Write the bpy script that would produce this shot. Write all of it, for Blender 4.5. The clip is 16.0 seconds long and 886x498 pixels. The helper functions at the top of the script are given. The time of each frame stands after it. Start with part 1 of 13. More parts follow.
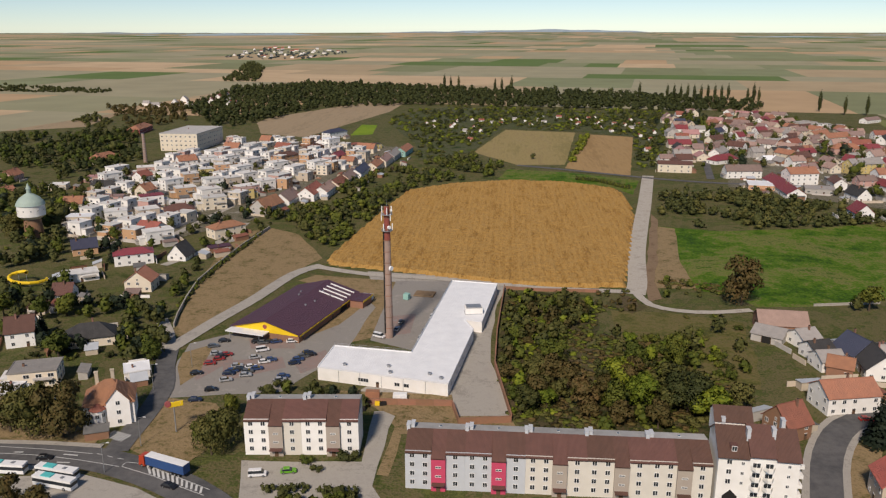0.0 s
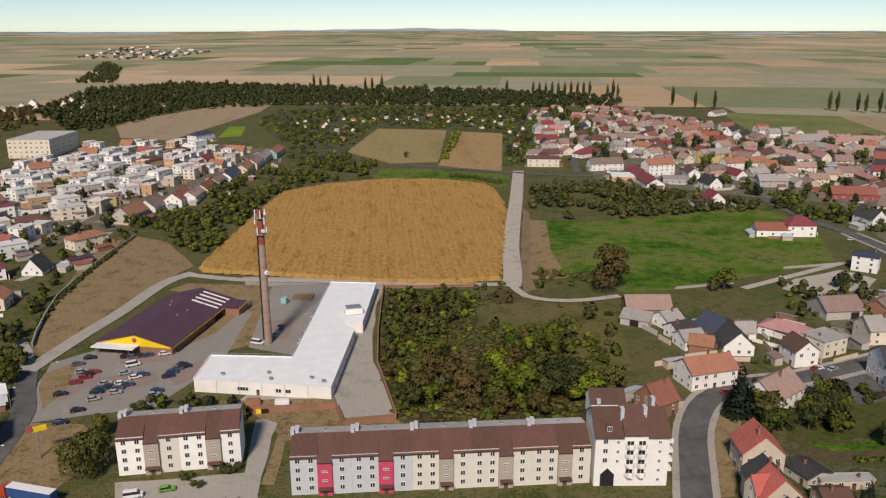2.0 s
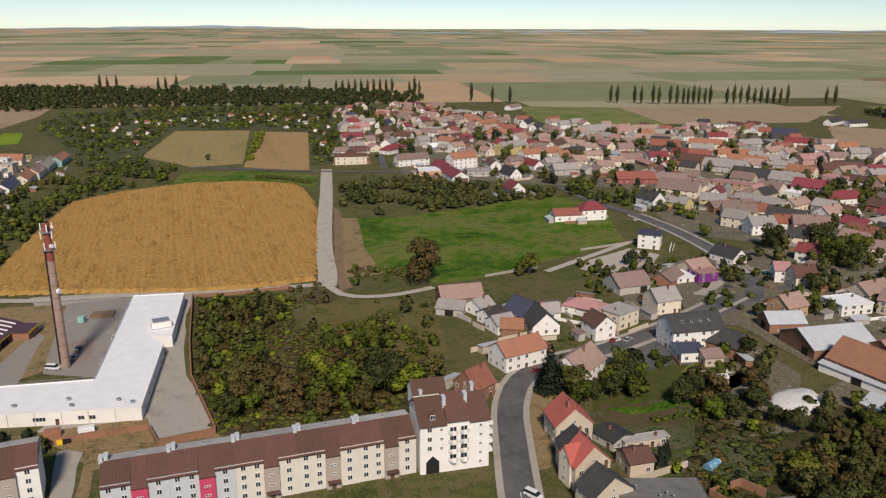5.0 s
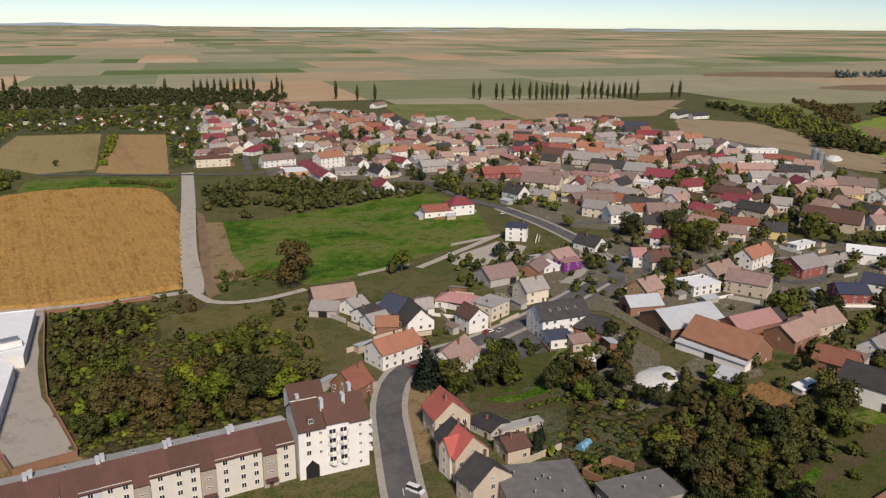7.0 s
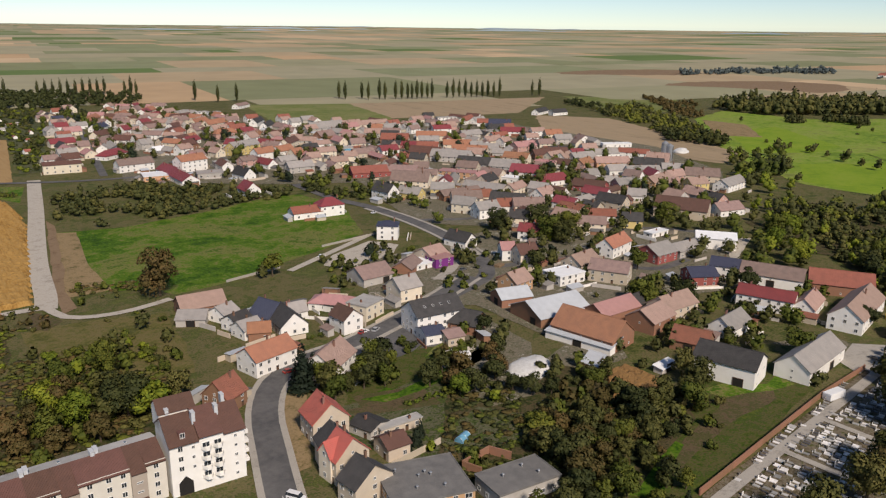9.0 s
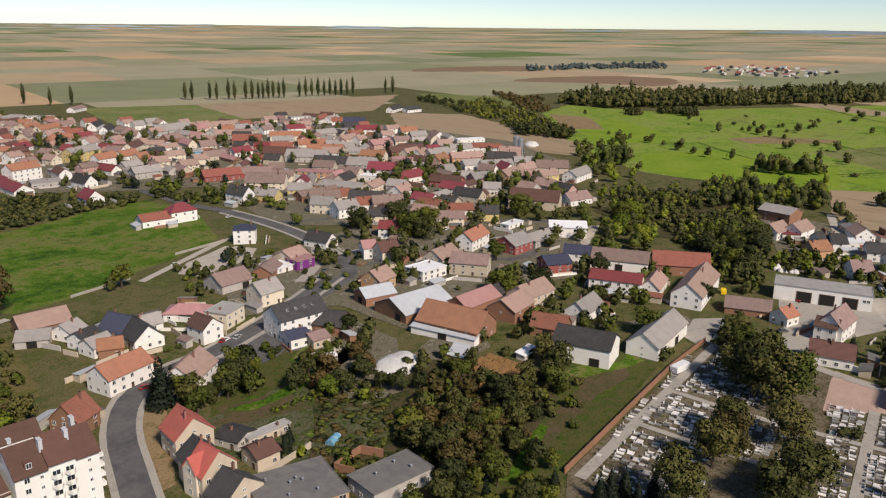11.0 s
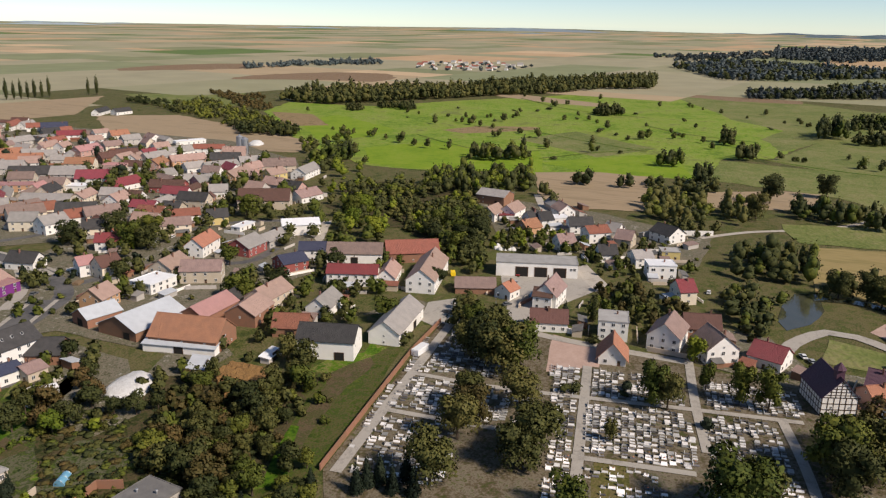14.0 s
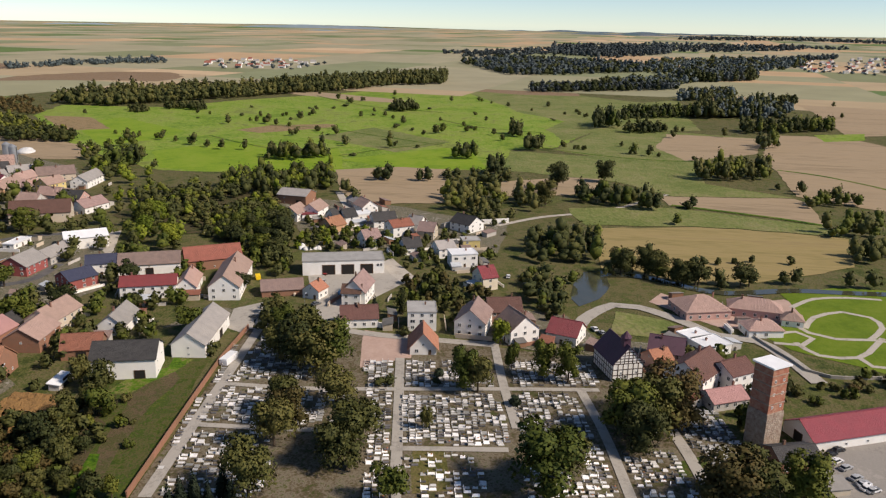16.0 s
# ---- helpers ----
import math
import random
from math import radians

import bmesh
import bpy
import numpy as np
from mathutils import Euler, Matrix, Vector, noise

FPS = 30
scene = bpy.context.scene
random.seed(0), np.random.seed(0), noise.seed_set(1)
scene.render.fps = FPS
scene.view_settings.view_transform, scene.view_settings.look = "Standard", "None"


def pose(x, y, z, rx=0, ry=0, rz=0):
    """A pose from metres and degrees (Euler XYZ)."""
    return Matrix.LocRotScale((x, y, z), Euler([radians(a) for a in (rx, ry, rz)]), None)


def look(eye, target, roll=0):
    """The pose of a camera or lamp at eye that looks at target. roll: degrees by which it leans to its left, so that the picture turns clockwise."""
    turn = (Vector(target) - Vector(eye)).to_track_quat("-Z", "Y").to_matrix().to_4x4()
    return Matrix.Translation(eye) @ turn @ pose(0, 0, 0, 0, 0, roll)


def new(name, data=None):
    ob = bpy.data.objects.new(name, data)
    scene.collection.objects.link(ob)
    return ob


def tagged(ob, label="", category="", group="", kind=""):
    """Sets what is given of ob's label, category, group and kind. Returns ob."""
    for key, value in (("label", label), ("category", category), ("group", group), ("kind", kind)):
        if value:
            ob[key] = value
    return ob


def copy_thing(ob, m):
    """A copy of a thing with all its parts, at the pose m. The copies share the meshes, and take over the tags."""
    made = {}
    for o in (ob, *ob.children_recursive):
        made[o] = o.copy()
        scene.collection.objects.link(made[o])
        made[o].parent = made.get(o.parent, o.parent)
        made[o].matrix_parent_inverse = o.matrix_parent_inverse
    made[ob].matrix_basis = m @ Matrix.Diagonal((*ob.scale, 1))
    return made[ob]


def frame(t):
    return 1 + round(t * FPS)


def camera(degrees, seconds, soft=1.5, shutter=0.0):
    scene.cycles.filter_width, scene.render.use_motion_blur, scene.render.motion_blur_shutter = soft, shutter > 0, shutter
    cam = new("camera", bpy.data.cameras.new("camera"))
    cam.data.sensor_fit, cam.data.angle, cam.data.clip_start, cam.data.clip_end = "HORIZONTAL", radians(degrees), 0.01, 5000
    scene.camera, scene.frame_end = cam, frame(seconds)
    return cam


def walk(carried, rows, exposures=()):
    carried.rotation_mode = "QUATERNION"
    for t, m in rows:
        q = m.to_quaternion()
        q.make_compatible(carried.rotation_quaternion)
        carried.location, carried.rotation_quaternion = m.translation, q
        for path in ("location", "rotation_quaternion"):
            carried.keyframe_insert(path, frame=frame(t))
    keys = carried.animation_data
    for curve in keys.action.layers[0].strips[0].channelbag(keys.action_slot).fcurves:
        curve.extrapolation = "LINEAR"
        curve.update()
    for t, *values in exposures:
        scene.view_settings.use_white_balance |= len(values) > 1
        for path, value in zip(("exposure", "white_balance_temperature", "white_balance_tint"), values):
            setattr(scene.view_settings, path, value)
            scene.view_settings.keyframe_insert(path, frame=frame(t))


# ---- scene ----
cam = camera(58.98, 16.0, soft=1.25)
# seconds, bearing, pitch, lean: the camera hangs in one place and turns
EYE = 115.0
ROWS = [
    (0.0, -4.71, -15.76, -0.07),
    (0.5, -2.49, -15.78, -0.08),
    (1.0, -0.11, -15.80, -0.10),
    (1.5, 2.14, -15.82, -0.08),
    (2.0, 4.58, -15.85, -0.05),
    (2.5, 6.88, -15.87, -0.02),
    (3.0, 9.30, -15.90, 0.02),
    (3.5, 11.60, -15.93, 0.03),
    (4.0, 14.02, -15.95, 0.07),
    (6.5, 25.89, -16.07, 0.25),
    (7.0, 28.45, -16.09, 0.32),
    (7.5, 30.78, -16.11, 0.42),
    (8.0, 33.41, -16.11, 0.43),
    (8.5, 35.75, -16.09, 0.55),
    (11.0, 48.69, -16.11, 0.64),
    (11.5, 51.35, -16.11, 0.66),
    (12.0, 54.71, -16.10, 0.75),
    (12.5, 58.05, -16.08, 0.78),
    (13.0, 61.63, -16.09, 0.88),
    (13.5, 65.04, -16.08, 0.95),
    (14.0, 68.65, -16.06, 1.02),
    (14.5, 72.06, -16.05, 1.05),
    (15.0, 75.76, -16.02, 1.17),
    (15.5, 79.38, -16.02, 1.17),
    (16.0, 83.36, -16.00, 1.22),
]
walk(cam, [(t, pose(0, 0, EYE, 0, 0, -yaw) @ pose(0, 0, 0, 90 + pitch, 0, 0) @ pose(0, 0, 0, 0, 0, lean)) for t, yaw, pitch, lean in ROWS], [(0, 0.10), (8, 0.18), (16, 0.45)])
# ---------------------------------------------------------------- world and sun
SUN_UP, SUN_FROM = 42.0, 194.0          # elevation; compass bearing the light comes from (0 = +y, 90 = +x)
world = bpy.data.worlds.new("world")
scene.world = world
world.use_nodes = True
wn = world.node_tree
sky = wn.nodes.new("ShaderNodeTexSky")
sky.sky_type, sky.sun_disc = "NISHITA", False
sky.sun_elevation, sky.sun_rotation = radians(SUN_UP), radians(SUN_FROM)
sky.air_density, sky.dust_density, sky.ozone_density, sky.altitude = 0.64, 0.02, 1.6, 60
wn.nodes["Background"].inputs[1].default_value = 0.082
wn.links.new(sky.outputs[0], wn.nodes["Background"].inputs[0])
sun = new("sun", bpy.data.lights.new("sun", "SUN"))
sun.data.energy, sun.data.angle, sun.data.color = 3.9, radians(8), (1.0, 0.860, 0.735)
sb, se = radians(SUN_FROM), radians(SUN_UP)
sun.matrix_world = look((math.sin(sb) * math.cos(se) * 300, math.cos(sb) * math.cos(se) * 300, math.sin(se) * 300), (0, 0, 0))


# ---------------------------------------------------------------- materials
def surf(name, c1, c2, size, rough=0.85, bump=0.3, grain=None, rand=0.0, metal=0.0, island=0.0, stretch=None, wave=None, coord="Object", spec=0.3, grey=0.0):
    """Two colours mixed by noise of two sizes (metres), with fine relief; rand varies object by object, island piece by piece."""
    m = bpy.data.materials.new(name)
    m.use_nodes = True
    nt = m.node_tree
    b = nt.nodes["Principled BSDF"]
    b.inputs["Roughness"].default_value, b.inputs["Metallic"].default_value = rough, metal
    b.inputs["Specular IOR Level"].default_value = spec
    N, L = nt.nodes.new, nt.links.new
    tc = N("ShaderNodeTexCoord")
    src = tc.outputs[coord]
    if stretch:
        mp = N("ShaderNodeMapping")
        mp.inputs["Scale"].default_value = stretch[:3]
        if len(stretch) > 3:
            mp.inputs["Rotation"].default_value = (0, 0, radians(stretch[3]))
        L(src, mp.inputs[0])
        src = mp.outputs[0]
    big, fine = N("ShaderNodeTexNoise"), N("ShaderNodeTexNoise")
    big.inputs["Scale"].default_value, big.inputs["Detail"].default_value = 1 / size, 5
    fine.inputs["Scale"].default_value, fine.inputs["Detail"].default_value = 1 / (grain or size / 9), 4
    L(src, big.inputs["Vector"]), L(src, fine.inputs["Vector"])
    add = N("ShaderNodeMath")
    add.operation = "MULTIPLY_ADD"
    L(fine.outputs["Fac"], add.inputs[0])
    add.inputs[1].default_value = 0.5
    L(big.outputs["Fac"], add.inputs[2])
    rr = N("ShaderNodeMapRange")
    rr.inputs["From Min"].default_value, rr.inputs["From Max"].default_value = 0.5, 1.0
    L(add.outputs[0], rr.inputs["Value"])
    mix = N("ShaderNodeMix")
    mix.data_type = "RGBA"
    mix.inputs["A"].default_value, mix.inputs["B"].default_value = (*c1, 1), (*c2, 1)
    L(rr.outputs[0], mix.inputs["Factor"])
    out = mix.outputs["Result"]
    for amount, kind in ((rand, "o"), (island, "i")):
        if not amount:
            continue
        hsv = N("ShaderNodeHueSaturation")
        val = N("ShaderNodeMapRange")
        val.inputs["To Min"].default_value, val.inputs["To Max"].default_value = 1 - amount, 1 + amount
        if kind == "o":
            L(N("ShaderNodeObjectInfo").outputs["Random"], val.inputs["Value"])
        else:
            L(N("ShaderNodeNewGeometry").outputs["Random Per Island"], val.inputs["Value"])
        L(val.outputs[0], hsv.inputs["Value"])
        hue = N("ShaderNodeMapRange")
        hue.inputs["To Min"].default_value, hue.inputs["To Max"].default_value = 0.5 + amount * 0.06, 0.5 - amount * 0.06
        L(val.outputs[0], hue.inputs["Value"])
        hue.inputs["From Min"].default_value, hue.inputs["From Max"].default_value = 1 - amount, 1 + amount
        L(hue.outputs[0], hsv.inputs["Hue"])
        L(out, hsv.inputs["Color"])
        out = hsv.outputs[0]
    L(out, b.inputs["Base Color"])
    height = fine.outputs["Fac"]
    if wave:
        w = N("ShaderNodeTexWave")
        w.bands_direction = wave[1]
        w.inputs["Scale"].default_value, w.inputs["Distortion"].default_value = 0.314 / wave[0], 0.6
        L(src, w.inputs["Vector"])
        s = N("ShaderNodeMath")
        s.operation = "MULTIPLY_ADD"
        L(w.outputs["Fac"], s.inputs[0])
        s.inputs[1].default_value = wave[2]
        L(fine.outputs["Fac"], s.inputs[2])
        height = s.outputs[0]
    if bump:
        bp = N("ShaderNodeBump")
        bp.inputs["Strength"].default_value, bp.inputs["Distance"].default_value = bump, min(0.5, (grain or size / 9))
        L(height, bp.inputs["Height"])
        L(bp.outputs[0], b.inputs["Normal"])
    return m


def glassy(name, c, rough=0.08):
    m = bpy.data.materials.new(name)
    m.use_nodes = True
    b = m.node_tree.nodes["Principled BSDF"]
    b.inputs["Base Color"].default_value, b.inputs["Roughness"].default_value = (*c, 1), rough
    return m


def earth(name, cols, size, fine=0.7, bump=0.6, stretch=None, rough=0.95):
    """Ground cover: three or four colours in uneven patches of three sizes, down to tufts and clods."""
    m = bpy.data.materials.new(name)
    m.use_nodes = True
    nt = m.node_tree
    N, L = nt.nodes.new, nt.links.new
    b = nt.nodes["Principled BSDF"]
    b.inputs["Roughness"].default_value, b.inputs["Specular IOR Level"].default_value = rough, 0.15
    tc = N("ShaderNodeTexCoord")
    src = tc.outputs["Object"]
    if stretch:
        mp = N("ShaderNodeMapping")
        mp.inputs["Scale"].default_value = stretch[:3]
        mp.inputs["Rotation"].default_value = (0, 0, radians(stretch[3]))
        L(src, mp.inputs[0])
        src = mp.outputs[0]
    total = None
    for sz, w, d in ((size, 1.3, 3), (size / 5, 0.9, 4), (fine, 0.8, 2)):
        no = N("ShaderNodeTexNoise")
        no.inputs["Scale"].default_value, no.inputs["Detail"].default_value = 1 / sz, d
        L(src, no.inputs["Vector"])
        ma = N("ShaderNodeMath")
        ma.operation = "MULTIPLY_ADD"
        L(no.outputs["Fac"], ma.inputs[0])
        ma.inputs[1].default_value = w
        if total is None:
            ma.inputs[2].default_value = -1.0
        else:
            L(total, ma.inputs[2])
        total = ma.outputs[0]
    ramp = N("ShaderNodeValToRGB")
    e = ramp.color_ramp.elements
    while len(e) < len(cols):
        e.new(0.5)
    for i, c in enumerate(cols):
        e[i].position, e[i].color = 0.18 + 0.64 * i / (len(cols) - 1), (*c, 1)
    L(total, ramp.inputs[0])
    L(ramp.outputs[0], b.inputs["Base Color"])
    bp = N("ShaderNodeBump")
    bp.inputs["Strength"].default_value, bp.inputs["Distance"].default_value = bump, fine * 0.5
    L(total, bp.inputs["Height"])
    L(bp.outputs[0], b.inputs["Normal"])
    return m


# ground covers
M_LAND = earth("dry_grassland", [(0.040, 0.052, 0.013), (0.075, 0.087, 0.022), (0.132, 0.108, 0.053), (0.055, 0.070, 0.017), (0.101, 0.107, 0.032)], 26, 0.9, 1.0)
M_GARDEN = earth("garden_ground", [(0.021, 0.032, 0.009), (0.051, 0.072, 0.016), (0.114, 0.106, 0.066), (0.035, 0.049, 0.012), (0.079, 0.106, 0.019)], 14, 0.8, 0.9)
M_YARD = earth("trodden_yard", [(0.055, 0.060, 0.026), (0.19, 0.165, 0.125), (0.085, 0.085, 0.045), (0.29, 0.265, 0.225)], 9, 0.6, 0.6)
M_LAWN = earth("mown_lawn", [(0.125, 0.205, 0.013), (0.165, 0.25, 0.016), (0.20, 0.26, 0.03)], 30, 0.8, 0.3)
M_ROUGH = earth("rough_grass", [(0.030, 0.051, 0.007), (0.055, 0.075, 0.011), (0.088, 0.077, 0.030), (0.040, 0.066, 0.009), (0.075, 0.092, 0.016)], 18, 0.8, 0.9)
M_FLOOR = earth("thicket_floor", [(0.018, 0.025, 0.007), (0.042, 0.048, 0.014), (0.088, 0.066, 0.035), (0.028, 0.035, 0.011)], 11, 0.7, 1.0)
M_LOT = earth("worn_grey_paving", [(0.21, 0.195, 0.175), (0.27, 0.25, 0.225), (0.24, 0.225, 0.20), (0.31, 0.285, 0.255)], 9, 0.4, 0.2, rough=0.88)
M_MEADOW = earth("bright_meadow", [(0.105, 0.172, 0.018), (0.155, 0.235, 0.025), (0.205, 0.255, 0.048), (0.14, 0.168, 0.040)], 60, 4, 0.7)
M_GREEN = earth("weedy_green_field", [(0.022, 0.058, 0.003), (0.050, 0.108, 0.005), (0.078, 0.135, 0.009), (0.16, 0.15, 0.05), (0.045, 0.095, 0.005)], 30, 1.3, 0.9)
M_OLIVE = earth("olive_pasture", [(0.105, 0.135, 0.034), (0.15, 0.17, 0.052), (0.20, 0.19, 0.08)], 50, 2.5, 0.6)
M_PARK = earth("park_lawn", [(0.085, 0.135, 0.009), (0.115, 0.17, 0.012), (0.14, 0.185, 0.02)], 14, 0.6, 0.3)
M_STUBBLE = earth("pale_stubble", [(0.24, 0.185, 0.115), (0.32, 0.245, 0.155), (0.28, 0.215, 0.135)], 40, 2, 0.4, (1, 0.12, 1, 20))
M_TAN = earth("ripe_strip", [(0.215, 0.175, 0.07), (0.28, 0.22, 0.095), (0.24, 0.185, 0.085)], 30, 2, 0.4, (1, 0.15, 1, -8))
M_RIPE = earth("brownish_ripe_field", [(0.26, 0.17, 0.075), (0.33, 0.22, 0.10), (0.29, 0.19, 0.085)], 30, 2, 0.4, (1, 0.12, 1, 5))
M_GOLD = earth("ripe_maize", [(0.25, 0.138, 0.037), (0.335, 0.195, 0.055), (0.375, 0.228, 0.072), (0.30, 0.172, 0.048)], 4.5, 0.8, 1.0, (1, 0.2, 1, -10))
M_GOLD2 = earth("dry_maize_patch", [(0.16, 0.09, 0.035), (0.27, 0.155, 0.06), (0.20, 0.12, 0.045)], 6, 0.6, 0.9)
M_SOIL = earth("bare_soil", [(0.15, 0.10, 0.06), (0.22, 0.155, 0.095), (0.18, 0.125, 0.075)], 10, 0.6, 0.6)
M_BANK = earth("dry_bank_grass", [(0.11, 0.095, 0.036), (0.22, 0.16, 0.082), (0.27, 0.195, 0.105), (0.16, 0.125, 0.056)], 9, 0.7, 0.8)
M_ASPHALT = earth("grey_asphalt", [(0.075, 0.075, 0.077), (0.108, 0.106, 0.105), (0.135, 0.131, 0.128)], 10, 0.3, 0.2, rough=0.85)
M_OLIVEGRASS = earth("dry_olive_grass", [(0.062, 0.066, 0.016), (0.105, 0.100, 0.028), (0.145, 0.115, 0.050), (0.085, 0.088, 0.022)], 12, 0.8, 0.9)
M_BROWNEARTH = earth("brown_bare_earth", [(0.066, 0.052, 0.026), (0.110, 0.080, 0.046), (0.060, 0.064, 0.020), (0.085, 0.070, 0.032)], 7, 0.6, 0.9)
M_CONCRETE = earth("pale_concrete", [(0.27, 0.25, 0.22), (0.37, 0.345, 0.30), (0.33, 0.305, 0.27)], 8, 0.4, 0.2, rough=0.88)
M_GRAVEL = earth("pale_gravel", [(0.30, 0.27, 0.225), (0.43, 0.395, 0.34), (0.37, 0.335, 0.285)], 6, 0.4, 0.4)
M_PAVER = earth("reddish_pavers", [(0.20, 0.165, 0.15), (0.245, 0.205, 0.185), (0.27, 0.185, 0.16), (0.25, 0.24, 0.225)], 7, 0.5, 0.2, rough=0.85)
M_PINKPAVE = earth("pink_pavers", [(0.38, 0.27, 0.22), (0.45, 0.33, 0.275)], 6, 0.4, 0.3)
M_PAINT = surf("road_paint", (0.6, 0.6, 0.58), (0.5, 0.5, 0.48), 2, 0.7, 0.05)
M_GRAVEDIRT = earth("graveyard_soil", [(0.055, 0.062, 0.018), (0.10, 0.078, 0.046), (0.17, 0.145, 0.105), (0.075, 0.078, 0.026)], 8, 0.7, 0.6)
M_WATER = surf("pond_water", (0.045, 0.05, 0.03), (0.07, 0.07, 0.045), 6, 0.04, 0.06, 0.9, spec=0.9)
# walls
WALLS = {
    "white": surf("white_render", (0.82, 0.80, 0.76), (0.72, 0.70, 0.65), 3, 0.85, 0.1, 0.2, rand=0.06),
    "cream": surf("cream_render", (0.72, 0.64, 0.50), (0.63, 0.56, 0.44), 3, 0.85, 0.1, 0.2, rand=0.08),
    "beige": surf("beige_render", (0.56, 0.48, 0.37), (0.47, 0.40, 0.31), 3, 0.85, 0.1, 0.2, rand=0.1),
    "grey": surf("grey_render", (0.50, 0.47, 0.43), (0.40, 0.375, 0.34), 3, 0.85, 0.1, 0.2, rand=0.12),
    "yellow": surf("yellow_render", (0.62, 0.50, 0.20), (0.55, 0.44, 0.19), 3, 0.85, 0.1, 0.2, rand=0.08),
    "orange": surf("orange_render", (0.55, 0.33, 0.18), (0.47, 0.29, 0.17), 3, 0.85, 0.1, 0.2, rand=0.1),
    "pink": surf("pink_render", (0.52, 0.33, 0.28), (0.44, 0.28, 0.24), 3, 0.85, 0.1, 0.2, rand=0.1),
    "red": surf("red_render", (0.33, 0.09, 0.08), (0.26, 0.08, 0.07), 3, 0.85, 0.1, 0.2, rand=0.1),
    "brick": surf("weathered_brick", (0.30, 0.15, 0.09), (0.24, 0.14, 0.09), 2, 0.9, 0.4, 0.25, rand=0.12),
    "purple": surf("purple_render", (0.19, 0.035, 0.21), (0.16, 0.03, 0.18), 3, 0.8, 0.1, 0.2),
    "teal": surf("teal_render", (0.28, 0.47, 0.41), (0.24, 0.42, 0.37), 3, 0.85, 0.1, 0.2),
    "timber": surf("dark_timber", (0.07, 0.045, 0.03), (0.045, 0.03, 0.02), 1, 0.8, 0.4, 0.1, stretch=(6, 6, 1)),
}
# roofs
ROOFS = {
    "red": surf("red_clay_tile", (0.34, 0.125, 0.085), (0.25, 0.10, 0.07), 2.2, 0.75, 0.5, 0.3, rand=0.16, wave=(0.3, "X", 1.2)),
    "scarlet": surf("bright_red_tile", (0.50, 0.135, 0.10), (0.40, 0.12, 0.09), 2.2, 0.7, 0.5, 0.3, rand=0.08, wave=(0.3, "X", 1.2)),
    "orange": surf("orange_clay_tile", (0.43, 0.20, 0.115), (0.33, 0.16, 0.10), 2.2, 0.75, 0.5, 0.3, rand=0.13, wave=(0.3, "X", 1.2)),
    "pale": surf("faded_clay_tile", (0.44, 0.30, 0.245), (0.34, 0.235, 0.195), 2.2, 0.8, 0.5, 0.3, rand=0.13, wave=(0.3, "X", 1.2)),
    "brown": surf("brown_tile", (0.150, 0.078, 0.060), (0.118, 0.064, 0.050), 2.2, 0.7, 0.5, 0.3, rand=0.16, wave=(0.3, "X", 1.2)),
    "old": surf("weathered_tile", (0.32, 0.225, 0.195), (0.24, 0.17, 0.15), 2.0, 0.85, 0.5, 0.3, rand=0.18, wave=(0.3, "X", 1.2)),
    "grey": surf("grey_sheet_roof", (0.34, 0.315, 0.29), (0.26, 0.245, 0.23), 2.5, 0.8, 0.3, 0.3, rand=0.18, wave=(0.2, "X", 0.8)),
    "dark": surf("dark_slate_roof", (0.040, 0.039, 0.039), (0.066, 0.063, 0.061), 2.0, 0.75, 0.4, 0.3, rand=0.2, wave=(0.3, "X", 1)),
    "blue": surf("dark_blue_roof", (0.045, 0.05, 0.085), (0.06, 0.065, 0.10), 2.0, 0.6, 0.4, 0.3, rand=0.15, wave=(0.3, "X", 1)),
    "crimson": surf("crimson_sheet_roof", (0.26, 0.055, 0.062), (0.20, 0.05, 0.055), 2.5, 0.55, 0.4, 0.3, rand=0.12, wave=(0.25, "X", 1)),
    "rose": surf("faded_rose_sheet_roof", (0.46, 0.25, 0.235), (0.38, 0.21, 0.20), 2.5, 0.6, 0.4, 0.3, rand=0.1, wave=(0.25, "X", 1)),
    "plum": surf("plum_tile", (0.095, 0.045, 0.068), (0.078, 0.04, 0.058), 3, 0.65, 0.4, 0.3, wave=(0.3, "X", 1)),
    "white": surf("white_sheet_roof", (0.80, 0.81, 0.81), (0.70, 0.71, 0.72), 4, 0.55, 0.2, 0.4, rand=0.05, wave=(0.3, "X", 1)),
    "tar": surf("dark_tarred_felt", (0.11, 0.108, 0.105), (0.17, 0.165, 0.155), 3, 0.9, 0.2, 0.3, rand=0.12),
    "sheet": surf("pale_blue_grey_sheet", (0.50, 0.53, 0.56), (0.42, 0.445, 0.47), 3, 0.6, 0.3, 0.3, wave=(0.3, "X", 1)),
    "chalk": surf("pale_flat_roof", (0.66, 0.65, 0.62), (0.50, 0.49, 0.465), 3, 0.9, 0.2, 0.3, rand=0.16),
    "felt": surf("grey_roofing_felt", (0.42, 0.41, 0.39), (0.31, 0.30, 0.285), 3, 0.9, 0.2, 0.3, rand=0.18),
}
M_GLASS = glassy("window_glass", (0.025, 0.03, 0.035), 0.07)
M_FRAME = surf("white_window_frame", (0.72, 0.72, 0.70), (0.66, 0.66, 0.64), 1, 0.5, 0.0)
M_DOOR = surf("brown_door", (0.13, 0.075, 0.045), (0.10, 0.06, 0.035), 1, 0.6, 0.2)
# near-black: paints the shade inside openings, also colours plain dark parts
M_DARK = surf("shade_and_black_parts", (0.015, 0.014, 0.013), (0.022, 0.02, 0.018), 1, 0.9, 0.0)
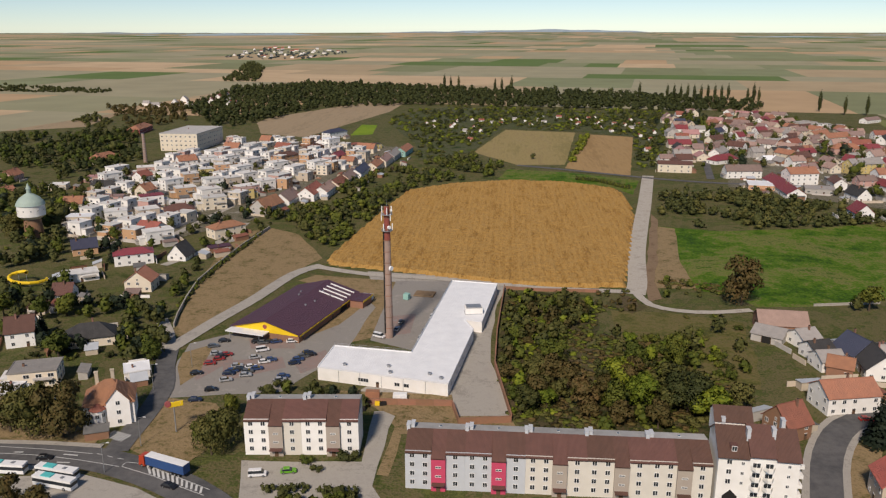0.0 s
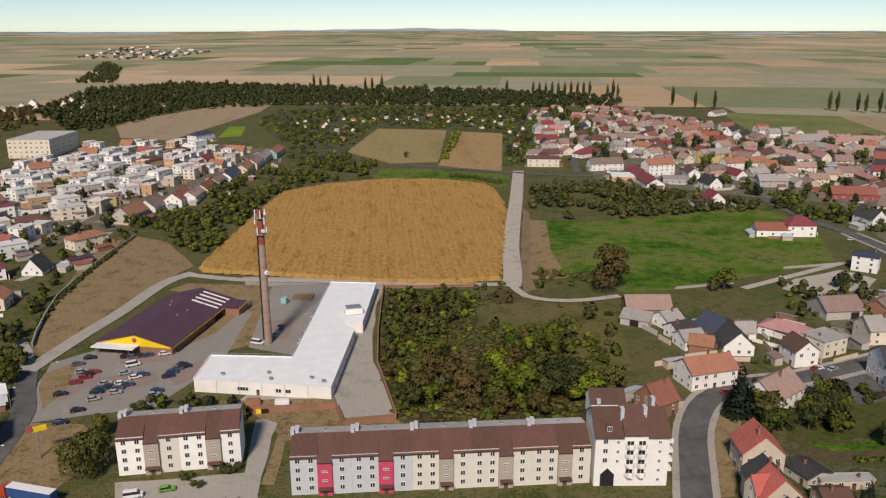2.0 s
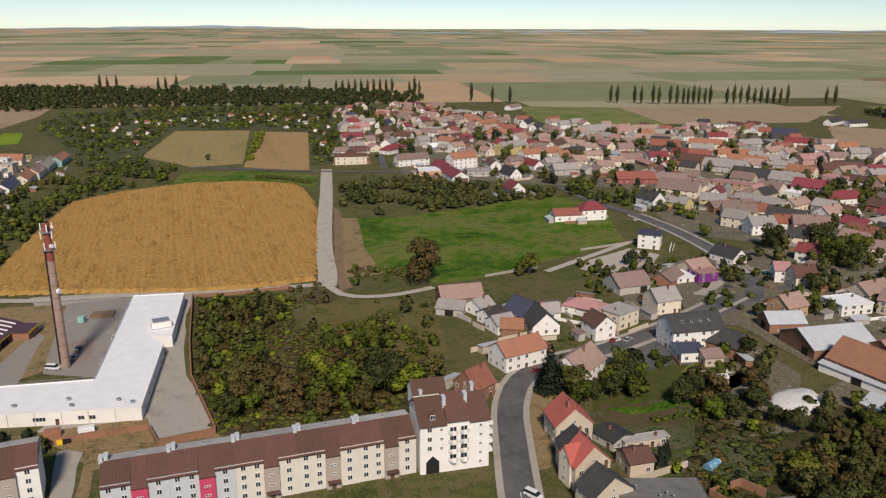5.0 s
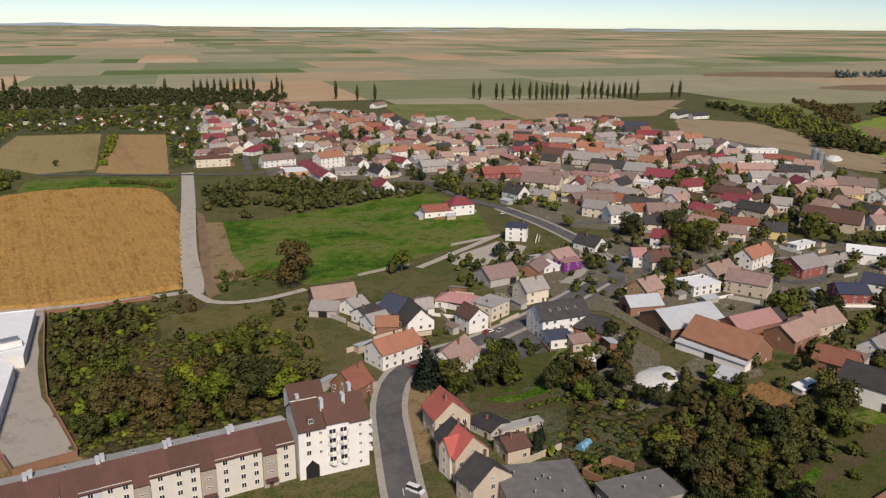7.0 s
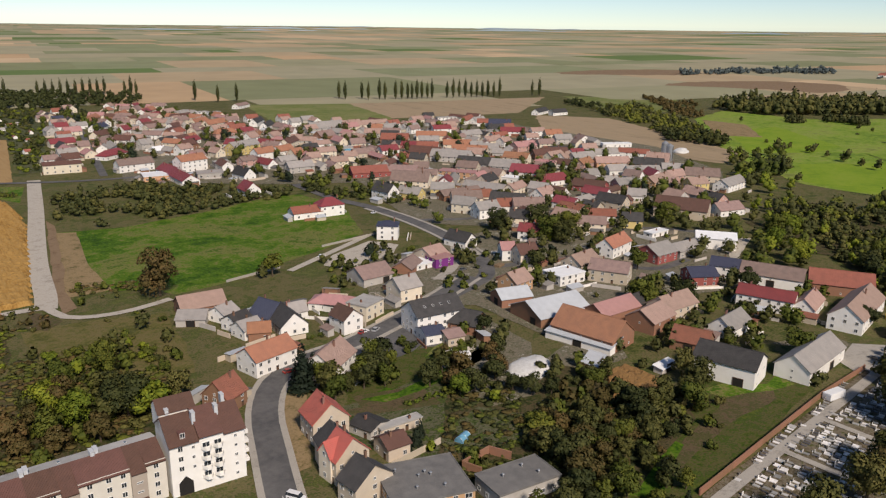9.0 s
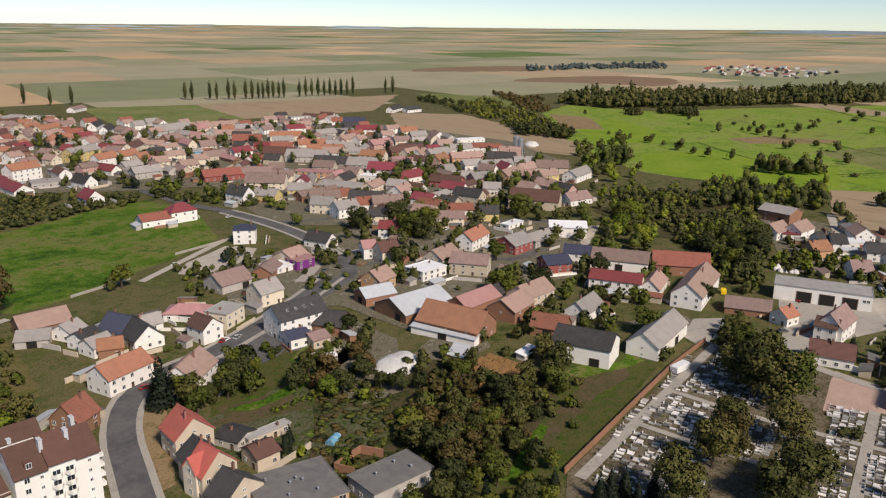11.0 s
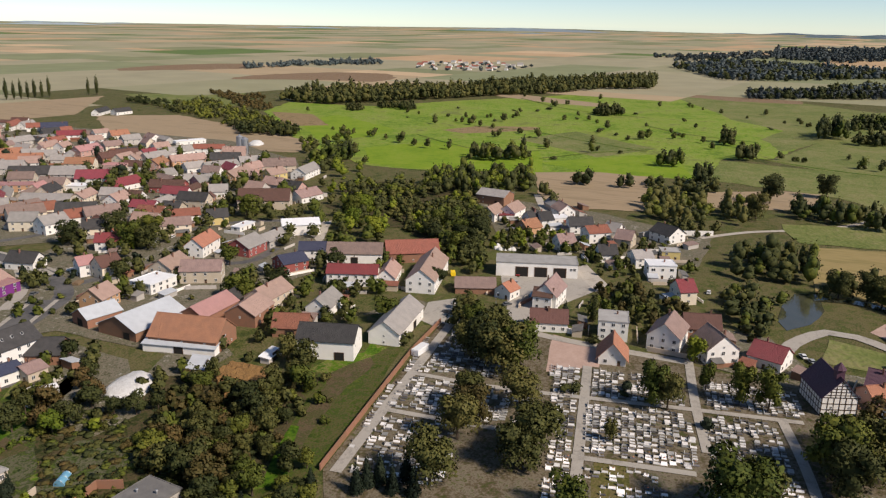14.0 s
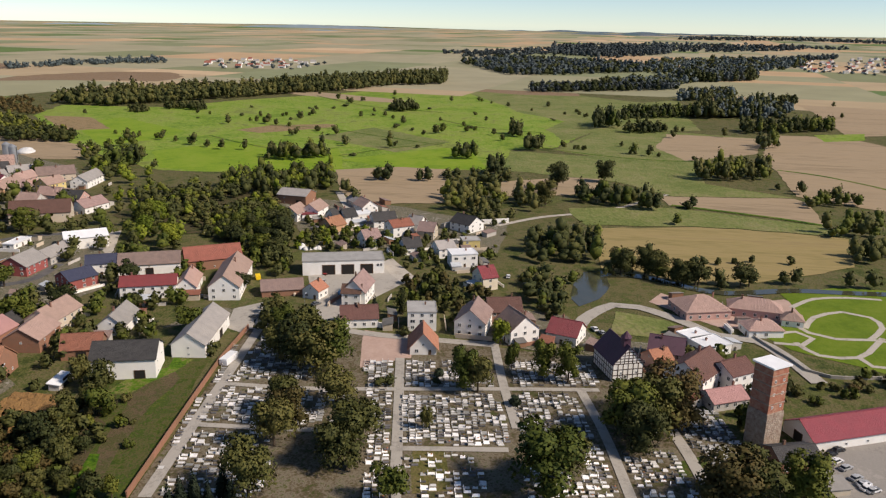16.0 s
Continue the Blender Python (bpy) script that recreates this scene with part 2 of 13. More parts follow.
M_CHIMNEY = surf("chimney_brick", (0.25, 0.13, 0.09), (0.18, 0.11, 0.08), 0.8, 0.9, 0.4, 0.15, rand=0.25)
M_STEEL = surf("galvanised_steel", (0.42, 0.43, 0.44), (0.34, 0.35, 0.36), 1, 0.45, 0.1, metal=0.6)
M_BARK = surf("bark", (0.10, 0.075, 0.05), (0.06, 0.045, 0.032), 0.5, 0.95, 0.8, 0.1)


def leafy(name, c1, c2, size):
    return surf(name, c1, c2, size, 0.75, 0.0, 0.6, rand=0.28, island=0.27, spec=0.2)


LEAF = {
    "green": leafy("green_foliage", (0.059, 0.072, 0.010), (0.102, 0.118, 0.017), 3.0),
    "deep": leafy("deep_green_foliage", (0.031, 0.038, 0.011), (0.059, 0.066, 0.017), 3.0),
    "olive": leafy("olive_foliage", (0.060, 0.064, 0.016), (0.101, 0.099, 0.025), 3.0),
    "bright": leafy("bright_foliage", (0.091, 0.122, 0.009), (0.151, 0.181, 0.017), 3.0),
    "autumn": leafy("turning_foliage", (0.091, 0.064, 0.020), (0.071, 0.062, 0.018), 3.0),
    "conifer": leafy("conifer_needles", (0.011, 0.020, 0.011), (0.020, 0.029, 0.014), 2.0),
    # lightened blue-grey: distance haze put into the leaf colour
    "blue": leafy("haze_tinted_foliage", (0.056, 0.074, 0.074), (0.080, 0.098, 0.098), 9.0),
}


# ---------------------------------------------------------------- mesh helpers
def mesh_of(name, bm, *mats):
    me = bpy.data.meshes.new(name)
    bm.to_mesh(me)
    bm.free()
    for m in mats:
        me.materials.append(m)
    return me


def child(name, me, parent, m=None, label=""):
    ob = new(name, me)
    ob.parent = parent
    if m is not None:
        ob.matrix_basis = m
    if label:
        ob["label"] = label
    return ob


def part(name, bm, material, parent, label=""):
    return child(name, mesh_of(name, bm, material), parent, None, label)


def thing(name, x, y, z=0, rot=0, label="", category="", group="", kind=""):
    ob = new(name)
    ob.empty_display_size = 0.2
    ob.matrix_basis = pose(x, y, z, 0, 0, rot)
    return tagged(ob, label, category, group, kind)


def box(bm, cx, cy, z0, sx, sy, sz, rz=0, mat=0, bevel=0):
    r = bmesh.ops.create_cube(bm, size=1, matrix=pose(cx, cy, z0 + sz / 2, 0, 0, rz) @ Matrix.Diagonal((sx, sy, sz, 1)))
    if bevel:
        edges = {e for v in r["verts"] for e in v.link_edges}
        r = bmesh.ops.bevel(bm, geom=list(edges), offset=bevel, segments=1, affect="EDGES")
    for f in {f for v in r["verts"] for f in v.link_faces}:
        f.material_index = mat
    return bm


def boxes(*rows):
    bm = bmesh.new()
    for r in rows:
        box(bm, *r)
    return bm


def tube(bm, p, q, r0, r1, n=8, mat=0):
    p, q = Vector(p), Vector(q)
    m = Matrix.Translation((p + q) / 2) @ (q - p).to_track_quat("Z", "Y").to_matrix().to_4x4()
    res = bmesh.ops.create_cone(bm, cap_ends=True, segments=n, radius1=r0, radius2=r1, depth=(q - p).length, matrix=m)
    for f in {f for v in res["verts"] for f in v.link_faces}:
        f.material_index = mat
    return bm


def solid(bm, pts, faces, mat=0):
    vs = [bm.verts.new(p) for p in pts]
    for f in faces:
        bm.faces.new([vs[i] for i in f]).material_index = mat
    return bm


def far(r):
    """Distance on the earth that a place r metres out stands for (the last kilometres are drawn together)."""
    return r + 14000 * np.clip((np.asarray(r, float) - 1500) / 3490, 0, None) ** 3


def gz(x, y):
    """Height of the ground: level near by, rising to the horizon to fit the camera's view."""
    r = np.hypot(x, y)
    return 115 * (1 - r / np.maximum(far(r), 1e-6)) if np.ndim(r) else float(115 * (1 - r / far(r))) if r > 1500 else 0.0


def smooth_line(pts, step=6.0):
    """Points along a smooth curve through pts."""
    P = [Vector((*p, 0)) for p in pts]
    P = [2 * P[0] - P[1]] + P + [2 * P[-1] - P[-2]]
    out = []
    for a, b, c, d in zip(P, P[1:], P[2:], P[3:]):
        n = max(1, int((c - b).length / step))
        for i in range(n):
            t = i / n
            out.append(0.5 * (2 * b + (c - a) * t + (2 * a - 5 * b + 4 * c - d) * t * t + (3 * b - a - 3 * c + d) * t ** 3))
    return out + [P[-2]]


def side_of(line):
    out = []
    for i, p in enumerate(line):
        d = (line[min(i + 1, len(line) - 1)] - line[max(i - 1, 0)]).normalized()
        out.append(Vector((d.y, -d.x, 0)))
    return out


WAYS = []                               # x, y, half width of roads and paths


def ribbon(name, pts, width, material, z=0.06, label="", category="road", thick=0.0):
    """A road, path or kerb along a smooth line."""
    line = smooth_line(pts)
    s = side_of(line)
    WAYS.extend((p.x, p.y, width / 2) for p in line)
    bm = bmesh.new()
    rows = []
    for p, n in zip(line, s):
        h = gz(p.x, p.y) + z
        a, b = p - n * width / 2, p + n * width / 2
        rows.append([bm.verts.new((v.x, v.y, h - (thick if k else 0))) for v, k in ((a, 1), (a, 0), (b, 0), (b, 1))] if thick else [bm.verts.new((v.x, v.y, h)) for v in (a, b)])
    for q, r in zip(rows, rows[1:]):
        for i in range(len(q) - 1):
            bm.faces.new((q[i], q[i + 1], r[i + 1], r[i]))
    bmesh.ops.recalc_face_normals(bm, faces=bm.faces)
    return tagged(new(name, mesh_of(name, bm, material)), label, category, "", "structure")


def pavement(pts, road, width, material, z, label):
    """Raised pavements along both sides of a road, with a kerb step."""
    line = smooth_line(pts)
    s = side_of(line)
    for k in (-1, 1):
        bm = bmesh.new()
        rows = []
        for p, n in zip(line, s):
            a, b = p + n * k * road / 2, p + n * k * (road / 2 + width)
            rows.append([bm.verts.new((v.x, v.y, h)) for v, h in ((a, z - 0.15), (a, z), (b, z), (b, z - 0.3))])
        for q, r in zip(rows, rows[1:]):
            for i in range(3):
                bm.faces.new((q[i], q[i + 1], r[i + 1], r[i]))
        bmesh.ops.recalc_face_normals(bm, faces=bm.faces)
        if sum(f.normal.z for f in bm.faces) < 0:
            bmesh.ops.reverse_faces(bm, faces=bm.faces)
        tagged(new("pavement", mesh_of("pavement", bm, material)), label, "pavement", "", "structure")


def patch(name, pts, material, z=0.03, label="", category="field", wobble=0.0):
    """A flat piece of ground cover with an uneven edge."""
    line = []
    for (x0, y0), (x1, y1) in zip(pts, list(pts[1:]) + [pts[0]]):
        n = max(1, int(math.hypot(x1 - x0, y1 - y0) / (8 if wobble else 60)))
        line += [(x0 + (x1 - x0) * i / n, y0 + (y1 - y0) * i / n) for i in range(n)]
    vs = []
    bm = bmesh.new()
    for x, y in line:
        w = noise.noise_vector((x * 0.07, y * 0.07, 3)) * wobble
        vs.append(bm.verts.new((x + w.x, y + w.y, gz(x, y) + z)))
    f = bm.faces.new(vs)
    if f.calc_area() and f.normal.z < 0:
        f.normal_flip()
    bmesh.ops.triangulate(bm, faces=bm.faces)
    bmesh.ops.recalc_face_normals(bm, faces=bm.faces)
    if sum(f.normal.z for f in bm.faces) < 0:
        bmesh.ops.reverse_faces(bm, faces=bm.faces)
    return tagged(new(name, mesh_of(name, bm, material)), label, category, "", "structure")


# ---------------------------------------------------------------- windows, doors, chimneys shared by many houses
def window_mesh(w, h):
    """One frame of white bars round recessed panes, in one piece."""
    bm = bmesh.new()
    xs = [-w / 2, -w / 2 + 0.09, -0.05, 0.05, w / 2 - 0.09, w / 2]
    zs = [0, 0.12, h - 0.09, h]
    g = [[bm.verts.new((x, -0.06, z)) for x in xs] for z in zs]
    back = [[bm.verts.new((x, 0.06, z)) for x in (xs[0], xs[-1])] for z in (zs[0], zs[-1])]
    panes = []
    for i in range(3):
        for j in range(5):
            f = bm.faces.new((g[i][j], g[i][j + 1], g[i + 1][j + 1], g[i + 1][j]))
            f.material_index = 1
            if i == 1 and j in (1, 3):
                panes.append(f)
    bm.faces.new([*g[0][::-1], back[0][0], back[0][1]]).material_index = 1
    bm.faces.new([*g[3], back[1][1], back[1][0]]).material_index = 1
    bm.faces.new([r[0] for r in g] + [back[1][0], back[0][0]]).material_index = 1
    bm.faces.new([r[-1] for r in g][::-1] + [back[0][1], back[1][1]]).material_index = 1
    r = bmesh.ops.extrude_discrete_faces(bm, faces=panes)
    for f in r["faces"]:
        f.material_index = 0
        bmesh.ops.translate(bm, verts=f.verts, vec=(0, 0.05, 0))
    bmesh.ops.remove_doubles(bm, verts=bm.verts, dist=0.0005)
    return mesh_of("window", bm, M_GLASS, M_FRAME)


WIN = window_mesh(1.25, 1.4)
WIN_WIDE = window_mesh(1.9, 1.4)
WIN_SMALL = window_mesh(0.8, 0.9)
DOOR = mesh_of("door", boxes((0, 0, 0, 1.05, 0.1, 2.1, 0, 0), (0, -0.03, 2.1, 1.25, 0.12, 0.1, 0, 1), (0, -0.06, 1.45, 0.6, 0.04, 0.5, 0, 2)), M_DOOR, M_FRAME, M_GLASS)
# the leaf is a near-black panel painting the dark inside of a doorway
GATE = mesh_of("barn_door", boxes((0, 0, 0, 3.2, 0.1, 3.0, 0, 0), (-1.7, -0.02, 0, 0.2, 0.14, 3.1, 0, 1), (1.7, -0.02, 0, 0.2, 0.14, 3.1, 0, 1), (0, -0.02, 3.0, 3.6, 0.14, 0.2, 0, 1)), M_DARK, M_DOOR)
CHIM = mesh_of("chimney", boxes((0, 0, 0, 0.6, 0.6, 2.2, 0, 0), (0, 0, 2.2, 0.75, 0.75, 0.15, 0, 0), (0, 0, 2.35, 0.3, 0.3, 0.25, 0, 1)), M_CHIMNEY, M_DARK)
SKYLIGHT = mesh_of("skylight", boxes((0, 0, 0, 0.8, 1.2, 0.08, 0, 1), (0, 0, 0.06, 0.64, 1.04, 0.05, 0, 0)), M_GLASS, M_FRAME)
ROOF_WORD = {"tar": "dark tarred", "sheet": "pale grey sheet", "red": "red clay tiled", "orange": "orange clay tiled", "pale": "faded clay tiled", "brown": "brown tiled", "old": "weathered brown tiled", "grey": "grey sheeted", "dark": "dark slated", "blue": "dark blue tiled", "crimson": "crimson sheet metal", "rose": "faded rose sheet metal", "plum": "plum tiled", "white": "white sheet metal", "felt": "grey felted", "chalk": "pale grey", "scarlet": "bright red tiled"}
WALL_WORD = {"brick": "weathered brick", "timber": "dark timber"}
house_rng = random.Random(5)


def sides(x, y, rot, L, W):
    """The four walls of a box house: (turn, half length along, distance out), for those that face the camera at the
    origin.
    """
    out = []
    for turn, along, dist in ((0, L, W / 2), (90, W, L / 2), (180, L, W / 2), (270, W, L / 2)):
        a = radians(rot + turn)
        nx, ny = math.sin(a), -math.cos(a)
        if nx * -(x + nx * dist) + ny * -(y + ny * dist) > 0:
            out.append((turn, along, dist))
    return out


HOUSES = []
HOUSE_THINGS = []


def join_far_houses(single=295):
    """Houses past the nearest ones become one mesh, with their walls, roofs and windows."""
    rows = sorted(HOUSE_THINGS, key=lambda h: math.hypot(*h.matrix_basis.translation[:2]))
    verts, faces, slots, mats, gone, kids = [], [], [], [], [], {}
    for c in bpy.data.objects:
        if c.parent:
            kids.setdefault(c.parent.name, []).append(c)
    for h in rows[single:]:
        for c in kids.get(h.name, []):
            m, me = h.matrix_basis @ c.matrix_basis, c.data
            k = len(verts)
            verts += [tuple(m @ v.co) for v in me.vertices]
            for p in me.polygons:
                faces.append([i + k for i in p.vertices])
                a = me.materials[p.material_index]
                if a not in mats:
                    mats.append(a)
                slots.append(mats.index(a))
            gone.append(c)
        gone.append(h)
    bpy.data.batch_remove(gone)
    me = bpy.data.meshes.new("far_houses")
    me.from_pydata(verts, [], faces)
    for a in mats:
        me.materials.append(a)
    me.polygons.foreach_set("material_index", slots)
    return tagged(new("far_houses", me), "crowded far houses under clay, slate and sheet roofs", "houses", "", "stuff")


def clear_of(x, y, gap, own=None):
    """Whether a spot keeps off the houses and the roads."""
    return all(math.hypot(x - hx, y - hy) > hr * 0.85 + gap for hx, hy, hr in HOUSES if (hx, hy) != own) and all(math.hypot(x - wx, y - wy) > w + gap for wx, wy, w in WAYS)


def yard_clutter():
    """Low yard walls and lean-to sheds round the houses, each kind in one mesh."""
    rng = random.Random(77)
    walls, sheds = bmesh.new(), bmesh.new()
    for h in HOUSE_THINGS:
        x, y = h.matrix_basis.translation[:2]
        far_off = math.hypot(x, y)
        if far_off > 900 or far_off < 215:
            continue
        own = min(HOUSES, key=lambda q: math.hypot(q[0] - x, q[1] - y))
        turn = math.atan2(h.matrix_basis[1][0], h.matrix_basis[0][0])
        for k in range(3):
            a = turn + math.pi / 2 * rng.randrange(4)
            d, L = own[2] + rng.uniform(1.0, 6.0), rng.uniform(6, 15)
            cx, cy = x + math.cos(a) * d - math.sin(a) * rng.uniform(-4, 4), y + math.sin(a) * d + math.cos(a) * rng.uniform(-4, 4)
            ux, uy = -math.sin(a), math.cos(a)
            if all(clear_of(cx + ux * L * t, cy + uy * L * t, 0.5, own[:2]) for t in (-0.5, -0.25, 0, 0.25, 0.5)):
                box(walls, cx, cy, -0.1, L, 0.3, rng.uniform(1.3, 2.1), math.degrees(a) + 90, rng.choice((0, 0, 1, 2, 3)))
        for k in range(2):
            a = turn + math.pi / 2 * rng.randrange(4)
            d = own[2] + rng.uniform(2.5, 7.0)
            L, W, e, r = rng.uniform(3.5, 9), rng.uniform(2.8, 4.5), rng.uniform(2.0, 2.6), rng.uniform(2.8, 3.6)
            cx, cy = x + math.cos(a) * d - math.sin(a) * rng.uniform(-6, 6), y + math.sin(a) * d + math.cos(a) * rng.uniform(-6, 6)
            if not clear_of(cx, cy, L * 0.55 + 1.0, own[:2]):
                continue
            HOUSES.append((cx, cy, L * 0.5))
            c, s = math.cos(a + math.pi / 2), math.sin(a + math.pi / 2)
            P = lambda u, v, z: (cx + u * c - v * s, cy + u * s + v * c, z)
            solid(sheds, [P(u, v, z) for z in (0, 1) for u, v in ((-L / 2, -W / 2), (L / 2, -W / 2), (L / 2, W / 2), (-L / 2, W / 2))][:4] + [P(-L / 2, -W / 2, e), P(L / 2, -W / 2, e), P(L / 2, W / 2, r), P(-L / 2, W / 2, r)], [(0, 1, 5, 4), (1, 2, 6, 5), (2, 3, 7, 6), (3, 0, 4, 7)], rng.choice((0, 1, 2)))
            o = 0.3
            top = [P(-L / 2 - o, -W / 2 - o, e), P(L / 2 + o, -W / 2 - o, e), P(L / 2 + o, W / 2 + o, r + 0.1), P(-L / 2 - o, W / 2 + o, r + 0.1)]
            solid(sheds, top + [(p[0], p[1], p[2] + 0.15) for p in top], [(3, 2, 1, 0), (4, 5, 6, 7), (0, 1, 5, 4), (1, 2, 6, 5), (2, 3, 7, 6), (3, 0, 4, 7)], rng.choice((3, 4, 5, 6, 7)))
    tagged(new("yard_walls", mesh_of("yard_walls", walls, WALLS["beige"], WALLS["brick"], WALLS["grey"], WALLS["white"])), "low rendered and brick walls between the yards", "walls", "", "stuff")
    tagged(new("yard_sheds", mesh_of("yard_sheds", sheds, WALLS["brick"], WALLS["beige"], WALLS["grey"], ROOFS["tar"], ROOFS["old"], ROOFS["grey"], ROOFS["red"], ROOFS["sheet"])), "small lean-to sheds with felt, tile and sheet roofs", "sheds", "", "stuff")


def openings(h, x, y, rot, L, W, he, storeys, barn=False, dense=3.2, wide=False, skip=()):
    HOUSES.append((x, y, (L + W) * 0.25 + 1.2))
    seen_door = False
    for turn, along, dist in sides(x, y, rot, L, W):
        if turn in skip:
            continue
        m = pose(0, 0, 0, 0, 0, turn)
        gone = math.hypot(x, y)
        n = max(1, int(along / (7 if barn else dense if gone < 300 else 3.8 if gone < 420 else 4.6)))
        for s in range(storeys):
            z = 0.9 + s * (he - 0.2) / storeys
            for i in range(n):
                px = (i + 0.5) / n * along - along / 2
                if s == 0 and not seen_door and i == n // 2 and along > 5:
                    seen_door = True
                    child("barn_door" if barn else "door", GATE if barn else DOOR, h, m @ pose(px, -dist - 0.03, 0))
                    continue
                if house_rng.random() < (0.35 if barn else 0.1):
                    continue
                child("window", WIN_SMALL if barn else WIN_WIDE if wide and house_rng.random() < 0.5 else WIN, h, m @ pose(px, -dist - 0.03, z))


def house(x, y, rot, L, W, he, hr, wall="white", roof="red", style="gable", storeys=0, chimneys=1, over=0.45, label="", name="house", barn=False, lights=0, attic=True, lift=0.0, skip=()):
    """A house: x, y the middle; rot the ridge's turn; L along the ridge, W across; he, hr the eaves' and the ridge's height."""
    if not label:
        label = "%s %s under a %s %s roof" % (WALL_WORD.get(wall, wall + " rendered"), "barn" if barn else ("long house" if L > 1.7 * W else "house"), ROOF_WORD[roof], {"gable": "gabled", "hip": "hipped", "shed": "sloping"}[style])
    h = thing(name, x, y, gz(x, y) + lift, rot, label, "barn" if barn else "house", "houses of the town")
    if name == "house":
        HOUSE_THINGS.append(h)
    if name == "house" and x > 250 and math.hypot(x, y) > 400:
        L *= 1.3 if not chimneys else 1.12
    a, b = L / 2, W / 2
    storeys = storeys or max(1, round(he / 3.0))
    bm = bmesh.new()
    if style == "gable":
        solid(bm, [(-a, -b, 0), (a, -b, 0), (a, b, 0), (-a, b, 0), (-a, -b, he), (a, -b, he), (a, b, he), (-a, b, he), (-a, 0, hr - 0.12), (a, 0, hr - 0.12)],
              [(0, 1, 5, 4), (2, 3, 7, 6), (1, 2, 6, 9, 5), (3, 0, 4, 8, 7), (4, 5, 9, 8), (6, 7, 8, 9), (3, 2, 1, 0)])
    elif style == "shed":
        solid(bm, [(-a, -b, 0), (a, -b, 0), (a, b, 0), (-a, b, 0), (-a, -b, he), (a, -b, he), (a, b, hr - 0.1), (-a, b, hr - 0.1)],
              [(0, 1, 5, 4), (2, 3, 7, 6), (1, 2, 6, 5), (3, 0, 4, 7), (4, 5, 6, 7), (3, 2, 1, 0)])
    else:
        box(bm, 0, 0, 0, L, W, he)
    part("wall", bm, WALLS[wall], h)
    t = 0.22
    bm = bmesh.new()
    k = (hr - he) / b
    o = over
    if style == "gable":
        top = [(-a - o, -b - o, he - o * k), (a + o, -b - o, he - o * k), (a + o, 0, hr), (-a - o, 0, hr), (-a - o, b + o, he - o * k), (a + o, b + o, he - o * k)]
        pts = [(px, py, pz + t) for px, py, pz in top] + top
        solid(bm, pts, [(0, 1, 2, 3), (3, 2, 5, 4), (7, 6, 9, 8), (8, 9, 10, 11), (0, 6, 7, 1), (4, 5, 11, 10), (0, 3, 9, 6), (3, 4, 10, 9), (1, 7, 8, 2), (2, 8, 11, 5)])
        box(bm, 0, 0, hr + t - 0.06, L + 2 * o, 0.3, 0.14)
    elif style == "shed":
        k = (hr - he) / W
        top = [(-a - o, -b - o, he - o * k), (a + o, -b - o, he - o * k), (a + o, b + o, hr + o * k), (-a - o, b + o, hr + o * k)]
        solid(bm, [(px, py, pz + t) for px, py, pz in top] + top, [(0, 1, 2, 3), (7, 6, 5, 4), (0, 4, 5, 1), (1, 5, 6, 2), (2, 6, 7, 3), (3, 7, 4, 0)])
    else:
        r = max(0.15, a - b)
        top = [(-a - o, -b - o, he - o * k), (a + o, -b - o, he - o * k), (a + o, b + o, he - o * k), (-a - o, b + o, he - o * k), (-r, 0, hr), (r, 0, hr)]
        low = [(px, py, pz - t) for px, py, pz in top[:4]]
        solid(bm, top + low, [(0, 1, 5, 4), (1, 2, 5), (2, 3, 4, 5), (3, 0, 4), (0, 6, 7, 1), (1, 7, 8, 2), (2, 8, 9, 3), (3, 9, 6, 0), (9, 8, 7, 6)])
    bmesh.ops.recalc_face_normals(bm, faces=bm.faces)
    rf = part("roof", bm, ROOFS[roof], h)
    for i in range(chimneys if not barn else 0):
        cx = (house_rng.random() - 0.5) * L * 0.7
        child("chimney", CHIM, h, pose(cx, b * 0.2 * house_rng.choice((-1, 1)), hr - 1.1))
    openings(h, x, y, rot, L, W, he, storeys, barn, skip=skip)
    if style == "gable" and attic and not barn and hr - he > 2.2:
        for turn, along, dist in sides(x, y, rot, L, W):
            if turn in (90, 270) and turn not in skip:
                child("window", WIN_SMALL, h, pose(0, 0, 0, 0, 0, turn) @ pose(0, -dist - 0.03, he + 0.35))
    for turn, along, dist in sides(x, y, rot, L, W):
        if lights and turn in (0, 180) and style == "gable":
            for i in range(lights):
                px = ((i + 0.5) / lights - 0.5) * L * 0.7
                child("skylight", SKYLIGHT, h, pose(0, 0, 0, 0, 0, turn) @ pose(px, -b * 0.5, (he + hr) / 2 + t + 0.02, math.degrees(math.atan2(hr - he, b)), 0, 0))
    return h


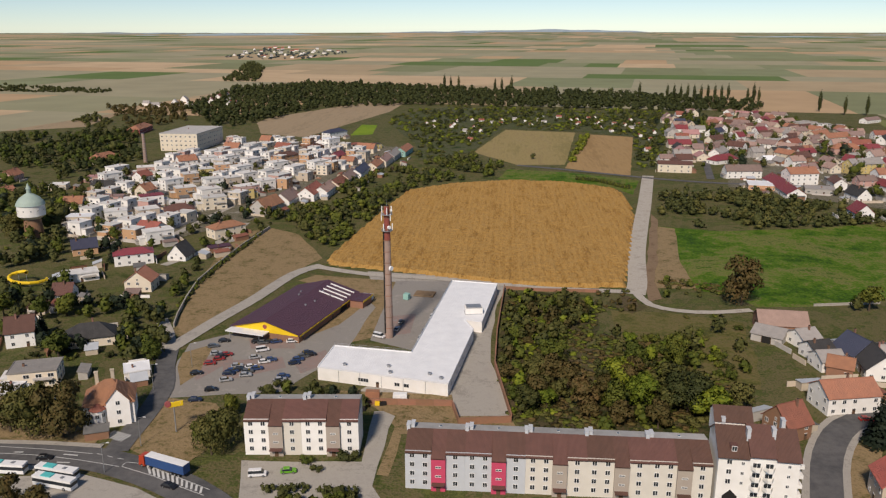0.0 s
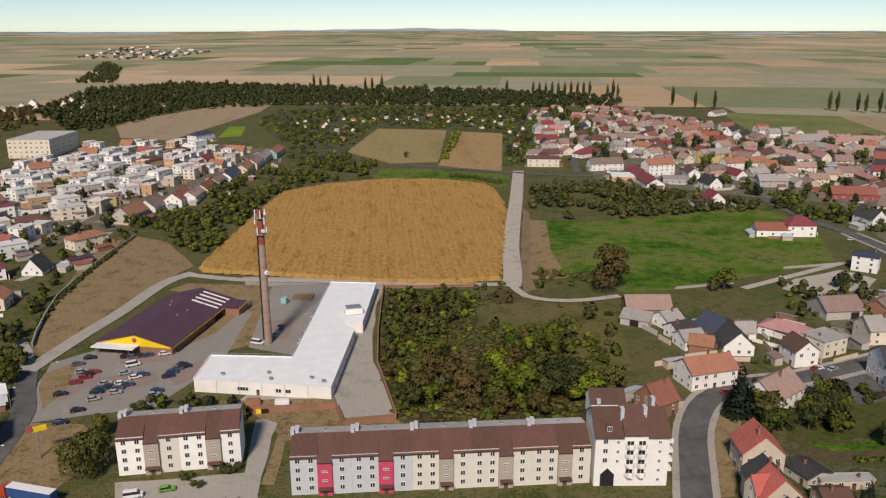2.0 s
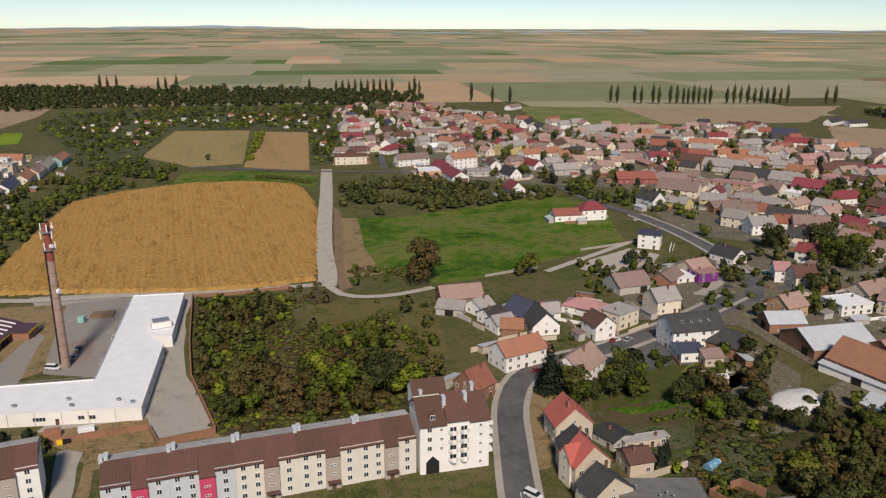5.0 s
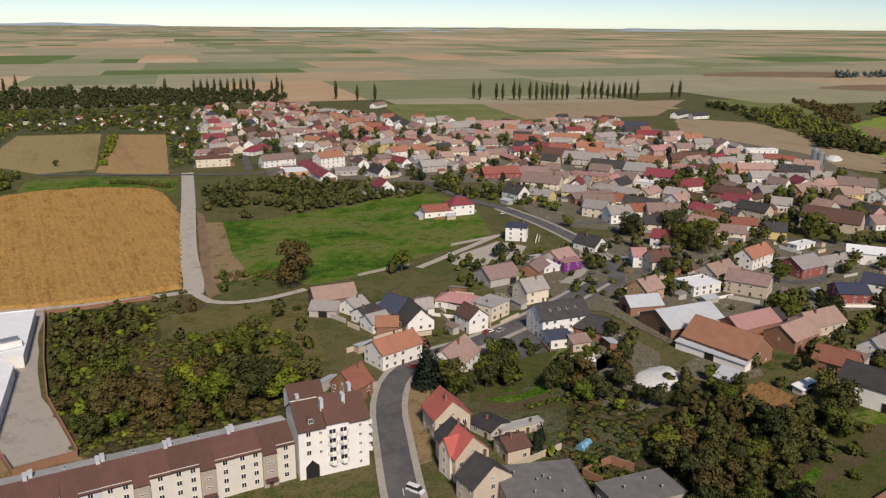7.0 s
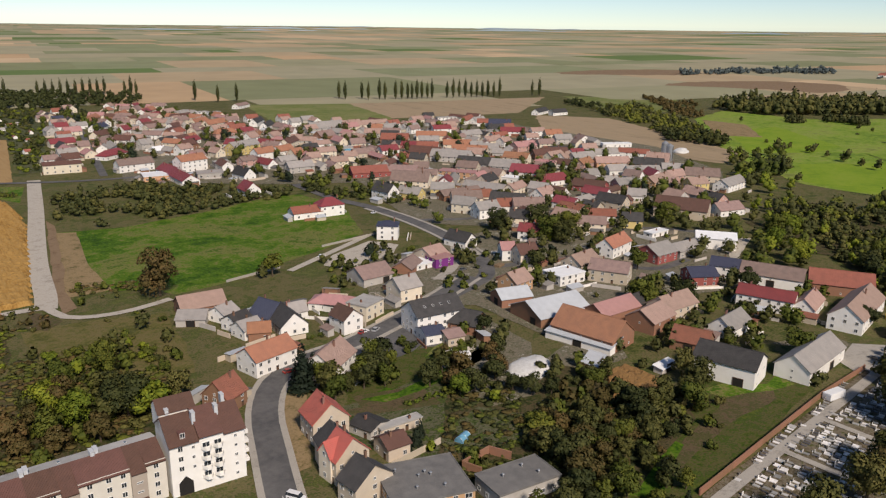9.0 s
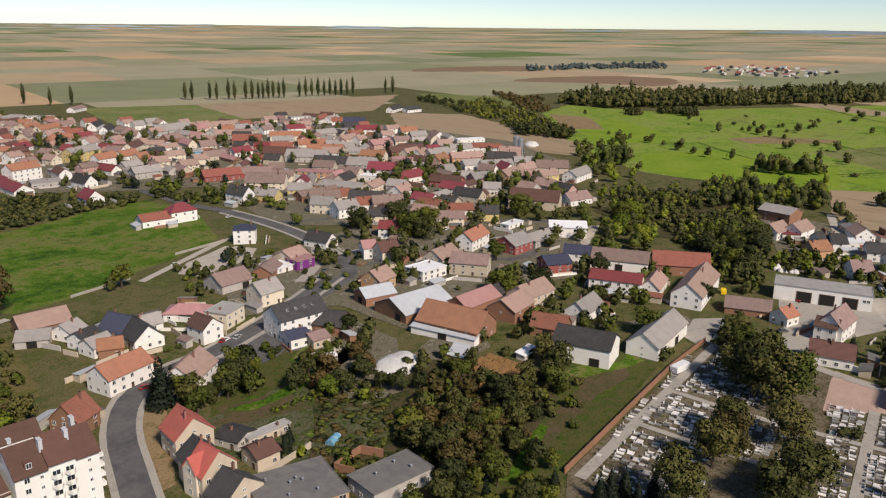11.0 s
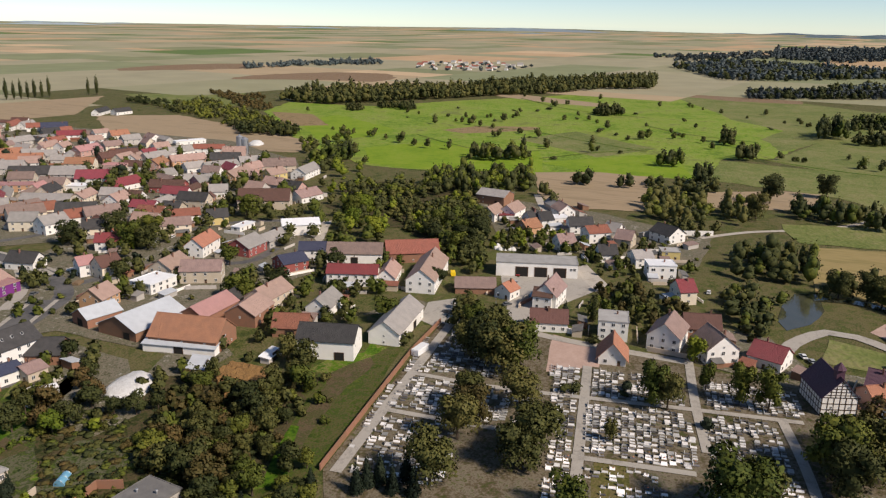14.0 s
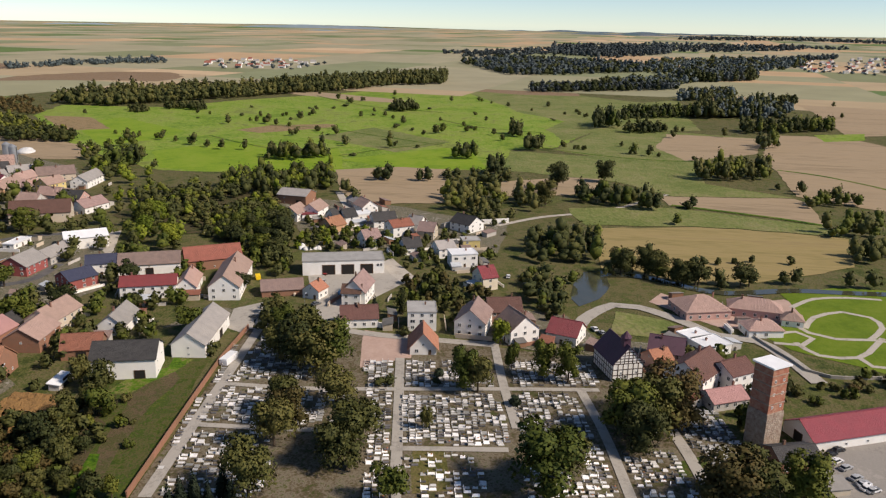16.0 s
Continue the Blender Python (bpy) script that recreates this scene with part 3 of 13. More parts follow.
def cross_gable(h, x, front, back, w, he, hr, wall, roof, window=True):
    """A gabled wing across a house; its gable faces local -y."""
    a = w / 2
    bm = bmesh.new()
    solid(bm, [(x - a, front, 0), (x + a, front, 0), (x + a, back, 0), (x - a, back, 0), (x - a, front, he), (x + a, front, he), (x + a, back, he), (x - a, back, he), (x, front, hr - 0.1), (x, back, hr - 0.1)],
          [(0, 1, 5, 8, 4), (1, 2, 6, 5), (2, 3, 7, 9, 6), (3, 0, 4, 7), (4, 8, 9, 7), (5, 6, 9, 8), (3, 2, 1, 0)])
    part("gable_wing", bm, WALLS[wall], h)
    o, k = 0.35, (hr - he) / a
    top = [(x - a - o, front - o, he - o * k), (x, front - o, hr), (x + a + o, front - o, he - o * k), (x - a - o, back, he - o * k), (x, back, hr), (x + a + o, back, he - o * k)]
    bm = bmesh.new()
    solid(bm, [(p[0], p[1], p[2] + 0.2) for p in top] + top, [(0, 1, 4, 3), (1, 2, 5, 4), (6, 9, 10, 7), (7, 10, 11, 8), (0, 6, 7, 1), (1, 7, 8, 2), (3, 4, 10, 9), (4, 5, 11, 10), (0, 3, 9, 6), (2, 8, 11, 5)])
    bmesh.ops.recalc_face_normals(bm, faces=bm.faces)
    part("gable_roof", bm, ROOFS[roof], h)
    if window:
        for z in [0.9 + 3.0 * i for i in range(int(he / 3.0) + 1)]:
            child("window", WIN, h, pose(x, front - 0.03, z))


def flat_house(x, y, rot, L, W, h0, wall="white", roof="felt", storeys=0, label="", name="house", parapet=0.35, chimneys=1, wide=True, category="house", gates=0):
    """A flat-roofed house or hall; its front (local -y) faces the turn rot."""
    h = thing(name, x, y, gz(x, y), rot, label or "%s rendered cube house with a flat %s roof" % (wall, ROOF_WORD[roof]), category, "houses of the town")
    if name == "house":
        HOUSE_THINGS.append(h)
    bm = boxes((0, 0, 0, L, W, h0 - 0.3))
    part("wall", bm, WALLS[wall], h)
    bm = boxes((0, 0, h0 - 0.3, L + 0.5, W + 0.5, 0.3), (0, -W / 2 - 0.14, h0, L + 0.5, 0.22, parapet * 0.5), (0, W / 2 + 0.14, h0, L + 0.5, 0.22, parapet * 0.5), (-L / 2 - 0.14, 0, h0, 0.22, W, parapet * 0.5), (L / 2 + 0.14, 0, h0, 0.22, W, parapet * 0.5))
    part("roof", bm, ROOFS[roof], h)
    for i in range(chimneys):
        child("chimney", CHIM, h, pose((house_rng.random() - 0.5) * L * 0.6, (house_rng.random() - 0.5) * W * 0.6, h0 - 1.4))
    if gates:
        HOUSES.append((x, y, (L + W) * 0.25 + 1.2))
        for i in range(gates):
            child("barn_door", GATE, h, pose((i + 0.5) / gates * L * 0.7 - L * 0.3, -W / 2 - 0.03, 0) @ Matrix.Diagonal((1.7, 1, 1.55, 1)))
        for px in (L * 0.42, L * 0.46):
            child("window", WIN, h, pose(px, -W / 2 - 0.03, 3.6))
    else:
        openings(h, x, y, rot, L, W, h0 - 0.4, storeys or max(1, round(h0 / 3.1)), wide=wide)
    return h


def cube_house(x, y, rot, L, W, h0, wall="white", roof="chalk", **more):
    """A two-storey cube house with a set-back lower wing and a balcony slab over the door."""
    h = flat_house(x, y, rot, L, W, h0, wall, roof, **more)
    side = 1 if (x * 3 + y) % 2 < 1 else -1
    low = h0 * 0.52
    part("wing", boxes((side * (L / 2 + 1.6), 0.8, 0, 3.2, W * 0.7, low)), WALLS[wall], h)
    part("wing_roof", boxes((side * (L / 2 + 1.6), 0.8, low, 3.5, W * 0.7 + 0.4, 0.22)), ROOFS["chalk"], h)
    part("balcony", boxes((-side * L * 0.22, -W / 2 - 0.6, low - 0.1, L * 0.4, 1.2, 0.2), (-side * L * 0.22, -W / 2 - 1.15, low, L * 0.4, 0.1, 0.9)), WALLS["grey"], h)
    return h


def roof_vents(h, places, z):
    """Stubby vent pipes with caps on a flat roof."""
    for x, y in places:
        part("vent", tube(tube(bmesh.new(), (x, y, z), (x, y, z + 0.8), 0.22, 0.22, 8), (x, y, z + 0.8), (x, y, z + 1.0), 0.4, 0.3, 8), M_STEEL, h)
    return h


# ---------------------------------------------------------------- trees
def leaf_cloud(rng, lobes, n, size):
    """n leaf clumps, small bent quads, over the skins of lobes (centre, radii)."""
    lobes = np.array(lobes, float)
    w = (lobes[:, 3] * lobes[:, 4]) ** 1.0
    pick = rng.choice(len(lobes), n, p=w / w.sum())
    d = rng.normal(size=(n, 3))
    d /= np.linalg.norm(d, axis=1)[:, None]
    d[:, 2] = np.where(d[:, 2] < -0.5, -d[:, 2], d[:, 2])
    rad = rng.uniform(0.66, 1.1, n)[:, None]
    c = lobes[pick, :3] + d * rad * lobes[pick, 3:6]
    nrm = d + rng.normal(size=(n, 3)) * 0.55
    nrm /= np.linalg.norm(nrm, axis=1)[:, None]
    up = rng.normal(size=(n, 3))
    u = np.cross(nrm, up)
    u /= np.linalg.norm(u, axis=1)[:, None]
    v = np.cross(nrm, u)
    s = size * rng.uniform(0.6, 1.4, n)[:, None]
    a = rng.uniform(0.6, 1.0, n)[:, None]
    quads = np.stack([c - u * s, c - v * s * a + nrm * s * 0.3, c + u * s, c + v * s * a + nrm * s * 0.3], 1)
    soft = d + nrm * 0.45 + (c - lobes[0, :3]) / np.maximum(np.abs(c - lobes[0, :3]).max(axis=0), 1e-3) * 0.5
    return quads.reshape(-1, 3), np.repeat(soft, 4, axis=0)


def crown_lobes(rng, h, spread, count, low=0.3):
    out = [(0, 0, h * (low + 0.38), spread * 0.62, spread * 0.62, h * 0.3)]
    for i in range(count):
        a = i * 2.4 + rng.uniform(0, 1)
        k = rng.uniform(0.35, 0.72)
        z = h * rng.uniform(low + 0.1, 0.84)
        r = spread * rng.uniform(0.3, 0.5)
        out.append((math.cos(a) * spread * k, math.sin(a) * spread * k, z, r, r, r * rng.uniform(0.7, 1.0)))
    return out


def trunk_mesh(rng, h, lobes, r):
    bm = bmesh.new()
    top = Vector((rng.uniform(-0.3, 0.3), rng.uniform(-0.3, 0.3), h * 0.62))
    tube(bm, (0, 0, -0.2), (0, 0, h * 0.28), r * 1.25, r * 0.85, 7)
    tube(bm, (0, 0, h * 0.27), top, r * 0.85, r * 0.35, 6)
    for l in lobes[1:6]:
        tube(bm, (0, 0, h * rng.uniform(0.24, 0.4)), (l[0] * 0.8, l[1] * 0.8, l[2]), r * 0.4, r * 0.12, 5)
    return mesh_of("trunk", bm, M_BARK)


bmi = bmesh.new()
bmesh.ops.create_icosphere(bmi, subdivisions=1, radius=1)
bmi.verts.index_update()
BALL_V = np.array([tuple(v.co) for v in bmi.verts])
BALL_F = np.array([[v.index for v in f.verts] for f in bmi.faces])
bmi.free()


def crown_arrays(rng, lobes, n, size):
    """Corners and faces of a crown: rough shaded lumps inside, leaf clumps over them."""
    lobes = np.array(lobes, float)
    inner = lobes[:7]
    k = len(BALL_V)
    jitter = 1 + rng.uniform(-0.22, 0.22, (len(inner), k, 1))
    cv = (inner[:, None, :3] + BALL_V[None] * jitter * inner[:, None, 3:6] * 0.7).reshape(-1, 3)
    cf = (BALL_F[None] + (np.arange(len(inner)) * k)[:, None, None]).reshape(-1, 3)
    q, soft = leaf_cloud(rng, lobes, n, size)
    normals = np.concatenate([np.tile(BALL_V, (len(inner), 1)), soft])
    normals /= np.linalg.norm(normals, axis=1)[:, None]
    return np.concatenate([cv, q]), cf.tolist(), (np.arange(n * 4).reshape(n, 4) + len(cv)).tolist(), normals


def crown_mesh(rng, lobes, n, size, mat):
    v, f3, f4, normals = crown_arrays(rng, lobes, n, size)
    me = bpy.data.meshes.new("crown")
    me.from_pydata(v.tolist(), [], f3 + f4)
    me.materials.append(mat)
    me.normals_split_custom_set_from_vertices(normals.tolist())
    return me


TREE_KINDS = {}
tree_np = np.random.default_rng(11)
for leaf in ("green", "deep", "olive", "bright", "autumn"):
    for v in range(2):
        lobes = crown_lobes(tree_np, 10, 4.4, 10 + v * 3, 0.14 + 0.08 * v)
        TREE_KINDS[leaf, v] = (trunk_mesh(tree_np, 10, lobes, 0.28), crown_mesh(tree_np, lobes, 1250, 0.36, LEAF[leaf]))
    lobes = [(tree_np.uniform(-1.3, 1.3), tree_np.uniform(-1.3, 1.3), tree_np.uniform(0.7, 1.7), 1.0, 1.0, 0.9) for i in range(6)]
    tall = crown_lobes(tree_np, 10, 4.4, 18, 0.08)
    TREE_KINDS[leaf, "big"] = (trunk_mesh(tree_np, 10, tall, 0.26), crown_mesh(tree_np, tall, 2900, 0.25, LEAF[leaf]))
    TREE_KINDS[leaf, "bush"] = (trunk_mesh(tree_np, 2.5, lobes, 0.09), crown_mesh(tree_np, lobes, 340, 0.2, LEAF[leaf]))
lobes = [(tree_np.uniform(-0.3, 0.3), tree_np.uniform(-0.3, 0.3), 2.2 + 16 * i / 11, 1.6 * math.sin(0.5 + 2.4 * (i / 11)) + 0.25, 1.6 * math.sin(0.5 + 2.4 * (i / 11)) + 0.25, 1.5) for i in range(12)]
TREE_KINDS["poplar"] = (trunk_mesh(tree_np, 16, lobes, 0.3), crown_mesh(tree_np, lobes, 700, 0.42, LEAF["deep"]))
lobes = [(0, 0, 1.2 + 10.5 * i / 12, 2.9 * (1 - i / 12.5), 2.9 * (1 - i / 12.5), 0.75) for i in range(12)]
TREE_KINDS["conifer"] = (trunk_mesh(tree_np, 12, lobes, 0.24), crown_mesh(tree_np, lobes, 1000, 0.34, LEAF["conifer"]))
tree_rng = random.Random(3)
LEAF_WORD = {"green": "green", "deep": "dark green", "olive": "olive green", "bright": "bright green", "autumn": "brown-tinged green"}


PLANTS = []


def tree(x, y, h=10.0, leaf="green", kind=None, wide=1.0, label="", group="trees of the town"):
    """Notes a tree; the nearest ones become single things, the others are joined."""
    PLANTS.append((x, y, h, leaf, kind, wide, label, group))


def single_tree(x, y, h, leaf, kind, wide, label, group):
    if kind == "conifer":
        key, base, text = "conifer", 12.0, "tall dark green conifer"
    elif kind == "poplar":
        key, base, text = "poplar", 18.5, "slender dark poplar in the open fields"
    elif kind == "bush":
        key, base, text = (leaf, "bush"), 2.6, "%s bush on rough grass" % LEAF_WORD[leaf]
    else:
        key, base, text = (leaf, "big" if h > 12.5 else tree_rng.randrange(2)), 10.0, "%s %s leafy tree with a full crown" % ("tall" if h > 11 else "broad" if wide > 1 else "small" if h < 6 else "round", LEAF_WORD[leaf])
    tr, cr = TREE_KINDS[key]
    s = h / base
    t = tagged(new("bush" if kind == "bush" else "tree"), label or text, "bush" if kind == "bush" else "tree", group)
    t.empty_display_size = 0.2
    t.matrix_basis = pose(x, y, gz(x, y), 0, 0, tree_rng.uniform(0, 360)) @ Matrix.Diagonal((s * wide, s * wide * tree_rng.uniform(0.88, 1.12), s, 1))
    child("trunk", tr, t)
    child("crown", cr, t)
    return t


def build_plants(trees=300, bushes=160):
    rows = sorted(PLANTS, key=lambda p: math.hypot(p[0], p[1]) / max(0.6, p[2] / 8))
    rest = {}
    left = {"bush": bushes, "tree": trees - 52, "poplar": 52}
    for p in rows:
        k = p[4] if p[4] in ("bush", "poplar") else "tree"
        if left[k] > 0:
            left[k] -= 1
            single_tree(*p)
        else:
            rest.setdefault((p[3] if p[4] != "conifer" else "conifer", k == "bush"), []).append((p[0], p[1], p[2], p[2] * (0.55 if k == "bush" else 0.36) * p[5]))
    for i, ((leaf, low), places) in enumerate(rest.items()):
        joined_crowns("bushes" if low else "garden_trees", places, leaf, 90 + i, "scattered far %s %s among the houses" % (LEAF_WORD.get(leaf, "dark"), "bushes" if low else "trees"), 0.34 if low else 0.75, 30 if low else 66)


def inside(x, y, poly):
    c = False
    for (x0, y0), (x1, y1) in zip(poly, poly[1:] + poly[:1]):
        if (y0 > y) != (y1 > y) and x < (x1 - x0) * (y - y0) / (y1 - y0) + x0:
            c = not c
    return c


def scatter(poly, gap, seed, clear=()):
    """Uneven places inside a polygon, about gap metres apart."""
    rng = random.Random(seed)
    xs, ys = [p[0] for p in poly], [p[1] for p in poly]
    out = []
    y = min(ys)
    while y < max(ys):
        x = min(xs) + rng.uniform(0, gap)
        while x < max(xs):
            px, py = x + rng.uniform(-0.45, 0.45) * gap, y + rng.uniform(-0.45, 0.45) * gap
            if inside(px, py, poly) and not any(math.hypot(px - cx, py - cy) < cr for cx, cy, cr in clear):
                out.append((px, py))
            x += gap
        y += gap
    return out


def joined_crowns(name, places, leaf, seed, label, size, per):
    """Crowns nobody could count, in one mesh; places: x, y, height, radius."""
    rng = np.random.default_rng(seed)
    verts, faces, slots, soft, k = [], [], [], [], 0
    kinds = leaf.split()
    for x, y, h, r in places:
        z = gz(x, y)
        lobes = [(x + rng.uniform(-0.35, 0.35) * r, y + rng.uniform(-0.35, 0.35) * r, z + h * zz, r * rr, r * rr, h * hh) for zz, rr, hh in ((0.34, 1.0, 0.32), (0.62, 0.72, 0.26), (0.5, 0.6, 0.3))]
        v, f3, f4, normals = crown_arrays(rng, lobes, per, size)
        verts.append(v)
        soft.append(normals)
        faces += [[i + k for i in f] for f in f3] + [[i + k for i in f] for f in f4]
        slots += [int(rng.integers(len(kinds)))] * (len(f3) + len(f4))
        k += len(v)
    if not verts:
        return None
    me = bpy.data.meshes.new(name)
    me.from_pydata(np.concatenate(verts).tolist(), [], faces)
    for kind in kinds:
        me.materials.append(LEAF[kind])
    me.polygons.foreach_set("material_index", slots)
    me.normals_split_custom_set_from_vertices(np.concatenate(soft).tolist())
    return tagged(new(name, me), label, "trees", "", "stuff")


def wood(name, poly, gap, height, leaf, seed, label, size=0.8, per=60, vary=0.65, ragged=False):
    """A far wood or thicket: uneven crowns with gaps."""
    rng = random.Random(seed)
    places = []
    for x, y in scatter(poly, gap, seed):
        k = rng.random()
        if k < 0.1 or (ragged and noise.noise((x * 0.028, y * 0.028, seed)) < 0.0 - 0.2 * rng.random()):
            continue
        h = height * (1 - vary + 1.05 * vary * rng.random() + (0.35 if k > 0.92 else 0))
        places.append((x, y, h, min(gap * (0.45 + 0.4 * rng.random()), max(3.2, min(gap * 0.22, 5.5), h * (0.36 + 0.2 * rng.random())))))
    return joined_crowns(name, places, leaf, seed, label, size, per)


# ---------------------------------------------------------------- ground and far farmland
def ground_sheet():
    radii = [0, 40, 80, 130, 190, 260, 340, 430, 540, 680, 850, 1050, 1300, 1500] + [1500 + 3490 * ((i + 1) / 30) for i in range(30)]
    n = 144
    vs = [(0, 0, 0)]
    for r in radii[1:]:
        for i in range(n):
            a = 2 * math.pi * i / n
            x, y = r * math.sin(a), r * math.cos(a)
            hill = 0.0
            if r > 4000:
                hill = (r - 4000) / 990 * (5 + 12 * noise.noise((math.cos(a) * 3.2, math.sin(a) * 3.2, 0.7)))
            vs.append((x, y, gz(x, y) + hill))
    fs = [(0, 1 + (i + 1) % n, 1 + i) for i in range(n)]
    for k in range(len(radii) - 2):
        o = 1 + k * n
        fs += [(o + i, o + (i + 1) % n, o + n + (i + 1) % n, o + n + i) for i in range(n)]
    me = bpy.data.meshes.new("ground")
    me.from_pydata(vs, [], fs)
    me.materials.append(M_LAND)
    bm = bmesh.new()
    bm.from_mesh(me)
    bmesh.ops.recalc_face_normals(bm, faces=bm.faces)
    if sum(f.normal.z for f in bm.faces) < 0:
        bmesh.ops.reverse_faces(bm, faces=bm.faces)
    bm.to_mesh(me)
    bm.free()
    return tagged(new("ground", me), "dry grassy plain reaching to the horizon", "ground", "", "structure")


ground_sheet()

# ---------------------------------------------------------------- far farmland
def fields_material():
    m = bpy.data.materials.new("patchwork_fields")
    m.use_nodes = True
    nt = m.node_tree
    b = nt.nodes["Principled BSDF"]
    b.inputs["Roughness"].default_value, b.inputs["Specular IOR Level"].default_value = 0.95, 0.1
    geo, ramp, no, mix, tc = (nt.nodes.new("ShaderNode" + k) for k in ("NewGeometry", "ValToRGB", "TexNoise", "Mix", "TexCoord"))
    ramp.color_ramp.interpolation = "CONSTANT"
    # field tones lightened to stand in for distance haze
    cols = [(0.0, (0.36, 0.33, 0.215)), (0.14, (0.25, 0.27, 0.15)), (0.28, (0.50, 0.355, 0.21)), (0.37, (0.32, 0.31, 0.19)), (0.50, (0.135, 0.195, 0.065)), (0.56, (0.44, 0.345, 0.215)), (0.70, (0.36, 0.335, 0.22)), (0.84, (0.235, 0.25, 0.135)), (0.93, (0.56, 0.42, 0.265))]
    e = ramp.color_ramp.elements
    while len(e) < len(cols):
        e.new(0.5)
    for el, (p, c) in zip(e, cols):
        el.position, el.color = p, (*c, 1)
    no.inputs["Scale"].default_value, no.inputs["Detail"].default_value = 0.012, 6
    mix.data_type, mix.blend_type = "RGBA", "MULTIPLY"
    mix.inputs["Factor"].default_value = 0.35
    nt.links.new(tc.outputs["Object"], no.inputs["Vector"])
    nt.links.new(geo.outputs["Random Per Island"], ramp.inputs[0])
    nt.links.new(ramp.outputs[0], mix.inputs["A"])
    nt.links.new(no.outputs["Fac"], mix.inputs["B"])
    nt.links.new(mix.outputs["Result"], b.inputs["Base Color"])
    return m


def farmland():
    """Strip fields out to the horizon, all in one mesh."""
    rng = random.Random(21)
    rr = np.linspace(0, 4990, 4000)
    RR = far(rr)
    vs, fs = [], []
    ca, sa = math.cos(radians(-10)), math.sin(radians(-10))
    v = -12000.0
    while v < 17000:
        dv = rng.uniform(150, 420) * (1 if abs(v) < 5000 else 2.2)
        u = -16000 + rng.uniform(0, 500)
        while u < 17500:
            du = rng.choice((rng.uniform(90, 260), rng.uniform(200, 620))) * (1 if abs(u) < 5000 else 2.0)
            mx, my = (u + du / 2) * ca - (v + dv / 2) * sa, (u + du / 2) * sa + (v + dv / 2) * ca
            R = math.hypot(mx, my)
            az = math.degrees(math.atan2(mx, my))
            near = 1130 if az < 42 else 1350
            if near < R < 17000 and -52 < az < 130:
                n = max(1, int(du / (60 if R < 3000 else 250)))
                k = len(vs)
                for j in range(2):
                    for i in range(n + 1):
                        uu, vv = u + du * i / n, v + dv * j
                        x, y = uu * ca - vv * sa, uu * sa + vv * ca
                        q = math.hypot(x, y)
                        s = float(np.interp(q, RR, rr)) / q
                        x, y = x * s, y * s
                        hill = 0.0
                        r = math.hypot(x, y)
                        if r > 4000:
                            hill = (r - 4000) / 990 * (5 + 12 * noise.noise((y / r * 3.2, x / r * 3.2, 0.7)))
                        vs.append((x, y, gz(x, y) + hill + 0.012 + 0.0006 * max(0, r - 1000)))
                fs += [(k + i, k + i + 1, k + n + 2 + i, k + n + 1 + i) for i in range(n)]
            u += du
        v += dv
    me = bpy.data.meshes.new("far_fields")
    me.from_pydata(vs, [], fs)
    me.materials.append(fields_material())
    return tagged(new("far_fields", me), "patchwork of tan and green strip fields", "fields", "", "stuff")


farmland()


def maize_field(poly, height=2.1, step=1.6, mat=None, label="golden ripe maize field with fine rows"):
    """Standing crop: an uneven top in rows, falling to the ground at its edges."""
    xs, ys = [p[0] for p in poly], [p[1] for p in poly]
    x0, y0 = min(xs), min(ys)
    nx, ny = int((max(xs) - x0) / step) + 2, int((max(ys) - y0) / step) + 2
    rng = random.Random(8)
    idx, vs, fs = {}, [], []
    ins = {(i, j): inside(x0 + i * step, y0 + j * step, poly) for i in range(-1, nx + 1) for j in range(-1, ny + 1)}
    for i in range(nx):
        for j in range(ny):
            if not any(ins.get((i + a, j + b)) for a in (-1, 0, 1) for b in (-1, 0, 1)):
                continue
            edge = not all(ins.get((i + a, j + b)) for a in (-1, 0, 1) for b in (-1, 0, 1))
            x, y = x0 + i * step, y0 + j * step
            z = 0.02 if edge and not ins[i, j] else height * (0.78 + 0.14 * noise.noise((x * 0.05, y * 0.05, 1)) + rng.uniform(-0.13, 0.13) - 0.1 * (i % 2))
            idx[i, j] = len(vs)
            vs.append((x + rng.uniform(-0.3, 0.3), y + rng.uniform(-0.5, 0.5), z))
    for i in range(nx):
        for j in range(ny):
            q = [idx.get(k) for k in ((i, j), (i + 1, j), (i + 1, j + 1), (i, j + 1))]
            if None not in q:
                fs.append(q)
    me = bpy.data.meshes.new("maize_field")
    me.from_pydata(vs, [], fs)
    me.materials.append(mat or M_GOLD)
    return tagged(new("maize_field", me), label, "crop", "", "stuff")


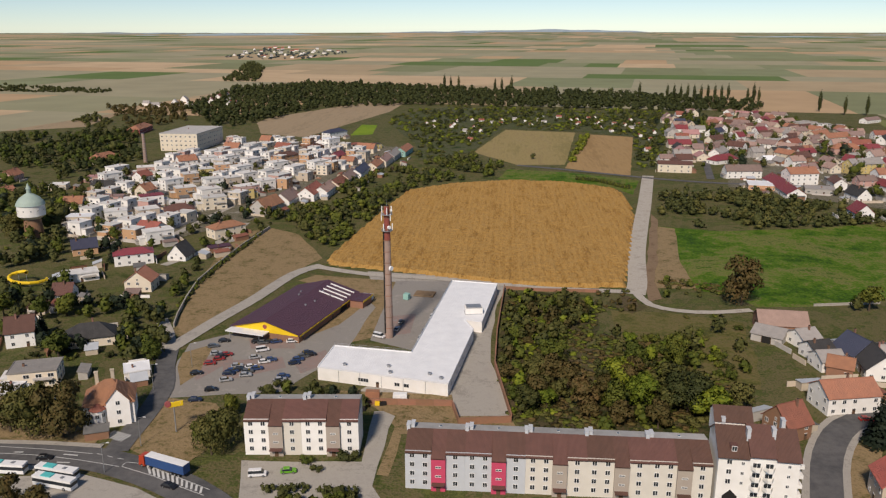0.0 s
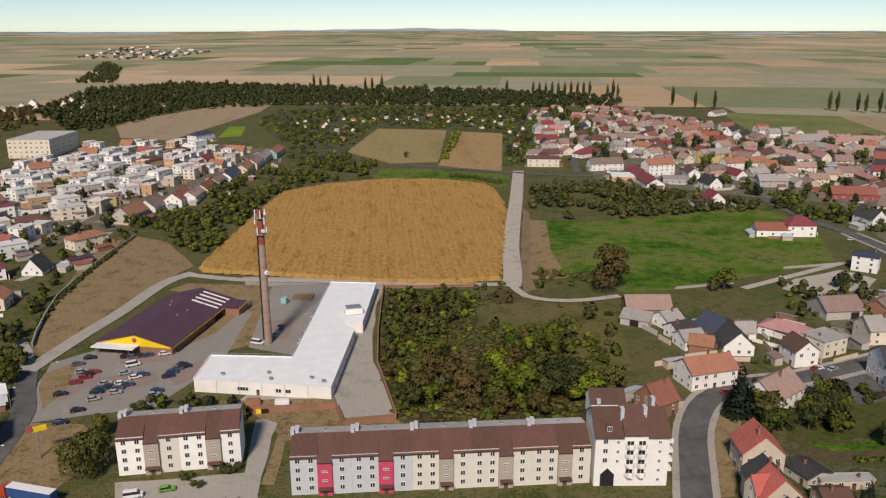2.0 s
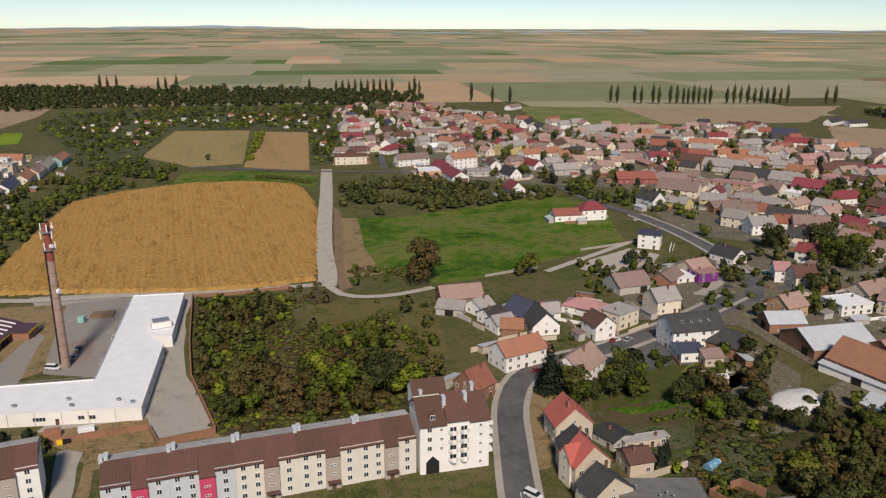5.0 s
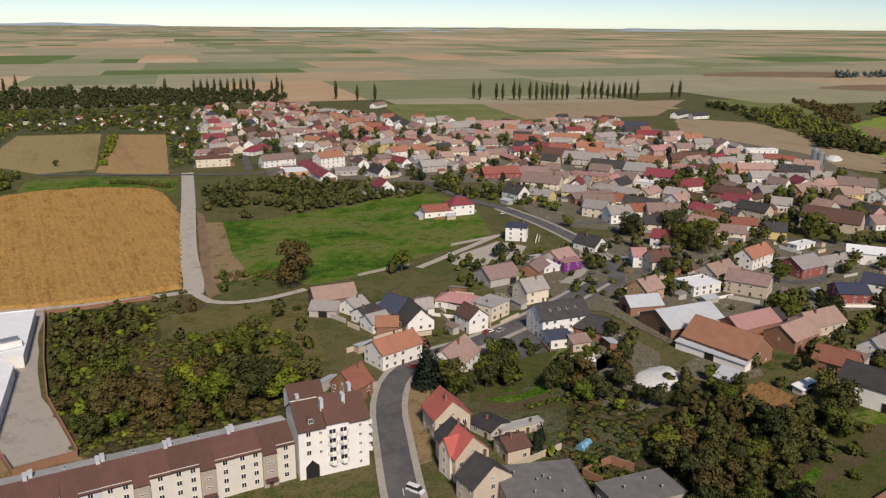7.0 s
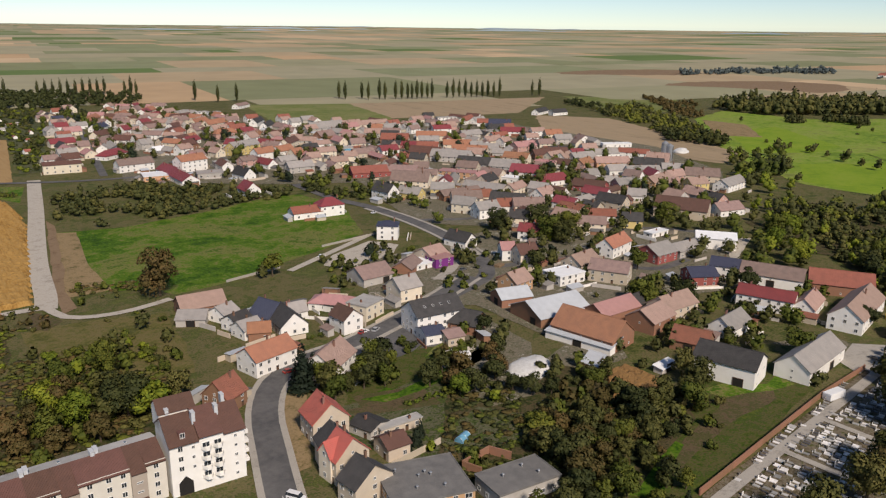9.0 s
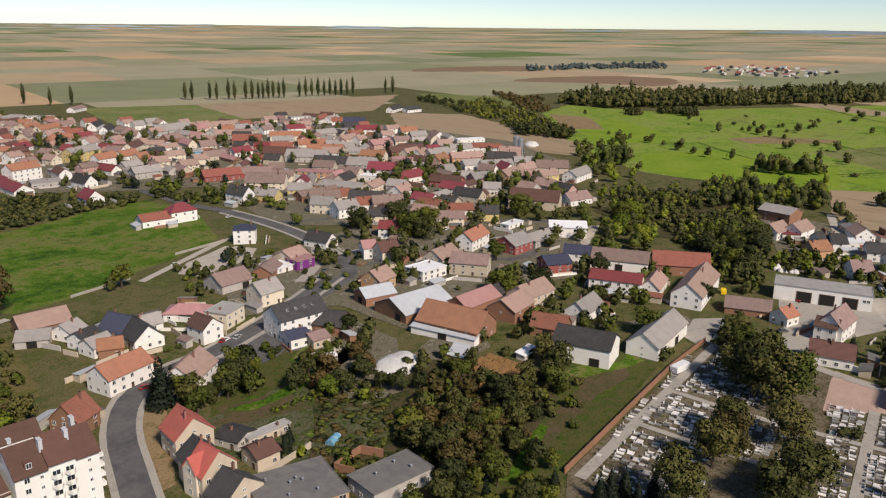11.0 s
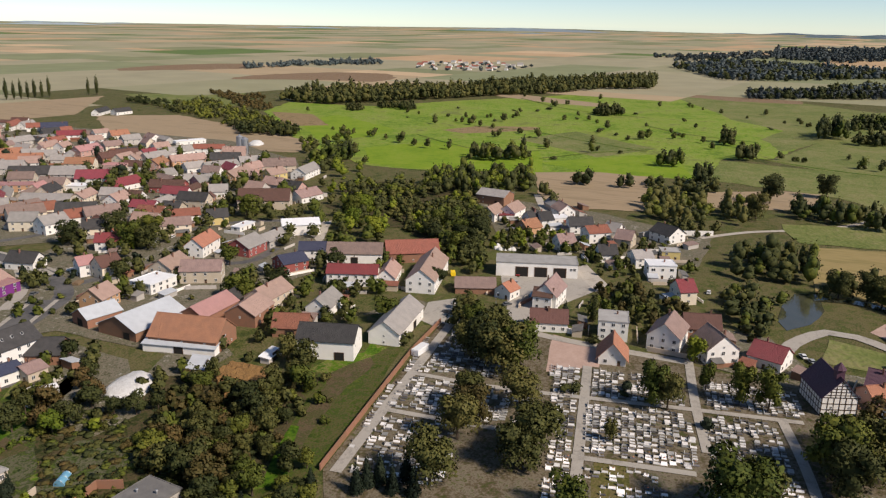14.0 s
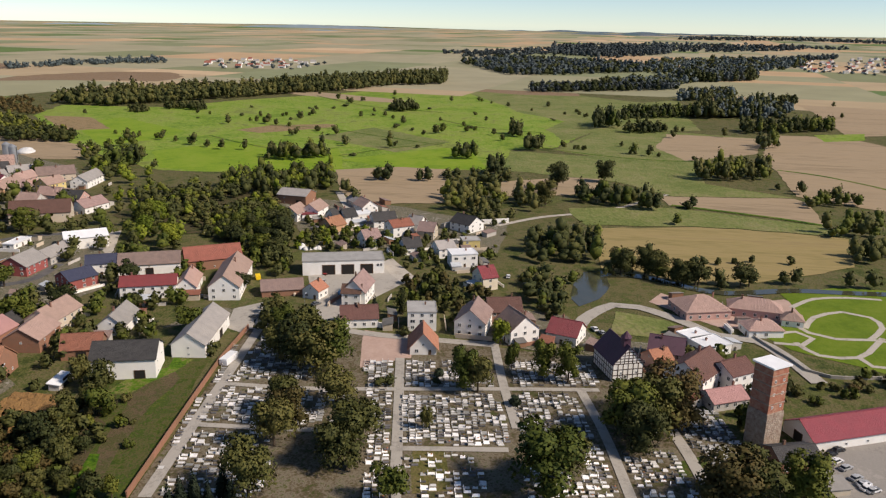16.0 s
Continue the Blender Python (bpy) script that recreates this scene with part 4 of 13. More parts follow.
def far_ridges():
    """Wooded ridge strips near the horizon; blue distance haze is put into their colour."""
    m = surf("haze_coloured_ridge", (0.26, 0.33, 0.40), (0.33, 0.39, 0.45), 300, 1.0, 0.0, spec=0.0)
    for k, (r, amp, off) in enumerate(((4930, 26, 0.0), (4700, 24, 2.0), (4430, 34, 5.0), (4150, 30, 8.0))):
        vs, fs = [], []
        for i in range(361):
            a = radians(-60 + i * 0.55)
            x, y = r * math.sin(a), r * math.cos(a)
            hill = (r - 4000) / 990 * (5 + 12 * noise.noise((math.cos(a) * 3.2, math.sin(a) * 3.2, 0.7)))
            h = amp * (noise.noise((a * 5 + k * 7, 1.3, k)) * 0.9 + 0.3 * noise.noise((a * 31, 2.1, k))) - off
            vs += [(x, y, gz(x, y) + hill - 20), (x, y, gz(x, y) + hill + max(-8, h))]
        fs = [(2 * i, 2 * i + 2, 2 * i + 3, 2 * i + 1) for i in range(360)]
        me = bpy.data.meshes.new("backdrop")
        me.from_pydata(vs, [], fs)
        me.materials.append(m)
        tagged(new("backdrop", me), "wooded ridge on the horizon, painted haze blue", "backdrop", "", "structure")


far_ridges()


# ---------------------------------------------------------------- groves and woods
def grove(poly, gap, low, high, leaves, seed, bush=0.0, conifer=0.0, group="trees of the town"):
    """Single trees and bushes over a piece of ground, clear of the houses."""
    rng = random.Random(seed)
    near = [h for h in HOUSES if min(p[0] for p in poly) - 25 < h[0] < max(p[0] for p in poly) + 25]
    for x, y in scatter(poly, gap, seed, near):
        leaf = rng.choice(leaves.split())
        k = rng.random()
        clump = noise.noise((x * 0.045, y * 0.045, 7.5))
        if gap >= 7.5 and clump < -0.05 and rng.random() < 0.6:
            continue
        if k >= bush and gap >= 7.5 and clump > 0.1:
            tree(x, y, high * rng.uniform(0.8, 1.25), leaf, "conifer" if k < bush + conifer else None, rng.uniform(0.9, 1.25), group=group)
            continue
        if k < bush:
            tree(x, y, rng.uniform(1.6, 3.4), leaf, "bush", rng.uniform(0.9, 1.4), group="bushes of the rough ground")
        elif k < bush + conifer:
            tree(x, y, rng.uniform(low, high), leaf, "conifer", rng.uniform(0.8, 1.0), group=group)
        else:
            tree(x, y, rng.uniform(low, high), leaf, None, rng.uniform(0.85, 1.15), group=group)


def hamlet(poly, gap, seed, label, k=1.0):
    """Far houses, too small to pick apart."""
    rng = random.Random(seed)
    bm = bmesh.new()
    for x, y in scatter(poly, gap, seed):
        L, W, he, hr, rot = rng.uniform(9, 18), rng.uniform(8, 11), rng.uniform(3.5, 6), rng.uniform(7, 10), radians(rng.choice((10, 100)) + rng.uniform(-8, 8))
        c, s, z = math.cos(rot), math.sin(rot), gz(x, y)
        L, W, he, hr = L * k, W * k, he * k, hr * k
        P = lambda u, v, h: (x + u * c - v * s, y + u * s + v * c, z + h)
        a, b = L / 2, W / 2
        solid(bm, [P(-a, -b, 0), P(a, -b, 0), P(a, b, 0), P(-a, b, 0), P(-a, -b, he), P(a, -b, he), P(a, b, he), P(-a, b, he), P(-a, 0, hr), P(a, 0, hr)], [(0, 1, 5, 4), (2, 3, 7, 6), (1, 2, 6, 9, 5), (3, 0, 4, 8, 7)], 0)
        solid(bm, [P(-a, -b - 0.4, he - 0.2), P(a, -b - 0.4, he - 0.2), P(a, b + 0.4, he - 0.2), P(-a, b + 0.4, he - 0.2), P(-a, 0, hr + 0.2), P(a, 0, hr + 0.2)], [(0, 1, 5, 4), (2, 3, 4, 5)], rng.choice((1, 1, 2)))
    return tagged(new("hamlet", mesh_of("hamlet", bm, WALLS["white"], ROOFS["red"], ROOFS["grey"])), label, "houses", "", "stuff")


# ---------------------------------------------------------------- walls and fences along a line
def wall_run(name, pts, h, thick, material, label, category="wall", cap=None):
    line = [Vector((*p, 0)) for p in pts]
    t = thing(name, line[0].x, line[0].y, 0, 0, label, category, "", "structure")
    n = 0
    for a, b in zip(line, line[1:]):
        L = (b - a).length
        rot = math.degrees(math.atan2((b - a).y, (b - a).x))
        k = max(1, round(L / 6))
        for i in range(k):
            c = a + (b - a) * (i + 0.5) / k - line[0]
            bm = boxes((0, 0, -0.1, L / k - 0.02, thick, h + 0.1))
            if cap:
                box(bm, 0, 0, h, L / k - 0.02, thick + 0.1, 0.1)
            o = part("panel", bm, material, t)
            o.matrix_basis = pose(c.x, c.y, 0, 0, 0, rot)
    return t


# ---------------------------------------------------------------- blocks of flats
M_PINKBAND = surf("raspberry_render", (0.55, 0.07, 0.13), (0.47, 0.06, 0.12), 2, 0.8, 0.1)
WALLS["pale_grey"] = surf("pale_grey_render", (0.52, 0.54, 0.56), (0.46, 0.48, 0.50), 3, 0.85, 0.1, 0.2)
WALLS["ivory"] = surf("ivory_render", (0.66, 0.62, 0.54), (0.58, 0.545, 0.475), 3, 0.85, 0.1, 0.2)
WALLS["taupe"] = surf("taupe_render", (0.40, 0.345, 0.285), (0.35, 0.30, 0.25), 3, 0.85, 0.1, 0.2)
WALLS["band"] = M_PINKBAND
SLIT = window_mesh(1.5, 0.55)


def flat_section(b, x0, w, main, stair, side, he=11.0, hr=14.0, depth=11.0, entry=True):
    """One stair's width of a block: a broad bay, a projecting stair bay and a narrow bay, with a steep front roof and a felted back."""
    wa, ws = w * 0.44, w * 0.24
    wb = w - wa - ws
    for name, x, ww, y, mat, top in (("bay", x0, wa, 0.0, main, he), ("stair_bay", x0 + wa, ws, -0.9, stair, he - 1.3), ("bay", x0 + wa + ws, wb, -0.1, side, he)):
        part(name, boxes((x + ww / 2, (depth + y) / 2, 0, ww - 0.01, depth - y, top)), WALLS[mat], b)
    for xa, xb, out in ((x0, x0 + wa, 0.5), (x0 + wa, x0 + wa + ws, 3.1), (x0 + wa + ws, x0 + w, 0.6)):
        y1 = -min(out, 1.3)
        z1 = he - 0.1 - (1.25 if out > 2 else 0.25)
        top = [(xa, y1, z1), (xb, y1, z1), (xb, 6.4, hr), (xa, 6.4, hr)]
        bm = bmesh.new()
        solid(bm, top + [(p[0], p[1] + 0.15, p[2] - 0.35) for p in top], [(0, 1, 2, 3), (7, 6, 5, 4), (0, 4, 5, 1), (1, 5, 6, 2), (3, 7, 4, 0), (2, 6, 7, 3)])
        bmesh.ops.recalc_face_normals(bm, faces=bm.faces)
        part("roof", bm, ROOFS["brown"], b, "brown tiled front slope")
    bm = bmesh.new()
    solid(bm, [(x0, 6.4, he), (x0 + w, 6.4, he), (x0 + w, depth, he), (x0, depth, he), (x0, 6.4, hr - 0.05), (x0 + w, 6.4, hr - 0.05), (x0 + w, depth + 0.3, hr - 1.0), (x0, depth + 0.3, hr - 1.0)], [(0, 1, 5, 4), (1, 2, 6, 5), (2, 3, 7, 6), (3, 0, 4, 7), (4, 5, 6, 7)])
    bmesh.ops.recalc_face_normals(bm, faces=bm.faces)
    part("back_roof", bm, ROOFS["felt"], b, "grey felted back roof")
    for i in range(4):
        z = 1.3 + i * 2.55
        for x in (x0 + wa * 0.27, x0 + wa * 0.76):
            child("window", WIN, b, pose(x, -0.05, z))
        child("window", WIN, b, pose(x0 + wa + ws + wb * 0.5, -0.15, z))
        if i and z < he - 2:
            child("window", SLIT, b, pose(x0 + wa + ws / 2, -0.95, z + 0.3))
    if entry:
        child("door", DOOR, b, pose(x0 + wa + ws / 2, -0.98, 0))
        part("canopy", boxes((x0 + wa + ws / 2, -1.7, 2.4, ws * 0.9, 1.7, 0.15)), ROOFS["brown"], b)
    for dx in (0.2, 1.3):
        part("vent", boxes((x0 + dx, 7.0 + dx * 0.6, hr - 0.6, 0.9, 2.2, 1.5), (x0 + dx, 7.0 + dx * 0.6, hr + 0.9, 1.05, 2.4, 0.14)), WALLS["pale_grey"], b)
    child("skylight", SKYLIGHT, b, pose(x0 + w * 0.55, 8.5, hr - 0.38, -11))


def flats(x0, y0, x1, y1, sections, label):
    """A row of sections along the front from (x0, y0) to (x1, y1)."""
    L = math.hypot(x1 - x0, y1 - y0)
    b = thing("apartment_block", x0, y0, 0, math.degrees(math.atan2(y1 - y0, x1 - x0)), label, "apartment block")
    w = L / len(sections)
    HOUSES.extend([(x0 + (x1 - x0) * k / 8, y0 + (y1 - y0) * k / 8 + 6, 10) for k in range(9)])
    for i, (main, stair, side) in enumerate(sections):
        flat_section(b, i * w, w, main, stair, side)
    return b


def corner_block(x, y, rot, L=19.0, W=13.0, he=14.6, hr=19.0):
    """The taller gabled end of the long block, with an archway and stacked balconies."""
    b = thing("corner_tower_block", x, y, 0, rot, "white five-storey corner block with brown gables and balconies", "apartment block")
    HOUSES.append((x + 9, y + 5, 14))
    bm = bmesh.new()
    solid(bm, [(0, 0, 0), (L, 0, 0), (L, W, 0), (0, W, 0), (0, 0, he), (L, 0, he), (L, W, he), (0, W, he), (0, 7.0, hr - 0.2), (L, 7.0, hr - 0.2)], [(0, 1, 5, 4), (2, 3, 7, 6), (1, 2, 6, 9, 5), (3, 0, 4, 8, 7)])
    part("wall", bm, WALLS["white"], b)
    for xa, xb, zo in ((-0.3, 7.2, 0.0), (7.2, 13.4, 0.7), (13.4, L + 0.3, 0.0)):
        k = (hr - he) / 7.0
        top = [(xa, -0.8, he - 0.8 * k + zo), (xb, -0.8, he - 0.8 * k + zo), (xb, 7.0, hr + zo), (xa, 7.0, hr + zo), (xa, W + 0.5, he + zo), (xb, W + 0.5, he + zo)]
        bm = bmesh.new()
        solid(bm, [(p[0], p[1], p[2] + 0.3) for p in top] + top, [(0, 1, 2, 3), (3, 2, 5, 4), (7, 6, 9, 8), (8, 9, 10, 11), (0, 6, 7, 1), (4, 5, 11, 10), (0, 3, 9, 6), (3, 4, 10, 9), (1, 7, 8, 2), (2, 8, 11, 5)])
        bmesh.ops.recalc_face_normals(bm, faces=bm.faces)
        part("roof", bm, ROOFS["brown"], b)
    bm = bmesh.new()
    solid(bm, [(0, 8, he), (9, 8, he), (9, 15, he), (0, 15, he), (0, 8, hr + 0.5), (9, 8, hr + 0.5), (9, 15, hr + 0.5), (0, 15, hr + 0.5), (0, 11.5, hr + 3.2), (9, 11.5, hr + 3.2)], [(0, 1, 5, 4), (2, 3, 7, 6), (1, 2, 6, 9, 5), (3, 0, 4, 8, 7)])
    part("stair_head", bm, WALLS["white"], b)
    bm = bmesh.new()
    solid(bm, [(-0.3, 7.6, hr + 0.45), (9.3, 7.6, hr + 0.45), (9.3, 11.5, hr + 3.4), (-0.3, 11.5, hr + 3.4), (-0.3, 15.4, hr + 0.45), (9.3, 15.4, hr + 0.45)], [(0, 1, 2, 3), (3, 2, 5, 4)])
    part("roof", bm, ROOFS["brown"], b)
    # near-black slab on the wall; the passage's shade is painted, nothing is cut
    part("archway", solid(bmesh.new(), [(1.6, -0.04, 0), (5.2, -0.04, 0), (5.2, -0.04, 3.4), (3.4, -0.04, 5.2), (1.6, -0.04, 3.4), (1.6, 0.3, 0), (5.2, 0.3, 0), (5.2, 0.3, 3.4), (3.4, 0.3, 5.2), (1.6, 0.3, 3.4)], [(0, 1, 2, 3, 4), (0, 5, 6, 1), (1, 6, 7, 2), (2, 7, 8, 3), (3, 8, 9, 4), (4, 9, 5, 0)]), M_DARK, b, "pointed archway painted as a dark panel")
    for i in range(5):
        z = 1.4 + i * 2.7
        if i > 1:
            child("window", WIN, b, pose(2.6, -0.05, z))
            child("window", WIN_SMALL, b, pose(5.8, -0.05, z))
        child("window", WIN_SMALL, b, pose(16.6, -0.05, z))
        if i:
            for x in (9.0, 12.0):
                bm = bmesh.new()
                solid(bm, [(x - 1.4, 0, z - 0.9), (x + 1.4, 0, z - 0.9), (x + 0.5, -1.7, z - 0.9), (x - 0.5, -1.7, z - 0.9), (x - 1.4, 0, z + 0.15), (x + 1.4, 0, z + 0.15), (x + 0.5, -1.7, z + 0.15), (x - 0.5, -1.7, z + 0.15)], [(3, 2, 1, 0), (0, 4, 7, 3), (3, 7, 6, 2), (2, 6, 5, 1)])
                part("balcony", bm, WALLS["white"], b)
            child("window", WIN_WIDE, b, pose(9.0, -0.05, z - 0.5))
            child("window", WIN_WIDE, b, pose(12.0, -0.05, z - 0.5))
            part("side_balcony", boxes((L + 0.8, 3.0, z - 0.9, 1.6, 2.6, 1.0)), WALLS["white"], b)
            child("window", WIN, b, pose(0, 0, 0, 0, 0, 90) @ pose(7.5, -L - 0.05, z))
    for x, y2, h in ((7.3, 4.2, 1.9), (13.4, 5.0, 1.9), (2.0, 8.6, 2.2), (16.5, 9.2, 2.4)):
        part("vent", boxes((x, y2, hr - 2.0, 0.9, 1.8, h + 1.2), (x, y2, hr - 0.8 + h, 1.05, 2.0, 0.14)), WALLS["pale_grey"], b)
    part("dormer", boxes((3.6, 1.9, he + 0.6, 1.8, 2.2, 1.5)), ROOFS["brown"], b)
    child("window", WIN, b, pose(3.6, 0.75, he + 0.75))
    return b


# ---------------------------------------------------------------- hall, shop, chimneys and towers
def prism(name, pts, z0, z1, material, parent):
    bm = bmesh.new()
    lo = [bm.verts.new((*p, z0)) for p in pts]
    hi = [bm.verts.new((*p, z1)) for p in pts]
    for i in range(len(pts)):
        j = (i + 1) % len(pts)
        bm.faces.new((lo[i], lo[j], hi[j], hi[i]))
    bm.faces.new(hi)
    bm.faces.new(lo[::-1])
    bmesh.ops.recalc_face_normals(bm, faces=bm.faces)
    return part(name, bm, material, parent)


def white_hall(pts, h=4.6):
    b = thing("hall", 0, 0, 0, 0, "low white L-shaped hall with a white sheet roof", "hall")
    prism("wall", pts, 0, h - 0.25, WALLS["white"], b)
    cx, cy = sum(p[0] for p in pts) / len(pts), sum(p[1] for p in pts) / len(pts)
    prism("roof", pts, h - 0.25, h, ROOFS["white"], b)
    for (xa, ya), (xb, yb) in zip(pts, pts[1:] + pts[:1]):
        L, rot = math.hypot(xb - xa, yb - ya), math.degrees(math.atan2(yb - ya, xb - xa))
        o = part("parapet", boxes((0, 0, 0, L, 0.3, 0.3)), ROOFS["white"], b)
        o.matrix_basis = pose((xa + xb) / 2, (ya + yb) / 2, h, 0, 0, rot)
        HOUSES.extend([(xa + (xb - xa) * k / 4, ya + (yb - ya) * k / 4, 9) for k in range(5)])
    (xa, ya), (xb, yb) = pts[0], pts[1]
    L, rot = math.hypot(xb - xa, yb - ya), math.degrees(math.atan2(yb - ya, xb - xa))
    base = pose(xa, ya, 0, 0, 0, rot)
    for k in (0.34, 0.38, 0.62, 0.69):
        child("window", WIN_WIDE, b, base @ pose(L * k, -0.04, 1.4))
    child("door", DOOR, b, base @ pose(L * 0.47, -0.04, 0))
    for k in range(1, 6):
        o = part("joint_strip", boxes((0, 0, 0, 0.12, 0.08, h - 0.3)), M_STEEL, b)
        o.matrix_basis = base @ pose(L * k / 6, -0.04, 0)
    for k, d in ((0.18, 4), (0.5, 7), (0.55, 2.5), (0.83, 5), (0.93, 3)):
        o = part("roof_vent", boxes((0, 0, 0, 0.9, 0.9, 0.7), (0, 0, 0.7, 1.2, 1.2, 0.12)), M_STEEL, b)
        o.matrix_basis = base @ pose(L * k, d, h)
    (xa, ya), (xb, yb) = pts[1], pts[2]
    L, rot = math.hypot(xb - xa, yb - ya), math.degrees(math.atan2(yb - ya, xb - xa))
    base = pose(xa, ya, 0, 0, 0, rot)
    for k in (0.12, 0.3, 0.42, 0.55, 0.8):
        child("window", WIN, b, base @ pose(L * k, -0.04, 1.4))
    return b


def railing(name, pts, h, label, gap=2.0):
    """Thin posts and rails along a roof edge."""
    t = thing(name, pts[0][0], pts[0][1], pts[0][2], 0, label, "railing")
    o = Vector(pts[0])
    for a, b in zip(pts, pts[1:]):
        a, b = Vector(a) - o, Vector(b) - o
        n = max(1, int((b - a).length / gap))
        for i in range(n):
            p = a + (b - a) * i / n
            part("post", tube(bmesh.new(), p, p + Vector((0, 0, h)), 0.05, 0.05, 5), M_STEEL, t)
        for z in (h * 0.5, h):
            part("rail", tube(bmesh.new(), a + Vector((0, 0, z)), b + Vector((0, 0, z)), 0.04, 0.04, 5), M_STEEL, t)
    return t


M_YELLOW = surf("yellow_fascia", (0.80, 0.55, 0.02), (0.74, 0.50, 0.02), 3, 0.5, 0.05)
M_WHITE = surf("white_panel", (0.78, 0.78, 0.77), (0.70, 0.70, 0.69), 2, 0.5, 0.05)


def shop(x, y, rot, L=52.0, W=29.0, he=3.6, hr=7.4):
    b = thing("shop", x, y, 0, rot, "single-storey brick shop with plum roof and yellow gable", "shop")
    HOUSES.extend([(x - 6, y - 15, 17), (x, y, 18), (x + 8, y + 15, 17)])
    a, w = L / 2, W / 2
    bm = bmesh.new()
    solid(bm, [(-a, -w, 0), (a, -w, 0), (a, w, 0), (-a, w, 0), (-a, -w, he), (a, -w, he), (a, w, he), (-a, w, he), (-a, 0, hr - 0.1), (a, 0, hr - 0.1)], [(0, 1, 5, 4), (2, 3, 7, 6), (1, 2, 6, 9, 5), (3, 0, 4, 8, 7)])
    part("wall", bm, WALLS["brick"], b)
    o, k = 0.9, (hr - he) / w
    top = [(-a - o, -w - o, he - o * k), (a + o, -w - o, he - o * k), (a + o, 0, hr), (-a - o, 0, hr), (-a - o, w + o, he - o * k), (a + o, w + o, he - o * k)]
    bm = bmesh.new()
    solid(bm, [(p[0], p[1], p[2] + 0.25) for p in top] + top, [(0, 1, 2, 3), (3, 2, 5, 4), (7, 6, 9, 8), (8, 9, 10, 11), (0, 6, 7, 1), (4, 5, 11, 10), (0, 3, 9, 6), (3, 4, 10, 9), (1, 7, 8, 2), (2, 8, 11, 5)])
    bmesh.ops.recalc_face_normals(bm, faces=bm.faces)
    part("roof", bm, ROOFS["plum"], b, "plum tiled low-pitched roof")
    bm = bmesh.new()
    solid(bm, [(-a - 0.12, -w + 0.4, 2.6), (-a - 0.12, w - 0.4, 2.6), (-a - 0.12, w - 0.4, he - 0.1), (-a - 0.12, 0, hr - 0.5), (-a - 0.12, -w + 0.4, he - 0.1), (-a + 0.05, -w + 0.4, 2.6), (-a + 0.05, w - 0.4, 2.6), (-a + 0.05, w - 0.4, he - 0.1), (-a + 0.05, 0, hr - 0.5), (-a + 0.05, -w + 0.4, he - 0.1)], [(0, 1, 2, 3, 4), (0, 5, 6, 1), (1, 6, 7, 2), (2, 7, 8, 3), (3, 8, 9, 4), (4, 9, 5, 0)])
    part("gable_panel", bm, M_YELLOW, b, "yellow gable panel")
    bm = bmesh.new()
    tube(bm, (-a - 0.2, 0, 4.9), (-a - 0.12, 0, 4.9), 0.9, 0.9, 16)
    part("sign_disc", bm, WALLS["red"], b, "round dark red sign")
    part("canopy", boxes((-a - 2.4, w * 0.45, 2.9, 4.6, w * 1.15, 0.35)), M_WHITE, b, "white flat entrance canopy")
    for yy in (w * 0.02, w * 0.9):
        part("canopy_post", boxes((-a - 4.2, yy, 0, 0.2, 0.2, 2.9)), M_STEEL, b)
    part("eaves_band", boxes((0, -w - 0.95, he - o * k - 0.35, L + 2 * o, 0.12, 0.4)), M_YELLOW, b, "yellow eaves band")
    part("shop_window", boxes((-a - 0.05, w * 0.4, 0.4, 0.1, 8, 2.0)), M_GLASS, b)
    for xx in (-a + 3, 2, 9):
        child("door", DOOR, b, pose(xx, -w - 0.04, 0))
    # near-black slab on the solid wall paints the bay's dark inside
    part("loading_bay", boxes((a - 14, -w - 0.05, 0, 6, 0.2, 2.8)), M_DARK, b)
    for xx, yy in ((-3, -5), (6, 3), (3, -6), (13, -8), (14, -4), (11, 5)):
        part("roof_vent", boxes((xx, yy, he + (w - abs(yy)) * k - 0.2, 0.6, 0.6, 1.0)), M_STEEL, b)
    slope = math.degrees(math.atan2(hr - he, w))
    for xx in (13, 16.5, 20, 23.5):
        o = part("roof_fin", boxes((0, 0, 0, 0.35, w * 0.8, 0.5)), M_WHITE, b, "white roof fin")
        o.matrix_basis = pose(xx, -w * 0.58, he + 0.42 * (hr - he) + 0.2, slope, 0, 0)
    part("rear_wing", boxes((a - 5, -w - 3.4, 0, 9, 7, 3.3)), WALLS["brick"], b)
    part("wing_roof", boxes((a - 5, -w - 3.6, 3.3, 10, 7.6, 0.35)), ROOFS["plum"], b)
    part("wing_band", boxes((a - 5, -w - 7.46, 2.9, 10, 0.12, 0.75)), M_YELLOW, b, "yellow eaves band")
    part("cold_unit", boxes((a + 2.0, -w - 3.5, 0, 3.0, 5, 2.4)), M_WHITE, b, "white cooling unit")
    return b


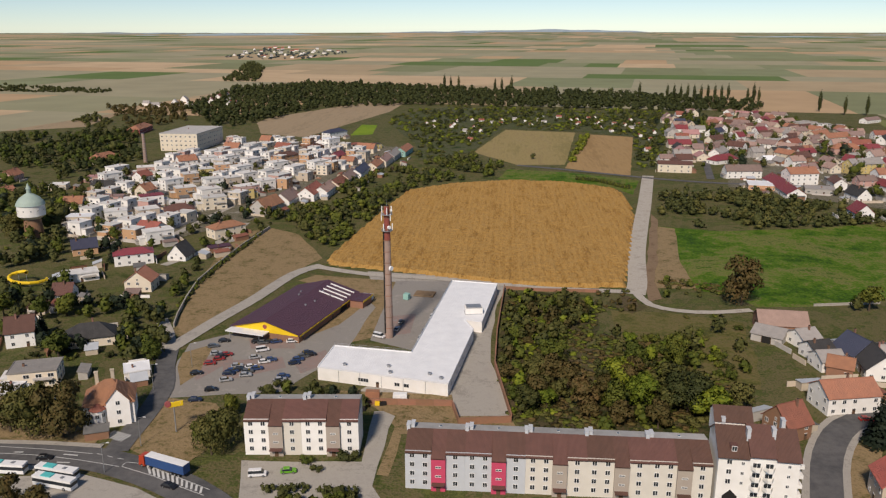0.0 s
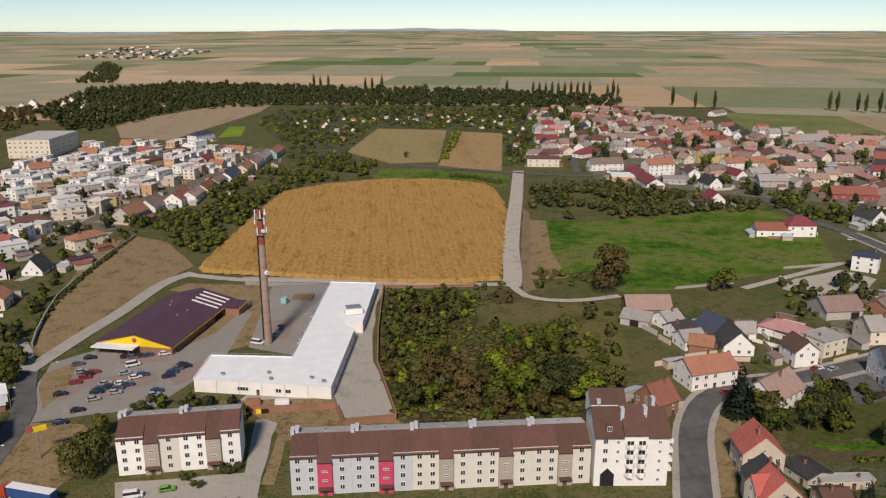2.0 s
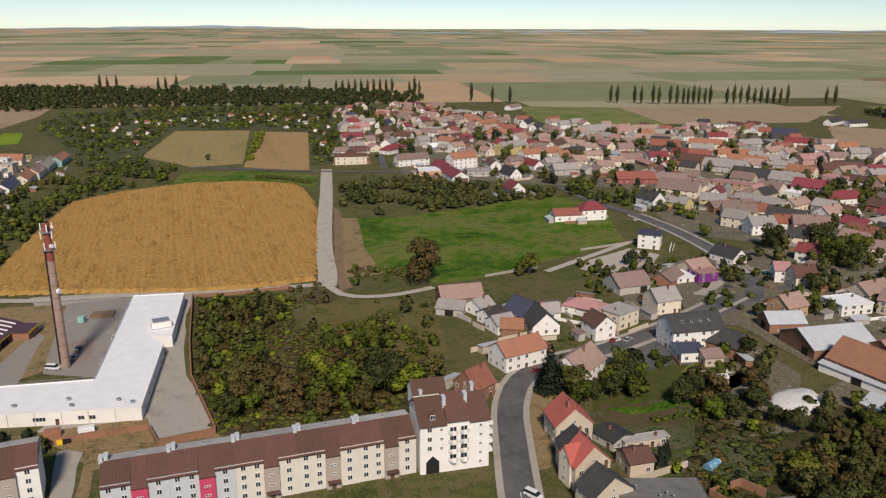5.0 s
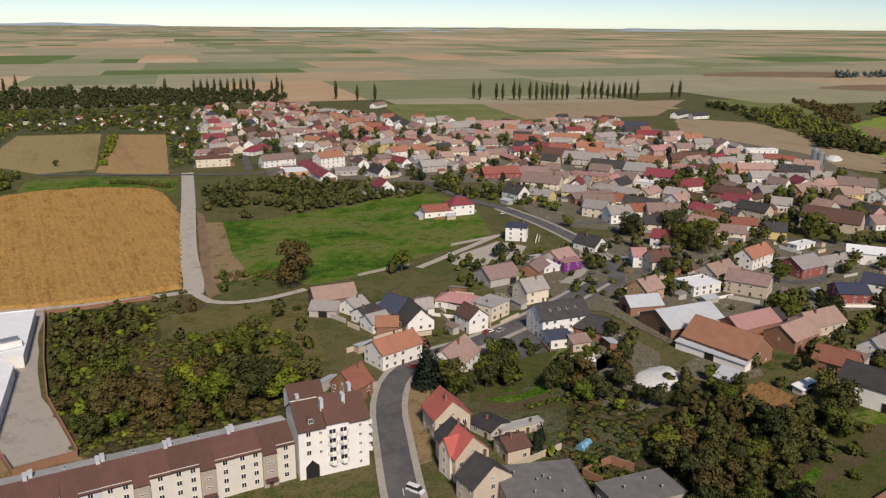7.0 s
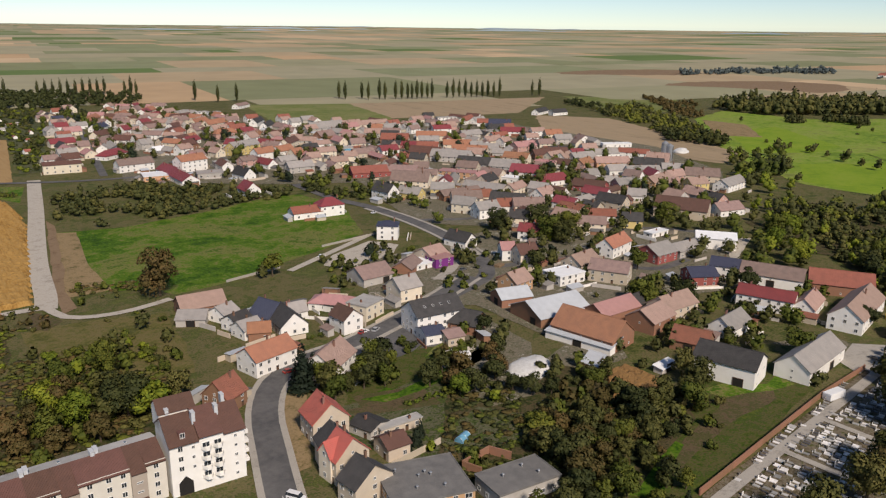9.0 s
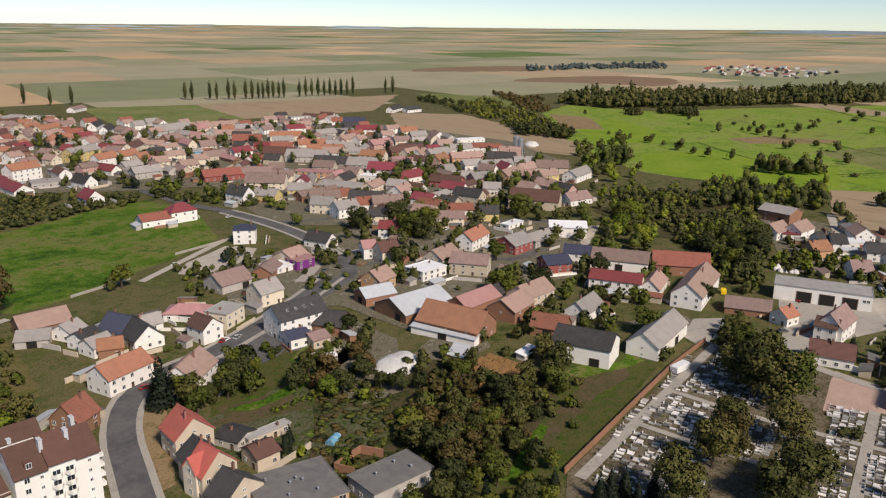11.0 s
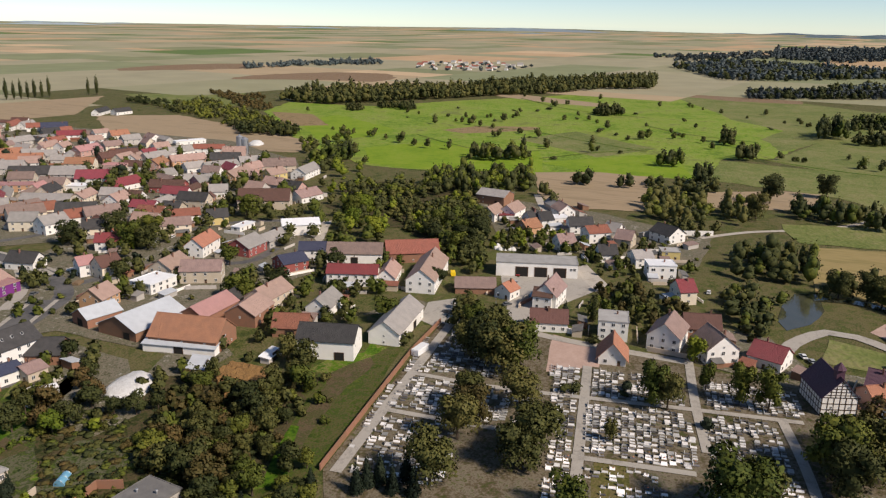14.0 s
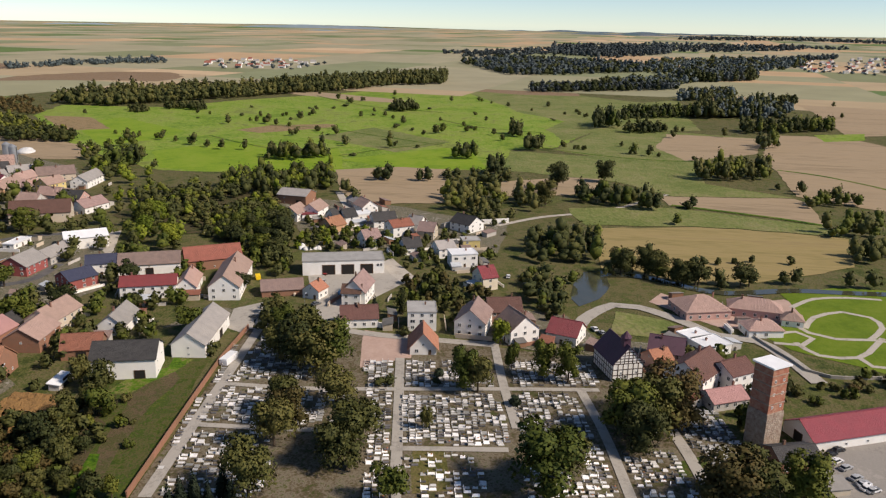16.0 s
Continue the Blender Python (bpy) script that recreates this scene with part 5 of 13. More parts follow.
def villa(x, y, rot):
    """An old two-storey villa with a tall hipped roof, a front gable, a bay and two chimneys."""
    h = house(x, y, rot, 14, 12, 7.6, 12.8, "white", "orange", "hip", chimneys=0, label="old white villa with an orange hipped roof and bay")
    cross_gable(h, 2.6, -6.9, 0, 6.5, 8.2, 12.2, "white", "orange")
    bm = bmesh.new()
    tube(bm, (-3.2, -6.2, 0), (-3.2, -6.2, 6.2), 2.1, 2.1, 10)
    part("bay", bm, WALLS["white"], h)
    bm = bmesh.new()
    tube(bm, (-3.2, -6.2, 6.2), (-3.2, -6.2, 7.8), 2.5, 0.4, 10)
    part("bay_roof", bm, ROOFS["red"], h)
    for a in (-50, 0, 50):
        for z in (1.0, 3.9):
            child("window", WIN, h, pose(-3.2, -6.2, z) @ pose(0, 0, 0, 0, 0, a) @ pose(0, -2.14, 0))
    for cx, cy in ((-3.5, 2.5), (1.0, 3.0)):
        part("chimney", boxes((cx, cy, 9.5, 1.0, 0.8, 4.8), (cx, cy, 14.3, 1.25, 1.05, 0.25)), WALLS["beige"], h)
    return h


M_STACK = surf("weathered_stack_brick", (0.36, 0.25, 0.20), (0.27, 0.20, 0.165), 2.5, 0.9, 0.4, 0.3)
M_STACKRED = surf("red_painted_stack_brick", (0.28, 0.075, 0.055), (0.22, 0.065, 0.05), 2.5, 0.9, 0.4, 0.3)


def factory_chimney(x, y, h=52.0, r0=1.65, r1=1.05, antennas=True, label="tall old brick chimney carrying antennas"):
    b = thing("factory_chimney", x, y, 0, 0, label, "chimney")
    n = 12
    for i in range(n):
        z0, z1 = h * i / n, h * (i + 1) / n
        ra, rb = r0 + (r1 - r0) * i / n, r0 + (r1 - r0) * (i + 1) / n
        part("shaft", tube(bmesh.new(), (0, 0, z0), (0, 0, z1), ra, rb, 24), M_STACKRED if i >= n - 3 and antennas else M_STACK, b)
        part("iron_band", tube(bmesh.new(), (0, 0, z1 - 0.25), (0, 0, z1), rb + 0.08, rb + 0.08, 24), WALLS["brick"] if antennas else M_STEEL, b)
    if not antennas:
        return b
    for i in range(9):
        part("ladder", boxes((-r0 * 0.72, -r0 * 0.62 + 0.08 * i, 2 + i * 4.6, 0.75, 0.5, 4.4)), M_DARK, b)
    for z in (h - 9.5, h - 3.4):
        part("platform", tube(bmesh.new(), (0, 0, z), (0, 0, z + 0.25), 2.1, 2.1, 16), M_STEEL, b)
        for k in range(10):
            a = k * math.pi / 5
            part("post", tube(bmesh.new(), (2.0 * math.cos(a), 2.0 * math.sin(a), z), (2.0 * math.cos(a), 2.0 * math.sin(a), z + 1.2), 0.06, 0.06, 5), M_STEEL, b)
    for k in range(9):
        a = k * 2 * math.pi / 9
        z = (h - 9.2, h - 3.0, h - 5.5)[k % 3]
        part("antenna", boxes((2.0 * math.cos(a), 2.0 * math.sin(a), z, 0.32, 0.32, 2.6)), M_WHITE, b, "white panel antenna")
    for z, a, r in ((h * 0.54, -0.6, 0.95), (h - 8.0, -0.9, 0.7), (h - 2.0, 0.3, 0.6)):
        d = Vector((math.cos(a), math.sin(a), 0))
        part("dish", tube(bmesh.new(), d * 1.3 + Vector((0, 0, z)), d * 2.0 + Vector((0, 0, z)), r, r * 0.9, 14), M_WHITE, b, "white round dish antenna")
    part("mast", tube(bmesh.new(), (0, 0, h), (0, 0, h + 2.5), 0.08, 0.04, 6), M_STEEL, b)
    return b


def water_tower(x, y, r=7.4):
    b = thing("water_tower", x, y, 0, 0, "old round water tower with a pale green dome", "water tower")
    part("shaft", tube(bmesh.new(), (0, 0, 0), (0, 0, 12), r * 0.72, r * 0.6, 28), WALLS["brick"], b)
    part("collar", tube(bmesh.new(), (0, 0, 10.5), (0, 0, 12.5), r * 0.62, r, 28), WALLS["cream"], b)
    part("tank", tube(bmesh.new(), (0, 0, 12.5), (0, 0, 18.6), r, r, 28), WALLS["white"], b)
    M = surf("pale_green_copper", (0.36, 0.44, 0.38), (0.29, 0.37, 0.33), 3, 0.6, 0.2)
    prof = [(r * 1.06, 18.6), (r * 0.96, 20.4), (r * 0.72, 22.6), (r * 0.38, 24.4), (r * 0.16, 25.2)]
    bm = bmesh.new()
    for (ra, za), (rb, zb) in zip(prof, prof[1:]):
        tube(bm, (0, 0, za), (0, 0, zb), ra, rb, 28)
    part("dome", bm, M, b, "pale green domed roof")
    bm = bmesh.new()
    tube(bm, (0, 0, 25.1), (0, 0, 27.6), r * 0.16, r * 0.14, 12)
    tube(bm, (0, 0, 27.6), (0, 0, 31), r * 0.2, 0.05, 12)
    part("lantern", bm, M, b)
    for k in range(12):
        a = k * math.pi / 6
        o = child("window", WIN_SMALL, b, pose(0, 0, 0, 0, 0, math.degrees(a)) @ pose(0, -r - 0.02, 15.4))
    return b


def brick_tower(x, y, rot, w=6.6, h=25.5):
    b = thing("ruined_tower", x, y, 0, rot, "square weathered brick tower with a white flat roof", "tower")
    HOUSES.append((x, y, 8))
    M = surf("ruined_brick", (0.33, 0.10, 0.06), (0.42, 0.25, 0.17), 1.3, 0.95, 0.8, 0.3)
    M2 = surf("grey_fieldstone", (0.42, 0.36, 0.29), (0.24, 0.16, 0.12), 1.2, 0.95, 0.9, 0.4)
    part("base", boxes((0, 0, 0, w, w, h * 0.42)), M2, b, "grey fieldstone lower storeys")
    part("upper", boxes((0, 0, h * 0.42, w - 0.5, w - 0.5, h * 0.53)), M, b, "weathered red brick upper storeys")
    for i in range(5):
        part("string_course", boxes((0, 0, h * (0.42 + 0.11 * i), w - 0.2, w - 0.2, 0.25)), M2, b)
    for s in (0, 90, 270):
        for i in range(3):
            for xx in (-1.7, 1.7):
                child("window", WIN_SMALL, b, pose(0, 0, 0, 0, 0, s) @ pose(xx, -w / 2 + 0.24, h * (0.48 + 0.15 * i)))
    part("roof", boxes((0, 0, h * 0.95, w + 0.6, w + 0.6, 0.5)), ROOFS["white"], b, "flat white sheet roof")
    return b


def timber_church(x, y, rot, L=17.0, W=11.0, he=6.5, hr=12.5):
    h = house(x, y, rot, L, W, he, hr, "white", "plum", label="half-timbered church with a steep dark shingle roof", name="church", attic=False, chimneys=0, storeys=2, skip=(0, 90, 180, 270))
    h["category"] = "church"
    for s, along, d in ((0, L, W / 2), (90, W, L / 2), (180, L, W / 2), (270, W, L / 2)):
        m = pose(0, 0, 0, 0, 0, s)
        for z in (0.2, 2.2, 4.2, he - 0.25):
            o = part("rail_beam", boxes((0, -d - 0.03, z, along, 0.1, 0.25)), WALLS["timber"], h)
            o.matrix_basis = m
        n = int(along / 1.6)
        for i in range(n + 1):
            o = part("post_beam", boxes((-along / 2 + along * i / n, -d - 0.04, 0, 0.25, 0.1, he)), WALLS["timber"], h)
            o.matrix_basis = m
        if s in (90, 270):
            for i in range(5):
                zz = he + 0.6 + i * 1.05
                ww = W * (1 - (zz - he) / (hr - he))
                o = part("gable_beam", boxes((0, -d - 0.03, zz, ww - 0.3, 0.1, 0.22)), WALLS["timber"], h)
                o.matrix_basis = m
            for xx in (-3, -1.5, 0, 1.5, 3):
                o = part("gable_post", boxes((xx, -d - 0.045, he, 0.22, 0.1, (hr - he) * (1 - abs(xx) / W * 2) - 0.3)), WALLS["timber"], h)
                o.matrix_basis = m
        for i in range(max(1, int(along / 4))):
            child("window", WIN_SMALL, h, m @ pose((i + 0.5) / max(1, int(along / 4)) * along - along / 2 + 0.4, -d - 0.03, 2.6))
    bm = bmesh.new()
    box(bm, -L * 0.3, 0, hr - 1, 2.4, 2.4, 3.2)
    tube(bm, (-L * 0.3, 0, hr + 2.2), (-L * 0.3, 0, hr + 4.4), 2.0, 0.1, 8)
    part("ridge_turret", bm, ROOFS["plum"], h, "small dark ridge turret")
    return h


# ---------------------------------------------------------------- vehicles
PAINT = {"white": (0.72, 0.72, 0.72), "black": (0.015, 0.015, 0.018), "silver": (0.36, 0.37, 0.38), "grey": (0.11, 0.115, 0.12), "blue": (0.03, 0.06, 0.16), "red": (0.30, 0.025, 0.02), "green": (0.12, 0.35, 0.02), "navy": (0.015, 0.025, 0.06)}
M_TYRE = surf("tyre_rubber", (0.02, 0.02, 0.02), (0.03, 0.03, 0.03), 0.3, 0.9, 0.1)
WHEEL = mesh_of("wheel", tube(bmesh.new(), (0, -0.1, 0), (0, 0.1, 0), 0.32, 0.32, 14), M_TYRE)
RIM = mesh_of("rim", tube(bmesh.new(), (0, -0.11, 0), (0, 0.11, 0), 0.18, 0.18, 10), M_STEEL)


def wheel(parent, m):
    w = child("wheel", WHEEL, parent, m)
    child("rim", RIM, w)
    return w



def car_body(L, W, van):
    """Lower body with rounded nose and tail from a side profile."""
    h1 = 0.85 if not van else 1.1
    prof = [(-L / 2, 0.3), (-L / 2 - 0.02, h1 * 0.75), (-L / 2 + 0.12, h1), (L / 2 - 1.0, h1 * 0.97), (L / 2 - 0.12, h1 * 0.82), (L / 2, h1 * 0.6), (L / 2 - 0.04, 0.3)]
    bm = bmesh.new()
    loops = []
    for y, k in ((-W / 2, 0.97), (-W / 2 + 0.12, 1.0), (W / 2 - 0.12, 1.0), (W / 2, 0.97)):
        loops.append([bm.verts.new((px * (k if abs(y) > W / 2 - 0.05 else 1), y, pz * k + (0.02 if k < 1 else 0))) for px, pz in prof])
    n = len(prof)
    for a, b in zip(loops, loops[1:]):
        for i in range(n):
            bm.faces.new((a[i], a[(i + 1) % n], b[(i + 1) % n], b[i]))
    bm.faces.new(loops[0])
    bm.faces.new(loops[-1][::-1])
    bmesh.ops.recalc_face_normals(bm, faces=bm.faces)
    return bm


def car_cabin(L, W, van, glass):
    z0, z1 = (0.84, 1.42) if not van else (1.08, 1.95)
    x0, x1, t0, t1 = (-L / 2 + 0.35, L / 2 - 1.15, -L / 2 + 0.85, L / 2 - 1.9) if not van else (-L / 2 + 0.04, L / 2 - 0.75, -L / 2 + 0.2, L / 2 - 1.45)
    i = 0.0 if glass else 0.02
    bm = bmesh.new()
    zt = z1 - 0.07 if glass else z1
    zb = z0 if glass else z1 - 0.07
    w0, w1 = W / 2 - 0.06, W / 2 - 0.2
    solid(bm, [(x0, -w0, z0), (x1, -w0, z0), (x1, w0, z0), (x0, w0, z0), (t0, -w1, zt), (t1, -w1, zt), (t1, w1, zt), (t0, w1, zt)] if glass else [(t0 - 0.08, -w1 - 0.02, zb), (t1 + 0.1, -w1 - 0.02, zb), (t1 + 0.1, w1 + 0.02, zb), (t0 - 0.08, w1 + 0.02, zb), (t0 + 0.04, -w1 + 0.04, z1), (t1 - 0.05, -w1 + 0.04, z1), (t1 - 0.05, w1 - 0.04, z1), (t0 + 0.04, w1 - 0.04, z1)],
          [(0, 1, 5, 4), (1, 2, 6, 5), (2, 3, 7, 6), (3, 0, 4, 7), (4, 5, 6, 7), (3, 2, 1, 0)])
    return bm


CARS = {}


def car(x, y, rot, colour="silver", van=False, where="on the paved car park"):
    key = (colour, van)
    m = pose(x, y, gz(x, y) + 0.2, 0, 0, rot)
    if key in CARS:
        return copy_thing(CARS[key], m)
    L, W = (4.3, 1.78) if not van else (4.9, 1.9)
    paint = CARS.get("m" + colour)
    if not paint:
        paint = CARS["m" + colour] = surf(colour + "_car_paint", PAINT[colour], tuple(c * 0.92 for c in PAINT[colour]), 1, 0.3, 0.0, spec=0.5)
    c = thing("van" if van else "car", 0, 0, 0, 0, "%s parked %s %s" % (colour, "van" if van else "car", where), "van" if van else "car", "parked vehicles")
    part("body", car_body(L, W, van), paint, c)
    part("glazing", car_cabin(L, W, van, True), M_GLASS, c, "dark glass")
    part("roof", car_cabin(L, W, van, False), paint, c)
    for px in (-L / 2 + 0.8, L / 2 - 0.85):
        for py in (-W / 2 + 0.08, W / 2 - 0.08):
            wheel(c, pose(px, py, 0.32))
    CARS[key] = c
    c.matrix_basis = m
    return c


def bus(x, y, rot, label="white city bus with dark windows at the stand"):
    b = thing("bus", x, y, 0.2, rot, label, "bus", "buses")
    L, W = 12.0, 2.5
    part("body", boxes((0, 0, 0.35, L, W, 1.0), (0, 0, 2.35, L, W, 0.65)), M_WHITE, b)
    part("glazing", boxes((0, 0, 1.35, L - 0.06, W - 0.06, 1.0)), M_GLASS, b)
    part("air_unit", boxes((-2, 0, 3.0, 3.0, 1.8, 0.3)), surf("turquoise_panel", (0.1, 0.5, 0.5), (0.1, 0.45, 0.45), 1, 0.5, 0), b)
    part("roof_hatch", boxes((2.6, 0, 3.0, 1.0, 1.0, 0.12)), M_STEEL, b)
    for px in (-3.4, 3.6):
        for py in (-W / 2 + 0.1, W / 2 - 0.1):
            wheel(b, pose(px, py, 0.45) @ Matrix.Diagonal((1.45, 1.45, 1.45, 1)))
    return b


def lorry(x, y, rot):
    b = thing("lorry", x, y, 0.22, rot, "lorry with a blue curtain trailer and red cab", "lorry")
    blue = surf("blue_tarpaulin", (0.03, 0.075, 0.20), (0.025, 0.06, 0.17), 1.5, 0.6, 0.3, 0.3)
    part("trailer", boxes((-1.6, 0, 1.2, 13.2, 2.5, 2.6)), blue, b, "blue tarpaulin trailer")
    part("trailer_roof", boxes((-1.6, 0, 3.8, 13.2, 2.54, 0.12)), M_WHITE, b, "white trailer roof")
    part("chassis", boxes((-0.6, 0, 0.7, 14.5, 1.2, 0.5)), M_DARK, b)
    bm = bmesh.new()
    solid(bm, [(5.5, -1.2, 0.5), (7.6, -1.2, 0.5), (7.6, 1.2, 0.5), (5.5, 1.2, 0.5), (5.5, -1.2, 3.6), (7.2, -1.15, 3.4), (7.2, 1.15, 3.4), (5.5, 1.2, 3.6)], [(0, 1, 5, 4), (1, 2, 6, 5), (2, 3, 7, 6), (3, 0, 4, 7), (4, 5, 6, 7), (3, 2, 1, 0)])
    part("cab", bm, surf("red_cab_paint", (0.42, 0.05, 0.02), (0.36, 0.05, 0.02), 1, 0.35, 0.0), b, "red cab")
    part("windscreen", boxes((7.42, 0, 1.8, 0.12, 2.1, 1.0)), M_GLASS, b)
    for px in (-6.3, -5.0, -3.7, 3.6, 6.4):
        for py in (-1.1, 1.1):
            wheel(b, pose(px, py, 0.5) @ Matrix.Diagonal((1.55, 1.55, 1.55, 1)))
    return b


# ---------------------------------------------------------------- graves
M_STONE = surf("pale_granite", (0.84, 0.83, 0.81), (0.64, 0.62, 0.59), 0.7, 0.5, 0.15, 0.1, rand=0.5, island=0.6)
M_STONEDARK = surf("dark_granite", (0.10, 0.095, 0.095), (0.16, 0.15, 0.15), 0.7, 0.3, 0.1, 0.1, rand=0.45, island=0.5)
M_FLOWER = surf("grave_flowers", (0.35, 0.10, 0.06), (0.40, 0.28, 0.10), 0.5, 0.9, 0.4, 0.1, rand=0.5, island=0.6)
SLAB = [mesh_of("slab", bm, m) for bm, m in ((boxes((0, 0, 0, 1.15, 2.1, 0.32, 0, 0, 0.05)), M_STONE), (boxes((0, 0, 0, 1.0, 2.0, 0.28, 0, 0, 0.05)), M_STONEDARK), (boxes((0, 0, 0, 2.1, 2.1, 0.3, 0, 0, 0.05)), M_STONE))]
STELE = [mesh_of("headstone", bm, m) for bm, m in ((boxes((0, 0, 0, 0.85, 0.22, 1.15, 0, 0, 0.05)), M_STONE), (boxes((0, 0, 0, 0.7, 0.2, 1.0, 0, 0, 0.05)), M_STONEDARK), (boxes((0, 0, 0, 1.6, 0.22, 1.05, 0, 0, 0.05)), M_STONEDARK), (boxes((0, 0, 0, 0.16, 0.16, 1.5), (0, 0, 0.95, 0.75, 0.15, 0.16)), M_STONE))]
POSY = mesh_of("flowers", tube(tube(bmesh.new(), (0, 0, 0), (0, 0, 0.3), 0.12, 0.3, 7), (0, 0, 0.28), (0, 0, 0.5), 0.34, 0.05, 7), M_FLOWER)
GRAVES = []


def grave_plot(poly, rot, across, along, seed, full=0.9):
    """Rows of graves over a plot; they are built together at the end."""
    rng = random.Random(seed)
    c, s = math.cos(radians(rot)), math.sin(radians(rot))
    us = [p[0] * c + p[1] * s for p in poly]
    vs = [-p[0] * s + p[1] * c for p in poly]
    v = min(vs)
    while v < max(vs):
        u = min(us) + rng.uniform(0, 1)
        while u < max(us):
            kind = rng.choices((0, 1, 2), (6, 3, 2))[0]
            x, y = u * c - v * s, u * s + v * c
            if inside(x, y, poly) and rng.random() < full and noise.noise((x * 0.16, y * 0.16, seed)) > -0.45:
                GRAVES.append((x + rng.uniform(-0.15, 0.15), y + rng.uniform(-0.2, 0.2), rot + rng.uniform(-3, 3), kind, rng.choices((0, 1, 2, 3), (4, 3, 2, 2))[0], rng.random()))
            u += across + (1.0 if kind == 2 else 0) + rng.uniform(-0.1, 0.25)
        v += along


def build_graves(single=290):
    rows = sorted(GRAVES, key=lambda g: math.hypot(g[0] - 125, g[1] - 5))
    for x, y, rot, slab, stele, k in rows[:single]:
        g = tagged(new("grave", SLAB[slab]), ("dark polished granite grave with a headstone" if slab == 1 else "pale granite grave slab with a headstone"), "grave", "graves in rows")
        g.matrix_basis = pose(x, y, 0.12, 0, 0, rot) @ Matrix.Scale(0.68 + 0.3 * k, 4)
        child("headstone", STELE[stele], g, pose(0, 0.95, 0))
        if k < 0.2:
            child("bouquet", POSY, g, pose(0.25, -0.4 + k, 0.3))
    vs, fs, mi = [], [], []
    for x, y, rot, slab, stele, k in rows[single:]:
        turned = pose(x, y, 0.12, 0, 0, rot) @ Matrix.Scale(0.68 + 0.3 * k, 4)
        for me, m in ((SLAB[slab], turned), (STELE[stele], turned @ pose(0, 0.95, 0))):
            o = len(vs)
            vs += [tuple(m @ v.co) for v in me.vertices]
            fs += [tuple(i + o for i in p.vertices) for p in me.polygons]
            mi += [0 if me.materials[0] == M_STONE else 1] * len(me.polygons)
    if vs:
        me = bpy.data.meshes.new("graves")
        me.from_pydata(vs, [], fs)
        me.materials.append(M_STONE)
        me.materials.append(M_STONEDARK)
        me.polygons.foreach_set("material_index", mi)
        tagged(new("graves", me), "dense rows of pale and dark granite graves", "graves", "", "stuff")


def lamp_post(x, y, h=9.0, rot=0):
    b = thing("street_lamp", x, y, 0, rot, "slim grey street lamp beside the road", "street lamp", "street lamps")
    part("pole", tube(bmesh.new(), (0, 0, 0), (0, 0, h), 0.11, 0.06, 8), M_STEEL, b)
    part("arm", tube(bmesh.new(), (0, 0, h), (1.6, 0, h + 0.3), 0.05, 0.04, 6), M_STEEL, b)
    part("lamp_head", boxes((1.9, 0, h + 0.22, 0.8, 0.3, 0.16, 0, 0, 0.03)), M_WHITE, b)
    return b


def silo(x, y, h=14.0, r=3.2):
    b = thing("silo", x, y, 0, 0, "round steel grain silo with a cone roof", "silo", "silos")
    part("tank", tube(bmesh.new(), (0, 0, 0), (0, 0, h), r, r, 24), M_STEEL, b)
    part("roof", tube(bmesh.new(), (0, 0, h), (0, 0, h + 2.2), r + 0.1, 0.3, 24), M_STEEL, b)
    part("ladder", boxes((0, -r - 0.1, 0, 0.5, 0.1, h)), M_DARK, b)
    return b


M_SHEET = surf("white_tarpaulin", (0.70, 0.70, 0.68), (0.52, 0.51, 0.48), 1.5, 0.6, 0.6, 0.5)
M_BLUESHEET = surf("light_blue_tarpaulin", (0.16, 0.36, 0.50), (0.12, 0.30, 0.44), 1.5, 0.5, 0.6, 0.4)


def heap(x, y, rx, ry, h, material, label, name="tarpaulin_mound"):
    """A lumpy covered heap."""
    bm = bmesh.new()
    bmesh.ops.create_uvsphere(bm, u_segments=20, v_segments=12, radius=1)
    for v in bm.verts:
        k = 1 + 0.22 * noise.noise(v.co * 2.1 + Vector((x, y, 0)))
        v.co = Vector((v.co.x * rx * k, v.co.y * ry * k, max(-0.05, v.co.z) * h * k))
    for f in bm.faces:
        f.smooth = True
    ob = new(name, mesh_of(name, bm, material))
    ob.matrix_basis = pose(x, y, gz(x, y), 0, 0, 25)
    return tagged(ob, label, name.replace("_", " "))


def greenhouse(x, y, rot, L=4.6, W=2.8, h=1.7):
    """A garden tunnel: hoops under light blue sheeting."""
    b = thing("garden_tunnel", x, y, 0.12, rot, "light blue sheeted garden tunnel on hoops", "greenhouse")
    bm = bmesh.new()
    rings = [[bm.verts.new((L * (i / 6 - 0.5), W / 2 * math.cos(k * math.pi / 10), h * math.sin(k * math.pi / 10) + 0.05 * ((i + k) % 2))) for k in range(11)] for i in range(7)]
    for q, r in zip(rings, rings[1:]):
        for k in range(10):
            bm.faces.new((q[k], r[k], r[k + 1], q[k + 1]))
    for ends in (rings[0][::-1], rings[-1]):
        bm.faces.new(ends)
    bmesh.ops.recalc_face_normals(bm, faces=bm.faces)
    part("sheet", bm, M_BLUESHEET, b)
    for i in (0, 3, 6):
        bm = bmesh.new()
        for k in range(8):
            a, c = k * math.pi / 8, (k + 1) * math.pi / 8
            tube(bm, (L * (i / 6 - 0.5), (W / 2 + 0.06) * math.cos(a), (h + 0.06) * math.sin(a)), (L * (i / 6 - 0.5), (W / 2 + 0.06) * math.cos(c), (h + 0.06) * math.sin(c)), 0.05, 0.05, 5)
        part("hoop", bm, M_STEEL, b)
    return b


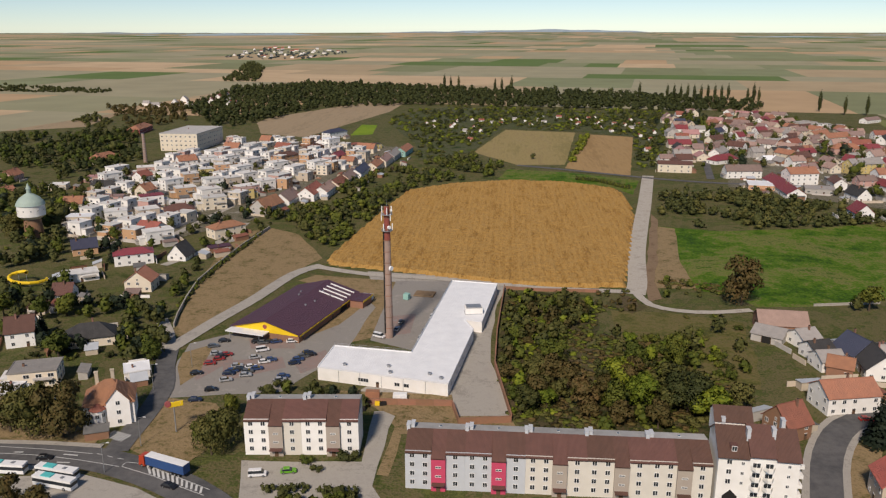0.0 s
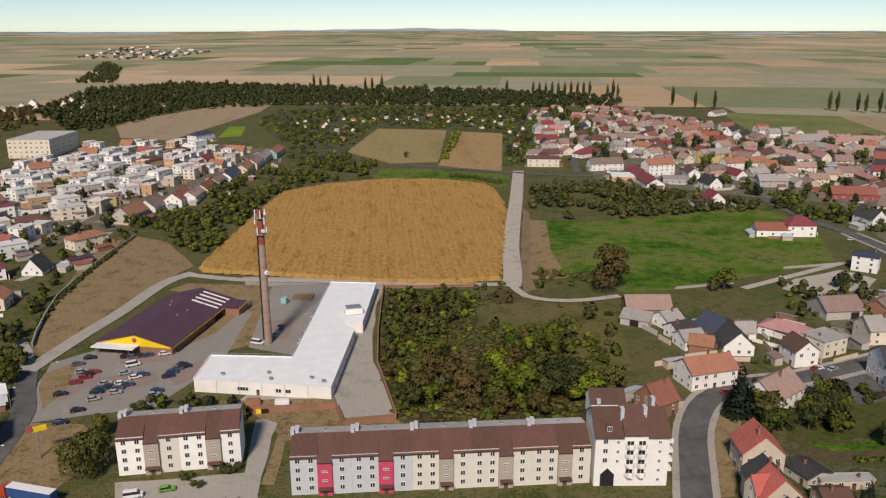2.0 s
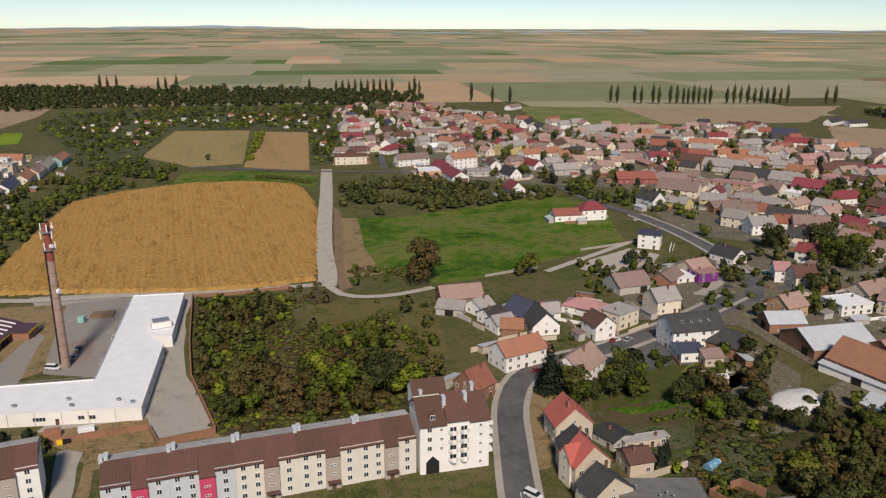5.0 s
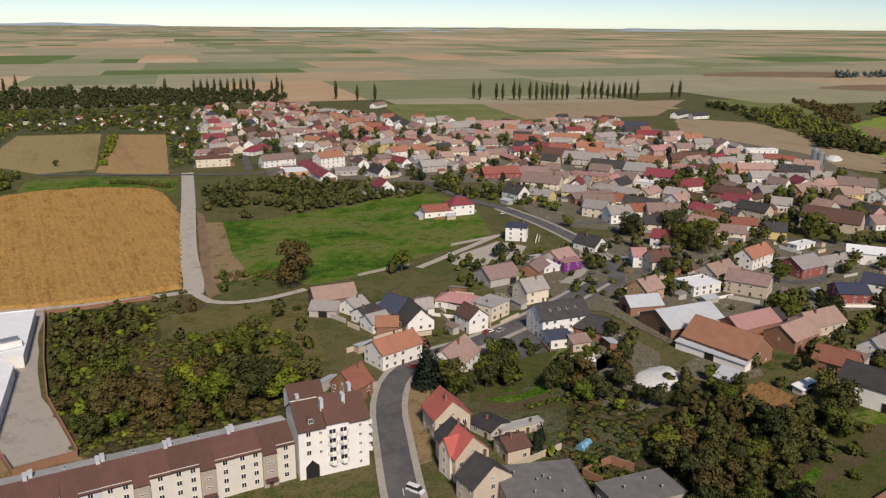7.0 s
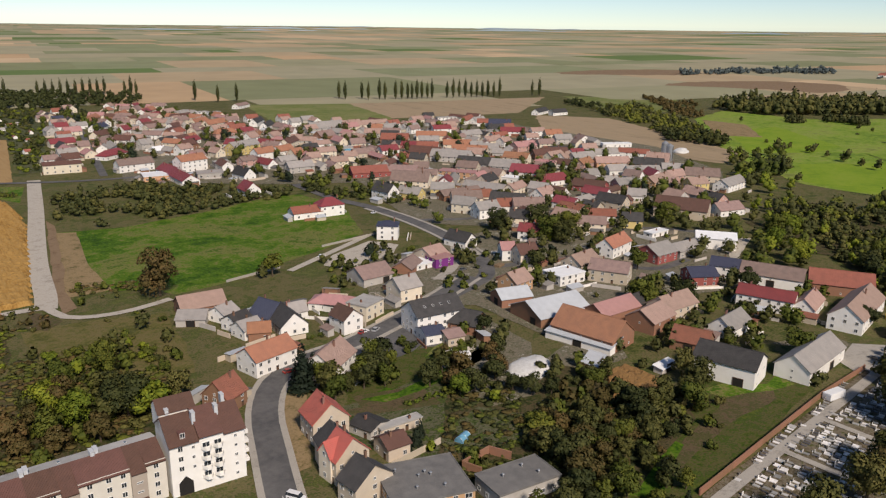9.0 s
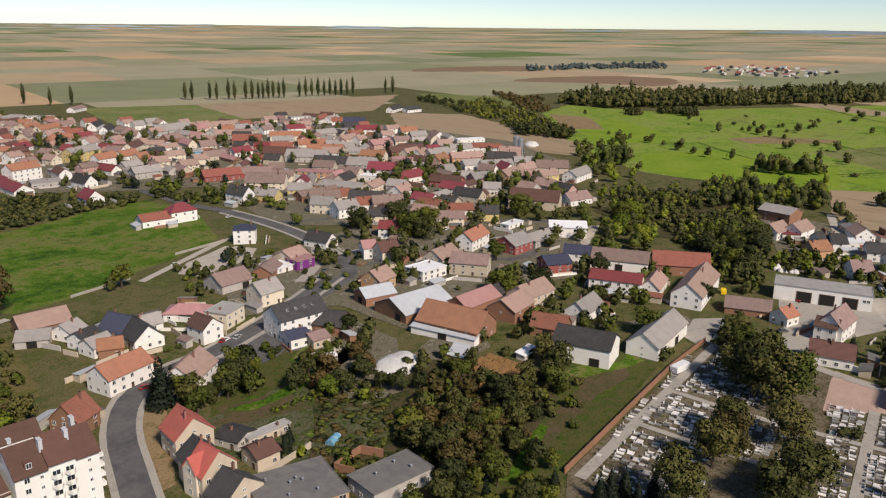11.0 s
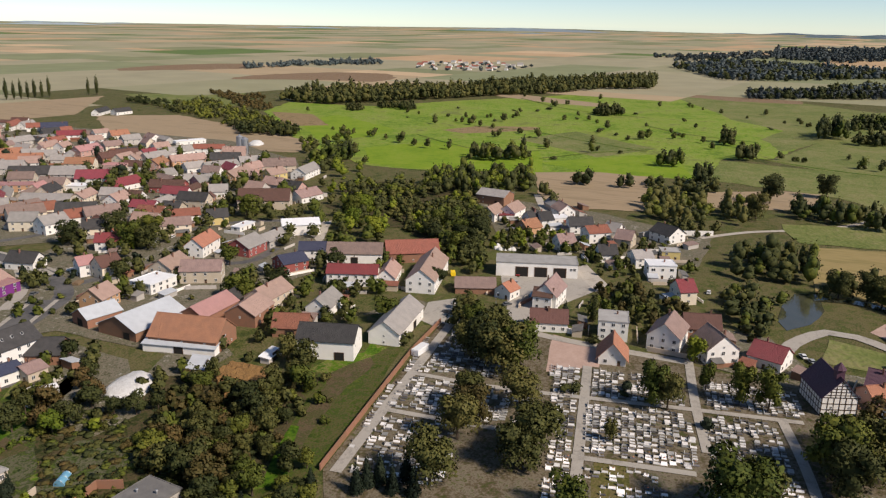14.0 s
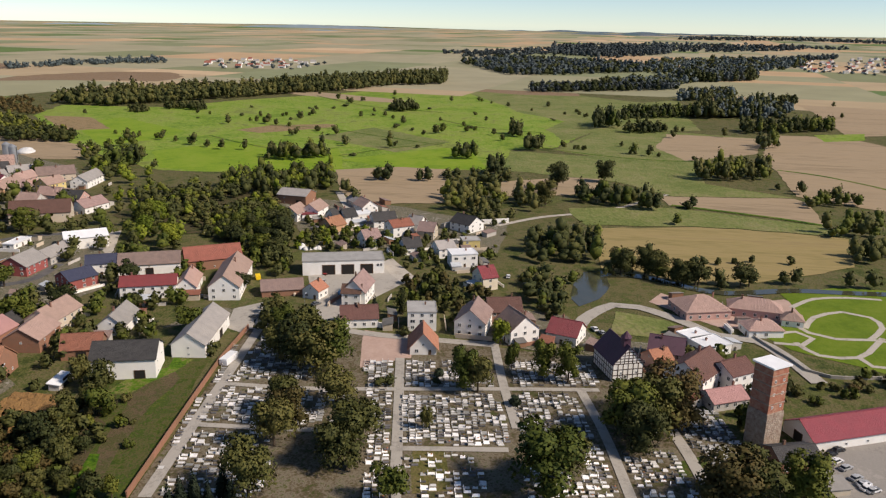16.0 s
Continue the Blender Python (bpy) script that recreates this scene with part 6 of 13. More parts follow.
def zebra(x, y, rot, n=7, L=4.0, gap=1.0):
    t = thing("zebra_crossing", x, y, 0.33, rot, "white painted stripes of a zebra crossing", "road marking", "", "structure")
    for i in range(n):
        part("stripe", boxes(((i - n / 2) * gap, 0, 0, gap * 0.5, L, 0.012)), M_PAINT, t)
    return t


def dashes(pts, z, on=3.0, off=6.0, width=0.22, label="dashed white centre line"):
    t = thing("lane_marking", 0, 0, z, 0, label, "road marking", "", "structure")
    line = smooth_line(pts, 1.0)
    d = 0.0
    for p, q in zip(line, line[1:]):
        if d % (on + off) < on:
            o = part("dash", boxes((0, 0, 0, (q - p).length * 1.02, width, 0.012)), M_PAINT, t)
            o.matrix_basis = pose((p.x + q.x) / 2, (p.y + q.y) / 2, 0, 0, 0, math.degrees(math.atan2(q.y - p.y, q.x - p.x)))
        d += (q - p).length
    return t


def sign_pole(x, y, h=10.0):
    b = thing("sign_pole", x, y, 0, 30, "tall pole with a yellow shop sign", "sign")
    part("pole", tube(bmesh.new(), (0, 0, 0), (0, 0, h), 0.22, 0.18, 10), M_STEEL, b)
    part("panel", boxes((0.6, 0, h - 1.8, 4.2, 0.4, 1.6, 0, 0, 0.08)), M_YELLOW, b, "yellow sign panel")
    part("disc", tube(bmesh.new(), (-1.6, -0.35, h - 0.6), (-1.6, 0.35, h - 0.6), 0.9, 0.9, 14), WALLS["red"], b, "round dark red sign")
    return b


def water_slide(x, y):
    b = thing("water_slide", x, y, 0, 20, "yellow winding water slide on steel posts", "water slide")
    pts = [Vector((7 * math.cos(a * 0.55) * (1 - 0.03 * a) + a * 0.9, 6 * math.sin(a * 0.55), 5.5 - a * 0.38)) for a in range(14)]
    bm, rings = bmesh.new(), []
    for i, p in enumerate(pts):
        d = (pts[min(i + 1, 13)] - pts[max(i - 1, 0)]).normalized()
        s = d.cross(Vector((0, 0, 1))).normalized()
        rings.append([bm.verts.new(p + s * math.cos(k * math.pi / 5) * 0.75 + s.cross(d) * math.sin(k * math.pi / 5) * 0.75) for k in range(10)])
    for q, r in zip(rings, rings[1:]):
        for k in range(10):
            bm.faces.new((q[k], q[(k + 1) % 10], r[(k + 1) % 10], r[k]))
    bmesh.ops.recalc_face_normals(bm, faces=bm.faces)
    part("flume", bm, M_YELLOW, b, "yellow plastic flume")
    for p in pts[::3]:
        part("post", tube(bmesh.new(), (p.x, p.y, 0), (p.x, p.y, max(0.3, p.z - 0.5)), 0.12, 0.12, 6), M_STEEL, b)
    return b


def crate(x, y, w, d, h, material, label, name="box"):
    """A small boxy thing with a lid edge and worn corners, on skids."""
    b = thing(name, x, y, gz(x, y) + 0.15, (x * 7 + y * 3) % 60 - 30, label, name.replace("_", " "))
    part("body", boxes((0, 0, 0.05, w, d, h * 0.9, 0, 0, 0.08)), material, b)
    part("lid", boxes((0, 0, h * 0.9, w * 0.97, d * 0.97, h * 0.1, 0, 0, 0.03)), material, b)
    part("skid", boxes((0, 0, -0.1, w * 0.8, d * 0.8, 0.15)), M_DARK, b)
    return b


def roof_unit(x, y, z, rot):
    b = thing("roof_unit", x, y, z, rot, "grey ventilation unit on the white hall roof", "ventilation unit")
    part("casing", boxes((0, 0, 0.2, 7, 5, 2.2, 0, 0, 0.06)), WALLS["white"], b)
    part("grille", boxes((0, 0, 2.4, 6, 4, 0.5)), M_STEEL, b, "grey steel grille")
    part("frame", boxes((0, 0, 0, 7.2, 5.2, 0.2)), M_STEEL, b)
    return b



# ---------------------------------------------------------------- fields, roads and yards
patch("field", [(-32.2, 748.5), (-2.3, 924.5), (76.8, 904.5), (50.5, 683.6), (8.8, 680.5)], M_TAN, 0.023, "ripe yellowish field behind the lane", "field", 1.0)
patch("field", [(49.3, 666.4), (89.5, 890.6), (136.4, 870.4), (99, 630.6)], M_RIPE, 0.026, "brown stubble field with a tractor track", "field", 1.0)
patch("field", [(-316.6, 976.1), (-315.9, 1034.9), (-226.6, 1265.8), (-164.9, 1250.3), (-168.1, 1119.1), (-189, 1010.6), (-221, 844), (-278, 868.5)], M_STUBBLE, 0.029, "bare pinkish stubble field beside gardens", "field", 1.0)
patch("field", [(-877.7, 1053.1), (-768.5, 1143.3), (-705, 1329.8), (-580.7, 1450.8), (-525.2, 1297.3), (-554.3, 1141), (-510.8, 914.8), (-586.7, 866.1), (-691.6, 823.5)], M_STUBBLE, 0.032, "wide pale stubble field behind the houses", "field", 1.0)
patch("field", [(-1079.7, 1302.2), (-936, 1398.6), (-838.1, 1487), (-754.4, 1326.4), (-803.2, 1196.2), (-941, 1131.1)], M_MEADOW, 0.035, "narrow green field strip", "field", 1.0)
patch("lawn", [(-174.3, 861.6), (-180, 961.8), (-159.6, 957.5), (-150.9, 872.9)], M_LAWN, 0.038, "bright green lawn beside gardens", "lawn", 1.0)
patch("bank", [(-152.9, 432.1), (-140, 445.2), (-119, 430.8), (-93.9, 382.9), (-98.8, 370.5), (-108, 338.1), (-117.2, 303.3), (-123.2, 271.4), (-130.3, 279.7), (-140, 323.5), (-149.3, 376.5)], M_BANK, 0.041, "dry grassy bank below a wall", "bank", 1.0)
patch("verge", [(-7.4, 610.3), (1.4, 657.2), (48.1, 647.2), (102.7, 613.9), (90.2, 558.9), (79.2, 582.8), (45.2, 604.8)], M_GREEN, 0.044, "green weedy verge behind the maize", "grass", 1.0)
patch("field", [(87.9, 466.8), (124.4, 456.3), (176, 466.3), (235.7, 485.2), (249.9, 478.7), (256.4, 432.6), (230.2, 365.7), (193.7, 349.5), (168.5, 341.8), (149.4, 331.9), (124.8, 326.5), (108.1, 325.7), (98.8, 340.4), (76.5, 351.2)], M_GREEN, 0.047, "weedy green field with bare spots", "field", 1.0)
patch("verge", [(87.9, 466.8), (100.3, 461.2), (89.6, 394.2), (87, 348.2), (69, 348.2)], M_BANK, 0.050, "dry brown strip along the gravel road", "grass", 1.0)
patch("car_park", [(-107, 222.4), (-116.7, 250.7), (-118, 267.3), (-104.3, 279.9), (-77.8, 273.9), (-66, 290.9), (-58.2, 318.6), (-54.5, 311.7), (-58.3, 259.3), (-64.9, 247.5), (-72.1, 230.5), (-82.6, 227.6)], M_LOT, 0.053, "worn grey paved car park beside the shop", "car park", 1.0)
patch("parking_bay", [(-97.6, 273.4), (-80.3, 274.8), (-77.4, 265.6), (-93.5, 264.4)], M_PAVER, 0.056, "reddish paved parking bays", "car park", 1.0)
patch("parking_bay", [(-99.7, 252), (-79.9, 258.1), (-76.1, 249), (-94.9, 236.4)], M_PAVER, 0.059, "reddish paved parking bays", "car park", 1.0)
patch("parking_bay", [(-74.6, 254), (-65.2, 265), (-60.9, 255.1), (-69.5, 243.9)], M_PAVER, 0.062, "reddish paved parking bays", "car park", 1.0)
patch("parking_bay", [(-111, 250.1), (-100.4, 261.2), (-96.8, 253.2), (-103.9, 235.7)], M_PAVER, 0.065, "reddish paved parking bays", "car park", 1.0)
patch("lawn", [(-114.3, 246), (-117.7, 258.2), (-109, 266.9), (-104.9, 242), (-107.3, 231.1)], M_BANK, 0.068, "dry grass island beside the car park", "lawn", 1.0)
patch("verge", [(-96.7, 345.8), (-90.8, 355.1), (-54, 349.2), (-57.6, 315), (-74.9, 332.6)], M_BANK, 0.071, "dry grass behind the shop", "grass", 1.0)
patch("yard", [(-50.8, 276), (-51.2, 348.5), (-24.7, 350.6), (-31.7, 266.6)], M_LOT, 0.074, "grey paved yard behind the white hall", "yard", 1.0)
patch("yard", [(-47, 302.1), (-36.8, 305.5), (-35.9, 284.2), (-45.5, 279.9)], M_PAVER, 0.077, "reddish paving round the tall chimney", "yard", 1.0)
patch("yard", [(-55.6, 359.7), (-25.1, 357.6), (-2, 350.7), (0.6, 341), (-2.9, 319.4), (-4.9, 280.8), (-4.4, 259.6), (3.5, 218.9), (-15.2, 217.4), (-19.9, 231.4), (-45.5, 229.3), (-46.3, 233.4), (-11.3, 289.1), (-3.3, 346.4)], M_CONCRETE, 0.080, "pale concrete yard round the white hall", "yard", 1.0)
patch("car_park", [(-135.3, 164), (-140.9, 171.9), (-124.2, 175.4), (-112.7, 177.4), (-94.2, 171.4), (-84.3, 166.1), (-89.4, 149.9), (-123.5, 147.2)], M_CONCRETE, 0.083, "concrete bus stand beside the main road", "car park", 1.0)
patch("yard", [(-71, 187.4), (-38.1, 189.1), (-39.9, 218.1), (-32.1, 219.4), (-33.1, 207.9), (-33.1, 177.9), (-25.2, 163.8), (-63.5, 160.7)], M_CONCRETE, 0.086, "concrete yard before the flats", "yard", 1.0)
patch("yard", [(113.2, 234.1), (128.3, 225.5), (139.6, 230.1), (173.2, 243.3), (170.8, 222.4), (154.3, 214.4), (140.8, 206.7), (134.8, 221.6), (113.8, 217.6)], M_ASPHALT, 0.089, "asphalt yard beside the old houses", "yard", 1.0)
patch("yard", [(143.3, 210.9), (162.5, 216.7), (182, 217.5), (167, 195.9), (154.5, 192.8), (135.6, 189.5)], M_ASPHALT, 0.092, "asphalt yard of the white house", "yard", 1.0)
patch("garden", [(119, 207.8), (157.5, 216), (177.1, 206.5), (139.2, 180.1), (113.3, 190)], M_ROUGH, 0.095, "rough garden grass with bare earth", "garden", 3)
patch("lawn", [(148, 204.9), (162.6, 213.8), (183.3, 214.4), (174.7, 206.2), (152.7, 199.5), (137.6, 198.3)], M_GREEN, 0.098, "green garden lawn", "lawn", 3)
patch("lawn", [(121, 193.6), (129.7, 195.2), (133.6, 190.5), (127.7, 185.7), (119.5, 187.8)], M_GREEN, 0.101, "green garden lawn", "lawn", 3)
patch("garden", [(118.2, 188.8), (144.1, 178.9), (139, 144.4), (104.2, 148)], M_LAND, 0.104, "rough garden ground", "garden", 1.0)
patch("lawn", [(140.1, 100.4), (177.6, 106.8), (229.9, 115.3), (244.6, 111.3), (206.4, 103.1), (163, 97.8), (141.9, 89.8)], M_ROUGH, 0.107, "rough mown grass beside the graveyard wall", "lawn", 1.0)
patch("rough_grass", [(129.2, 117), (155.3, 123), (191.5, 132.6), (227.2, 137.2), (250.9, 131.2), (260.7, 116.6), (247.5, 111.6), (206.4, 103.1), (163, 97.8), (141.5, 90.4)], M_ROUGH, 0.110, "rough grass with bare tracks", "grass", 2)
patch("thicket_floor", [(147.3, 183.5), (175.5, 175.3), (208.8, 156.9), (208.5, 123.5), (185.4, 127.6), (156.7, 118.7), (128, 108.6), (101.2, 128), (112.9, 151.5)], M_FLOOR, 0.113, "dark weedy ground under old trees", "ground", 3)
patch("garden", [(103.9, 192.6), (126.7, 191.4), (158.5, 197), (175.3, 189.3), (172.5, 175.1), (149.3, 164.1), (144.7, 180.4), (115, 149.2), (106.8, 158.1), (103.5, 174.4)], M_GARDEN, 0.116, "overgrown dark garden ground", "garden", 3)
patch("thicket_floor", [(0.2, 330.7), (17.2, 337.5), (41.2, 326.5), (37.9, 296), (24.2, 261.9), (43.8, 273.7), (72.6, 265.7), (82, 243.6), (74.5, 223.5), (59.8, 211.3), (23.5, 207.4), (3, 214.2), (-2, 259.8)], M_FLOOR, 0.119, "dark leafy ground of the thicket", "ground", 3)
patch("verge", [(-156.3, 204.3), (-129.3, 204.4), (-116.7, 201.2), (-116.4, 192.6), (-147.2, 190.8)], M_BANK, 0.122, "dry brown verge under old trees", "grass", 1)
patch("verge", [(-105.3, 190.7), (-107.2, 207.2), (-107, 222.4), (-91, 219.7), (-78.4, 204.3), (-83.6, 190.9), (-86, 184.7), (-97.9, 186.1)], M_BANK, 0.125, "dry grass around the sign pole", "grass", 1)
patch("building_site", [(193.2, 337.8), (223.8, 349.8), (232.5, 334.4), (213, 314.2), (188, 309.7), (180.9, 324.7)], M_GRAVEL, 0.128, "pale sandy building site", "yard", 1.0)
patch("yard", [(178.3, 220.9), (199.4, 224.9), (195, 194.8), (167.2, 162), (149.3, 164.1), (150, 186.7)], M_YARD, 0.131, "trodden farmyard", "yard", 3)
patch("yard", [(243.6, 265.9), (261.3, 260.6), (260.5, 223.1), (299.7, 220), (289.3, 192.6), (243.4, 177.8), (203.8, 185.4), (205, 238.3)], M_YARD, 0.134, "trodden farmyard ground", "yard", 1.0)
patch("yard", [(293.2, 213.5), (323.7, 223.4), (386.3, 243.2), (400.4, 228.6), (353.3, 207.6), (303.6, 202.5), (275.5, 195.5)], M_GRAVEL, 0.137, "pale gravel farm lane and yard", "yard", 1.0)
patch("yard", [(314.4, 318.1), (353.9, 317.8), (337.4, 294.1), (299, 280.8)], M_ASPHALT, 0.140, "asphalt yard with parked cars", "yard", 1.0)
patch("yard", [(331.8, 98.1), (360, 90.4), (373.6, 70.4), (339.6, 56), (306.3, 69.9), (290.1, 84.9)], M_CONCRETE, 0.143, "pale concrete farmyard", "yard", 1.0)
patch("graveyard", [(136.7, 82.1), (159.9, 95.8), (272, 106.8), (274.4, 62.7), (270.6, 10.4), (263.9, -26.4), (238.4, -35.6), (245.1, -51), (207.6, -65.3), (178.3, -52.7), (156, -47.8)], M_GRAVEDIRT, 0.146, "graveyard ground of soil and sparse grass", "graveyard", 1.0)
patch("plaza", [(271.1, 61.9), (277.9, 42.4), (255.6, 40.3), (254, 56)], M_PINKPAVE, 0.149, "pink paved chapel court", "plaza", 1.0)
patch("lawn", [(292.1, -32.7), (317.1, -37), (310, -56.9), (303.4, -62.6), (289.6, -51.8)], M_OLIVE, 0.152, "fenced dull green paddock", "lawn", 1.0)
patch("plaza", [(344.6, -59.5), (329, -76.4), (320.4, -86.2), (303.4, -80.2), (311.1, -70.7), (332, -52.9)], M_PINKPAVE, 0.155, "pink paved pavilion court", "plaza", 1.0)
patch("plaza", [(329.4, -78.8), (346.5, -112.9), (335.1, -122.5), (311, -106.2), (301.8, -88.5), (309.2, -78.1)], M_PINKPAVE, 0.158, "pink paved pavilion court", "plaza", 1.0)
patch("lawn", [(354.5, -113.9), (367.9, -143.1), (368, -187.9), (256.2, -144.3), (274.6, -118.9), (286.6, -99.1), (302.2, -90.7), (325.5, -114.9)], M_PARK, 0.161, "bright green park lawn", "lawn", 1.0)
patch("yard", [(212.7, -77.6), (221.7, -93.1), (241.2, -137.2), (194.4, -128.5), (182.9, -82.6), (198, -79.2)], M_LOT, 0.164, "worn grey yard of the garages", "yard", 1.0)
patch("pond", [(331, -18), (352.8, -20.9), (370, -27.1), (374.9, -36.5), (350.2, -37.8), (331.7, -31.5), (320.4, -22.3)], M_WATER, 0.167, "still pond reflecting the sky", "water", 2)
patch("field", [(736.6, 743.4), (792.8, 663.8), (675.7, 401.3), (608.5, 381.3), (604.3, 422.1), (617.2, 501.3), (649.6, 646.4)], M_STUBBLE, 0.191, "tan stubble field above the village", "field", 4)
patch("field", [(603.6, 1004.4), (749.9, 962.3), (936.8, 925.2), (734.4, 773.5), (549.8, 816.3)], M_STUBBLE, 0.194, "pinkish stubble field", "field", 3)
patch("field", [(471.3, 1064.6), (606.5, 1001.8), (557.1, 809.4), (442.7, 751.9), (419.2, 866)], M_OLIVE, 0.197, "green pasture beside the village", "field", 3)
patch("field", [(973.4, 921.3), (1097.4, 783.1), (921.2, 671.3), (846.7, 698.9)], M_OLIVE, 0.200, "grassy ridge", "field", 3)
patch("field", [(1569.5, 1696.7), (1954.8, 1080.1), (1615.5, 632.4), (1075.6, 802.4), (1089.6, 1083.6)], M_SOIL, 0.203, "wide greyish ploughed field", "field", 6)
patch("yard", [(-282.4, 452.9), (-313.4, 633.4), (-296.8, 807.2), (-201.3, 814.2), (-99.8, 773), (-117.6, 621.7), (-141.3, 531.4), (-158.5, 459.5), (-188.9, 412.7), (-246.2, 408.3)], M_YARD, 0.206, "gardens and paved yards between cube houses", "yard", 2)
patch("yard", [(299.2, 1030.1), (399.3, 935.5), (433.6, 736.8), (645.6, 783.9), (642.1, 477), (572.6, 358.4), (469.3, 297), (380.9, 289.8), (316.7, 315.7), (266.5, 367.9), (307.7, 490.2), (248.1, 523), (165.4, 594.3)], M_YARD, 0.209, "yards and gardens of the old village", "yard", 2)
patch("yard", [(195.6, 316.7), (302.9, 330), (350.2, 300.7), (398.1, 250.9), (322.6, 182.5), (265.8, 194.6), (203.8, 185.4), (205, 238.3), (168.2, 258.2)], M_YARD, 0.212, "farmyards along the street", "yard", 2)
patch("yard", [(509, 182.7), (493.5, 89.4), (455.7, 13.9), (394.2, 17.3), (394.5, 71.3), (386.5, 112.2)], M_YARD, 0.215, "yards of the lower village", "yard", 2)
patch("yard", [(276.6, 23.7), (315.7, 17.8), (307.9, -15.5), (285.5, -27.9), (283.5, -48.8), (268.4, -82.2), (236.5, -72.4), (245.1, -51), (263.9, -26.4)], M_YARD, 0.218, "yards beside the church", "yard", 2)
patch("bank", [(92.4, 497.3), (93.6, 482), (82.6, 416.2), (70.1, 356.4), (70.1, 332.4), (63.3, 328.2), (65.3, 356), (77.4, 415.8)], M_SOIL, 0.221, "bare dug earth bank beside the gravel road", "bank", 1.5)
patch("yard", [(-61.2, 232.2), (-16.2, 231.7), (-12.9, 213.7), (-32.4, 215), (-44.7, 224.6)], M_BANK, 0.224, "dry grass behind the flats", "grass", 1.0)
patch("verge", [(92, 212.5), (107.6, 207.3), (88.1, 167.2), (77.9, 167.2)], M_BANK, 0.227, "dry verge beside the street", "grass", 1.0)
patch("allotments", [(-152.7, 1067.7), (-92.8, 1190.8), (80.9, 1136.8), (224.8, 1147), (129.7, 666.9), (109.7, 665.4), (137.6, 870.4), (78.9, 914.8), (-5.7, 935), (-33.9, 748.4), (-79.6, 695), (-94.6, 801.1), (-146, 970.2)], M_GARDEN, 0.230, "dark green allotment ground", "garden", 3)
patch("thicket_floor", [(433.2, 252.7), (489.6, 250.9), (522.6, 221.8), (526.7, 182.6), (414.5, 133.6), (392.4, 135.3), (404.2, 163.1), (402.5, 194.3)], M_FLOOR, 0.233, "dark ground under the scrub", "ground", 3)
patch("thicket_floor", [(506.4, 281.7), (524.5, 246.6), (509, 182.7), (430.3, 138.2), (383.2, 129.6), (342.6, 133), (377.6, 158.2), (424.3, 201.1), (452.5, 243.5)], M_FLOOR, 0.236, "dark ground under the scrub", "ground", 3)
patch("grass", [(44.4, 314.8), (62.9, 316.3), (96.4, 306.6), (91.1, 270.0), (84.8, 243.6), (65.0, 248.7), (59.3, 257.0), (44.7, 281.8)], M_OLIVEGRASS, 0.1215, "dry olive grass beside the thicket", "grass", 2)
patch("bare_earth", [(21.6, 276.8), (33.6, 274.9), (38.2, 257.6), (30.9, 246.9), (21.8, 256.4)], M_BROWNEARTH, 0.1235, "bare brown earth in the thicket", "ground", 2)
patch("bare_earth", [(58.4, 257.5), (68.3, 249.6), (65.6, 231.0), (56.3, 238.3)], M_BROWNEARTH, 0.1245, "bare brown earth in the thicket", "ground", 2)
patch("bare_earth", [(3.0, 336.4), (8.6, 326.4), (3.1, 257.0), (6.3, 216.5), (3.5, 218.0), (-0.0, 258.7)], M_BROWNEARTH, 0.1255, "bare brown earth along the yard wall", "ground", 1.5)
patch("bare_earth", [(44.1, 326.1), (55.2, 336.2), (61.5, 320.8), (53.0, 313.2)], M_BROWNEARTH, 0.1265, "bare dug earth beside the gravel track", "ground", 1.5)
patch("garden", [(117.5, 196.8), (140.0, 189.6), (138.2, 175.1), (116.1, 182.6)], M_BROWNEARTH, 0.1275, "dug brown garden bed", "garden", 1.5)
patch("lawn", [(126.6, 163.6), (146.0, 162.9), (142.3, 153.5), (126.3, 156.5)], M_GREEN, 0.1285, "green garden lawn", "lawn", 1.5)
patch("lawn", [(125.3, 197.3), (153.0, 207.9), (177.2, 206.5), (172.5, 197.6), (142.4, 193.0)], M_ROUGH, 0.1295, "green strip of rough grass", "lawn", 1.5)
patch("lawn", [(118.8, 193.2), (131.9, 190.0), (157.9, 196.4), (186.6, 205.1), (169.4, 193.2), (138.4, 186.5), (124.9, 186.2)], M_GREEN, 0.1310, "green strip of garden lawn", "lawn", 1.5)
patch("garden", [(111.2, 189.2), (137.0, 184.5), (140.3, 178.4), (113.9, 182.1)], M_BROWNEARTH, 0.1320, "dug brown garden bed", "garden", 1.5)
patch("garden", [(123.4, 160.4), (146.0, 167.0), (156.1, 151.2), (137.9, 142.7), (121.7, 150.3)], M_GARDEN, 0.1330, "dark overgrown garden", "garden", 1.5)
patch("track", [(181.7, 116.2), (203.9, 120.4), (212.7, 123.9), (231.7, 118.3), (226.4, 112.6), (206.7, 114.2), (180.6, 110.2), (161.9, 105.5), (159.5, 107.2)], M_BROWNEARTH, 0.1340, "worn brown track in the grass", "track", 2)
patch("grass", [(144.1, 109.5), (155.5, 113.1), (176.9, 116.9), (177.2, 113.7), (158.9, 105.3), (150.9, 102.4)], M_GREEN, 0.1350, "fresh green grass along the track", "grass", 2)
patch("grass", [(211.9, 132.0), (222.5, 129.7), (234.1, 121.7), (242.9, 122.8), (241.8, 116.3), (231.0, 117.9), (213.8, 124.0)], M_GREEN, 0.1360, "fresh green grass below the barn", "grass", 2)
patch("yard", [(188.5, 180.1), (206.4, 186.3), (222.2, 175.5), (213.5, 163.0), (191.3, 164.1), (186.6, 170.1)], M_YARD, 0.1370, "trodden yard before the barn", "yard", 1.5)
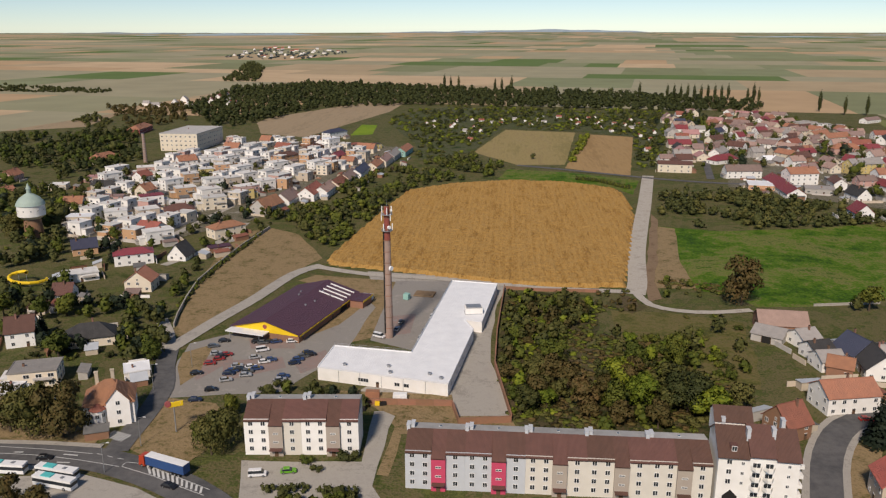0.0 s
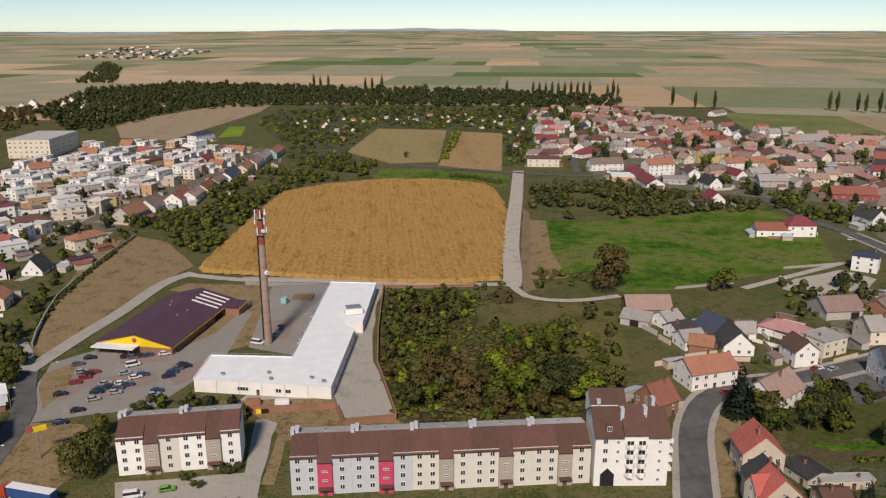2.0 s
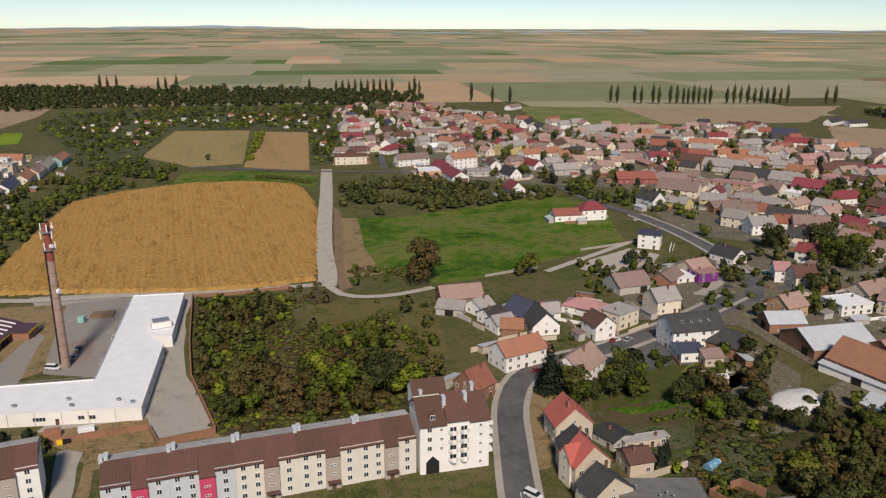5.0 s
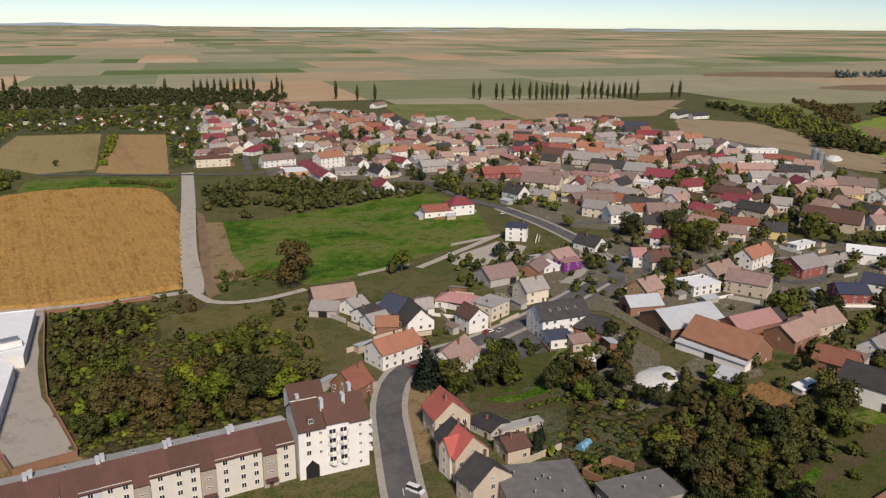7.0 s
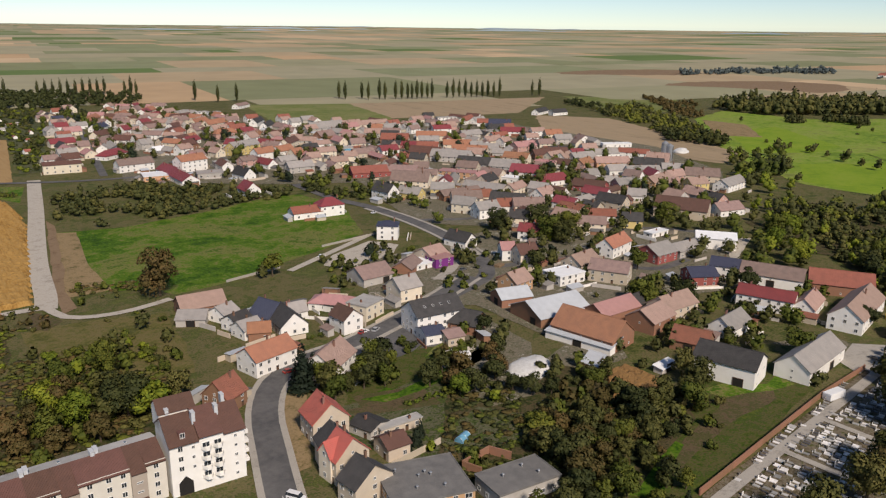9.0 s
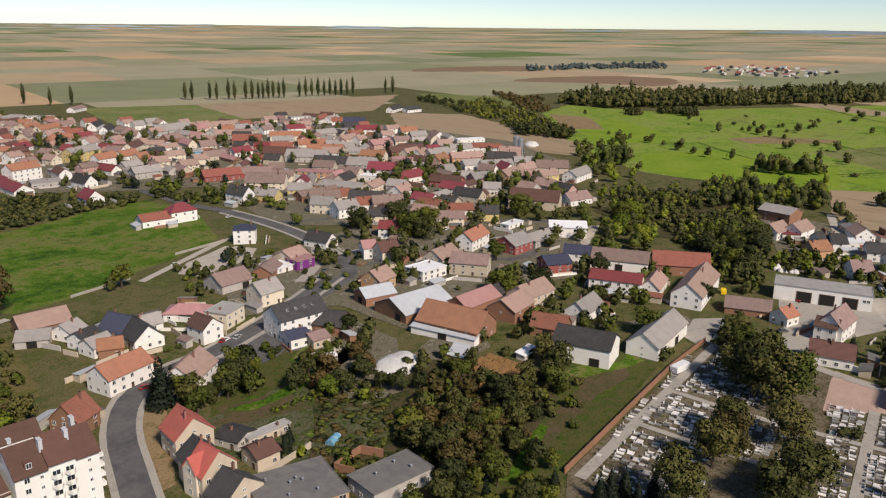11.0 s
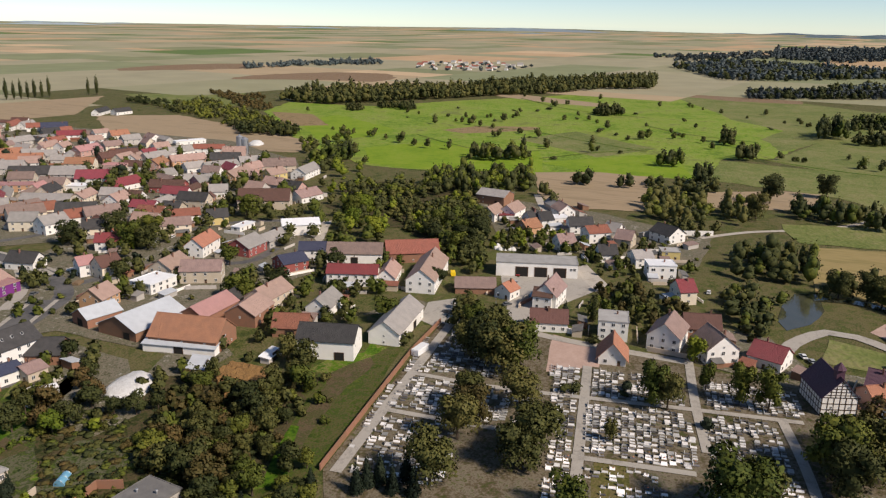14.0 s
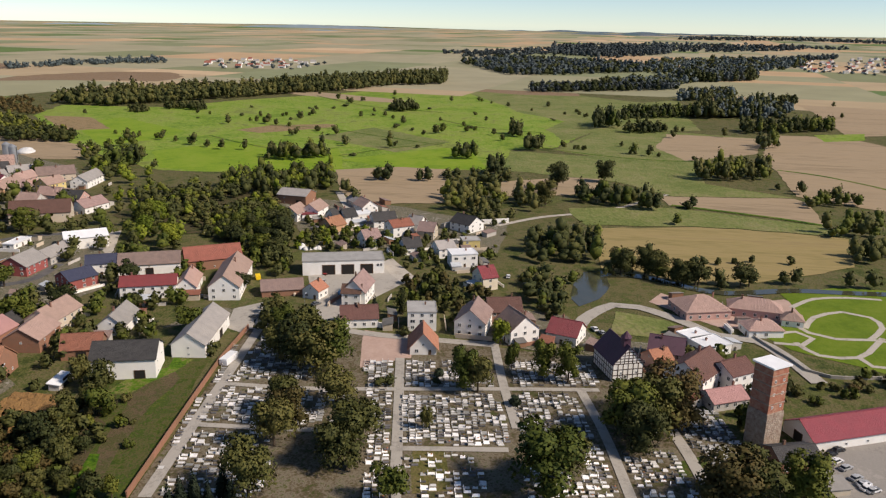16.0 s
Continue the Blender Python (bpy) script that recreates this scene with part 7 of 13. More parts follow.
patch("yard", [(272.1, 115.8), (292.0, 120.9), (303.4, 110.2), (285.3, 99.5), (269.5, 101.6), (266.9, 107.5)], M_CONCRETE, 0.1380, "pale concrete yard behind the barn", "yard", 1.5)
patch("yard", [(267.1, 139.9), (293.0, 131.8), (292.0, 120.9), (272.1, 115.8), (273.6, 130.3)], M_YARD, 0.1385, "trodden yard behind the barns", "yard", 1.5)
patch("yard", [(365.0, 74.1), (377.8, 70.6), (346.6, 53.0), (335.7, 56.6)], M_GRAVEL, 0.1480, "pale sandy yard behind the hall", "yard", 1.5)
patch("plaza", [(278.5, 62.8), (276.4, 45.8), (254.7, 42.5), (245.2, 56.7), (266.2, 61.1)], M_PINKPAVE, 0.1510, "pink paved chapel court", "plaza", 1.5)
patch("yard", [(339.8, 103.7), (348.3, 98.5), (308.4, 78.9), (282.3, 74.5), (283.6, 82.7), (309.0, 89.8)], M_CONCRETE, 0.1484, "pale concrete farm lane", "yard", 1.5)
patch("grass", [(197.9, -42.5), (203.4, -51.7), (195.1, -52.9), (190.1, -42.7)], M_ROUGH, 0.1492, "grassy empty grave plot", "grass", 1)
patch("grass", [(194.2, 29.9), (198.2, 21.8), (175.2, 17.1), (172.4, 26.8)], M_OLIVEGRASS, 0.1494, "grassy empty grave plot", "grass", 1)
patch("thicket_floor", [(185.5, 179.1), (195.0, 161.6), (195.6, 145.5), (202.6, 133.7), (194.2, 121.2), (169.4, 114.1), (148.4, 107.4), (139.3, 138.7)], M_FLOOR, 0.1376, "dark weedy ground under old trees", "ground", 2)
patch("yard", [(-81.0, 278.9), (-65.3, 321.7), (-60.5, 341.8), (-46.0, 350.5), (-46.3, 293.2), (-48.6, 280.0), (-62.4, 270.2)], M_BANK, 0.0505, "dry grass beside the shop", "grass", 1)
patch("yard", [(-67.2, 362.9), (-24.1, 358.4), (-2.3, 351.4), (-2.4, 343.2), (-26.1, 348.0), (-52.9, 347.2), (-60.3, 340.3)], M_CONCRETE, 0.0515, "pale concrete strip below the maize", "yard", 1)
patch("grass", [(-43.7, 225.9), (-16.3, 222.4), (2.9, 215.6), (5.8, 207.5), (-17.3, 206.3), (-28.8, 205.5), (-29.4, 182.8), (-32.9, 183.5), (-31.4, 209.2)], M_BANK, 0.0495, "dry grass behind the flats", "grass", 1)
# the green valley: meadows, fields and ditches
patch("meadow", [(878.6, 598.3), (999.5, 637.7), (1014.2, 500.8), (1135.5, 444.9), (1301.3, 332.2), (1454.9, 264.2), (1491.3, 173.7), (1385.1, 47.5), (1147.8, -46.3), (964.1, -73.8), (779.8, -20.0), (753.7, 23.5), (646.2, 28.8), (627.4, 74.4), (603.1, 155.0), (604.8, 202.0), (580.5, 239.7), (581.2, 300.4), (631.3, 371.6), (696.0, 439.7)], M_MEADOW, 0.156, "wide bright green meadow in the valley", "meadow", 4)
patch("meadow", [(1574.2, 190.3), (1629.6, 56.8), (1407.0, -74.6), (1252.9, -213.2), (960.4, -192.2), (914.2, -66.0), (830.3, -29.7), (1167.2, 43.4)], M_OLIVE, 0.162, "olive green pasture behind the meadow", "meadow", 4)
patch("field", [(1571.4, 159.5), (1694.4, 59.3), (1518.2, -69.4), (1393.8, -70.1), (1390.1, 34.0), (1439.5, 132.5)], M_SOIL, 0.168, "brown ploughed field in the valley", "field", 3)
patch("field", [(1278.7, 422.4), (1319.9, 376.3), (1220.9, 203.8), (1176.6, 222.2), (1203.6, 307.4)], M_STUBBLE, 0.174, "narrow tan stubble strip in the meadow", "field", 3)
patch("field", [(817.8, 325.3), (870.4, 302.2), (900.5, 237.2), (877.1, 224.6), (803.7, 291.8)], M_BANK, 0.180, "dry greyish parcel of meadow", "meadow", 3)
patch("meadow", [(664.6, 342.1), (743.2, 293.3), (695.7, 221.0), (725.9, 186.2), (616.3, 153.6), (585.1, 241.5), (586.8, 298.5)], M_LAWN, 0.186, "bright green mown meadow parcel", "meadow", 3)
patch("meadow", [(660.5, 169.6), (752.0, 86.3), (757.6, 64.8), (643.5, 40.4), (626.0, 113.4)], M_LAWN, 0.192, "bright green mown meadow parcel", "meadow", 3)
patch("meadow", [(810.2, 506.4), (892.3, 495.1), (799.8, 371.6), (739.2, 367.6), (683.9, 401.5)], M_LAWN, 0.198, "bright green mown meadow parcel", "meadow", 3)
patch("meadow", [(790.5, 226.5), (883.0, 186.4), (791.1, 85.2), (712.5, 129.2)], M_OLIVE, 0.204, "duller green meadow parcel", "meadow", 3)
patch("meadow", [(986.9, 106.9), (1119.2, 41.4), (1011.2, -34.6), (885.7, 0.1), (851.5, 54.8)], M_MEADOW, 0.210, "bright green meadow parcel", "meadow", 3)
patch("field", [(881.4, 589.3), (881.9, 528.5), (795.2, 454.6), (765.6, 491.7)], M_BANK, 0.216, "bare dry corner of the meadow", "field", 3)
patch("field", [(764.0, -16.5), (914.2, -66.0), (939.5, -155.1), (903.8, -252.1), (785.2, -210.4), (720.5, -135.0), (732.2, -54.5)], M_OLIVE, 0.222, "dull grey-green pasture", "field", 3)
patch("field", [(917.1, -146.6), (903.8, -252.1), (785.2, -210.4), (726.9, -136.1), (805.6, -119.1)], M_STUBBLE, 0.228, "greyish bare valley field", "field", 3)
patch("field", [(746.6, 23.3), (732.2, -54.5), (722.1, -141.7), (619.3, -132.2), (577.0, -187.4), (565.1, -97.8), (612.4, -61.7), (643.6, 28.7)], M_OLIVE, 0.234, "green valley pasture", "field", 3)
patch("field", [(592.2, 26.0), (620.9, -26.7), (620.5, -56.3), (586.0, -53.6), (551.0, -24.5), (540.4, 23.4)], M_STUBBLE, 0.240, "tan valley strip behind trees", "field", 3)
patch("field", [(562.7, -86.8), (574.3, -183.9), (560.7, -190.1), (504.6, -181.9), (496.8, -179.4), (525.7, -116.3), (534.5, -93.1)], M_STUBBLE, 0.246, "tan stubble strip in the valley", "field", 3)
patch("field", [(511.0, -23.3), (527.3, -92.0), (492.2, -177.9), (467.5, -182.7), (476.2, -106.6), (466.4, -31.0)], M_OLIVE, 0.252, "olive grass strip in the valley", "field", 3)
patch("field", [(460.7, -37.4), (474.8, -106.3), (464.7, -181.8), (403.4, -164.0), (360.9, -95.4), (372.5, -35.1)], M_TAN, 0.258, "ripe tan valley field", "field", 3)
patch("field", [(940.6, -266.2), (939.9, -350.6), (870.8, -368.6), (735.8, -345.3), (532.3, -248.6), (583.3, -189.3), (702.4, -205.9), (787.2, -218.3)], M_STUBBLE, 0.264, "wide greyish bare valley field", "field", 3)
patch("field", [(2032.0, -574.2), (2129.4, -958.6), (994.3, -459.4), (950.5, -354.4), (1232.2, -406.2), (1514.8, -432.4)], M_STUBBLE, 0.270, "far greyish stubble field", "field", 3)
patch("meadow", [(955.2, -318.6), (983.8, -385.3), (919.9, -361.5), (897.8, -312.2)], M_MEADOW, 0.276, "bright green field corner", "meadow", 3)
patch("field", [(612.4, 159.2), (636.3, 115.3), (635.8, 72.6), (509.9, 53.9), (492.8, 117.1), (538.6, 138.6)], M_STUBBLE, 0.282, "tan dry field behind farm buildings", "field", 3)
patch("field", [(1879.2, -135.6), (2041.0, -326.1), (1775.4, -309.2), (1689.4, -169.1)], M_TAN, 0.288, "far pale field between woods", "field", 3)
patch("field", [(1270.0, -129.5), (1375.6, -233.0), (1255.9, -222.2), (1142.3, -125.3)], M_OLIVE, 0.294, "far pasture between woods", "field", 3)
ribbon("ditch", [(534.5, -93.1), (525.7, -116.3), (508.5, -156.7), (495.2, -178.9)], 4, M_GREEN, 0.326, "dark weedy meadow ditch", "ditch")
ribbon("ditch", [(776.1, -6.2), (742.4, -55.1), (725.1, -103.2), (725.6, -143.3)], 3.5, M_GREEN, 0.332, "dark weedy meadow ditch", "ditch")
ribbon("ditch", [(697.1, -206.7), (677.1, -235.2), (639.5, -261.1), (610.0, -273.9)], 4, M_GREEN, 0.338, "dark weedy meadow ditch", "ditch")
ribbon("ditch", [(773.5, 335.3), (730.3, 282.7), (695.7, 221.0), (725.9, 186.2)], 3, M_GREEN, 0.344, "dark weedy meadow ditch", "ditch")
ribbon("ditch", [(870.4, 302.2), (859.2, 233.0), (818.7, 172.8), (765.7, 91.3)], 3, M_GREEN, 0.350, "dark weedy meadow ditch", "ditch")
ribbon("ditch", [(681.0, 174.8), (739.5, 134.1), (780.9, 93.2)], 3, M_GREEN, 0.356, "dark weedy meadow ditch", "ditch")
ribbon("ditch", [(971.6, 116.5), (917.9, 66.0), (887.5, -6.1)], 4, M_GREEN, 0.362, "dark weedy meadow ditch", "ditch")
ribbon("ditch", [(1247.9, 355.9), (1116.7, 243.8), (1061.4, 127.5)], 4, M_GREEN, 0.368, "dark weedy meadow ditch", "ditch")
# roads, lanes and paths
ribbon("path", [(310.7, -111.6), (324.2, -119.1), (333.6, -133.6), (328.4, -143.2), (316.2, -143.3), (301.9, -133.1)], 2.4, M_GRAVEL, 0.203, "pale curving park path", "path")
ribbon("path", [(316.2, -107.3), (305.8, -111.6), (300.8, -120.1), (302.1, -134.2), (299.9, -144.8)], 2.4, M_GRAVEL, 0.206, "pale curving park path", "path")
ribbon("path", [(294.4, -103), (282.8, -108), (283.1, -122), (295, -132.1), (304.6, -138.8)], 2.4, M_GRAVEL, 0.209, "pale curving park path", "path")
ribbon("path", [(300.6, -95), (306.1, -106.5), (299.8, -111), (291.9, -104.8), (292.4, -94.5)], 2.4, M_GRAVEL, 0.212, "pale curving park path", "path")
ribbon("path", [(283.1, -122), (275.5, -124.1), (274.7, -134.3)], 2.4, M_GRAVEL, 0.215, "pale curving park path", "path")
ribbon("path", [(335.6, -113.3), (349.1, -127), (353.5, -143), (353, -157.3)], 2.4, M_GRAVEL, 0.218, "pale curving park path", "path")
ribbon("road", [(-267, 432.6), (-279.5, 561.9), (-252.2, 682), (-212.3, 764.6), (-144.7, 769.7)], 5, M_CONCRETE, 0.221, "narrow pale street between cube houses", "road")
ribbon("road", [(-191.5, 418.8), (-182.8, 509.7), (-172.6, 617.5), (-136.2, 723.4)], 5, M_CONCRETE, 0.224, "narrow pale street between cube houses", "road")
ribbon("road", [(-218.3, 392.7), (-208.6, 458.6), (-202.7, 567.8), (-183.8, 592.1)], 5, M_CONCRETE, 0.227, "narrow pale street between cube houses", "road")
ribbon("road", [(-158.5, 455.1), (-160.1, 397.3), (-171.2, 364.8)], 5, M_CONCRETE, 0.230, "narrow pale street between cube houses", "road")
ribbon("road", [(421.2, 748.7), (422.5, 630.1), (490.2, 563.4), (497.3, 453.7), (492.9, 365.1)], 5, M_ASPHALT, 0.233, "narrow village lane", "road")
ribbon("road", [(270.5, 373.4), (307.5, 355.2), (364.5, 352.6), (439.5, 356), (524.7, 333)], 5, M_ASPHALT, 0.236, "narrow village lane", "road")
ribbon("road", [(298.8, 297.9), (339.8, 291.7), (374.1, 275.9), (392.1, 247)], 5, M_ASPHALT, 0.239, "narrow village lane", "road")
ribbon("road", [(249.8, 272.7), (287.2, 261.7), (307.4, 225.8), (336.6, 225.2)], 5, M_ASPHALT, 0.242, "narrow village lane", "road")
ribbon("road", [(274.8, 101), (280.3, 86.8), (275.5, 62.9), (273.6, 40.6), (272.2, 10.5)], 4.5, M_CONCRETE, 0.245, "pale lane along the graveyard", "road")
ribbon("track", [(454.3, 20.6), (481.7, -6.2), (511.6, -50.5), (570.4, -95.4)], 4, M_GRAVEL, 0.248, "farm track into the pastures", "road")
ribbon("track", [(529, 136.2), (491.6, 122.2), (464.8, 110.9)], 5, M_GRAVEL, 0.272, "gravel farm track", "road")
ribbon("road", [(-180.7, 183.1), (-153, 184.4), (-130.3, 185.3), (-113.6, 184.8), (-98.4, 180.3), (-80.8, 172), (-62.8, 158.5)], 11, M_ASPHALT, 0.275, "grey asphalt main road with painted arrows", "road")
ribbon("road", [(-108.3, 188.9), (-108.8, 195.8), (-109.5, 210.6), (-111.8, 228.2), (-118.7, 245.6), (-123.8, 261.4)], 7, M_ASPHALT, 0.278, "asphalt side road to the shop", "road")
ribbon("road", [(-123.8, 260.4), (-121.4, 271.6), (-116.2, 294), (-109.7, 318.3), (-101.9, 355.2), (-91.7, 371)], 6.5, M_CONCRETE, 0.281, "pale concrete lane beside the bank", "road")
ribbon("road", [(-124.5, 263), (-131, 276.6), (-140.3, 291.4)], 5, M_CONCRETE, 0.284, "narrow concrete lane", "road")
ribbon("road", [(-95.5, 368.8), (-66.4, 357.9), (-32.9, 353.4), (-2, 347.3), (17.4, 343.1), (40.3, 341.7), (59.1, 340.8)], 5, M_GRAVEL, 0.287, "pale gravel track below the maize", "road")
ribbon("road", [(113.4, 634.2), (94, 531), (81.2, 466.6), (69.3, 404.2), (62.2, 355.7), (58.4, 337.6)], 9, M_GRAVEL, 0.290, "pale gravel road beside the maize", "road")
ribbon("road", [(58.9, 340.8), (62.6, 324.5), (73.2, 317.6), (87.4, 316.7), (104.2, 320.8)], 4, M_GRAVEL, 0.293, "curving gravel track", "road")
ribbon("road", [(8.7, 677.6), (48.8, 658), (109.1, 626.4), (149.4, 610.5), (185.8, 604.1), (221.9, 600.2)], 6, M_ASPHALT, 0.296, "grey cross road", "road")
ribbon("road", [(272.9, 1216.5), (225.9, 968.4), (192.6, 794.8), (160.1, 623)], 6, M_ASPHALT, 0.299, "straight asphalt village street", "road")
ribbon("road", [(368.1, 1043.6), (329.7, 885.6), (293.3, 747.8), (260.7, 626.7), (243.5, 555.5)], 6, M_ASPHALT, 0.302, "asphalt village street", "road")
ribbon("road", [(69.6, 143), (75, 159.7), (82.5, 180.9), (91, 202.9), (102.8, 220.4), (119.8, 230), (141.6, 233.7), (174.2, 244.8), (199.1, 255.2), (228.1, 268.6)], 8, M_ASPHALT, 0.305, "curving asphalt town street", "road")
ribbon("road", [(166.4, 242.3), (189.9, 249.4), (217, 257.7), (236.6, 267), (253.8, 293.9), (264.2, 334), (269, 376.9), (268.5, 417), (262.5, 452.8), (263.5, 512.7)], 8, M_ASPHALT, 0.308, "curving asphalt main street", "road")
ribbon("road", [(253.8, 293.9), (264.7, 325), (234.6, 288.7), (212.5, 274.1)], 5, M_CONCRETE, 0.311, "concrete lane by the violet shed", "road")
ribbon("road", [(163.3, 326.2), (196.3, 342.9), (230.8, 360.4)], 4, M_GRAVEL, 0.314, "sandy lane with a low wall", "road")
ribbon("path", [(160.5, 92.3), (208.9, 96.9), (242.6, 100), (275.6, 103.1)], 3.4, M_CONCRETE, 0.317, "pale paved graveyard path", "path")
ribbon("path", [(165.7, 30), (204.4, 36.1), (254.5, 44.2)], 3.2, M_CONCRETE, 0.320, "pale paved graveyard path", "path")
ribbon("path", [(273.1, 11.6), (239.9, 6.8), (210, 1.2)], 3, M_CONCRETE, 0.323, "pale paved graveyard path", "path")
ribbon("path", [(240.6, -18.4), (210.7, -24.4), (177.1, -28.9)], 3, M_CONCRETE, 0.326, "pale paved graveyard path", "path")
ribbon("path", [(220.7, -43.7), (201.7, -47.1), (180.3, -49.6)], 3.5, M_CONCRETE, 0.329, "pale paved graveyard path", "path")
ribbon("path", [(197.5, 96.4), (198.6, 72.6), (201.1, 46.2)], 2.5, M_CONCRETE, 0.332, "pale paved graveyard path", "path")
ribbon("path", [(224.8, 97.9), (225.3, 74.2), (228.1, 52.3), (235.3, 8.5), (240, -24.8)], 2.5, M_CONCRETE, 0.335, "pale paved graveyard path", "path")
ribbon("path", [(193.1, 36.3), (197.4, 3.2)], 2.5, M_CONCRETE, 0.338, "pale paved graveyard path", "path")
ribbon("road", [(283.8, -18.1), (306, -23.5), (324.7, -36.5), (323.8, -47.1), (311.4, -61.7), (296.4, -74.3), (293.1, -88.4), (275.7, -95.9), (257.5, -99.9)], 6, M_CONCRETE, 0.341, "pale curving lane beside the park", "road")
ribbon("stream", [(366.6, -33.3), (368.3, -52.3), (357.7, -69.1), (349.7, -87.9), (358.8, -120.1), (360.2, -145.4), (362.7, -180.7)], 6, M_WATER, 0.344, "narrow stream shining in the light", "water")
ribbon("wall", [(301.4, -86.2), (275.7, -95.9), (262.9, -105.3), (270.5, -151.2)], 0.5, M_CONCRETE, 1.200, "low concrete park wall", "wall", thick=1.2)
pavement([(69.6, 143), (75, 159.7), (82.5, 180.9), (91, 202.9), (102.8, 220.4), (119.8, 230), (141.6, 233.7), (174.2, 244.8), (199.1, 255.2), (228.1, 268.6)], 8, 1.9, M_CONCRETE, 0.36, "pale pavement with a raised kerb")
pavement([(-180.7, 183.1), (-153, 184.4), (-130.3, 185.3), (-113.6, 184.8)], 11, 1.9, M_CONCRETE, 0.36, "pale pavement with a raised kerb")
pavement([(253.8, 293.9), (264.2, 334), (269, 376.9), (268.5, 417)], 8, 1.9, M_CONCRETE, 0.36, "pale pavement with a raised kerb")
# painted marks of the main road
ribbon("road_line", [(-152.9, 189.1), (-142.4, 188.6), (-128.7, 188.2), (-114, 186.9)], 0.22, M_PAINT, 0.350, "white painted road line", "road marking")
ribbon("road_line", [(-143.5, 185.1), (-130.1, 185), (-116.1, 183.5), (-103.3, 181)], 0.22, M_PAINT, 0.353, "white painted road line", "road marking")
ribbon("road_line", [(-136.4, 186), (-133.8, 186.2)], 0.5, M_PAINT, 0.356, "white painted road line", "road marking")
ribbon("road_line", [(-121.9, 186), (-117.6, 185.7)], 0.5, M_PAINT, 0.359, "white painted road line", "road marking")
ribbon("road_line", [(-121.5, 181.8), (-117.8, 181.9)], 0.5, M_PAINT, 0.362, "white painted road line", "road marking")
ribbon("road_line", [(-112.7, 187), (-110.9, 186.6)], 0.22, M_PAINT, 0.365, "white painted road line", "road marking")
ribbon("road_line", [(-109.3, 186.1), (-107.4, 185.6)], 0.22, M_PAINT, 0.368, "white painted road line", "road marking")
ribbon("road_line", [(-105.9, 185.2), (-103.9, 184.7)], 0.22, M_PAINT, 0.371, "white painted road line", "road marking")
ribbon("road_line", [(-102.8, 181.6), (-102.3, 183.4), (-97.4, 182.9)], 0.22, M_PAINT, 0.374, "white painted road line", "road marking")
ribbon("road_line", [(-97.4, 182.9), (-86.2, 177.6), (-74.7, 172.2)], 0.22, M_PAINT, 0.377, "white painted road line", "road marking")
ribbon("road_line", [(-102.6, 181.1), (-91.9, 177.2)], 0.22, M_PAINT, 0.380, "white painted road line", "road marking")
ribbon("road_line", [(-91.9, 177.2), (-82.7, 172.8), (-75.3, 169.6)], 0.22, M_PAINT, 0.383, "white painted road line", "road marking")
ribbon("road_line", [(-95.8, 182.2), (-93.3, 178.2)], 0.6, M_PAINT, 0.386, "white painted road line", "road marking")
ribbon("road_line", [(-94, 181.3), (-91.7, 177.4)], 0.6, M_PAINT, 0.389, "white painted road line", "road marking")
ribbon("road_line", [(-92.3, 180.5), (-90.2, 176.7)], 0.6, M_PAINT, 0.392, "white painted road line", "road marking")
ribbon("road_line", [(-90.5, 179.6), (-88.6, 176)], 0.6, M_PAINT, 0.395, "white painted road line", "road marking")
ribbon("road_line", [(-88.8, 178.8), (-87, 175.3)], 0.6, M_PAINT, 0.398, "white painted road line", "road marking")
ribbon("road_line", [(-87.1, 178), (-85.5, 174.6)], 0.6, M_PAINT, 0.401, "white painted road line", "road marking")
ribbon("road_line", [(-85.4, 177.1), (-84, 173.9)], 0.6, M_PAINT, 0.404, "white painted road line", "road marking")
ribbon("road_line", [(-83.7, 176.3), (-82.5, 173.2)], 0.6, M_PAINT, 0.407, "white painted road line", "road marking")
ribbon("road_line", [(-82.1, 175.5), (-81, 172.5)], 0.6, M_PAINT, 0.410, "white painted road line", "road marking")
ribbon("road_line", [(-80.4, 174.7), (-79.5, 171.9)], 0.6, M_PAINT, 0.413, "white painted road line", "road marking")
ribbon("road_line", [(-78.8, 173.9), (-78, 171.2)], 0.6, M_PAINT, 0.416, "white painted road line", "road marking")
ribbon("road_line", [(-77.2, 173.2), (-76.5, 170.5)], 0.6, M_PAINT, 0.419, "white painted road line", "road marking")
# the large landmarks
maize_field([(-91, 380.8), (-89, 399.3), (-84.7, 442.8), (-77.8, 509.7), (-70.6, 560), (-41.4, 586.2), (1.5, 603.3), (44.8, 599.6), (78.5, 577.8), (83.4, 553.6), (81.4, 500.1), (68.5, 423.1), (54.6, 348.8), (27.8, 345.8), (-3.4, 350.1), (-53.5, 365), (-86.1, 372.1)])
maize_field([(197, 159.1), (207.6, 158.6), (207.3, 144.6), (194, 136.1), (183.1, 141.7), (188.8, 151.1)], 1.8, 1.4, M_GOLD2, "small brown dried maize patch")
white_hall([(-62.4, 239.9), (-17.4, 230.3), (-11.4, 278.6), (-15.4, 288.6), (-8.4, 286.6), (-3.2, 334.1), (-23.7, 337.4), (-32.3, 254.8), (-60.7, 258.7)])
shop(-84.6, 299.5, 75.5)
factory_chimney(-43.9, 279.5)
factory_chimney(-320.3, 667.7, 26, 1.8, 1.2, False, "slim old brick chimney among the houses")
water_tower(-269.8, 415.2)
flats(-71.2, 190.4, -39.5, 192.9, [("white", "taupe", "ivory"), ("white", "taupe", "white")], "four-storey white flats with a brown tiled roof")
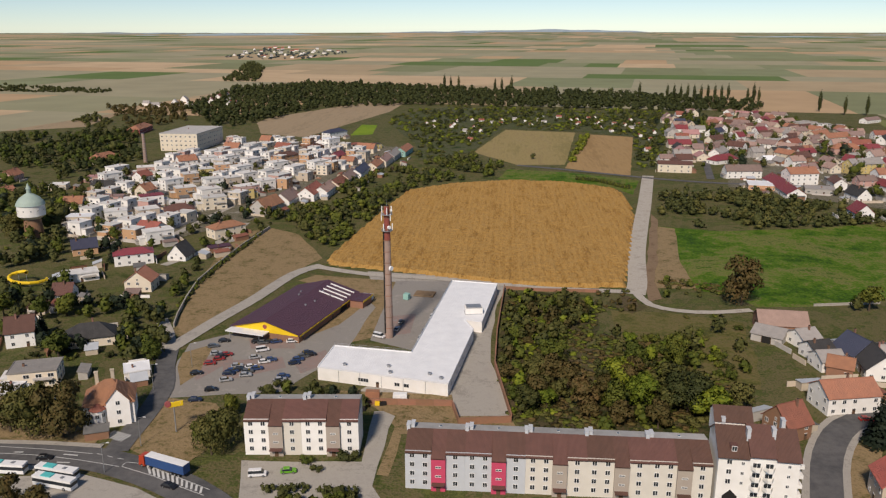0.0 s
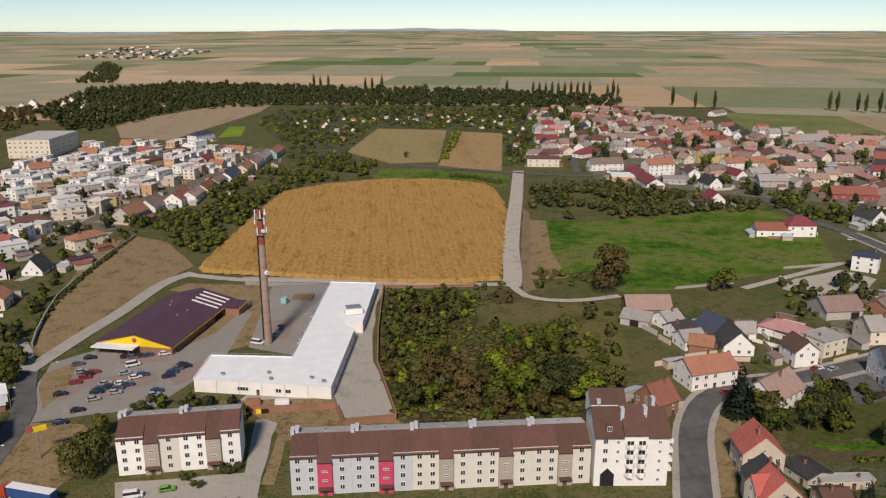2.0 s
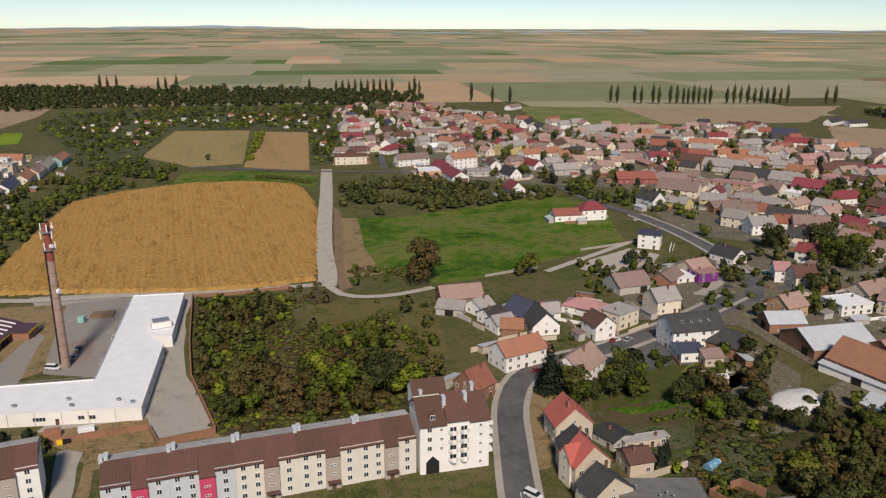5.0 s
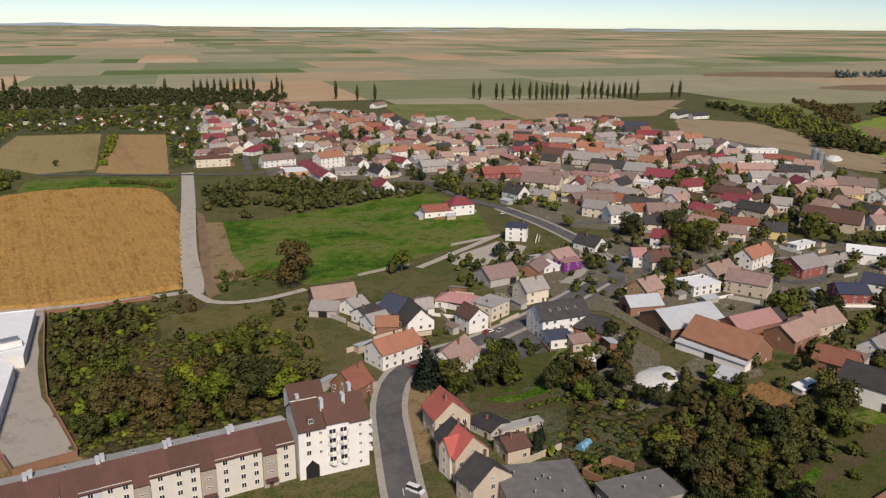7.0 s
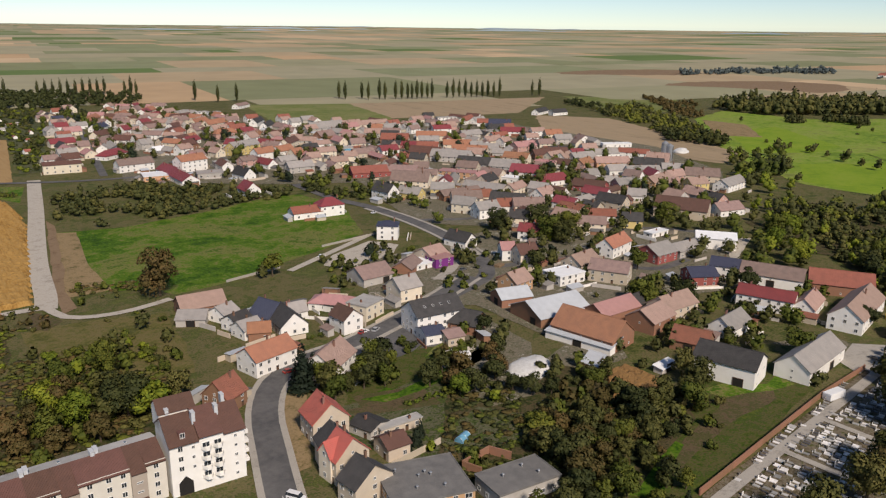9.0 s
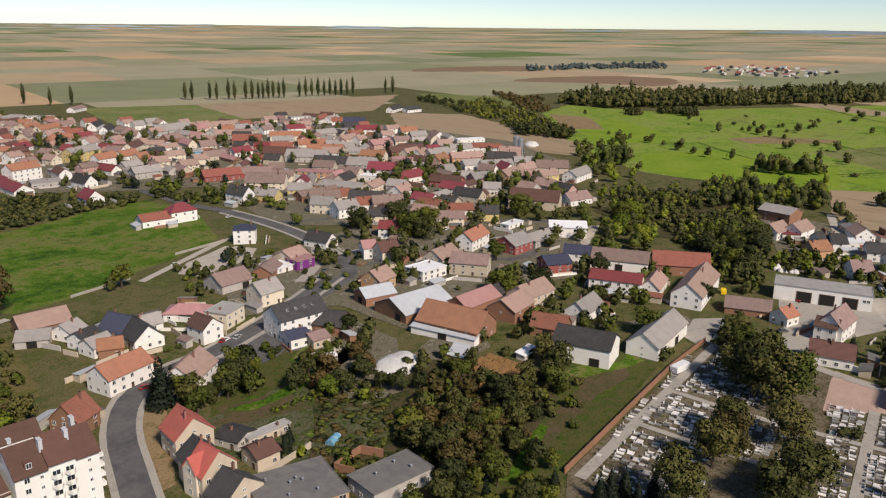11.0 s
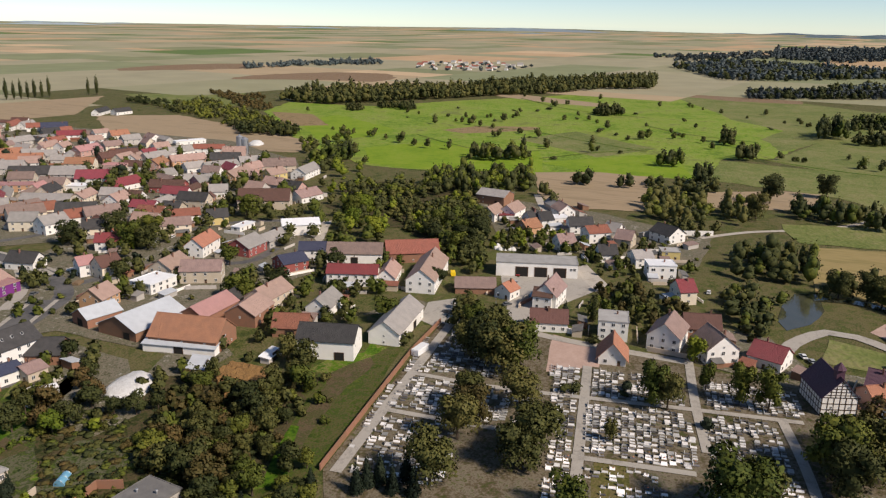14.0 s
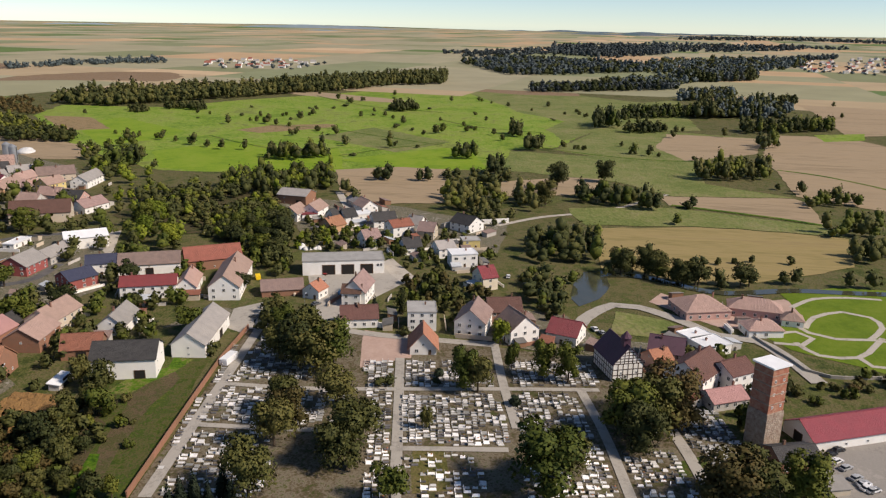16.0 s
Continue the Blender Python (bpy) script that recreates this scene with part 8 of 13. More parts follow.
flats(-24.5, 177.6, 52.6, 177.2, [("pale_grey", "band", "pale_grey"), ("pale_grey", "band", "pale_grey"), ("ivory", "taupe", "ivory"), ("ivory", "taupe", "ivory"), ("ivory", "taupe", "ivory")], "long four-storey flats in grey and ivory render")
corner_block(53.2, 175.5, -4)
brick_tower(213.2, -69.3, 35, 6.9, 26.5)
timber_church(256.7, -32.1, 19.5, 15.9)
flat_house(352.6, 89.3, -73.7, 38.4, 14, 7, "white", "felt", label="long white machine hall with open gates painted as dark panels", name="hall", category="hall", chimneys=0, gates=3)
flat_house(-316.2, 766.7, 87.2, 62, 38, 17, "cream", "felt", storeys=4, label="large ribbed cream factory building with a flat roof", name="factory", category="factory")
silo(588.5, 428.3)
silo(578.3, 415.7)
heap(178.6, 177.6, 10.5, 7.5, 2.3, M_SHEET, "white tarpaulin over a silage heap", "tarpaulin_mound")
heap(633.4, 442.8, 12, 7, 4, M_SHEET, "white tarpaulin over a far silage heap", "tarpaulin_mound")
greenhouse(129.3, 154.3, 20)
heap(319, 80.9, 3, 3, 1.5, M_BLUESHEET, "round blue garden pool cover", "tarpaulin_mound")
heap(384.2, 119.9, 1.6, 1.6, 1.8, M_SHEET, "white wrapped hay bale", "hay_bale")
heap(383.1, 117.1, 1.6, 1.6, 1.8, M_SHEET, "white wrapped hay bale", "hay_bale")
heap(383.9, 115, 1.6, 1.6, 1.8, M_SHEET, "white wrapped hay bale", "hay_bale")
heap(384.9, 112.6, 1.6, 1.6, 1.8, M_SHEET, "white wrapped hay bale", "hay_bale")
heap(385.5, 110.7, 1.6, 1.6, 1.8, M_SHEET, "white wrapped hay bale", "hay_bale")
heap(388.8, 120.4, 1.6, 1.6, 1.8, M_SHEET, "white wrapped hay bale", "hay_bale")
roof_unit(-12.2, 297.1, 4.6, 10)
crate(-35.4, 330.2, 9, 7, 0.6, M_SOIL, "raised dark earth bed in the yard", "earth_bed")
crate(-42.7, 323.5, 2.5, 2.5, 2.6, WALLS["teal"], "green steel container in the yard", "container")
crate(-43.5, 218.5, 2.2, 1.2, 1.3, M_DARK, "dark rubbish bin behind the flats", "bin")
crate(-38.9, 222.7, 2.2, 1.2, 1.3, M_YELLOW, "yellow rubbish bin behind the flats", "bin")
crate(-37.5, 222.8, 2.2, 1.2, 1.3, M_DARK, "dark rubbish bin behind the flats", "bin")
crate(-31.3, 225.6, 2.2, 1.2, 2.0, M_WHITE, "white box behind the flats", "box")
crate(-41.7, 228.4, 4.5, 2, 2.2, ROOFS["orange"], "orange site machine behind the hall", "machine")
crate(-32.6, 227.1, 4.5, 2, 2.2, M_WHITE, "white site van body behind the hall", "box")
crate(158.1, 195.9, 6, 2.4, 2.8, M_WHITE, "white lorry box in the asphalt yard")
crate(164.4, 197.5, 6, 2.4, 2.8, M_WHITE, "white lorry box in the asphalt yard")
crate(249.8, 272.7, 5, 3, 1.2, M_SOIL, "stack of boards in the yard")
crate(331.8, 124.4, 4, 2.2, 2, M_YELLOW, "yellow trailer on the grass")
crate(395.5, 109.4, 5, 2.4, 2.2, M_YELLOW, "yellow trailer on the grass")
crate(242.1, 102.8, 8, 3, 2.4, ROOFS["white"], "white sheeted shed roof on the lawn")
crate(373.6, 618.8, 6, 2.4, 3, M_BLUESHEET, "blue lorry on the yard")
crate(345.2, 585.8, 5, 3, 3, M_LAWN, "green farm machine on the yard")
crate(392.8, 631, 6, 3, 3, ROOFS["orange"], "orange farm machine on the yard")
crate(407.4, 630.5, 6, 3, 3, M_WHITE, "white lorry on the yard")
villa(-119.1, 208.8, 22.6)
railing("roof_railing", [(-60.7, 258.7, 4.6), (-32.3, 254.8, 4.6), (-23.7, 337.4, 4.6)], 1.1, "dark steel railing along the inner roof edge", 3.0)
# houses, district by district
cube_house(-254.1, 438.3, 9.5, 14.3, 8.3, 7.4, "beige", "white")
cube_house(-240.4, 454.1, 29, 13.0, 10.3, 7.4, "white", "chalk")
cube_house(-223.2, 460.5, 37.2, 12.8, 10.3, 7.4, "beige", "chalk")
house(-205.3, 467, 25.6, 17.9, 11, 6, 9, "red", "brown", style="hip")
cube_house(-238.3, 499.4, 33.7, 15.0, 8.3, 7.4, "white", "crimson")
cube_house(-216.7, 496.8, 21.5, 15.0, 10.3, 4, "white", "chalk")
cube_house(-192.6, 493.3, 30.9, 15.0, 9.3, 8.4, "cream", "chalk")
house(-283.3, 482.6, 12.8, 12.3, 9, 5, 9, "cream", "orange")
house(-292.3, 542.8, 165.5, 20.5, 9, 5, 8, "beige", "dark")
cube_house(-268.6, 505.7, 16.2, 15.0, 7.5, 5, "pink", "old")
cube_house(-331.6, 548.5, 13.4, 12.1, 10.3, 4, "cream", "chalk")
cube_house(-247.6, 553.2, 54.3, 15.0, 10.3, 8.4, "white", "chalk")
cube_house(-243.8, 579.3, 39.5, 11.1, 10.3, 7.9, "orange", "chalk")
cube_house(-240.4, 604.2, 30.4, 10.3, 10.3, 7.4, "yellow", "chalk")
cube_house(-232.8, 620.4, 28.4, 11.9, 10.3, 8.4, "orange", "chalk")
cube_house(-227.1, 529.1, 35.7, 13.8, 10.3, 7.4, "orange", "chalk")
cube_house(-262.3, 550.5, 27, 14.7, 10.3, 5, "white", "chalk")
cube_house(-292.2, 607.9, 25.2, 13.2, 9.3, 7.4, "pink", "chalk")
cube_house(-275.3, 607, 24.9, 13.2, 10.3, 7.4, "white", "chalk")
house(-275.6, 650.7, 40.9, 15.7, 11, 6, 10, "white", "orange")
cube_house(-260.1, 660.5, 38.8, 14.3, 10.3, 7.4, "white", "chalk")
cube_house(-268.8, 699.5, 56.7, 15.0, 10.3, 7.4, "white", "chalk")
cube_house(-207.9, 525.2, 42.1, 14.3, 10.3, 7.4, "white", "chalk")
cube_house(-217.9, 558.6, 41.2, 13.2, 10.3, 8.4, "white", "chalk")
cube_house(-316.5, 608.5, 68.9, 15.0, 10.3, 7.4, "white", "chalk")
cube_house(-303.8, 572.3, 54.3, 15.0, 10.3, 8.4, "white", "chalk")
cube_house(-318.3, 576.9, 15.5, 10.8, 7.5, 5, "pink", "rose")
house(-358.3, 667.1, 75.5, 27, 12, 5, 9, "cream", "orange", style="hip")
house(-420.2, 870.9, 95.9, 44.2, 14, 6, 10, "red", "orange", style="hip")
house(-386.5, 576.5, 88.6, 15.3, 10, 5, 9, "pink", "orange")
house(-351.5, 514.9, 67.3, 11.4, 10, 4, 8, "cream", "orange")
cube_house(-249.7, 703, 53.8, 15.0, 10.3, 7.4, "white", "chalk")
cube_house(-247.1, 744.2, 68.9, 15.0, 10.3, 7.4, "white", "chalk")
cube_house(-239.9, 767.3, 72.3, 15.0, 10.3, 5, "beige", "chalk")
cube_house(-244.2, 670.1, 54.5, 15.0, 10.3, 7.4, "white", "chalk")
cube_house(-220.9, 657.7, 56.5, 15.0, 10.3, 7.4, "white", "chalk")
cube_house(-216.5, 619.3, 54.5, 15.0, 10.3, 7.4, "white", "chalk")
cube_house(-203.1, 591.7, 57.3, 13.6, 10.3, 6.9, "white", "chalk")
cube_house(-207.4, 569, 46.2, 12.1, 10.3, 7.4, "beige", "chalk")
cube_house(-185.1, 537.6, 50.7, 15.0, 10.3, 7.4, "pink", "chalk")
cube_house(-178.5, 559.9, 44.6, 12.1, 10.3, 7.4, "white", "chalk")
cube_house(-173.8, 583.3, 64.6, 15.0, 10.3, 7.4, "pink", "chalk")
cube_house(-188.4, 602.9, 56.9, 14.2, 10.3, 6.9, "white", "chalk")
cube_house(-192.6, 640.9, 50.9, 15.0, 10.3, 7.4, "white", "chalk")
cube_house(-173.7, 624.6, 65.8, 15.0, 10.3, 6.9, "white", "chalk")
cube_house(-160.7, 650.6, 53, 15.0, 10.3, 6.9, "white", "chalk")
house(-198.2, 684, 58.9, 24.3, 10, 6, 9, "orange", "brown", style="hip")
cube_house(-216.4, 766, 62.5, 15.0, 10.3, 5, "beige", "chalk")
house(-185.2, 736.6, 65.7, 21, 10, 6, 8.5, "brick", "brown", style="hip")
cube_house(-174.3, 764.8, 57.7, 15.0, 10.3, 10.4, "white", "white")
house(-187.7, 842.9, 59.9, 27.7, 12, 7, 10, "white", "blue", style="hip")
cube_house(-150.9, 765.4, 50.5, 15.0, 9.3, 5, "beige", "red")
cube_house(-132.2, 764.7, 45.3, 15.0, 8.3, 5, "yellow", "dark")
house(-152.7, 692.4, 79.8, 17.3, 10, 5, 8, "pink", "crimson")
house(-97.1, 732.2, 84.7, 33.7, 10, 5, 8.5, "teal", "orange")
house(-103.9, 704.9, 86.3, 34.8, 10, 5, 8.5, "grey", "grey")
house(-107, 674.8, 86.4, 32, 10, 5, 8.5, "cream", "old")
house(-110.8, 648.6, 86.9, 32.7, 10, 5, 8.5, "cream", "orange")
house(-118, 617.1, 87.9, 35.1, 10, 5, 8.5, "white", "blue")
house(-122.6, 592, 87.2, 30.1, 10, 5, 8.5, "cream", "old")
house(-125.4, 565.5, 87.3, 27.6, 10, 5, 8.5, "cream", "red")
house(-128.9, 542.1, 87, 27.7, 10, 5, 8.5, "white", "pale")
house(-136.9, 532.1, 87.1, 27.1, 12, 5, 9.5, "white", "red")
house(-149.3, 512.6, 86.7, 23.3, 12, 4, 9, "white", "old")
house(-154.6, 486.1, 72.6, 20.9, 12, 5, 10, "grey", "orange")
house(-160.5, 425.9, 49.6, 19.6, 10, 6, 8.5, "cream", "orange", style="hip")
cube_house(-183.9, 525.9, 36.6, 13.1, 9.3, 7.4, "yellow", "pale")
cube_house(-152.6, 393.1, 36.4, 11.2, 5.6, 3, "brick", "plum")
house(-188.4, 368.7, 27.8, 18.7, 10, 6, 8, "white", "crimson", style="hip")
cube_house(-193, 408.3, 39.5, 15.0, 9.3, 7.4, "white", "chalk")
house(-167.5, 378.4, 86.1, 11.2, 10, 2.6, 8.5, "white", "dark")
house(-165.5, 328.8, 94.8, 10.4, 12, 5, 9.5, "cream", "orange")
cube_house(-200.9, 340, 34.5, 15.0, 9.3, 4, "white", "chalk")
house(-222.4, 383.3, 32.4, 12.3, 9, 4, 8, "orange", "blue")
house(-192.1, 310.9, 9.9, 8.3, 9, 4, 8, "white", "brown")
cube_house(-195.1, 295.6, 14.8, 6.8, 7.5, 3.5, "beige", "brown")
house(-182.5, 264, 26, 9.9, 12, 6, 10.5, "white", "brown")
house(-156.3, 265.8, 24.1, 17.6, 11, 4, 8, "cream", "dark", style="hip")
cube_house(-156.5, 230.7, 18.4, 15.0, 10.3, 6, "cream", "grey")
flat_house(-125.6, 239.1, 27.8, 8.1, 8, 3, "white", "white")
cube_house(-152.9, 209.6, 4.6, 7.6, 9.3, 8, "beige", "chalk")
house(138.5, 656.6, 172.1, 27, 10, 7, 9, "cream", "brown")
house(229.3, 1075.9, 4.1, 13.5, 10, 4, 8, "white", "red")
house(209.6, 986.4, 4.1, 12.4, 10, 4, 8, "white", "blue")
house(197.9, 921.4, 4.1, 13.6, 11, 4, 8, "white", "crimson")
house(183.1, 845.1, 4.2, 13.1, 11, 4, 8, "white", "red")
house(170.3, 796.2, 4.2, 22.4, 11, 4, 8, "cream", "crimson")
house(154.7, 700.5, 4.3, 13.9, 11, 4, 8, "white", "brown")
house(244.9, 979.9, 59.2, 45.2, 10, 4, 8, "orange", "orange", style="hip")
house(229, 892.2, 51, 27.9, 10, 4, 8, "white", "blue")
house(214.4, 831.6, 41.1, 22.2, 10, 4, 8, "cream", "brown")
house(203.7, 782.6, 46.7, 23.4, 10, 4, 8, "pink", "old")
house(196.1, 744.5, 59.4, 26.2, 11, 4, 8, "white", "grey")
house(189.3, 704.7, 35.2, 27.6, 11, 4, 8, "white", "crimson", style="hip")
house(186.6, 634.8, 4.3, 27.8, 12, 6, 10, "white", "old")
house(284.4, 1001.3, 50.9, 26, 10, 4, 8, "pink", "orange")
house(326.5, 1030.4, 48.3, 28.6, 10, 4, 8, "cream", "orange")
house(309, 960.5, 118.4, 19.1, 11, 4, 8, "cream", "pale")
house(298.7, 899.8, 120.5, 17.1, 11, 4, 8, "cream", "pale")
flat_house(262.1, 884.9, 21.5, 16, 11, 4, "pink", "felt")
flat_house(266, 829, 36.4, 47, 11, 4, "white", "felt")
house(281.3, 813.9, 53.5, 33.5, 10, 5, 9, "brick", "brown")
house(231, 711, 18.9, 12.6, 10, 3, 6, "white", "white")
flat_house(190.9, 589.5, -10.9, 24.3, 18, 4, "orange", "white")
house(202.8, 597.8, 91.9, 27.9, 13, 4, 8, "white", "crimson")
house(201, 566.8, 88.1, 33.7, 13, 4, 8, "white", "crimson")
house(291.3, 663.3, 20.5, 27.7, 12, 8, 12, "yellow", "grey")
house(291.8, 623.2, 12.1, 17.2, 11, 7, 11, "white", "orange")
house(314.3, 630.6, 19.7, 16.8, 11, 6, 10, "white", "orange")
house(345.1, 678.2, 41.9, 24.6, 10, 5, 9, "cream", "brown")
house(268.5, 605, 10.8, 12.3, 9, 5, 8, "pink", "old")
house(290.4, 555.6, 175.2, 18.8, 12, 5, 9, "grey", "grey")
house(222.7, 610.1, 12.4, 23, 13, 9, 13, "white", "orange")
flat_house(253.9, 615.5, -4.8, 18.7, 8, 4, "grey", "felt")
house(243, 554.5, 96.8, 17.5, 10, 4, 9, "white", "dark")
flat_house(225.1, 576.2, -14.6, 19.9, 14, 4, "grey", "grey")
house(220.5, 496.3, 88.6, 14.9, 11, 5, 10, "white", "crimson")
house(221.8, 419, 172.2, 18.3, 11, 4, 7, "white", "red")
house(237.4, 417, 174.6, 15.8, 11, 7, 11, "white", "crimson", style="hip")
house(428.4, 755.9, 5.5, 37.8, 14, 5, 11, "grey", "grey")
house(397.5, 703.4, 15.9, 18.7, 12, 4, 9, "brick", "old")
house(470.6, 747.1, 3.2, 27.4, 11, 6, 10, "cream", "pale")
house(366.2, 656.9, 175.6, 16.1, 11, 4, 7, "white", "pale")
flat_house(372.7, 628.3, -15.8, 19.9, 10, 4, "grey", "felt")
house(388.9, 842.9, 50.6, 30.2, 9, 5, 9, "white", "dark")
house(383.2, 804.6, 46.3, 23.4, 9, 5, 9, "white", "dark")
house(332.6, 872.4, 36.9, 24.3, 10, 5, 9, "cream", "orange")
house(339.3, 845.2, 29.9, 29.3, 11, 6, 10, "cream", "orange")
house(365.4, 868.3, 7.8, 19.4, 11, 5, 9, "white", "old")
house(318.1, 766.9, 8.7, 24.5, 12, 6, 10, "pink", "orange", style="hip")
flat_house(374.5, 972.5, 11.4, 14.1, 8, 5, "white", "felt")
flat_house(386.5, 961.5, 8.7, 14.6, 8, 5, "white", "felt")
house(452.3, 1028.7, 38.2, 28.7, 10, 4, 7, "white", "old")
flat_house(358.2, 994.1, 31.7, 24, 8, 5, "grey", "felt")
house(260.5, 716.6, 28.8, 13.3, 11, 5, 9, "brick", "brown")
house(282.4, 803.5, 42.9, 15.7, 10, 5, 9, "white", "red")
house(488.7, 721.8, 7, 18.8, 10, 4, 8, "white", "grey")
house(508.9, 709.3, 6.2, 19.3, 10, 4, 8, "white", "grey")
house(441.1, 639.8, 136, 24.1, 14, 5, 10, "brick", "red")
house(440.9, 605.6, 135.7, 25, 13, 3.5, 6, "red", "crimson")
house(544.6, 695.2, 160, 25.8, 11, 5, 9, "pink", "pale")
house(485.5, 638.6, 144.9, 27.8, 12, 5, 9, "cream", "orange")
house(469.3, 577.1, 144.8, 23.6, 11, 5, 9, "cream", "orange")
house(457.4, 544, 128.8, 28.7, 12, 5, 9, "beige", "orange")
house(419.5, 560.2, 120.5, 25.2, 13, 4, 9, "brick", "brown")
house(422.1, 526.4, 124, 31.3, 15, 5, 10, "grey", "grey")
house(415.8, 486.9, 122.8, 26.1, 13, 5, 10, "grey", "dark")
house(427.8, 463.2, 119.9, 20.9, 16, 5, 10, "grey", "grey")
house(425.3, 435.6, 121.6, 22.2, 16, 5, 10, "white", "crimson")
flat_house(404.3, 424.9, -64.1, 27.9, 10, 4, "white", "white")
house(418, 405, 176.4, 24.6, 14, 4, 8, "white", "crimson")
flat_house(381, 466.8, -59.1, 29.3, 12, 5, "orange", "rose")
house(347.4, 503.4, 139.5, 30.8, 18, 4, 7.5, "red", "old")
house(326.4, 510.4, 162.6, 25.5, 16, 4, 8, "red", "red")
house(331, 459.8, 129.8, 25.2, 15, 5, 11, "cream", "old")
house(330.3, 420.8, 134.6, 14.5, 10, 5, 9, "yellow", "grey")
house(291.1, 434.3, 96.9, 15.2, 10, 6, 11, "white", "dark")
house(306.7, 426, 112.7, 15, 10, 4, 8, "yellow", "grey")
house(361.7, 411.8, 109.1, 28.6, 12, 4, 7, "grey", "grey")
house(333.5, 407.1, 176.6, 28, 10, 4, 7, "brick", "old")
house(339.7, 391, 153.1, 11.6, 10, 4, 8, "cream", "red")
house(340.7, 365.9, 124.1, 19.8, 12, 5, 10, "white", "dark")
house(310.3, 372.5, 119.6, 13, 11, 6, 10, "cream", "grey")
house(312.4, 355.3, 170.6, 13.4, 11, 6, 10, "white", "grey")
house(335.2, 360.1, 150.4, 12.2, 10, 4, 8, "white", "red")
house(316.8, 329.4, 134.1, 10.1, 11, 5, 9, "cream", "dark")
house(610.1, 673.1, 136.8, 22.5, 13, 5, 10, "yellow", "blue")
house(577.4, 616.2, 136.4, 22.8, 12, 5, 9, "white", "crimson")
house(525.2, 624.7, 175.2, 21.2, 11, 5, 9, "grey", "grey")
flat_house(556.8, 634.9, -17.5, 41, 12, 5, "grey", "grey")
house(514.5, 579.1, 8.1, 20.5, 11, 5, 9, "cream", "pale")
house(515.5, 534.8, 179, 21.9, 12, 5, 9, "pink", "rose")
house(464.5, 489.2, 116.8, 19.6, 12, 5, 9, "cream", "orange")
house(495, 490.6, 162.3, 14.7, 11, 5, 9, "brick", "brown")
house(604.5, 726, 31.1, 30.6, 9, 5, 9, "white", "red")
flat_house(597.7, 757.1, -15.7, 25.3, 8, 5, "white", "felt")
house(616.2, 718.9, 17.5, 20.3, 9, 4, 8, "white", "grey")
house(752.5, 750.6, 23.1, 32.6, 10, 4, 8, "white", "dark")
house(764.3, 729.5, 177.4, 22.9, 10, 4, 8, "white", "dark")
house(496.2, 475.7, 6.9, 16.5, 10, 5, 9, "cream", "pale")
house(500.3, 467.2, 15.2, 14.8, 10, 5, 9, "white", "pale")
house(513.3, 458.9, 173.1, 21.2, 11, 5, 9, "grey", "grey")
house(490.4, 435.9, 15.2, 17.1, 10, 5, 9, "pink", "orange")
house(514.5, 426.8, 149.1, 25.6, 12, 5, 9, "orange", "pale")
house(510.3, 489.8, 153.9, 21.7, 12, 4, 9, "brick", "brown")
house(571.5, 448.9, 118.4, 23.9, 12, 5, 8, "white", "red")
flat_house(607.4, 499.6, -28.5, 29.2, 8, 4, "white", "white")
house(546.4, 466.2, 157.5, 27.9, 11, 4, 8, "white", "grey")
house(531.2, 401.4, 118.8, 21.4, 12, 5, 10, "brick", "dark")
house(498.5, 385.8, 152.2, 18.5, 11, 5, 9, "white", "grey")
house(493, 403.5, 157.3, 14.6, 10, 4, 8, "white", "grey")
house(481.1, 354.3, 9.9, 26.8, 11, 5, 9, "orange", "pale")
house(507, 358.6, 176.9, 15.7, 11, 5, 9, "pink", "pale")
house(479.4, 343.2, 9.7, 14.4, 10, 4, 8, "cream", "old")
house(489.8, 327.3, 165.3, 14, 11, 6, 10, "yellow", "pale")
house(536.7, 379.9, 135.2, 18.2, 12, 4, 8, "grey", "grey")
house(526.8, 347.3, 128.2, 22.6, 14, 5, 10, "beige", "old")
house(515.9, 315.9, 8.1, 27.4, 12, 5, 9, "white", "grey")
house(457.2, 290.5, 85.6, 13.2, 11, 5, 9, "pink", "dark")
house(442.5, 271.7, 165.8, 17.4, 12, 4, 8, "white", "old")
house(414.5, 284.7, 114.9, 32.2, 16, 6, 12, "beige", "brown", barn=True, name="barn")
house(445, 355.9, 163.6, 14.1, 12, 6, 10, "pink", "grey")
house(429.2, 331.7, 123.7, 10.7, 11, 4, 8, "white", "grey")
house(426.7, 372, 110.1, 21.3, 14, 4, 8, "red", "brown")
house(460.5, 402.1, 163.9, 10.6, 10, 4, 8, "white", "grey")
house(356.2, 323.7, 100.2, 14.7, 17, 5, 9, "white", "red")
house(361.5, 305.1, 134.2, 15.4, 12, 5, 8, "white", "red")
house(366.1, 285.2, 134.2, 10.3, 9, 5, 9, "yellow", "dark")
house(308.7, 303.2, 156.9, 7, 10, 5, 9, "white", "red")
house(108.8, 299.3, 175.1, 18.2, 12, 4, 8, "brick", "pale", barn=True, name="barn")
house(102.3, 289.8, 147.1, 11.3, 12, 3, 5, "grey", "grey", barn=True, name="barn")
house(112.7, 284.8, 20.9, 8.1, 9, 4, 6.5, "white", "grey")
house(113.3, 273, 18, 8.4, 9, 4, 6.5, "white", "dark")
house(113.4, 264.2, 10.6, 8.7, 9, 4, 6.5, "white", "grey")
house(116.3, 259.8, 155.4, 8.2, 9, 3.5, 6, "brick", "orange")
house(126.6, 272, 107.9, 11.1, 12, 4, 9, "white", "blue")
house(128.5, 260.3, 83.5, 14.2, 11, 4, 9, "white", "dark")
